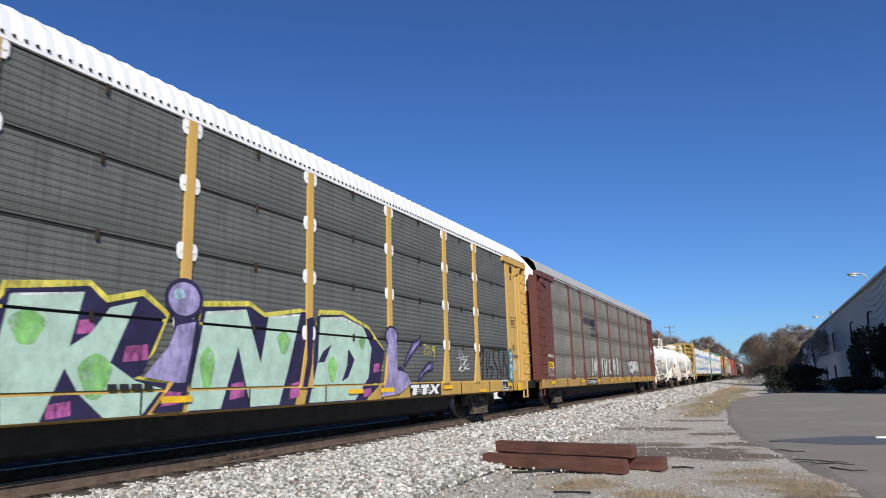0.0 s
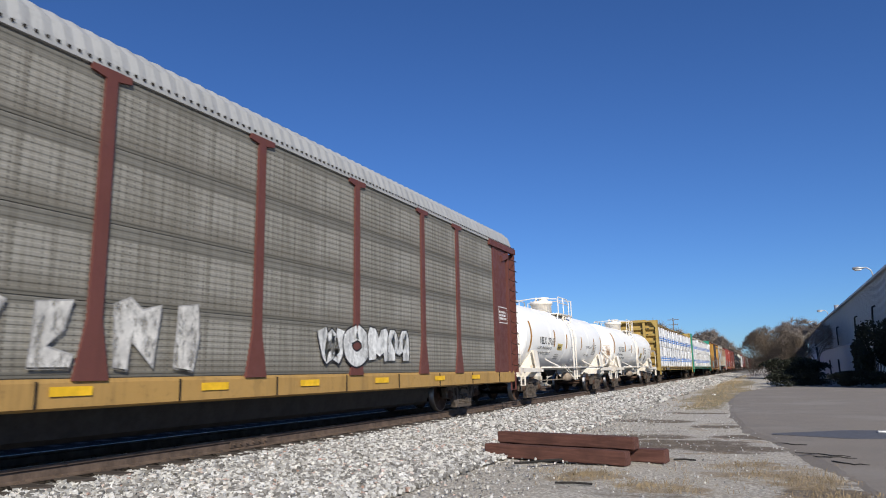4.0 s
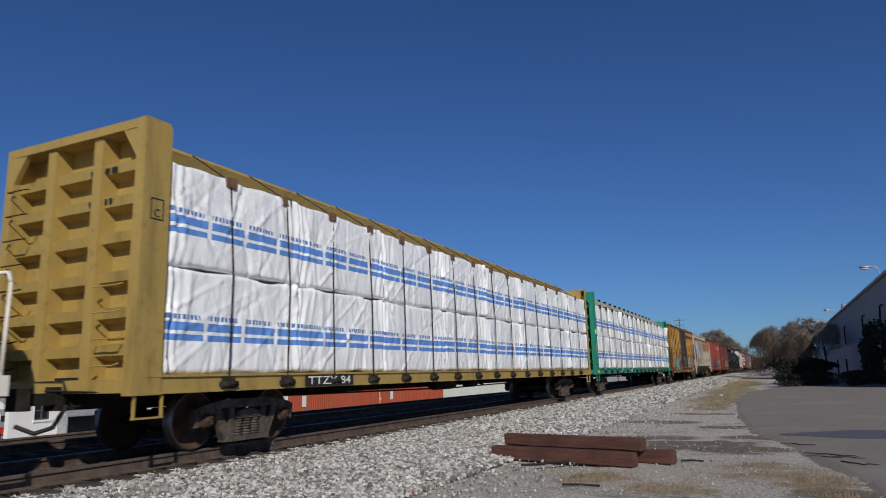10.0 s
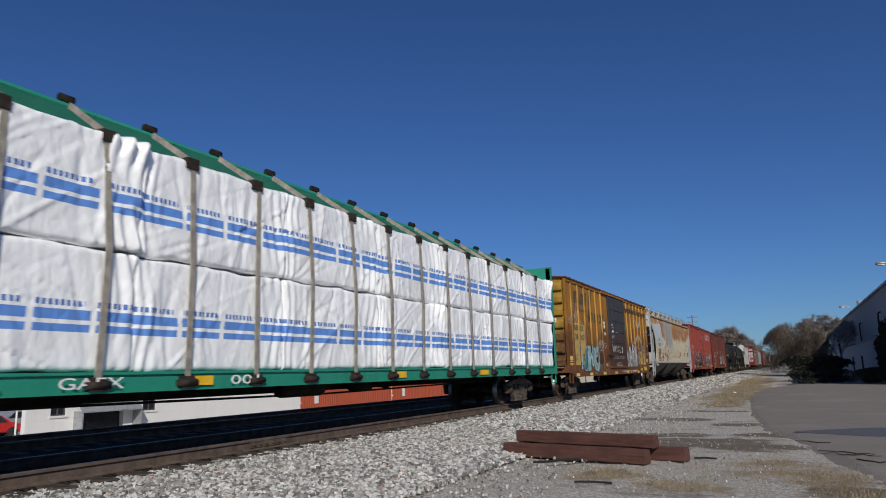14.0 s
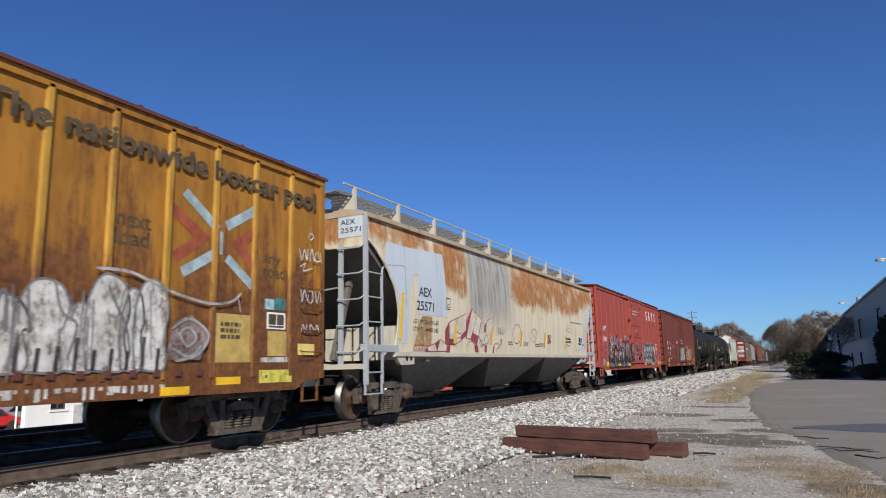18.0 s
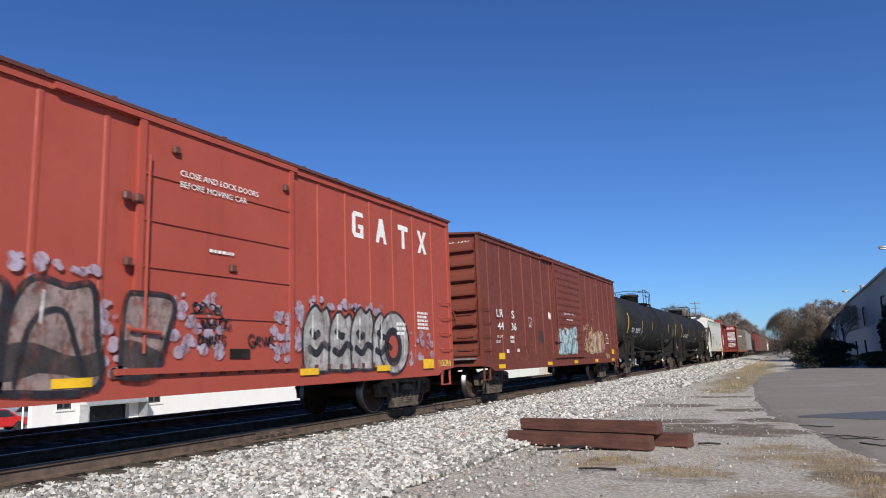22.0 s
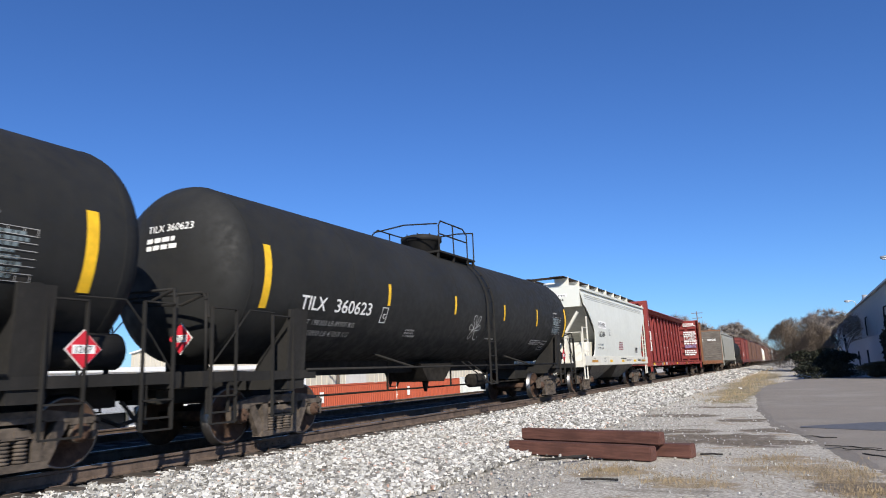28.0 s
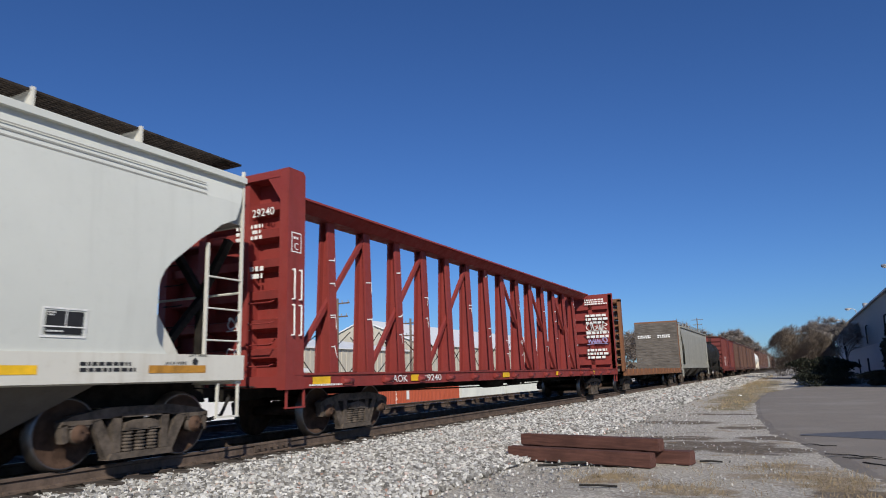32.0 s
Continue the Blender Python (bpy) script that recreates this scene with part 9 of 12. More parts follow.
    patch(c, [(11.66, 1.27), (11.74, 1.25), (11.76, 1.31), (11.71, 1.36), (11.66, 1.32)], M_LETTER_K, sat, "lifting_hole")
    frame_rect(c, 3.0, 3.3, 1.18, 1.33, 0.02, M_LETTER_K, sat)
    bars(c, 6.2, 1.28, 1.2, 0.08, 1, M_LETTER_K, sat, 42)
    put_text(c, "CENTER FLOW", 7.4, 1.2, 0.12, G_NAVY, 1.0, sat)
    for y in (3.9,):
        bars(c, 10.0, 1.17, 0.9, 0.14, 2, M_LETTER_K, sat, 43)
    e_at = lambda u, v: (u, 0.062, v)
    patch(c, rect(0.25, 0.95, 3.78, 3.92), M_LETTER_W, lambda u, v: (u, 0.066, v), "white_panel")
    put_text(c, "MRMX", 0.3, 3.80, 0.12, M_LETTER_K, 0.6, e_at)
    put_text(c, "16384", 0.3, 3.62, 0.14, M_LETTER_K, 0.5, e_at)
    out.append((c, 243.1))
    # grey hopper further back
    edge = [(0.5, 4.14), (0.7, 3.5), (1.1, 2.9), (1.6, 2.3), (1.75, 1.36)]
    c = hopper("hopper_car", "weathered grey covered hopper with dark bays", 16.6, edge, M_HOPGREY, M_HOPGREY, M_HOPGREY, 3, "hopper cars", 4.14, 0.04, 0.2, 2.0, M_BAYGREY, 0.62, 0.16)
    out.append((c, 300.3))
    return out

# ---- boxcars ----
def boxcar(name, label, L, m, door, m_door, posts, group, zt=4.48, zb=0.88, ribs=8, inset=1.6, door_ribs=7, door_kind="rib", m_roof=None, post_w=0.10, m_end=None, m_post=None, post_d=0.046):
    car = thing(name, label, "boxcar", group)
    m_roof, m_end, m_post = m_roof or m, m_end or m, m_post or m
    for s in (1, -1):
        bm = B()
        x0, x1 = sorted((s * 1.44, s * 1.475))
        box(bm, x0, x1, 0.06, L - 0.06, zb + 0.2, zt - 0.02)
        part("side_wall", bm, m, car)
        bm = B()
        extrude_poly(bm, [(0.0, zb), (0.5, zb - 0.04), (0.75, 0.71), (L - 0.75, 0.71), (L - 0.5, zb - 0.04), (L, zb), (L, zb + 0.28), (0, zb + 0.28)], "x", *sorted((s * 1.43, s * 1.505)))
        part("side_sill", fix(bm), m, car)
        bm = B()
        box(bm, *sorted((s * 1.43, s * 1.52)), 0.0, L, zt - 0.14, zt)
        part("top_chord", bm, m, car)
        for y in posts:
            bm = B()
            extrude_poly(bm, [(y - post_w * 0.72, s * 1.474), (y - post_w * 0.45, s * (1.474 + post_d)), (y + post_w * 0.45, s * (1.474 + post_d)), (y + post_w * 0.72, s * 1.474)], "z", zb + 0.06, zt - 0.10)
            for v in bm.verts:
                v.co.x, v.co.y = v.co.y, v.co.x
            part("side_post", fix(bm), m_post, car)
        for y in (0.05, L - 0.05):
            bm = B()
            box(bm, *sorted((s * 1.42, s * 1.515)), y - 0.06, y + 0.06, zb, zt)
            part("corner_post", bm, m, car)
    # near-side rivets along the end seam
    bm = B()
    for y in (0.30, L - 0.30):
        for k in range(36):
            z = zb + 0.35 + k * 0.092
            box(bm, 1.474, 1.482, y - 0.012, y + 0.012, z - 0.012, z + 0.012)
    part("rivets", bm, m, car)
    # ends with pressed ribs
    for e in (0, 1):
        f = (lambda y: y) if e == 0 else (lambda y: L - y)
        bm = B()
        extrude_poly(bm, [(-1.44, zb + 0.1), (1.44, zb + 0.1), (1.44, zt - 0.02), (0, zt + 0.13), (-1.44, zt - 0.02)], "y", *sorted((f(0.06), f(0.12))))
        part("end_wall", fix(bm), m_end, car)
        for k in range(ribs):
            z = zb + 0.40 + (zt - zb - 0.75) * k / (ribs - 1)
            h = (zt - zb - 0.75) / (ribs - 1) * 0.36
            bm = B()
            extrude_poly(bm, [(f(0.06), z - h), (f(-0.05), z - h * 0.8), (f(-0.06), z - h * 0.5), (f(-0.05), z + h * 0.3), (f(0.06), z + h)], "x", -1.36, 1.36)
            part("end_rib", fix(bm), m_end, car)
        bm = B()
        box(bm, -1.45, 1.45, *sorted((f(0.0), f(0.2))), zb, zb + 0.26)
        part("end_sill", bm, m, car)
        ladder(car, f(-0.02), 0.80, 1.30, zb + 0.45, zb + 1.5, 4, m, -1 if e == 0 else 1)
        ladder(car, f(-0.02), -1.30, -0.85, zb + 0.45, zt - 0.4, 9, m, -1 if e == 0 else 1)
        ladder(car, 1.475, *sorted((f(0.08), f(0.62))), zb + 0.45, zb + 1.55, 4, m, "side", 0.075)
        coupler(car, f(0.0), -1 if e == 0 else 1)
        sill_step(car, *sorted((f(0.12), f(0.52))), zb + 0.05, m, 1.46, 0.42)
        bm = B()
        box(bm, -1.3, 1.3, *sorted((f(-0.14), f(0.0))), zb + 0.18, zb + 0.22)
        part("brake_step", bm, M_GRATING, car)
    bm = B()
    for k in range(16):
        t0, t1 = 2 * math.pi * k / 16, 2 * math.pi * (k + 1) / 16
        rod(bm, (0.55 + 0.25 * math.cos(t0), -0.12, 2.15 + 0.25 * math.sin(t0)), (0.55 + 0.25 * math.cos(t1), -0.12, 2.15 + 0.25 * math.sin(t1)), 0.014, 6)
        if k % 4 == 0:
            rod(bm, (0.55, -0.1, 2.15), (0.55 + 0.25 * math.cos(t0), -0.12, 2.15 + 0.25 * math.sin(t0)), 0.01, 5)
    box(bm, 0.4, 0.7, -0.08, 0.0, 1.95, 2.3)
    part("brake_wheel", bm, m, car)
    # roof
    bm = B()
    prof = [(1.56, zt - 0.03), (1.56, zt + 0.02), (0, zt + 0.17), (-1.56, zt + 0.02), (-1.56, zt - 0.03), (0, zt + 0.10)]
    extrude_poly(bm, prof, "y", -0.04, L + 0.04)
    k = 0.6
    while k < L:
        for s in (1, -1):
            beam(bm, (s * 1.54, k, zt + 0.035), (0, k, zt + 0.185), 0.06, 0.03)
        k += 0.95
    part("roof", fix(bm), m_roof, car)
    # door
    d0, d1 = door
    bm = B()
    box(bm, 1.475, 1.535, d0, d1, zb + 0.22, zt - 0.12)
    dr = part("door", bm, m_door, car, "sliding steel door")
    zs = [zb + 0.30 + (zt - zb - 0.52) * i / door_ribs for i in range(door_ribs + 1)]
    if door_kind == "rib":
        for i in range(door_ribs):
            bm = B()
            zm, hh = (zs[i] + zs[i + 1]) / 2, (zs[1] - zs[0]) * 0.33
            extrude_poly(bm, [(1.535, zm - hh), (1.555, zm - hh * 0.5), (1.555, zm + hh * 0.5), (1.535, zm + hh)], "y", d0 + 0.12, d1 - 0.12)
            part("door_rib", fix(bm), m_door, dr)
    else:
        for i in range(1, door_ribs):
            bm = B()
            box(bm, 1.535, 1.556, d0 + 0.03, d1 - 0.03, zs[i] - 0.025, zs[i] + 0.025)
            part("door_rib", bm, m_door, dr)
    for q in ((d0 - 0.25, d1 + 0.1, zb + 0.14, zb + 0.22), (d0 - 1.2, d1 + 0.1, zt - 0.13, zt - 0.05)):
        bm = B()
        box(bm, 1.50, 1.575, *q)
        part("door_track", bm, m, car)
    bm = B()
    y = d0 - 0.3
    while y < L - 2.6:
        box(bm, 1.50, 1.535, y, y + 0.09, zb + 0.10, zb + 0.19)
        y += 0.36
    part("sill_lugs", bm, M_RBOXROOF, car)
    for y in (d0 + 0.03, d1 - 0.03):
        quick("door_stile", m_door, dr, (1.53, 1.565, y - 0.05, y + 0.05, zb + 0.2, zt - 0.12))
    bm = B()
    rod(bm, (1.59, d0 + 0.12, zb + 0.4), (1.59, d0 + 0.12, zt - 0.6), 0.018, 6)
    pipe(bm, [(1.56, d0 - 0.1, zb + 0.75), (1.62, d0 - 0.12, zb + 0.7), (1.62, d0 + 0.35, zb + 0.66)], 0.025, 6)
    part("door_latch", bm, m_door, dr)
    underframe(car, L, 0.76)
    trucks(car, L, inset)
    return car


def worn_yellow(name, top, low, more=0.0):
    """Dulled yellow paint that gives way to brown rust and dirt towards the sill, in runs."""
    m, nt, b = mat(name, 0.65)
    sep = nt.nodes.new("ShaderNodeSeparateXYZ")
    nt.links.new(coords(nt), sep.inputs[0])
    big = noise_tex(nt, 1.2, 8, 0.72, (1, 1.1, 0.35))
    fine = noise_tex(nt, 7.0, 7, 0.75, (1, 1.3, 0.14))
    mix = math_node(nt, "ADD", math_node(nt, "MULTIPLY", big, 0.55), math_node(nt, "MULTIPLY", fine, 0.45))
    f = math_node(nt, "ADD", mix, ramp(nt, sep.outputs[2], 1.5, 3.5, 0.13 - more, -0.05 - more * 0.5))
    tone = blend(nt, ramp(nt, noise_tex(nt, 2.5, 6, 0.7, (1, 1, 0.3)), 0.35, 0.7), top, tuple(0.62 * c for c in top))
    rustc = blend(nt, ramp(nt, noise_tex(nt, 11, 6, 0.7), 0.35, 0.65), low, tuple(0.45 * c for c in low))
    col = blend(nt, ramp(nt, f, 0.44, 0.60, 0.0, 0.95), tone, rustc)
    scab = ramp(nt, noise_tex(nt, 3.4, 9, 0.85, (1, 1, 0.45)), 0.60, 0.66, 0.0, 0.8)
    col = blend(nt, scab, col, tuple(0.30 * c for c in low))
    nick = ramp(nt, noise_tex(nt, 17.0, 6, 0.8, (1, 1, 0.3)), 0.64, 0.70, 0.0, 0.6)
    col = blend(nt, nick, col, tuple(0.35 * c for c in low))
    nt.links.new(col, b.inputs["Base Color"])
    bump(nt, b, fine, 0.2, 0.01)
    return m


M_RBOX = worn_yellow("rusted yellow boxcar paint", (0.40, 0.175, 0.022), (0.185, 0.068, 0.024))
M_RBOXPOST = worn_yellow("rusted yellow posts", (0.52, 0.28, 0.04), (0.19, 0.07, 0.026), 0.03)
M_RBOXEND = worn_yellow("dulled yellow end", (0.45, 0.26, 0.04), (0.17, 0.08, 0.035))
M_RBOXDOOR = worn_yellow("faded black door", (0.052, 0.056, 0.06), (0.088, 0.045, 0.032))
M_RBOXROOF = paint("brown roof", (0.115, 0.04, 0.032), 0.3, 0.2, 0.3)
M_GATX = paint("red oxide paint", (0.35, 0.066, 0.044), 0.15, 0.0, 0.25, 0.6)
M_LRS = paint("dark oxide paint", (0.155, 0.037, 0.024), 0.2, 0.06, 0.4, 0.6, (0.10, 0.04, 0.025))
M_PALEY = plain("faded yellow panel", (0.48, 0.33, 0.10), 0.7, 0, 0.2, 5, 0)
M_GHOST = plain("faded dark lettering", (0.085, 0.062, 0.035), 0.7, 0, 0.35, 6, 0)
M_BLUEARROW = plain("faded blue arrow", (0.32, 0.40, 0.42), 0.7, 0, 0.3, 4, 0)
M_REDARROW = plain("faded red arrow", (0.30, 0.075, 0.035), 0.7, 0, 0.3, 4, 0)


def build_boxcars():
    out = []
    up = lambda d: (lambda u, v: (1.476 + d, u, v))
    # yellow boxcar
    o = 134.35
    left = [135.08, 136.04, 136.97, 137.9, 138.82, 139.79]
    right = [145.15, 146.03, 146.92, 147.78, 148.62, 149.5]
    c = boxcar("boxcar", "rusty yellow boxcar with a black door and graffiti", 16.05, M_RBOX, (140.95 - o, 144.3 - o), M_RBOXDOOR, [y - o for y in left + right], "boxcars", 4.5, 0.88, 7, 1.6, 6, "bar", M_RBOXROOF, 0.072, M_RBOXEND, M_RBOXPOST)
    at, at2, at3 = up(0.004), up(0.007), up(0.048)
    patch(c, rect(0.98, 2.55, 1.15, 2.78), M_PALEY, at, "number_panel", "faded yellow number panel")
    put_text(c, "RB", 0.98, 2.52, 0.30, M_LETTER_K, 0.55, at2)
    put_text(c, "OX", 1.85, 2.52, 0.30, M_LETTER_K, 0.50, at2)
    put_text(c, "38", 1.08, 2.16, 0.30, M_LETTER_K, 0.42, at2)
    put_text(c, "312", 1.82, 2.16, 0.30, M_LETTER_K, 0.56, at2)
    put_text(c, "LD LMT", 0.98, 1.5, 0.12, M_LETTER_K, 0.42, at2)
    put_text(c, "LT WT", 0.98, 1.34, 0.12, M_LETTER_K, 0.35, at2)
    put_text(c, "157300", 1.95, 1.5, 0.12, M_LETTER_K, 0.40, at2)
    put_text(c, "62700", 2.0, 1.34, 0.12, M_LETTER_K, 0.34, at2)
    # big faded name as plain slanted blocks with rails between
    slant = lambda y, z, w, h: [(y, z), (y + w, z), (y + w + 0.14, z + h), (y + 0.14, z + h)]
    patch(c, [(1.12, 3.60), (1.40, 3.60), (1.50, 3.92), (1.70, 3.92), (1.76, 4.12), (1.22, 4.08)], M_GHOST, at, "faded_block")
    for y, z, w, h in ((1.98, 3.60, 0.56, 0.45), (2.66, 3.60, 0.26, 0.39), (2.80, 4.04, 0.25, 0.11), (3.30, 3.62, 0.42, 0.62), (3.12, 2.97, 0.24, 0.55), (3.32, 2.97, 0.52, 0.40), (4.08, 2.97, 0.66, 0.39)):
        patch(c, slant(y, z, w, h), M_GHOST, at, "faded_block")
    for y, z, w, h in ((2.20, 3.70, 0.16, 0.07), (2.10, 3.85, 0.22, 0.06), (3.52, 3.08, 0.15, 0.16), (4.32, 3.08, 0.20, 0.16)):
        patch(c, slant(y, z, w, h), M_RBOX, up(0.0055), "worn_gap")
    patch(c, [(4.92, 2.97), (5.25, 2.97), (5.42, 3.08), (5.58, 2.97), (5.90, 2.97), (5.64, 3.17), (6.0, 3.38), (5.68, 3.38), (5.50, 3.27), (5.34, 3.38), (5.02, 3.38), (5.26, 3.17)], M_GHOST, at, "faded_block")
    bm = B()
    stroke(bm, [(0.98, 2.82), (1.16, 3.42), (1.30, 3.60)], 0.12, at, False)
    stroke(bm, [(1.80, 2.86), (1.92, 3.34), (2.96, 3.38), (2.98, 3.16), (3.12, 3.16)], 0.07, at, False)
    part("faded_line", bm, M_GHOST, c)
    for dz in (0.0, 0.025):
        put_text(c, "The nationwide boxcar pool", 10.02 + dz, 3.86 + dz * 0.6, 0.42, M_GHOST, 5.75, lambda u, v: (1.5225 + dz * 0.04, u, v), "faded_slogan")
    put_text(c, "next", 11.78, 2.9, 0.30, M_GHOST, 0.52, at, "faded_slogan")
    put_text(c, "load", 11.76, 2.66, 0.30, M_GHOST, 0.52, at, "faded_slogan")
    put_text(c, "any", 14.48, 2.75, 0.26, M_GHOST, 0.42, at, "faded_slogan")
    put_text(c, "road", 14.48, 2.52, 0.30, M_GHOST, 0.54, at, "faded_slogan")
    for pts in ([(12.84, 3.56), (13.5, 3.12)], [(13.66, 3.2), (14.26, 3.56)], [(12.84, 2.40), (13.46, 2.76)], [(13.68, 2.72), (14.24, 2.34)], [(13.56, 3.1), (13.56, 2.75)]):
        bm = B()
        stroke(bm, pts, 0.15 if abs(pts[0][0] - pts[1][0]) > 0.1 else 0.06, at2, False)
        part("arrow_emblem", bm, M_BLUEARROW, c, "faded blue crossing arrows")
    for pts in ([(12.6, 3.3), (13.2, 2.95), (12.7, 2.6)], [(14.35, 3.25), (13.9, 2.95), (14.3, 2.6)]):
        bm = B()
        stroke(bm, pts, 0.30, at)
        part("arrow_emblem", bm, M_REDARROW, c)
    # throw-ups
    shape(c, [(2.02, 0.98), (2.05, 1.3), (2.3, 1.6), (2.5, 1.9), (2.62, 1.6), (2.55, 1.1), (2.4, 0.95)], G_TEAL, G_AQUA, at3, 0.04, "pale blue and teal sprayed letters")
    shape(c, [(2.56, 0.92), (2.58, 1.93), (3.09, 1.96), (3.16, 1.73), (3.28, 1.48), (3.40, 1.98), (3.49, 2.01), (3.60, 1.23), (3.41, 1.07), (3.21, 1.14), (3.05, 1.45), (3.02, 0.90), (2.8, 0.92)], G_FADEAQUA, G_TEAL, at3, 0.035, "pale blue sprayed letter", smooth=False, step=0.0015)
    shape(c, [(3.54, 1.23), (3.52, 1.84), (3.81, 1.90), (3.92, 1.86), (4.19, 1.96), (4.45, 1.91), (4.50, 1.16), (4.34, 0.93), (3.99, 0.90), (3.69, 0.97)], G_FADEAQUA, G_TEAL, at3, 0.035, "pale blue sprayed letter", step=0.003)
    shape(c, [(4.14, 1.5), (4.26, 1.78), (4.37, 1.83), (4.34, 1.37), (4.17, 1.09)], M_RBOX, G_TEAL, at3, 0.035, smooth=False, step=0.0045)
    at5 = lambda u, v: (at3(u, v)[0] + 0.0065, u, v)
    tag_lines(c, [[(3.68, 1.05), (3.70, 1.5), (3.62, 1.78)], [(3.92, 1.86), (4.02, 1.7), (4.06, 1.5)], [(3.78, 1.05), (4.0, 0.98)], [(3.86, 1.1), (3.9, 1.0), (3.98, 1.1), (3.95, 1.0)]], 0.022, G_TEAL, at5)
    tag_lines(c, [[(2.64, 1.0), (2.68, 1.85)], [(3.50, 1.2), (3.46, 1.9)], [(4.40, 1.0), (4.46, 1.5), (4.42, 1.85)], [(4.2, 1.35), (4.3, 1.72)], [(3.63, 0.88), (3.8, 0.82), (3.99, 0.83)]], 0.022, G_WHITE, at5)
    tag_lines(c, [[(4.56, 1.86), (4.64, 2.2), (4.72, 1.9)], [(4.58, 2.0), (4.8, 2.16)], [(4.8, 1.9), (4.82, 2.18), (4.95, 2.2), (4.9, 2.04), (4.8, 2.04)], [(5.02, 2.1), (5.1, 2.2), (5.24, 2.12), (5.22, 1.94), (5.06, 1.9), (5.02, 2.1)], [(5.08, 2.06), (5.2, 2.06)]], 0.034, G_WHITE, at5)
    tag_lines(c, [[(4.74, 1.74), (4.9, 1.82), (5.06, 1.78)], [(5.48, 2.14), (5.54, 1.98), (5.60, 2.16)], [(5.54, 1.98), (5.52, 1.9)], [(5.68, 2.14), (5.64, 1.94), (5.74, 1.92), (5.76, 2.1)], [(5.86, 2.14), (5.84, 1.95)], [(5.95, 2.14), (5.97, 1.95)]], 0.028, G_WHITE, at5)
    tag_lines(c, [[(4.58, 1.2), (4.62, 1.02), (4.72, 1.16)], [(4.75, 1.2), (4.78, 0.95)], [(4.88, 1.18), (4.82, 1.06), (4.94, 0.98), (4.86, 0.9)], [(5.0, 1.2), (5.02, 0.92)], [(5.12, 1.18), (5.2, 0.95)], [(4.6, 0.92), (4.9, 0.86), (5.2, 0.9)], [(5.16, 1.24), (5.14, 1.0)]], 0.018, G_SILVER, at5)
    tag_lines(c, [[(5.55, 1.28), (5.6, 1.1), (5.7, 1.26)], [(5.98, 1.25), (6.0, 1.05), (6.1, 1.2), (6.05, 1.28)], [(5.55, 1.0), (5.62, 0.86), (5.72, 1.0)], [(5.8, 1.0), (5.86, 0.88), (5.78, 0.86)], [(5.98, 0.98), (6.06, 1.02), (6.05, 0.9), (5.97, 0.92), (5.98, 0.98)], [(5.55, 0.8), (5.8, 0.84)], [(5.5, 1.34), (5.62, 1.4)]], 0.018, G_CREAM, at5)
    patch(c, rect(5.65, 5.95, 1.09, 1.22), G_CREAM, at3, "paint_patch")
    for pts in ([(5.88, 1.55), (6.05, 1.60), (6.47, 1.70)], [(5.67, 1.50), (5.9, 1.46), (6.23, 1.39)]):
        bm = B()
        pipe(bm, [(1.56, u, v) for u, v in pts], 0.022, 6)
        part("door_bar", bm, M_RBOXDOOR, c)
    patch(c, [(1.60, 1.0), (1.80, 1.0), (1.78, 2.02), (1.62, 2.0)], G_AQUA, at3, "paint_drip")
    quick("steel_plate", M_TRUCK, c, (1.47, 1.53, 3.92, 4.24, 1.26, 1.50))
    quick("steel_plate", M_RBOXDOOR, c, (1.47, 1.50, 4.73, 5.34, 1.24, 1.66))
    scribble(c, 1.0, 3.15, 0.9, 0.45, 3, G_WHITE, 102, 0.022, at2)
    scribble(c, 1.05, 2.8, 0.9, 0.3, 3, G_WHITE, 103, 0.02, at2)
    scribble(c, 0.25, 2.75, 0.45, 0.25, 3, G_WHITE, 104, 0.014, at2)
    frame_rect(c, 2.98, 3.34, 2.62, 2.92, 0.016, M_GHOST, at2)
    put_text(c, "C", 3.1, 2.65, 0.16, M_GHOST, 0.13, at2)
    patch(c, rect(5.52, 5.88, 2.99, 3.09), M_LETTER_W, at3, "label")
    patch(c, [(5.58, 2.97), (5.9, 2.95), (5.86, 2.80), (5.60, 2.76)], M_LETTER_W, at3, "label")
    patch(c, [(5.66, 2.60), (5.90, 2.60), (5.88, 2.44), (5.80, 2.54), (5.68, 2.42)], M_LETTER_W, at3, "label")
    dat = lambda u, v: (1.56, u, v)
    tag_lines(c, [[(6.85, 1.72), (6.8, 1.95), (6.95, 2.08), (7.0, 1.75)], [(7.2, 1.74), (7.26, 2.05), (7.4, 1.85), (7.5, 2.05), (7.52, 1.74)], [(7.85, 2.05), (7.65, 2.0), (7.85, 1.86), (7.66, 1.74)], [(8.0, 2.06), (8.0, 1.72)], [(8.2, 2.06), (8.0, 1.9), (8.24, 1.74)],
                   [(8.62, 2.02), (8.42, 2.0), (8.4, 1.76), (8.62, 1.76), (8.6, 1.9)], [(8.95, 2.04), (8.85, 1.92), (9.0, 1.78), (8.86, 1.74), (9.0, 1.92), (8.95, 2.04)]], 0.035, G_WHITE, dat)
    patch(c, rect(6.98, 7.3, 1.78, 2.0), G_SILVER, dat, "paint_patch")
    scribble(c, 7.0, 1.45, 2.3, 0.12, 8, G_SILVER, 109, 0.016, dat)
    scribble(c, 7.6, 1.12, 1.2, 0.14, 6, G_CREAM, 129, 0.02, dat)
    patch(c, [(7.02, 2.98), (7.2, 2.98), (7.24, 3.04), (7.02, 3.06)], M_LETTER_W, dat, "label")
    patch(c, rect(7.0, 7.34, 2.66, 2.76), M_LETTER_W, dat, "label")
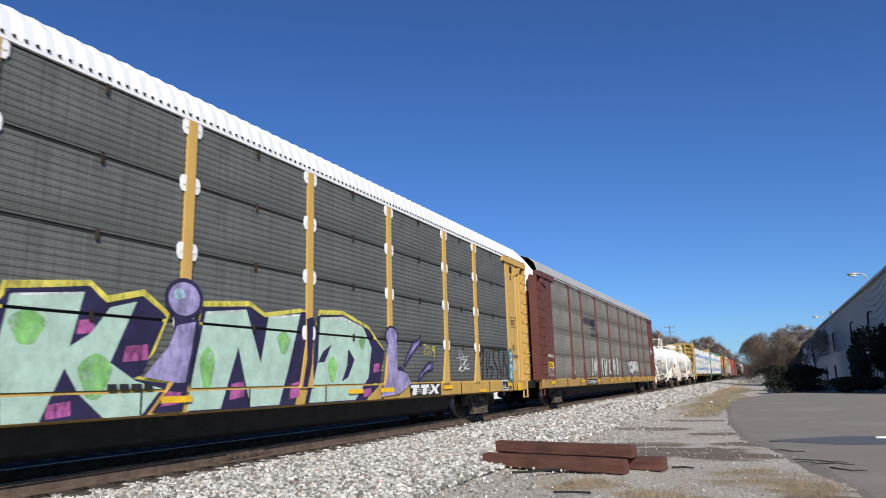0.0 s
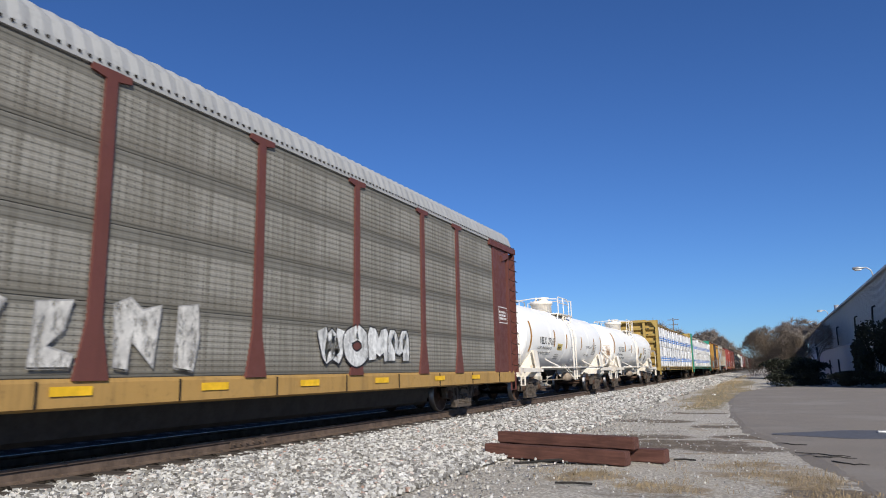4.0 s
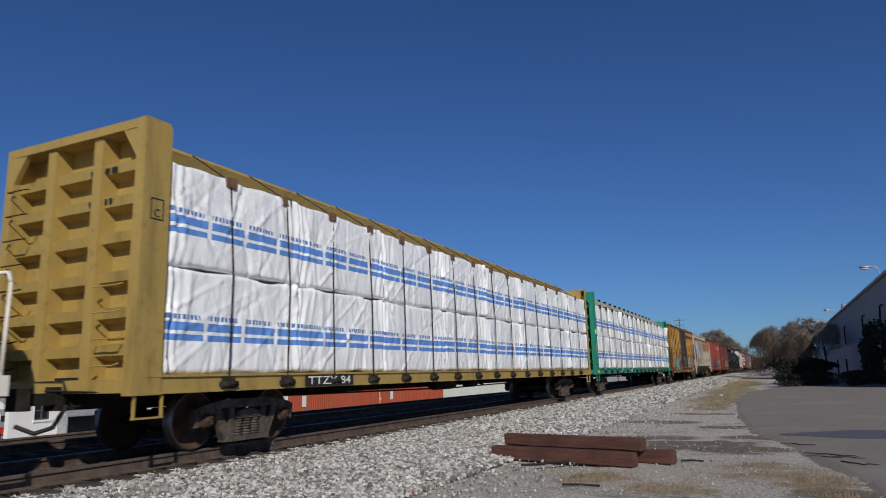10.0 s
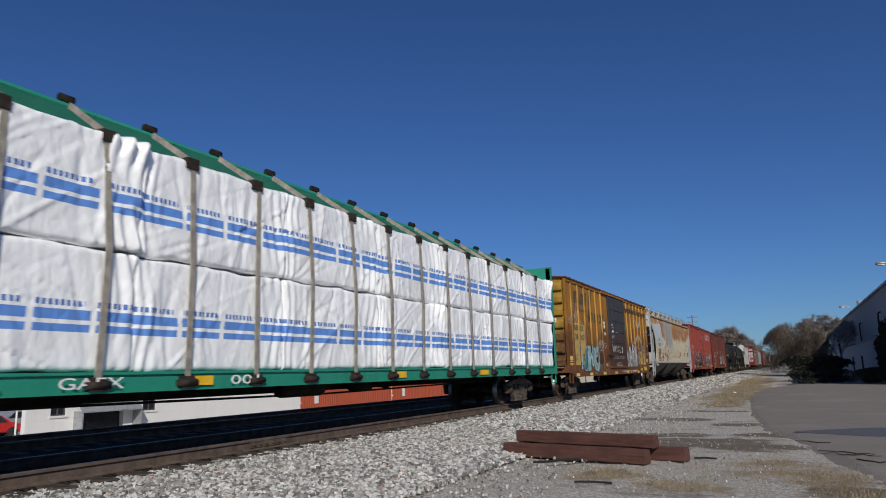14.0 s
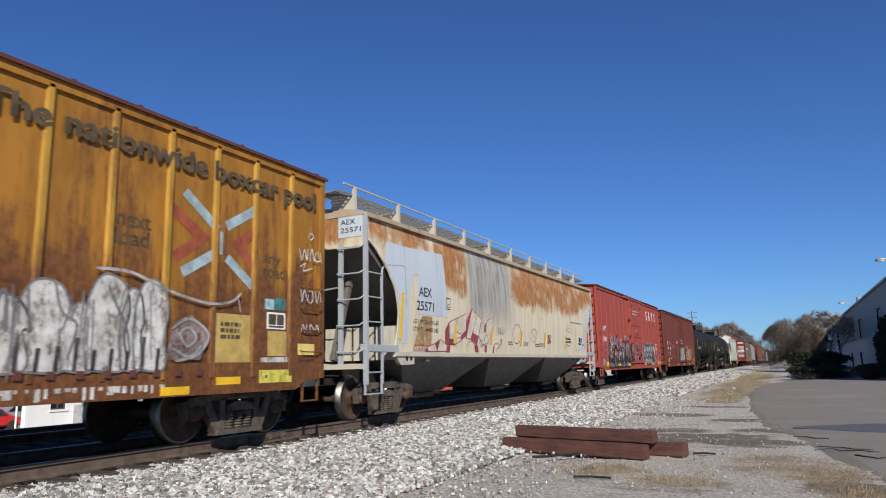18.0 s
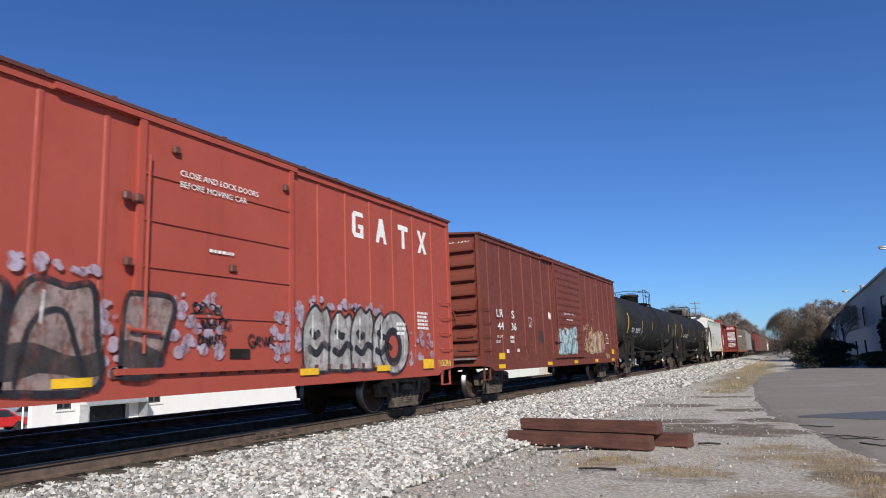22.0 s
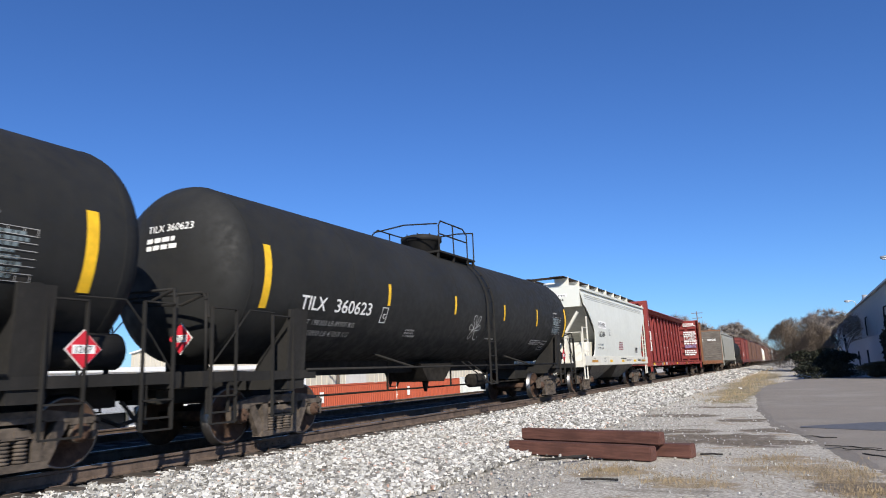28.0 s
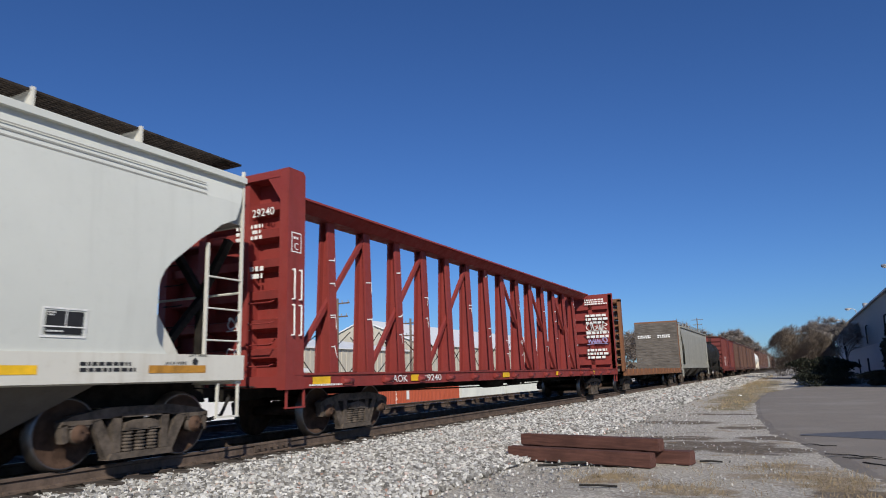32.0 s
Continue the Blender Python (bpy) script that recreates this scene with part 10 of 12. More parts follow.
    bars(c, 7.0, 2.86, 0.55, 0.06, 1, G_SILVER, dat, 5)
    bars(c, 6.9, 2.38, 0.62, 0.16, 2, G_SILVER, dat, 6)
    bars(c, 6.9, 2.20, 0.35, 0.05, 1, G_SILVER, dat, 15)
    bars(c, 7.8, 2.66, 0.5, 0.05, 1, G_SILVER, dat, 16)
    # white throw-up, scalloped at the top and run through with thin dark lines and drips
    tops = ((9.98, 1.92, 0.78), (10.62, 2.10, 0.6), (11.15, 1.86, 0.42), (11.45, 2.24, 0.55), (11.92, 2.10, 0.3), (12.12, 2.24, 0.48))
    for k, (y, zt_, w) in enumerate(tops):
        shape(c, [(y, 1.08), (y - 0.05, 1.5), (y - 0.03 * w, zt_ - 0.3), (y + 0.2 * w, zt_ - 0.05), (y + 0.5 * w, zt_), (y + 0.85 * w, zt_ - 0.10), (y + 1.02 * w, zt_ - 0.4), (y + 0.9 * w, 1.5), (y + 0.95 * w, 1.08)], G_FADEWHITE, G_GREY, at3, 0.03, "white sprayed letters with dark lines", step=0.0012 * k)
    at6 = lambda u, v: (at3(u, v)[0] + 0.0105, u, v)
    rnd = random.Random(77)
    lines = [[(10.2, 2.1), (10.3, 1.7), (10.45, 1.95), (10.5, 1.5)], [(11.0, 2.1), (11.1, 1.75), (11.3, 1.6), (11.2, 1.2)], [(11.68, 2.1), (11.85, 1.8), (11.97, 1.59), (12.04, 1.27)], [(11.82, 1.67), (11.94, 2.17)], [(10.7, 2.0), (10.75, 1.3)], [(12.3, 2.1), (12.36, 1.2)]]
    lines += [[(u, v), (u + rnd.uniform(-0.03, 0.03), v - rnd.uniform(0.25, 0.8))] for u, v in [(rnd.uniform(10.1, 12.6), rnd.uniform(1.6, 2.1)) for _ in range(22)]]
    tag_lines(c, lines, 0.035, G_GREY, at6, "thin dark drips over white paint")
    tag_lines(c, [[(u, 1.07), (u + 0.02, 1.3 + 0.2 * rnd.random())] for u in [10.15 + 0.23 * k for k in range(11)]], 0.10, G_SOOT, at6)
    tag_lines(c, [[(11.5, 2.3), (12.0, 2.30), (12.6, 2.12), (13.3, 2.0), (13.75, 2.06), (13.95, 2.2)], [(12.67, 1.61), (12.98, 1.76), (13.33, 1.55), (13.13, 1.27), (12.75, 1.18)], [(12.8, 1.55), (12.95, 1.64), (13.1, 1.5), (12.95, 1.38), (12.8, 1.55)], [(12.7, 1.35), (13.0, 1.24), (13.2, 1.4)], [(13.9, 2.1), (13.95, 1.9)]], 0.04, G_SILVER, at6, "thin grey sprayed loops")
    patch(c, [(12.6, 1.2), (12.7, 1.7), (13.0, 1.82), (13.35, 1.6), (13.2, 1.2)], G_SMOKE, at3, "paint_patch")
    # tags up the end panel
    tag_lines(c, [[(15.34, 3.1), (15.4, 2.9), (15.47, 3.1), (15.54, 2.92), (15.56, 3.12)], [(15.62, 2.9), (15.68, 3.14), (15.74, 2.9)], [(15.8, 3.1), (15.76, 2.95), (15.9, 2.95), (15.84, 3.12)], [(15.92, 3.1), (15.96, 2.9)], [(15.36, 2.78), (15.5, 2.86), (15.44, 2.72), (15.7, 2.8)], [(15.58, 3.34), (15.65, 3.42), (15.72, 3.36), (15.64, 3.30), (15.58, 3.34)]], 0.02, G_WHITE, at3)
    tag_lines(c, [[(15.38, 2.4), (15.42, 2.18), (15.48, 2.4), (15.56, 2.2)], [(15.6, 2.38), (15.58, 2.2), (15.7, 2.2), (15.7, 2.38), (15.6, 2.38)], [(15.78, 2.4), (15.84, 2.18), (15.9, 2.4), (15.95, 2.2)], [(15.4, 1.66), (15.46, 1.8), (15.5, 1.66), (15.56, 1.8)], [(15.64, 1.66), (15.66, 1.8), (15.78, 1.7), (15.84, 1.8), (15.9, 1.66)]], 0.02, G_WHITE, at3)
    patch(c, rect(15.37, 15.82, 1.28, 1.47), M_STICKER, at2, "label")
    put_text(c, "XFF", 15.40, 1.12, 0.12, M_LETTER_K, 0.4, at2)
    patch(c, rect(13.48, 14.22, 1.12, 1.88), M_PALEY, at, "number_panel", "faded yellow panel with print")
    bars(c, 13.6, 1.5, 0.5, 0.28, 3, M_GHOST, at2, 7)
    patch(c, rect(14.62, 15.08, 1.26, 1.66), M_PALEY, at, "number_panel")
    patch(c, [(14.46, 1.23), (15.15, 1.25), (15.12, 1.09), (14.5, 1.10)], G_FADEWHITE, at2, "paint_patch")
    patch(c, rect(14.59, 15.04, 1.69, 1.96), M_LETTER_W, at2, "data_panel")
    patch(c, rect(14.63, 14.81, 1.76, 1.93), M_GHOST, up(0.01), "data_panel")
    patch(c, rect(14.83, 15.0, 1.76, 1.93), M_GHOST, up(0.01), "data_panel")
    patch(c, rect(14.63, 15.0, 1.715, 1.745), M_GHOST, up(0.01), "data_panel")
    patch(c, rect(14.54, 14.76, 2.0, 2.17), G_AQUA, at2, "paint_patch")
    patch(c, rect(14.78, 15.04, 2.0, 2.20), G_TEAL, at2, "paint_patch")
    patch(c, rect(14.41, 15.19, 0.84, 1.04), G_LIME, up(0.034), "paint_patch", "yellow sprayed block on the sill")
    for u in (14.55, 14.68, 14.72, 15.02):
        patch(c, rect(u, u + 0.05, 0.9 + 0.3 * (u - 14.5) % 0.08, 0.96), M_GHOST, up(0.036), "paint_fleck")
    sl = lambda u, v: (1.508, u, v)
    for k, (y, z) in enumerate(((0.85, 0.74), (2.83, 0.74), (5.12, 0.74), (7.35, 0.74), (9.9, 0.74), (12.55, 0.73), (13.52, 0.84))):
        patch(c, rect(y, y + 0.49, z, z + 0.11), M_STICKER if k < 3 else M_REFLECT, sl, "reflective_strip")
    bm = B()
    rnd = random.Random(9)
    for k in range(34):
        y, h = 8.9 + 0.11 * k + rnd.uniform(-0.02, 0.02), rnd.uniform(0.04, 0.15)
        box(bm, 1.505, 1.507, y, y + rnd.uniform(0.03, 0.10), 0.88 - h, 0.88)
    part("chalk_marks", bm, G_FADEWHITE, c)
    patch(c, rect(0.12, 0.6, 1.28, 1.5), M_STICKER, at2, "label")
    patch(c, rect(0.12, 0.6, 1.12, 1.24), M_REFLECT, at2, "reflective_strip")
    eat = lambda u, v: (u, -0.025, v)
    put_text(c, "DO NOT HUMP", 0.1, 2.78, 0.16, M_LETTER_K, 0.95, eat)
    patch(c, rect(0.05, 1.1, 2.74, 2.95), M_LETTER_W, lambda u, v: (u, -0.022, v), "white_panel")
    bars(c, 0.6, 4.15, 0.7, 0.13, 1, M_GHOST, lambda u, v: (u, 0.055, v), 8)
    out.append((c, o))

    # red boxcar with plain white block letters
    o = 170.2
    posts = [171.05, 171.95, 172.84, 173.77, 174.68, 175.58, 176.45] + [180.75, 181.6, 182.45, 183.32, 184.2, 185.08]
    c = boxcar("boxcar", "red boxcar with grey bubble graffiti along the sill", 15.75, M_GATX, (176.9 - o, 179.95 - o), M_GATX, [y - o for y in posts], "boxcars", 4.48, 0.86, 8, 1.6, 5, "bar", M_RBOXROOF, 0.06, None, None, 0.014)
    for k, y in enumerate((181.8, 182.65, 183.55, 184.4)):
        y -= o
        w, z, h = 0.42, 3.50, 0.52
        sh = [[(y + w * p, z + h * q) for p, q in ((0.18, 0), (0.95, 0), (0.95, 0.52), (0.52, 0.52), (0.52, 0.36), (0.68, 0.36), (0.68, 0.18), (0.3, 0.18), (0.3, 0.82), (0.95, 0.82), (0.9, 1), (0.18, 1), (0.02, 0.85), (0.02, 0.15))],
              [(y, z), (y + w * 0.28, z), (y + w * 0.36, z + h * 0.25), (y + w * 0.66, z + h * 0.25), (y + w * 0.74, z), (y + w, z), (y + w * 0.66, z + h), (y + w * 0.34, z + h)],
              [(y + w * 0.36, z), (y + w * 0.64, z), (y + w * 0.64, z + h * 0.78), (y + w, z + h * 0.78), (y + w, z + h), (y, z + h), (y, z + h * 0.78), (y + w * 0.36, z + h * 0.78)],
              [(y, z), (y + w * 0.3, z), (y + w * 0.5, z + h * 0.33), (y + w * 0.7, z), (y + w, z), (y + w * 0.66, z + h * 0.5), (y + w, z + h), (y + w * 0.7, z + h), (y + w * 0.5, z + h * 0.67), (y + w * 0.3, z + h), (y, z + h), (y + w * 0.34, z + h * 0.5)]][k]
        patch(c, sh, M_LETTER_W, up(0.006), "white_block_mark", "white painted block mark")
    for y, z in ((6.45, 3.2), (6.62, 3.2), (6.5, 2.35), (7.2, 4.0), (9.5, 3.95), (8.3, 2.45)):
        quick("door_hasp", M_RBOXROOF, c, (1.52, 1.60, y, y + 0.12, z, z + 0.12), bevel=0.02)
    put_text(c, "LRS", 0.95, 2.5, 0.32, M_LETTER_W, 0.62, at)
    put_text(c, "109", 0.95, 2.0, 0.32, M_LETTER_W, 0.62, at)
    put_text(c, "CLOSE AND LOCK DOORS", 7.35, 3.72, 0.12, M_LETTER_W, 1.55, dat)
    put_text(c, "BEFORE MOVING CAR", 7.35, 3.56, 0.12, M_LETTER_W, 1.3, dat)
    bars(c, 7.9, 2.7, 0.6, 0.07, 1, M_LETTER_W, dat, 3)
    big = up(0.046)
    gl = "grey and black sprayed letter"
    for k, pts in enumerate(([(1.67, 0.84), (1.72, 1.61), (1.92, 2.0), (2.25, 2.12), (2.62, 2.04), (2.73, 1.85), (2.55, 1.66), (2.3, 1.5), (2.75, 1.25), (2.7, 0.84)],
                             [(2.72, 0.84), (2.8, 1.62), (3.1, 1.74), (3.4, 1.60), (4.1, 1.64), (4.24, 1.2), (4.1, 0.84)],
                             [(4.16, 0.84), (4.24, 1.6), (4.46, 2.04), (4.9, 2.08), (5.12, 1.98), (5.05, 1.5), (5.06, 0.86)],
                             [(5.1, 0.86), (5.16, 1.7), (5.4, 2.1), (5.8, 2.04), (6.12, 2.06), (6.2, 1.5), (6.22, 0.86)])):
        shape(c, pts, G_SMOKE, G_BLACK, big, 0.09, gl, G_SOOT, 1.32, True, 0.0016 * k)
    shape(c, oval(3.42, 1.98, 0.25, 0.34, 16), G_SMOKE, G_BLACK, big, 0.09, gl, step=0.008)
    for pts in ([(6.5, 0.98), (6.54, 1.9), (6.78, 2.02), (7.28, 1.96), (7.2, 1.5), (7.0, 1.0)],):
        shape(c, pts, G_SMOKE, G_BLACK, lambda u, v: (1.57, u, v), 0.08, gl, G_SOOT, 1.35)
    for k in range(4):
        y = 10.1 + 0.70 * k
        hh = (0.0, -0.08, 0.03, -0.05)[k]
        shape(c, [(y - 0.04, 0.94), (y - 0.06 + 0.05 * (k % 2), 1.6), (y + 0.10, 1.94 + hh), (y + 0.30, 2.08 + hh), (y + 0.46, 1.98 + hh), (y + 0.64, 2.04 + hh), (y + 0.78, 1.6), (y + 0.72, 1.3), (y + 0.78, 0.94)], G_SILVER, G_BLACK, big, 0.06, gl, step=0.0016 * k)
        tag_lines(c, [[(y + 0.06, 1.36 - 0.05 * (k % 2)), (y + 0.3, 1.24), (y + 0.5, 1.40), (y + 0.70, 1.30)], [(y + 0.14, 1.66), (y + 0.26 + 0.1 * (k % 2), 1.54), (y + 0.40, 1.62)]], 0.13, G_BLACK, lambda u, v: (1.5325, u, v))
    shape(c, oval(13.0, 1.44, 0.60, 0.64, 22), G_SILVER, G_BLACK, big, 0.06, gl, smooth=False, step=0.0075)
    shape(c, oval(12.95, 1.36, 0.27, 0.32, 16), M_GATX, G_BLACK, big, 0.17, smooth=False, step=0.010)
    tag_lines(c, [[(1.95, 1.05), (2.3, 1.18), (2.6, 1.0)], [(2.95, 0.9), (3.05, 1.15), (3.3, 0.92)], [(3.4, 1.3), (3.6, 1.0), (3.95, 1.25)], [(4.35, 0.9), (4.5, 1.5), (4.75, 1.75), (4.9, 1.2), (4.8, 0.9)], [(5.25, 0.9), (5.4, 1.6), (5.75, 1.75), (5.95, 1.3), (6.1, 0.9)],
                  [(1.9, 1.5), (2.2, 1.7), (2.6, 1.72)], [(2.3, 0.88), (2.75, 1.05)], [(3.6, 0.88), (4.05, 1.0)]], 0.07, G_BLACK, lambda u, v: (1.5365, u, v))
    for y, z0, z1 in ((2.1, 1.4, 1.9), (2.84, 0.95, 1.55), (3.66, 1.0, 1.85), (4.6, 1.0, 1.7), (5.5, 1.6, 1.98), (10.28, 1.5, 1.9), (11.0, 1.5, 1.95), (11.72, 1.4, 1.95), (12.5, 1.4, 1.9), (13.4, 1.2, 1.8)):
        tag_lines(c, [[(y, z0), (y + 0.02, z1)]], 0.07, G_WHITE, lambda u, v: (1.537, u, v))
    # scratched flame and ring, small dark tags on the door
    tag_lines(c, [[(2.0, 1.95), (2.05, 2.2), (2.12, 2.06), (2.2, 2.38), (2.28, 2.1), (2.4, 2.3), (2.45, 2.05), (2.55, 2.15), (2.5, 1.9)], [(1.95, 1.6), (2.3, 1.95), (2.5, 1.62)], [(2.1, 1.7), (2.55, 1.78)], [(2.3, 1.98), (2.05, 1.9), (2.0, 1.6), (2.35, 1.5), (2.6, 1.7), (2.3, 1.98)]], 0.02, G_WHITE, lambda u, v: (1.538, u, v))
    scribble(c, 4.0, 1.85, 0.5, 0.35, 4, G_WHITE, 133, 0.02, lambda u, v: (1.538, u, v))
    tag_lines(c, [[(3.8, 1.5), (4.0, 1.7), (3.9, 1.4), (4.1, 1.55), (4.2, 1.3), (4.05, 1.1)]], 0.02, G_WHITE, lambda u, v: (1.539, u, v))
    scribble(c, 7.6, 1.82, 0.55, 0.14, 4, G_BLACK, 134, 0.028, lambda u, v: (1.561, u, v))
    scribble(c, 7.75, 1.62, 0.6, 0.14, 5, G_BLACK, 135, 0.028, lambda u, v: (1.561, u, v))
    scribble(c, 7.7, 1.36, 0.55, 0.16, 5, G_BLACK, 136, 0.028, lambda u, v: (1.561, u, v))
    scribble(c, 8.7, 1.36, 0.6, 0.16, 4, G_BLACK, 138, 0.03, lambda u, v: (1.561, u, v))
    quick("door_plate", M_DARK, c, (1.53, 1.56, 8.35, 8.75, 1.18, 1.32))
    rnd = random.Random(14)
    for mm, sd in ((G_PUFF, 1), (G_PUFF, 2)):
        for x, spots in ((1.5165, ((1.1, 1.55, 1.0, 1.9), (2.86, 3.12, 1.95, 2.25), (5.1, 6.2, 2.08, 2.34), (9.85, 10.15, 1.2, 2.1), (13.62, 14.7, 1.0, 1.8), (0.5, 1.0, 0.95, 1.2), (10.2, 12.6, 2.02, 2.2), (6.2, 6.5, 0.95, 1.9))), (1.5585, ((7.3, 8.2, 1.2, 2.1), (9.2, 9.7, 1.15, 1.9)))):
            bm = B()
            for k in range(92 if x < 1.55 else 40):
                u0, u1, v0, v1 = spots[rnd.randrange(len(spots))]
                y, z = rnd.uniform(u0, u1), rnd.uniform(v0, v1)
                r = rnd.uniform(0.03, 0.10)
                bm.faces.new([bm.verts.new((x + 0.0003 * (k % 10) + 0.0001 * sd, y + r * math.cos(t), z + r * math.sin(t) * 0.9)) for t in [2 * math.pi * q / 10 for q in range(10)]])
            part("graffiti_clouds", bm, mm, c, "lilac and pale sprayed puffs")
    sl = lambda u, v: (1.51, u, v)
    for y in (3.36, 5.66, 9.95, 12.3):
        patch(c, rect(y, y + 0.5, 0.88, 0.99), M_REFLECT, lambda u, v: (1.54, u, v), "reflective_strip")
    for y in (0.97, 14.2):
        patch(c, rect(y, y + 0.5, 0.88, 1.09), M_REFLECT, lambda u, v: (1.54, u, v), "reflective_strip")
    scribble(c, 15.0, 0.93, 0.6, 0.13, 5, G_LIME, 137, 0.015, sl)
    bars(c, 14.1, 1.75, 0.55, 0.42, 5, M_LETTER_W, at, 9)
    bars(c, 13.1, 1.6, 0.4, 0.3, 3, M_LETTER_W, up(0.06), 10)
    put_text(c, "LRS 109", 0.3, 4.2, 0.17, M_LETTER_W, 0.9, lambda u, v: (u, 0.05, v))
    out.append((c, o))

    # brown boxcar
    o = 187.77
    posts = [188.4, 189.3, 190.2, 191.14, 192.05, 192.95, 193.85] + [198.49, 199.37, 200.35, 201.27, 202.2, 203.0]
    c = boxcar("boxcar", "brown boxcar with white numbers and scrawled graffiti", 15.7, M_LRS, (194.1 - o, 197.45 - o), M_LRS, [y - o for y in posts], "boxcars", 4.48, 0.86, 8, 1.6, 13, "rib", M_RBOXROOF, 0.06, None, None, 0.022)
    put_text(c, "LR", 1.02, 2.22, 0.32, M_LETTER_W, 0.5, up(0.05))
    put_text(c, "S", 2.15, 2.22, 0.32, M_LETTER_W, 0.24, up(0.05))
    put_text(c, "44", 1.06, 1.86, 0.30, M_LETTER_W, 0.46, up(0.05))
    put_text(c, "36", 2.1, 1.86, 0.30, M_LETTER_W, 0.42, up(0.05))
    put_text(c, "LD LMT", 1.0, 1.62, 0.11, M_LETTER_W, 0.42, up(0.05))
    put_text(c, "LT WT", 1.0, 1.48, 0.11, M_LETTER_W, 0.36, at)
    bars(c, 2.1, 1.48, 0.4, 0.25, 2, M_LETTER_W, at, 4)
    patch(c, rect(1.75, 1.95, 1.2, 1.3), M_LETTER_W, at, "label")
    patch(c, rect(2.6, 2.8, 1.22, 1.32), M_LETTER_W, at, "label")
    frame_rect(c, 3.75, 4.02, 2.0, 2.3, 0.018, M_LETTER_W, at)
    put_text(c, "C", 3.83, 2.04, 0.15, M_LETTER_W, 0.11, at)
    patch(c, rect(4.6, 5.2, 1.50, 1.90), M_RBOXDOOR, at, "dark_panel", "dark riveted plate")
    patch(c, [(5.72, 2.36), (5.98, 2.32), (6.0, 2.52), (5.74, 2.58)], M_LETTER_W, at, "label")
    dl = "pale blue sprayed letter on the door"
    for k, pts in enumerate(([(6.42, 1.14), (6.4, 1.8), (6.55, 2.0), (6.85, 1.98), (6.95, 1.7), (6.9, 1.14)], [(6.86, 1.14), (6.84, 1.85), (7.06, 1.99), (7.18, 2.0), (7.24, 1.86), (7.25, 1.62), (7.26, 1.14)],
                             [(7.24, 1.83), (7.43, 1.83), (7.48, 1.73), (7.40, 1.54), (7.47, 1.39), (7.42, 1.14), (7.28, 1.14)],
                             [(7.36, 1.90), (7.49, 2.01), (7.65, 2.04), (7.83, 1.91), (7.90, 1.66), (7.90, 1.40), (7.81, 1.17), (7.56, 1.14), (7.46, 1.2), (7.47, 1.42), (7.40, 1.54), (7.48, 1.70)],
                             [(7.81, 1.97), (7.95, 2.07), (8.10, 2.05), (8.17, 1.90), (8.13, 1.70), (8.09, 1.40), (8.09, 1.14), (7.94, 1.14), (7.92, 1.53)],
                             [(8.06, 1.66), (8.35, 1.71), (8.53, 1.62), (8.51, 1.34), (8.39, 1.17), (8.09, 1.14)],
                             [(8.16, 1.99), (8.32, 2.10), (8.72, 2.14), (8.78, 1.99), (8.80, 1.79), (8.63, 1.69), (8.35, 1.71), (8.13, 1.69)],
                             [(8.53, 1.58), (8.63, 1.64), (8.72, 1.52), (8.74, 1.27), (8.58, 1.14), (8.42, 1.17), (8.54, 1.38)])):
        shape(c, pts, G_FADEAQUA, G_DIM, dat, 0.035, dl, step=0.0012 * k)
        tag_lines(c, [[(u - 0.03 * (1 if u > pts[0][0] + 0.2 else -1), v - 0.04) for u, v in pts[1:5]]], 0.024, G_WHITE, lambda u, v: (1.5725, u, v))
    tag_lines(c, [[(7.9, 1.9), (8.0, 1.8), (7.98, 1.95)], [(7.6, 1.75), (7.75, 1.8), (7.65, 1.68)], [(7.0, 1.6), (7.1, 1.3)], [(8.15, 1.3), (8.3, 1.5)], [(7.5, 1.52), (7.7, 1.6), (7.85, 1.5)]], 0.02, G_DIM, lambda u, v: (1.5735, u, v))
    put_text(c, "DOOR OPENING W10-0 H10-4", 7.26, 2.55, 0.09, M_LETTER_W, 1.35, dat)
    put_text(c, "KEEP", 7.2, 2.0, 0.1, M_LETTER_W, 0.3, dat)
    bars(c, 7.6, 2.35, 0.9, 0.06, 1, M_LETTER_W, dat, 11)
    pl = "peach sprayed letters with pale streaks"
    g0, g1 = up(0.046), lambda u, v: (1.5265, u, v)
    shape(c, [(10.56, 1.90), (10.85, 1.98), (11.17, 2.0), (11.28, 1.83), (11.2, 1.55), (11.26, 1.16), (10.82, 1.12), (10.58, 1.22), (10.54, 1.62)], G_PEACH, G_CREAM, g0, 0.03, pl)
    shape(c, [(11.58, 1.98), (12.0, 2.02), (12.24, 2.08), (12.30, 1.11), (12.05, 1.3), (11.9, 1.12), (11.67, 1.11)], G_PEACH, G_CREAM, g0, 0.03, pl, smooth=False, step=0.001)
    shape(c, [(12.32, 1.88), (12.51, 2.04), (12.89, 1.96), (12.95, 1.6), (12.9, 1.36), (12.68, 1.16), (12.36, 1.25)], G_PEACH, G_CREAM, g0, 0.03, pl, step=0.002)
    shape(c, [(12.52, 1.70), (12.73, 1.70), (12.70, 1.35), (12.49, 1.38)], M_LRS, G_CREAM, g0, 0.03, smooth=False, step=0.004)
    tag_lines(c, [[(u, 1.13), (u + 0.03, 1.6), (u - 0.02, 1.97)] for u in (11.30, 11.40, 11.52, 11.60, 12.16, 12.28)], 0.055, G_BONE, lambda u, v: (1.528, u, v))
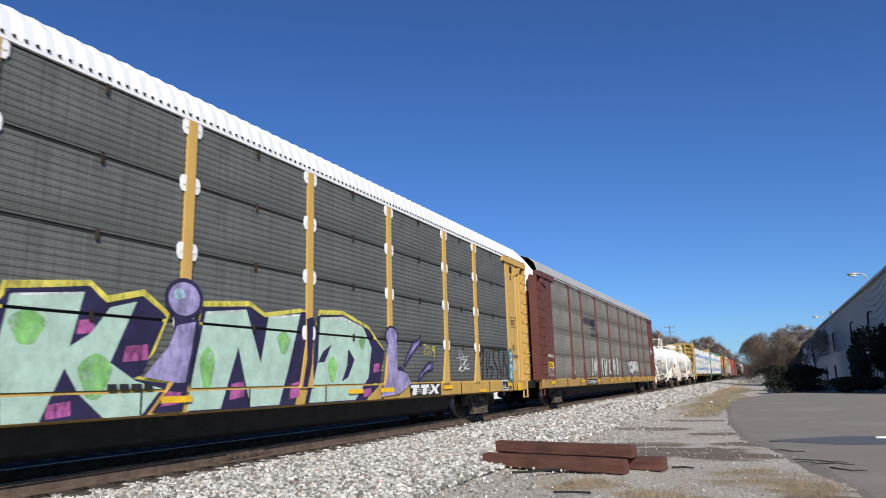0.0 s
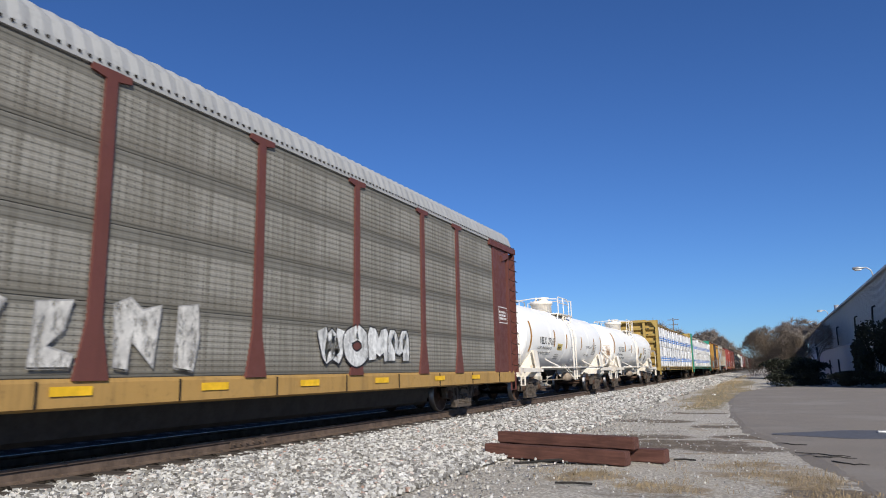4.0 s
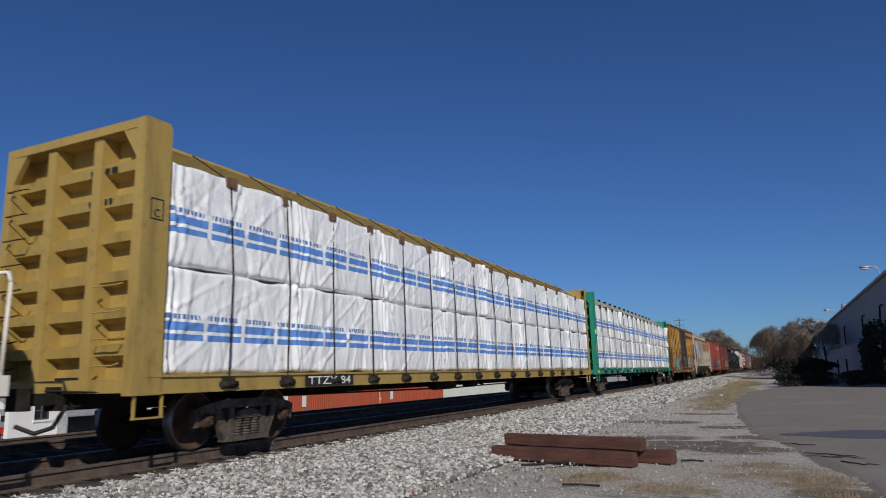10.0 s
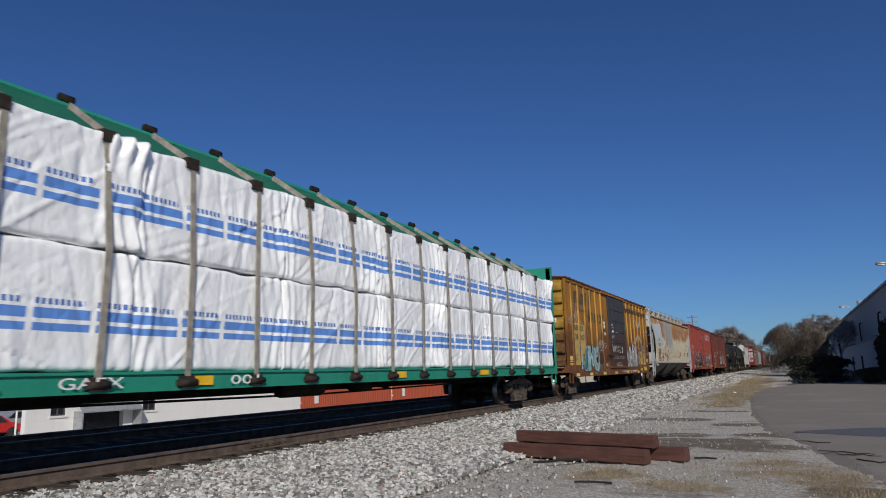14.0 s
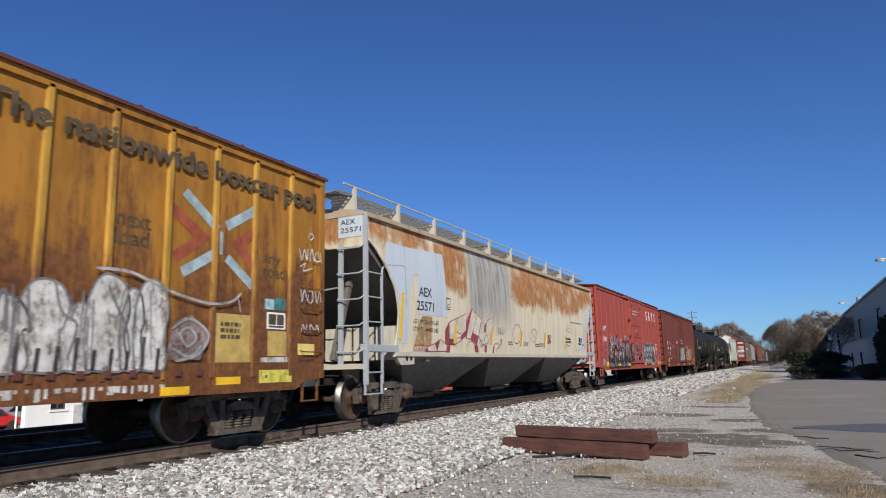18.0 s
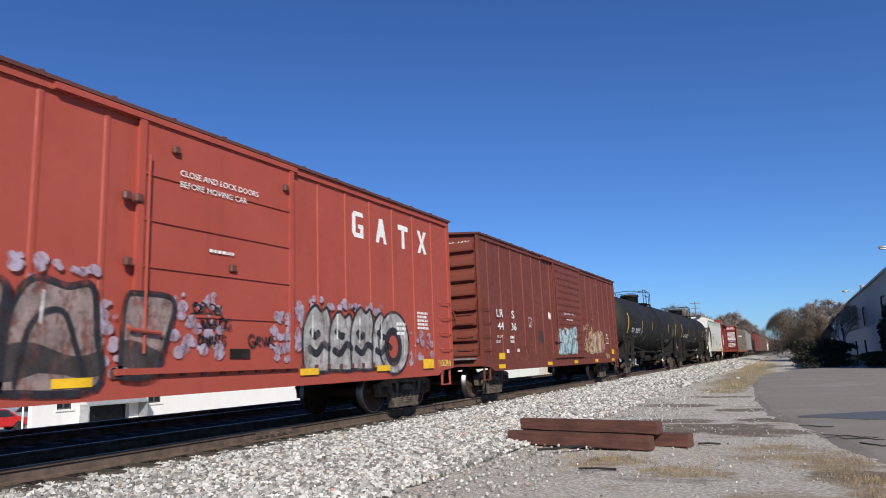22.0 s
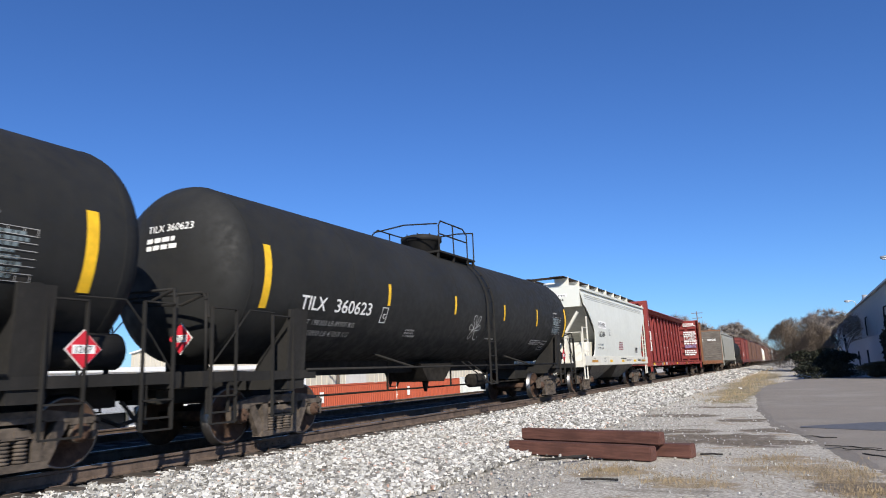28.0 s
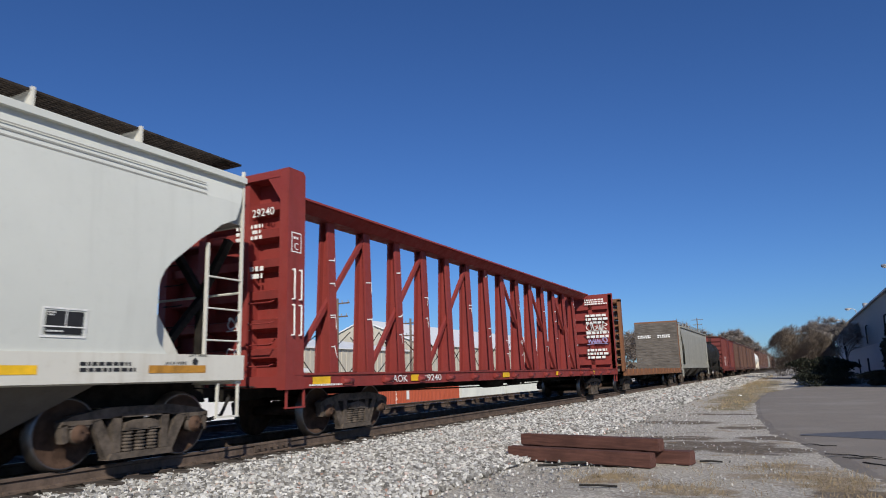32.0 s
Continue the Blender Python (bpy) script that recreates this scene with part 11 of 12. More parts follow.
    tag_lines(c, [[(10.65, 1.55), (10.8, 1.4), (11.0, 1.52), (11.15, 1.35)], [(10.7, 1.85), (10.85, 1.7), (11.0, 1.86), (11.1, 1.7)], [(10.62, 1.3), (10.9, 1.2), (11.15, 1.25)], [(11.75, 1.8), (11.95, 1.5), (12.1, 1.85)], [(12.4, 1.4), (12.45, 1.8), (12.7, 1.92)], [(12.95, 1.45), (13.05, 1.5), (13.1, 1.38), (12.98, 1.32), (12.95, 1.45)], [(10.2, 1.15), (10.35, 1.4), (10.5, 1.2)]], 0.03, G_BONE, lambda u, v: (1.529, u, v))
    tag_lines(c, [[(10.8, 1.62), (10.84, 1.7), (10.9, 1.64), (10.82, 1.6)], [(10.9, 1.4), (11.05, 1.34)]], 0.05, G_SOOT, lambda u, v: (1.530, u, v))
    # thin scratched letters-like lines over and beside it
    tag_lines(c, [[(11.05, 3.19), (11.07, 2.95), (11.09, 2.77)], [(11.05, 3.18), (11.41, 3.18)], [(11.09, 2.92), (11.35, 2.92)], [(11.09, 2.77), (11.45, 2.81)], [(11.18, 2.66), (11.42, 2.67)], [(11.18, 2.53), (11.43, 2.52)], [(11.75, 2.55), (11.8, 2.2), (12.1, 2.05), (12.3, 2.25), (12.2, 2.6)]], 0.02, G_PEACH, g1)
    tag_lines(c, [[(9.49, 2.11), (9.72, 2.19), (9.87, 2.28), (9.89, 1.92)], [(9.90, 2.06), (10.32, 2.10), (10.27, 1.78)], [(10.03, 2.22), (10.07, 2.10), (10.48, 2.28), (10.53, 2.05)], [(10.64, 2.31), (10.74, 2.19), (10.74, 2.02)], [(10.85, 2.02), (10.9, 2.2)], [(11.06, 2.04), (11.14, 2.2), (11.22, 2.04), (11.06, 2.12), (11.22, 2.14)]], 0.03, G_CREAM, g1)
    tag_lines(c, [[(9.49, 1.43), (9.62, 1.67)], [(9.74, 1.83), (9.9, 1.5), (10.05, 1.24)], [(10.05, 1.24), (9.8, 1.3), (9.47, 1.30)], [(10.05, 1.85), (10.09, 1.61), (10.28, 1.71), (10.31, 1.12)], [(9.5, 1.74), (9.64, 1.75)], [(13.2, 1.0), (13.3, 1.12), (13.35, 0.92)], [(13.45, 1.1), (13.42, 0.92), (13.55, 0.92), (13.52, 1.1)], [(13.65, 1.08), (13.75, 0.92), (13.8, 1.1)]], 0.035, G_CREAM, g1)
    tag_lines(c, [[(10.12, 1.7), (10.15, 1.5), (10.3, 1.55), (10.28, 1.75)], [(10.1, 1.4), (10.2, 1.2), (10.32, 1.45), (10.2, 1.5), (10.1, 1.4)]], 0.06, G_CREAM, lambda u, v: (1.5275, u, v))
    frame_rect(c, 13.4, 13.84, 1.53, 1.78, 0.02, M_LETTER_W, g0)
    patch(c, rect(13.61, 13.63, 1.55, 1.76), M_LETTER_W, g0, "panel_line")
    patch(c, rect(13.54, 13.72, 1.86, 1.97), M_LETTER_W, g0, "label")
    bars(c, 13.35, 2.06, 0.5, 0.1, 1, G_PEACH, g0, 19)
    for k in range(7):
        scribble(c, 1.9 + 0.62 * k, 0.98 + 0.05 * (k % 3), 0.8, 0.6 - 0.12 * (k % 4), 2, G_HAZE, 151 + k, 0.013 + 0.006 * (k % 3), up(0.05))
    scribble(c, 9.9, 2.2, 0.4, 0.5, 2, G_MAROON, 157, 0.02, at)
    for y in (1.05, 5.3, 8.4, 11.39, 14.3):
        patch(c, rect(y, y + 0.48, 0.77, 0.88), M_REFLECT, sl, "reflective_strip")
    patch(c, rect(14.3, 14.75, 1.06, 1.28), M_REFLECT, up(0.05), "reflective_strip")
    patch(c, rect(1.05, 1.5, 1.02, 1.2), M_REFLECT, up(0.05), "reflective_strip")
    put_text(c, "LRS 4436", 0.45, 4.2, 0.16, M_LETTER_W, 0.8, lambda u, v: (u, 0.052, v))
    out.append((c, o))

    # cars further back
    far = paint("red car paint", (0.15, 0.032, 0.027), 0.3, 0.05, 0.3)
    brown = paint("brown car paint", (0.11, 0.055, 0.04), 0.4, 0.1, 0.4)
    for y, mm, lab in ((331.5, far, "red boxcar with white marks"), (348.5, brown, "dull brown boxcar without any markings"), (365.5, brown, "dull brown boxcar without any markings"), (382.5, brown, "dull brown boxcar without any markings"), (416.0, brown, "dull brown boxcar without any markings")):
        L = 15.9
        c = boxcar("boxcar", lab, L, mm, (6.4, 9.4), mm, [0.9 * i for i in range(1, 7)] + [9.6 + 0.9 * i for i in range(6)], "boxcars", 4.5, 0.88, 7, 1.6, 5, "bar", M_RBOXROOF)
        if mm is far:
            for k in range(3):
                patch(c, rect(2 + 1.2 * k, 2.7 + 1.2 * k, 1.3, 2.3), M_LETTER_W, at, "white_mark")
        out.append((c, y))
    return out

# ---- beyond the track and beside the yard ----
M_WALLWHITE = paint("white-painted masonry", (0.80, 0.79, 0.76), 0.08, 0.0, 0.1, 0.8)
M_GLASS = plain("dark window glass", (0.02, 0.024, 0.03), 0.12, 0, 0.2, 2, 0)
M_FRAME = plain("dark window frame", (0.09, 0.085, 0.08), 0.6)
M_ORANGE = paint("orange container paint", (0.40, 0.085, 0.04), 0.15, 0.03, 0.25, 0.5)
M_PALECON = paint("pale container paint", (0.58, 0.60, 0.56), 0.15, 0.03, 0.25, 0.5)
M_BEIGE = paint("beige ribbed steel", (0.52, 0.48, 0.40), 0.15, 0.0, 0.25, 0.6)
M_ROOFSTEEL = paint("white steel roof", (0.78, 0.78, 0.77), 0.08, 0.0, 0.1, 0.45)
M_SIDING = paint("grey-white steel siding", (0.40, 0.395, 0.385), 0.2, 0.03, 0.4, 0.6)
M_SIDINGLOW = paint("pale block wall", (0.56, 0.54, 0.51), 0.2, 0.0, 0.3, 0.8)
M_BARK = plain("grey-brown bark", (0.19, 0.16, 0.135), 0.9, 0, 0.35, 6, 0.2)
M_PALEBARK = plain("pale sycamore bark", (0.42, 0.40, 0.36), 0.9, 0, 0.3, 4, 0.1)
M_POLE = plain("weathered pole wood", (0.14, 0.11, 0.09), 0.9, 0, 0.3, 6, 0.1)
M_STEELGREY = plain("galvanised steel", (0.38, 0.39, 0.40), 0.5, 0.4, 0.2, 8, 0)


def leaf_mat(name, lo, hi):
    m, nt, b = mat(name, 0.8)
    g = nt.nodes.new("ShaderNodeNewGeometry")
    col = blend(nt, g.outputs["Random Per Island"], lo, hi)
    nt.links.new(col, b.inputs["Base Color"])
    return m


M_BROWNLEAF = leaf_mat("brown winter twigs", (0.085, 0.066, 0.05), (0.225, 0.172, 0.125))
M_EVERGREEN = leaf_mat("dark evergreen leaves", (0.010, 0.012, 0.007), (0.034, 0.038, 0.020))
M_TWIG = leaf_mat("bare twigs", (0.20, 0.165, 0.14), (0.40, 0.34, 0.29))


def grow(bm, p, d, length, r, depth, rnd, tips, spread=0.55):
    q = p + d * length
    rod(bm, p, q, r, 6 if depth > 2 else 4, r * 0.66, False)
    if depth == 0:
        tips.append(q)
        return
    for _ in range(rnd.choice((2, 3, 3))):
        nd_ = (d + Vector((rnd.gauss(0, spread), rnd.gauss(0, spread), rnd.gauss(0.12, spread * 0.6)))).normalized()
        grow(bm, p + d * length * rnd.uniform(0.7, 1.0), nd_, length * rnd.uniform(0.62, 0.85), r * 0.6, depth - 1, rnd, tips, spread)


def tree(name, label, x, y, z, height, seed, leaf=None, bark=None, trunk_r=0.18, twigs=9, leaves=0, width=1.0, depth=4, twig_w=0.0016):
    rnd = random.Random(seed)
    t = thing(name, label, "tree", "trees", pose(x, y, z))
    bm = B()
    tips = []
    rod(bm, (0, 0, -0.3), (0, 0, height * 0.22), trunk_r, 8, trunk_r * 0.8)
    for k in range(rnd.randint(3, 5)):
        a = rnd.uniform(0, 6.28)
        d = Vector((math.cos(a) * 0.5 * width, math.sin(a) * 0.5 * width, 1)).normalized()
        grow(bm, Vector((0, 0, height * rnd.uniform(0.14, 0.22))), d, height * 0.25, trunk_r * 0.6, depth, rnd, tips)
    part("trunk", bm, bark or M_BARK, t)
    verts, faces = [], []
    for p in tips:
        for _ in range(twigs):
            d = Vector((rnd.gauss(0, 1), rnd.gauss(0, 1), rnd.gauss(0.5, 0.8))).normalized() * height * rnd.uniform(0.03, 0.115)
            s = d.cross(Vector((rnd.random(), rnd.random(), rnd.random()))).normalized() * height * twig_w
            i = len(verts)
            verts += [tuple(p - s), tuple(p + s), tuple(p + d)]
            faces.append((i, i + 1, i + 2))
        for _ in range(leaves):
            c = p + Vector((rnd.gauss(0, 1), rnd.gauss(0, 1), rnd.gauss(0, 1))) * height * 0.05
            u = Vector((rnd.gauss(0, 1), rnd.gauss(0, 1), rnd.gauss(0, 1))).normalized() * height * 0.014
            v = u.cross(Vector((rnd.random(), rnd.random(), rnd.random()))).normalized() * height * 0.012
            i = len(verts)
            verts += [tuple(c - u - v), tuple(c + u - v * 0.4), tuple(c + u * 0.7 + v), tuple(c - u * 0.6 + v * 0.8)]
            faces.append((i, i + 1, i + 2, i + 3))
    me = bpy.data.meshes.new("crown")
    me.from_pydata(verts, [], faces)
    me.materials.append(leaf or M_TWIG)
    c = new("crown", me)
    c.parent = t
    return t


def bush(name, label, x, y, z, sx, sy, h, seed, leaf, n=2600, size=0.09, stems=9, twiggy=False):
    """Dense shrub: stems and many leaf clumps in lobes of uneven outline."""
    rnd = random.Random(seed)
    t = thing(name, label, "bush", "bushes", pose(x, y, z))
    for k in range(stems):
        bm = B()
        rod(bm, (rnd.uniform(-0.3, 0.3) * sx, rnd.uniform(-0.3, 0.3) * sy, -0.2), (rnd.uniform(-0.8, 0.8) * sx, rnd.uniform(-0.8, 0.8) * sy, h * rnd.uniform(0.5, 0.9)), 0.05, 5, 0.015, False)
        part("stem", bm, M_BARK, t)
    lobes = [(rnd.uniform(-0.75, 0.75) * sx, rnd.uniform(-0.75, 0.75) * sy, h * rnd.uniform(0.2, 0.82), rnd.uniform(0.25, 0.5)) for _ in range(30 if twiggy else 16)]
    verts, faces = [], []
    for k in range(n):
        lx, ly, lz, lr = lobes[rnd.randrange(len(lobes))]
        d = Vector((rnd.gauss(0, 1), rnd.gauss(0, 1), rnd.gauss(0, 1))).normalized() * rnd.random() ** 0.45
        p = Vector((lx + d.x * lr * sx, ly + d.y * lr * sy, max(0.05, lz + d.z * lr * h * 0.55)))
        if p.z > h * (1.0 - 0.35 * ((p.x / sx) ** 2)):
            p.z *= 0.85
        u = Vector((rnd.gauss(0, 1), rnd.gauss(0, 1), rnd.gauss(0, 1))).normalized() * size * rnd.uniform(0.6, 1.5)
        if twiggy:      # fine twigs that reach up and out from the lobe
            u = (Vector((d.x, d.y, abs(d.z) + 0.5)) + 0.5 * u / size).normalized() * size * rnd.uniform(1.5, 4.5)
        v = u.cross(Vector((rnd.random(), rnd.random(), rnd.random()))).normalized() * size * (rnd.uniform(0.16, 0.30) if twiggy else rnd.uniform(0.4, 0.9))
        i = len(verts)
        verts += [tuple(p - u - v), tuple(p + u - v * 0.4), tuple(p + u * 0.7 + v), tuple(p - u * 0.6 + v * 0.8)]
        faces.append((i, i + 1, i + 2, i + 3))
    me = bpy.data.meshes.new("foliage")
    me.from_pydata(verts, [], faces)
    me.materials.append(leaf)
    c = new("foliage", me)
    c.parent = t
    return t


def ribbed_wall(bm, x, y0, y1, z0, z1, pitch, d, way=1):
    """Vertical ribs on a wall plane x, facing way."""
    y = y0
    while y < y1:
        box(bm, *sorted((x, x + way * d)), y, min(y1, y + pitch * 0.42), z0, z1)
        y += pitch


def container(x, y, z, m, label, white_mark=True):
    c = thing("shipping_container", label, "container", "shipping containers", pose(x, y, z))
    L, W, H = 12.19, 2.44, 2.59
    bm = B()
    box(bm, -W / 2 + 0.04, W / 2 - 0.04, 0.05, L - 0.05, 0.1, H - 0.03)
    part("shell", bm, m, c)
    bm = B()
    for k in range(42):
        yy = 0.2 + k * 0.281
        extrude_poly(bm, [(yy, W / 2 - 0.04), (yy + 0.07, W / 2 - 0.005), (yy + 0.14, W / 2 - 0.005), (yy + 0.21, W / 2 - 0.04)], "z", 0.16, H - 0.12)
        for v in bm.verts:
            if not v.tag:
                v.co.x, v.co.y = v.co.y, v.co.x
                v.tag = True
    part("side_ribs", fix(bm), m, c)
    bm = B()
    for xx in (-W / 2, W / 2 - 0.08):
        for yy in (0, L - 0.08):
            box(bm, xx, xx + 0.08, yy, yy + 0.08, 0, H)
        box(bm, xx, xx + 0.08, 0.08, L - 0.08, 0, 0.14)
        box(bm, xx, xx + 0.08, 0.08, L - 0.08, H - 0.08, H)
    box(bm, -W / 2 + 0.08, W / 2 - 0.08, 0, 0.07, 0, 0.12)
    box(bm, -W / 2 + 0.08, W / 2 - 0.08, 0, 0.07, H - 0.1, H)
    part("frame", bm, m, c)
    for s in (-1, 1):
        bm = B()
        box(bm, *sorted((s * 0.02, s * (W / 2 - 0.09))), 0.0, 0.05, 0.14, H - 0.12)
        d = part("door", bm, m, c)
        for k in (0.3, 0.85):
            bm = B()
            rod(bm, (s * k, -0.03, 0.16), (s * k, -0.03, H - 0.14), 0.022, 6)
            part("lock_rod", bm, M_LETTER_W, d)
    bars(c, 0.25, 1.2, 0.8, 0.7, 5, M_LETTER_W, lambda u, v: (u, -0.004, v), 3)
    if white_mark:
        patch(c, rect(1.2, 1.7, 1.3, 2.1), M_LETTER_W, lambda u, v: (W / 2 + 0.004, u, v), "white_label")
    return c


def office():
    b = thing("office_building", "low white masonry building with a metal awning", "building", "", pose(-32, 19.9, -1.8))
    L, H = 20.0, 3.9
    holes = [(1.2, 1.97, 1.75, 2.62), (6.45, 7.3, 1.7, 2.62), (2.95, 5.25, 0.0, 2.2)]
    bm = B()
    ys = sorted({0.0, L, *[h[0] for h in holes], *[h[1] for h in holes]})
    for a, c in zip(ys, ys[1:]):
        cut = [h for h in holes if h[0] <= a and h[1] >= c]
        if cut:
            if cut[0][2] > 0:
                box(bm, -0.3, 0, a, c, 0, cut[0][2])
            box(bm, -0.3, 0, a, c, cut[0][3], H)
        else:
            box(bm, -0.3, 0, a, c, 0, H)
    extrude_poly(bm, [(-0.3, 0.0), (-12, 9.5), (-12, 9.9), (-0.3, 0.4)], "z", 0, H)
    box(bm, -12, -0.3, L - 0.3, L, 0, H)
    box(bm, -12.3, -12, 9.5, L, 0, H)
    part("wall", bm, M_WALLWHITE, b)
    bm = B()
    extrude_poly(bm, [(0.25, -0.1), (0.25, L + 0.2), (-12.4, L + 0.2), (-12.4, 9.6)], "z", H, H + 0.25)
    part("roof", fix(bm), M_ROOFSTEEL, b)
    for a, c, z0, z1 in holes[:2]:
        bm = B()
        for zz in (z0, (z0 + z1) / 2 - 0.03, z1 - 0.06):
            box(bm, -0.14, -0.06, a, c, zz, zz + 0.06)
        for yy in (a, (a + c) / 2 - 0.03, c - 0.06):
            box(bm, -0.13, -0.05, yy, yy + 0.06, z0, z1)
        w = part("window", bm, M_FRAME, b)
        bm = B()
        box(bm, -0.11, -0.09, a, c, z0, z1)
        part("pane", bm, M_GLASS, w)
        bm = B()
        box(bm, -0.1, 0.06, a - 0.08, c + 0.08, z0 - 0.1, z0)
        part("sill", bm, M_WALLWHITE, w)
    bm = B()
    box(bm, -0.35, -0.28, 2.9, 5.2, 0, 2.2)
    part("door", bm, M_GLASS, b)
    bm = B()
    extrude_poly(bm, [(0.0, 2.58), (0.72, 1.88), (0.72, 1.82), (0.0, 2.52)], "y", 2.4, 5.88)
    aw = part("awning", fix(bm), M_STEELGREY, b, "ribbed metal awning over the doorway")
    for k in range(14):
        bm = B()
        extrude_poly(bm, [(0.0, 2.60), (0.72, 1.90), (0.72, 1.88), (0.0, 2.58)], "y", 2.44 + 0.25 * k, 2.52 + 0.25 * k)
        part("awning_rib", fix(bm), M_STEELGREY, aw)
    for yy in (2.4, 5.82):
        bm = B()
        box(bm, 0.0, 0.68, yy, yy + 0.06, 0, 1.9)
        part("side_panel", bm, M_STEELGREY, b)


def warehouse(x, y0, y1, eave, ridge, seed, W=22.0):
    b = thing("warehouse", "beige ribbed steel warehouse with a white roof", "building", "warehouses", pose(x, y0, -1.8))
    L = y1 - y0
    bm = B()
    box(bm, -0.2, 0, 0, L, 0, eave)
    ribbed_wall(bm, 0.0, 0.0, L, 0.0, eave, 0.9, 0.06)
    part("wall", bm, M_BEIGE, b)
    bm = B()
    extrude_poly(bm, [(-W, 0), (0, 0), (0, eave), (-W / 2, ridge), (-W, eave)], "y", 0.0, 0.2)
    gable = part("gable_wall", fix(bm), M_BEIGE, b)
    k = 0.3
    while k < W:
        zz = eave + (ridge - eave) * (1 - abs(k - W / 2) / (W / 2))
        quick("wall_rib", M_BEIGE, gable, (-k - 0.35, -k, -0.06, 0, 0, zz - 0.1))
        k += 0.9
    bm = B()
    extrude_poly(bm, [(0.3, eave - 0.1), (0.3, eave + 0.05), (-W / 2, ridge + 0.2), (-W - 0.3, eave + 0.05), (-W - 0.3, eave - 0.1), (-W / 2, ridge + 0.03)], "y", -0.3, L + 0.3)
    part("roof", fix(bm), M_ROOFSTEEL, b)
    bm = B()
    box(bm, 0.02, 0.08, L * 0.4, L * 0.4 + 4, 0, 3.8)
    part("roller_door", bm, M_SIDINGLOW, b)


def shed_row():
    """The long building beside the yard, its side in the shade."""
    b = thing("long_shed", "long pale steel-sided shed with wall lamps and downpipes", "building", "", pose(9.0, 46.5, 0))
    L, H = 140.0, 8.8
    bm = B()
    box(bm, 0.0, 0.25, 0, L, 3.9, H)
    ribbed_wall(bm, 0.0, 0.0, L, 3.95, H, 0.6, 0.05, -1)
    part("upper_siding", bm, M_SIDING, b)
    bm = B()
    box(bm, 0.02, 0.3, 0, L, -0.1, 3.9)
    box(bm, -0.08, 0.02, 0, L, 3.84, 3.98)
    part("lower_wall", bm, M_SIDINGLOW, b)
    bm = B()
    box(bm, 0.25, 25, 0, 0.3, -0.1, H)
    box(bm, 0.25, 25, L - 0.3, L, -0.1, H)
    part("end_wall", bm, M_SIDING, b)
    bm = B()
    extrude_poly(bm, [(-0.35, H - 0.05), (-0.35, H + 0.14), (12, H + 1.2), (25, H), (25, H - 0.1)], "y", -0.3, L + 0.3)
    part("roof", fix(bm), M_SIDING, b)
    for y in (24.0, 38.0, 60):
        bm = B()
        pipe(bm, [(-0.1, y, 6.6), (-0.3, y + 0.2, 6.5), (-0.3, y + 0.8, 5.6), (-0.2, y + 1.8, 5.4), (-0.2, y + 1.8, 4.2)], 0.08, 6)
        part("downpipe", bm, M_BLACK, b)
    for pts in ([(-0.1, 112, 7.4), (-0.5, 109, 7.6), (-0.5, 106.5, 6.8), (-0.45, 104.5, 4.2), (-0.4, 103.5, 1.4)], [(-0.1, 87, 8.2), (-0.6, 84.5, 8.0), (-0.6, 82.5, 7.3)]):
        bm = B()
        pipe(bm, pts, 0.2, 8)
        part("duct", bm, M_BLACK, b)
    for y in (20.0, 45, 66, 82):
        bm = B()
        box(bm, -0.04, 0.02, y, y + 2.2, 0.0, 2.3)
        part("door", bm, M_DARK, b)
    bm = B()
    rod(bm, (0.6, 67.0, H), (0.6, 67.0, H + 1.3), 0.36, 12)
    part("roof_vent", bm, M_STEELGREY, b)
    for k, y in enumerate((25.0, 78.0, 108.0)):
        lamp = thing("wall_lamp", "gooseneck yard lamp on the shed's roof edge", "lamp", "yard lamps", pose(8.7, 46.5 + y, H))
        bm = B()
        pts = [(0.5, 0, -0.6), (0.5, 0, 0.6), (0.4, 0, 1.1), (0.1, 0, 1.35), (-0.1, 0, 1.38)]
        pipe(bm, curve_pts3(pts), 0.06, 6)
        part("arm", bm, M_STEELGREY, lamp)
        bm = B()
        lathe(bm, [(-2.45, 0.05), (-2.4, 0.2), (-2.0, 0.27), (-1.6, 0.16), (-1.45, 0.06)], 12, "x")
        for v in bm.verts:
            v.co.z = 1.36 + v.co.z * 0.62
            v.co.x += 1.4
        part("head", bm, M_STEELGREY, lamp)
        bm = B()
        lathe(bm, [(-2.35, 0.05), (-2.25, 0.17), (-1.85, 0.19), (-1.7, 0.05)], 10, "x")
        for v in bm.verts:
            v.co.z = 1.22 + v.co.z * 0.5
            v.co.x += 1.4
        part("lens", bm, M_LETTER_W, lamp)


def curve_pts3(p):
    return [Vector(q) for q in p]


def utility_pole(x, y, z, h):
    t = thing("utility_pole", "weathered wooden utility pole with a crossarm", "pole", "utility poles", pose(x, y, z))
    bm = B()
    rod(bm, (0, 0, -0.3), (0, 0, h), 0.16, 8, 0.11)
    part("post", bm, M_POLE, t)
    for k, w in ((0.4, 1.3), (1.6, 1.1)):
        bm = B()
        box(bm, -w, w, -0.06, 0.06, h - k - 0.12, h - k)
        a = part("crossarm", bm, M_POLE, t)
        for s in (-0.9, -0.4, 0.4, 0.9):
            bm = B()
            rod(bm, (s * w, 0, h - k), (s * w, 0, h - k + 0.2), 0.05, 6)
            part("insulator", bm, M_STEELGREY, a)


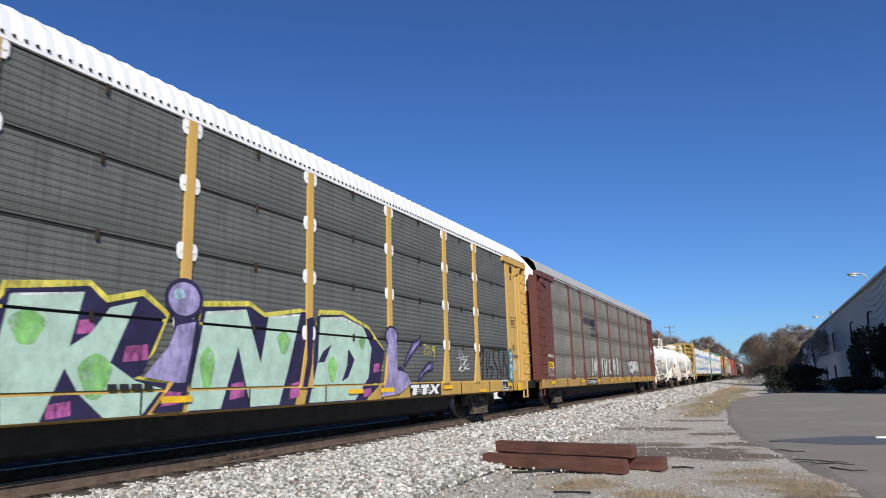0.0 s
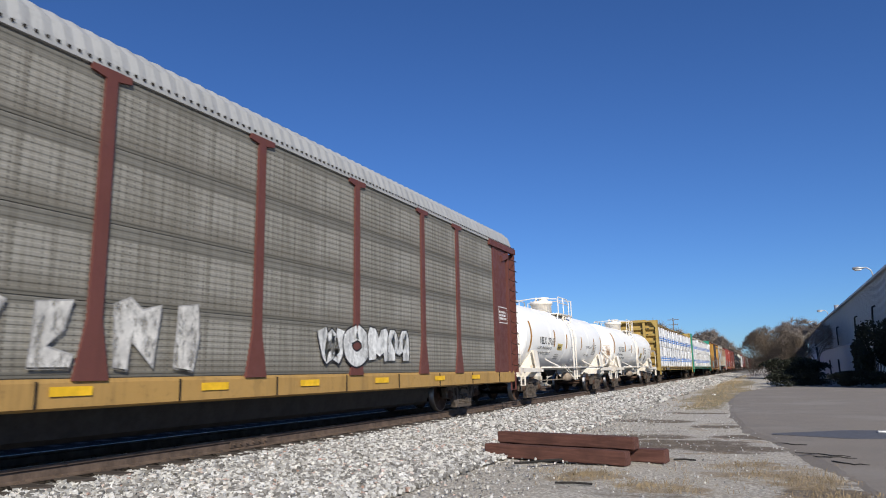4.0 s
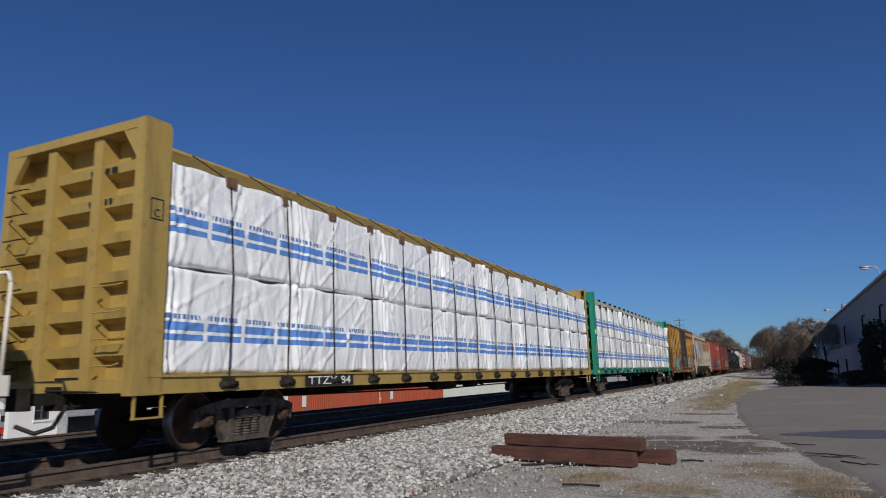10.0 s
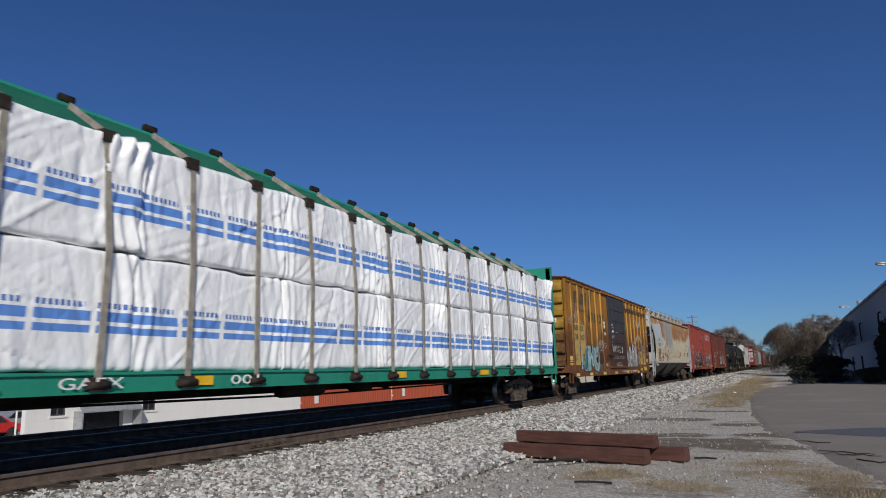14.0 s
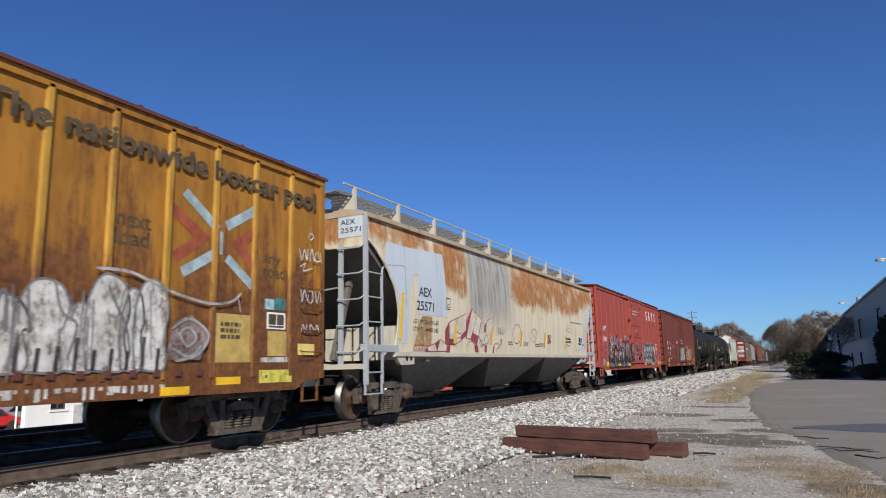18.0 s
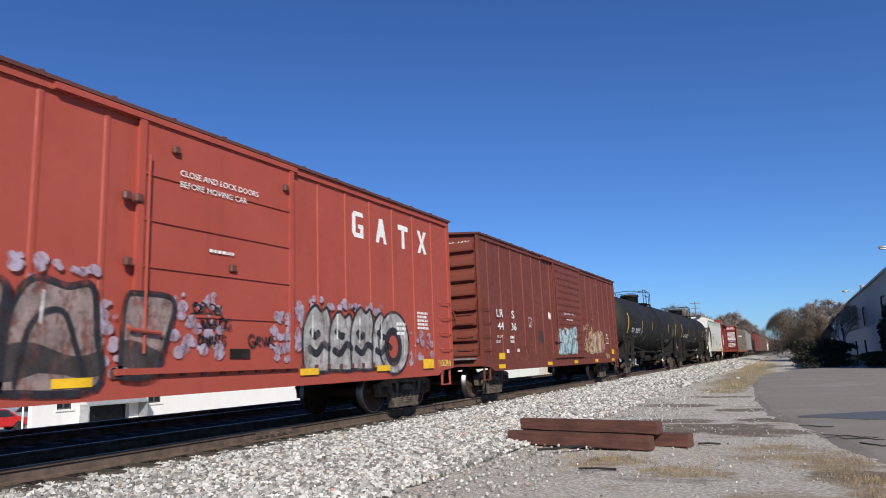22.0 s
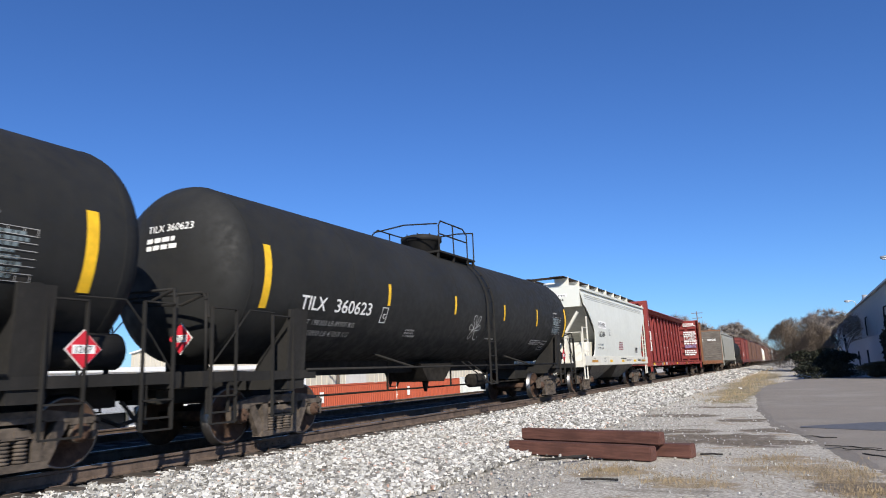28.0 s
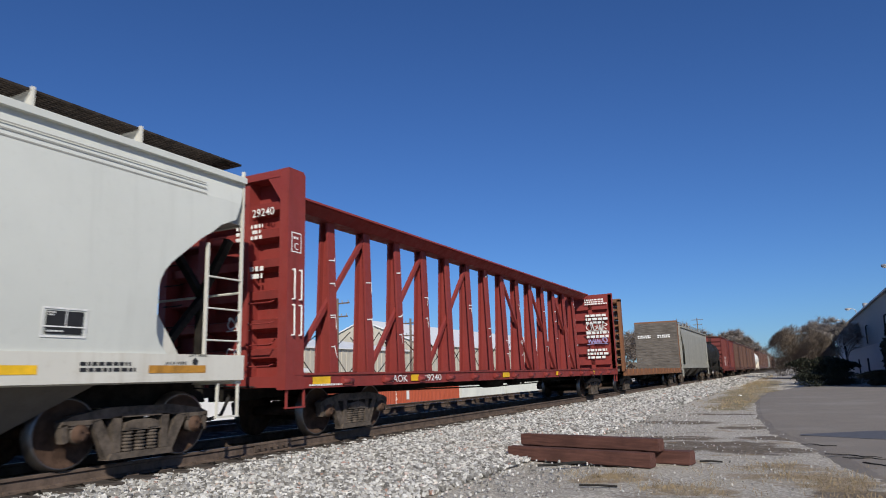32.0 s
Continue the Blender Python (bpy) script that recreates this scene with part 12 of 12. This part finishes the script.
def parked_car(x, y, z, rz, m, label):
    c = thing("parked_car", label, "car", "parked cars", pose(x, y, z, 0, 0, rz))
    bm = B()
    extrude_poly(bm, [(-2.2, 0.3), (2.2, 0.3), (2.25, 0.7), (1.2, 0.9), (0.6, 1.42), (-1.1, 1.45), (-1.7, 0.95), (-2.25, 0.85)], "y", -0.85, 0.85)
    bmesh.ops.bevel(bm, geom=bm.edges[:], offset=0.06, segments=2, affect="EDGES")
    part("body", fix(bm), m, c)
    bm = B()
    extrude_poly(bm, [(1.05, 0.93), (0.58, 1.36), (-1.05, 1.38), (-1.5, 0.97)], "y", -0.87, 0.87)
    part("windows", fix(bm), M_GLASS, c)
    for sx in (-1.35, 1.35):
        for sy in (-0.8, 0.8):
            bm = B()
            rod(bm, (sx, sy - 0.1, 0.32), (sx, sy + 0.1, 0.32), 0.32, 16)
            part("wheel", bm, M_BLACK, c)


def build_background():
    office()
    for y in (40.3, 53.2):
        container(-33.2, y, -1.8, M_ORANGE, "rust-orange ribbed shipping container")
    container(-33.2, 66.0, -1.8, M_PALECON, "pale ribbed shipping container", False)
    container(-33.2, 78.8, -1.8, M_PALECON, "pale ribbed shipping container", False)
    warehouse(-44, 52, 76, 6.6, 8.2, 1)
    warehouse(-44, 79.3, 190, 7.5, 11.2, 2, 19.0)
    shed_row()
    utility_pole(-20.5, 175, -1.8, 15.5)
    utility_pole(-36.5, 50, -1.8, 10.5)
    utility_pole(-33.5, 58, -1.8, 9.0)
    red = plain("red car paint", (0.45, 0.02, 0.02), 0.3)
    grey = plain("silver car paint", (0.4, 0.4, 0.42), 0.3, 0.4)
    parked_car(-46, 26, -1.8, 80, red, "red parked car with dark windows")
    parked_car(-43, 19, -1.8, 80, grey, "silver parked car with dark windows")
    parked_car(-50, 31, -1.8, 85, grey, "silver parked car with dark windows")
    # gabled carport
    t = thing("carport", "small open carport with a white gabled roof", "carport", "", pose(-40, 21.5, -1.8))
    for px in (-1.4, 1.4):
        for py in (-2, 2):
            bm = B()
            rod(bm, (px, py, 0), (px, py, 2.2), 0.05, 6)
            part("post", bm, M_LETTER_W, t)
    bm = B()
    extrude_poly(bm, [(-1.7, 2.15), (0, 2.85), (1.7, 2.15), (1.7, 2.2), (0, 2.92), (-1.7, 2.2)], "y", -2.3, 2.3)
    part("roof", fix(bm), M_LETTER_W, t)
    # planting beside the shed
    bush("hedge", "dark evergreen hedge in the shade of the shed", 1.6, 66, 0, 2.8, 3.0, 2.3, 3, M_EVERGREEN, 9000, 0.08, 2)
    for hx, hy, w, sd in ((2.0, 57.0, 2.4, 41), (5.6, 54.5, 2.2, 42), (8.4, 52.5, 1.6, 43)):
        bush("hedge", "low dark clipped hedge in the shade of the shed", hx, hy, 0, w, 1.2, 1.15, sd, M_EVERGREEN, 5000, 0.06, 2)
    bush("evergreen_bush", "tall dark evergreen bush against the shed", 7.4, 61, 0, 1.7, 2.2, 5.6, 4, M_EVERGREEN, 6500, 0.11)
    bush("shrub", "dense brown leafless shrub", 0.4, 98, 0, 3.5, 4.5, 6.7, 5, M_BROWNLEAF, 42000, 0.055, 14, True)
    bush("shrub", "dense brown leafless shrub", 2.2, 92, 0, 2.4, 3.0, 5.4, 6, M_BROWNLEAF, 24000, 0.055, 10, True)
    tree("sycamore_tree", "bare tree with pale branches", 4.6, 104, 0, 9.0, 21, None, M_PALEBARK, 0.2, 60, 0, 1.1, 4, 0.0013)
    for k, (x, y, h) in enumerate(((3.2, 125, 9.5), (6.5, 118, 9.5), (0.5, 150, 8.0), (5.0, 138, 10))):
        tree("bare_tree", "bare winter tree with fine twigs", x, y, 0, h, 30 + k, None, None, 0.16, 70, 0, 1.2, 4, 0.0014)
    # woods across the track
    for k, (x, y, h) in enumerate(((-21.5, 130, 16.5), (-24.5, 133, 15.0), (-18.8, 128, 13.5), (-16.5, 210, 16.5), (-18.8, 213, 15.0), (-14.3, 207, 13.0), (-12.8, 226, 11.5), (-27, 130, 13.5), (-31, 138, 14.0), (-23.5, 126, 12.5), (-35, 128, 13), (-17.5, 215, 14), (-20, 205, 14.5), (-15.5, 240, 12), (-23, 198, 13), (-14, 262, 11), (-13.5, 300, 11))):
        tree("bare_tree", "bare winter tree with fine twigs", x, y, -1.8, h * (0.88 if y < 150 else 1.0), 50 + k, None, None, 0.14, 90, 0, 1.25, 4, 0.0013 if y < 190 else 0.0018)
    # far woods closing the view along the track
    rnd = random.Random(12)
    verts, faces = [], []
    for k in range(9000):
        x = rnd.uniform(-260, 260)
        y = 420 + rnd.uniform(0, 60) + 0.1 * abs(x)
        h = (7 + 4 * noise.noise((x * 0.03, 0, 0))) * rnd.random() ** 0.6
        s = rnd.uniform(0.5, 1.2)
        i = len(verts)
        a = rnd.uniform(0, 3.14)
        c, q = math.cos(a) * s, math.sin(a) * s
        verts += [(x - c, y - q, h - s * 0.6), (x + c, y + q, h - s * 0.3), (x + c * 0.5, y, h + s), (x - c * 0.7, y, h + s * 0.7)]
        faces.append((i, i + 1, i + 2, i + 3))
    me = bpy.data.meshes.new("far_woods")
    me.from_pydata(verts, [], faces)
    me.materials.append(M_BROWNLEAF)
    tagged(new("far_woods", me), "distant line of bare woods", "woods", kind="stuff")
    # straw verge by the track in the distance
    rng = random.Random(13)
    verts, faces = [], []
    for k in range(1800):
        y = rng.uniform(28, 130)
        x = -2.7 - 0.02 * (y - 40) + rng.gauss(0, 1.0) - (0.8 if y > 60 else 0)
        if x < -5.2 or (x > -2.0 and y < 45):
            continue
        h, a = rng.uniform(0.03, 0.11) * (1.0 if y < 60 else 1.8), rng.uniform(0, 6.28)
        w = 0.02
        i = len(verts)
        verts += [(x - w, y, -0.02), (x + w, y, -0.02), (x + 0.5 * h * math.cos(a), y + 0.5 * h * math.sin(a), h)]
        faces.append((i, i + 1, i + 2))
    me = bpy.data.meshes.new("verge_grass")
    me.from_pydata(verts, [], faces)
    me.materials.append(M_STRAW)
    tagged(new("verge_grass", me), "strip of dry verge grass along the track", "grass", kind="stuff")

# ---- the train ----
a0, a1 = build_autoracks()
TRAIN = [(a0, -5.5), (a1, 23.95)] + build_tanks() + build_centerbeams() + build_hoppers() + build_boxcars()
far_tank, _ = tank_car("tank_car", "small plain black tank car with bare shell", 12.4, 1.4, 2.5, M_TANKK, M_TANKK2, [], "tank cars", 0.45, 0.4, False, 1.9)
TRAIN.append((far_tank, 318.0))
pale_tank, _ = tank_car("tank_car", "white-topped tank car far back in the train", 15.0, 1.5, 2.75, M_TANKW, M_TANKW2, [], "tank cars", 0.45, 0.4, True, 2.0)
TRAIN.append((pale_tank, 399.5))


def spare_copy(source, y):
    made = copy_thing(source, pose(0, 0, 0))
    TRAIN.append((made, y))


by_place = {round(y, 1): c for c, y in TRAIN}
for y, src in ((433.5, 348.5), (450.5, 382.5), (467.5, 300.3), (485.0, 348.5), (502.0, 318.0), (515.5, 382.5), (532.5, 300.3), (550.0, 348.5)):
    spare_copy(by_place[src], y)

build_background()
make_grass()
make_stones()


def motions():
    times = [float(t) for t in range(33)]
    place = {}
    for car, y in TRAIN:
        walk(car, [(t, pose(TRACK_X, y - travelled(t), RAIL_Z)) for t in times])
        place[car] = y
    # wheels turn while their bogie is near enough to show it
    for wheel, car, off in SPIN:
        y0 = place[car] + off
        near = [0.08 * i for i in range(401) if -6.0 < y0 - travelled(0.08 * i) < 26.0]
        if not near:
            continue
        ts = sorted(set([0.0] + [round(t, 3) for t in near] + [32.0]))
        base = wheel.matrix_basis.translation.copy()
        rows = []
        for t in ts:
            u = min(max(t, near[0]), near[-1])
            a = travelled(u) / WHEEL_R
            rows.append((t, Matrix.Translation(base) @ Matrix.Rotation(a, 4, "X")))
        walk(wheel, rows)


motions()
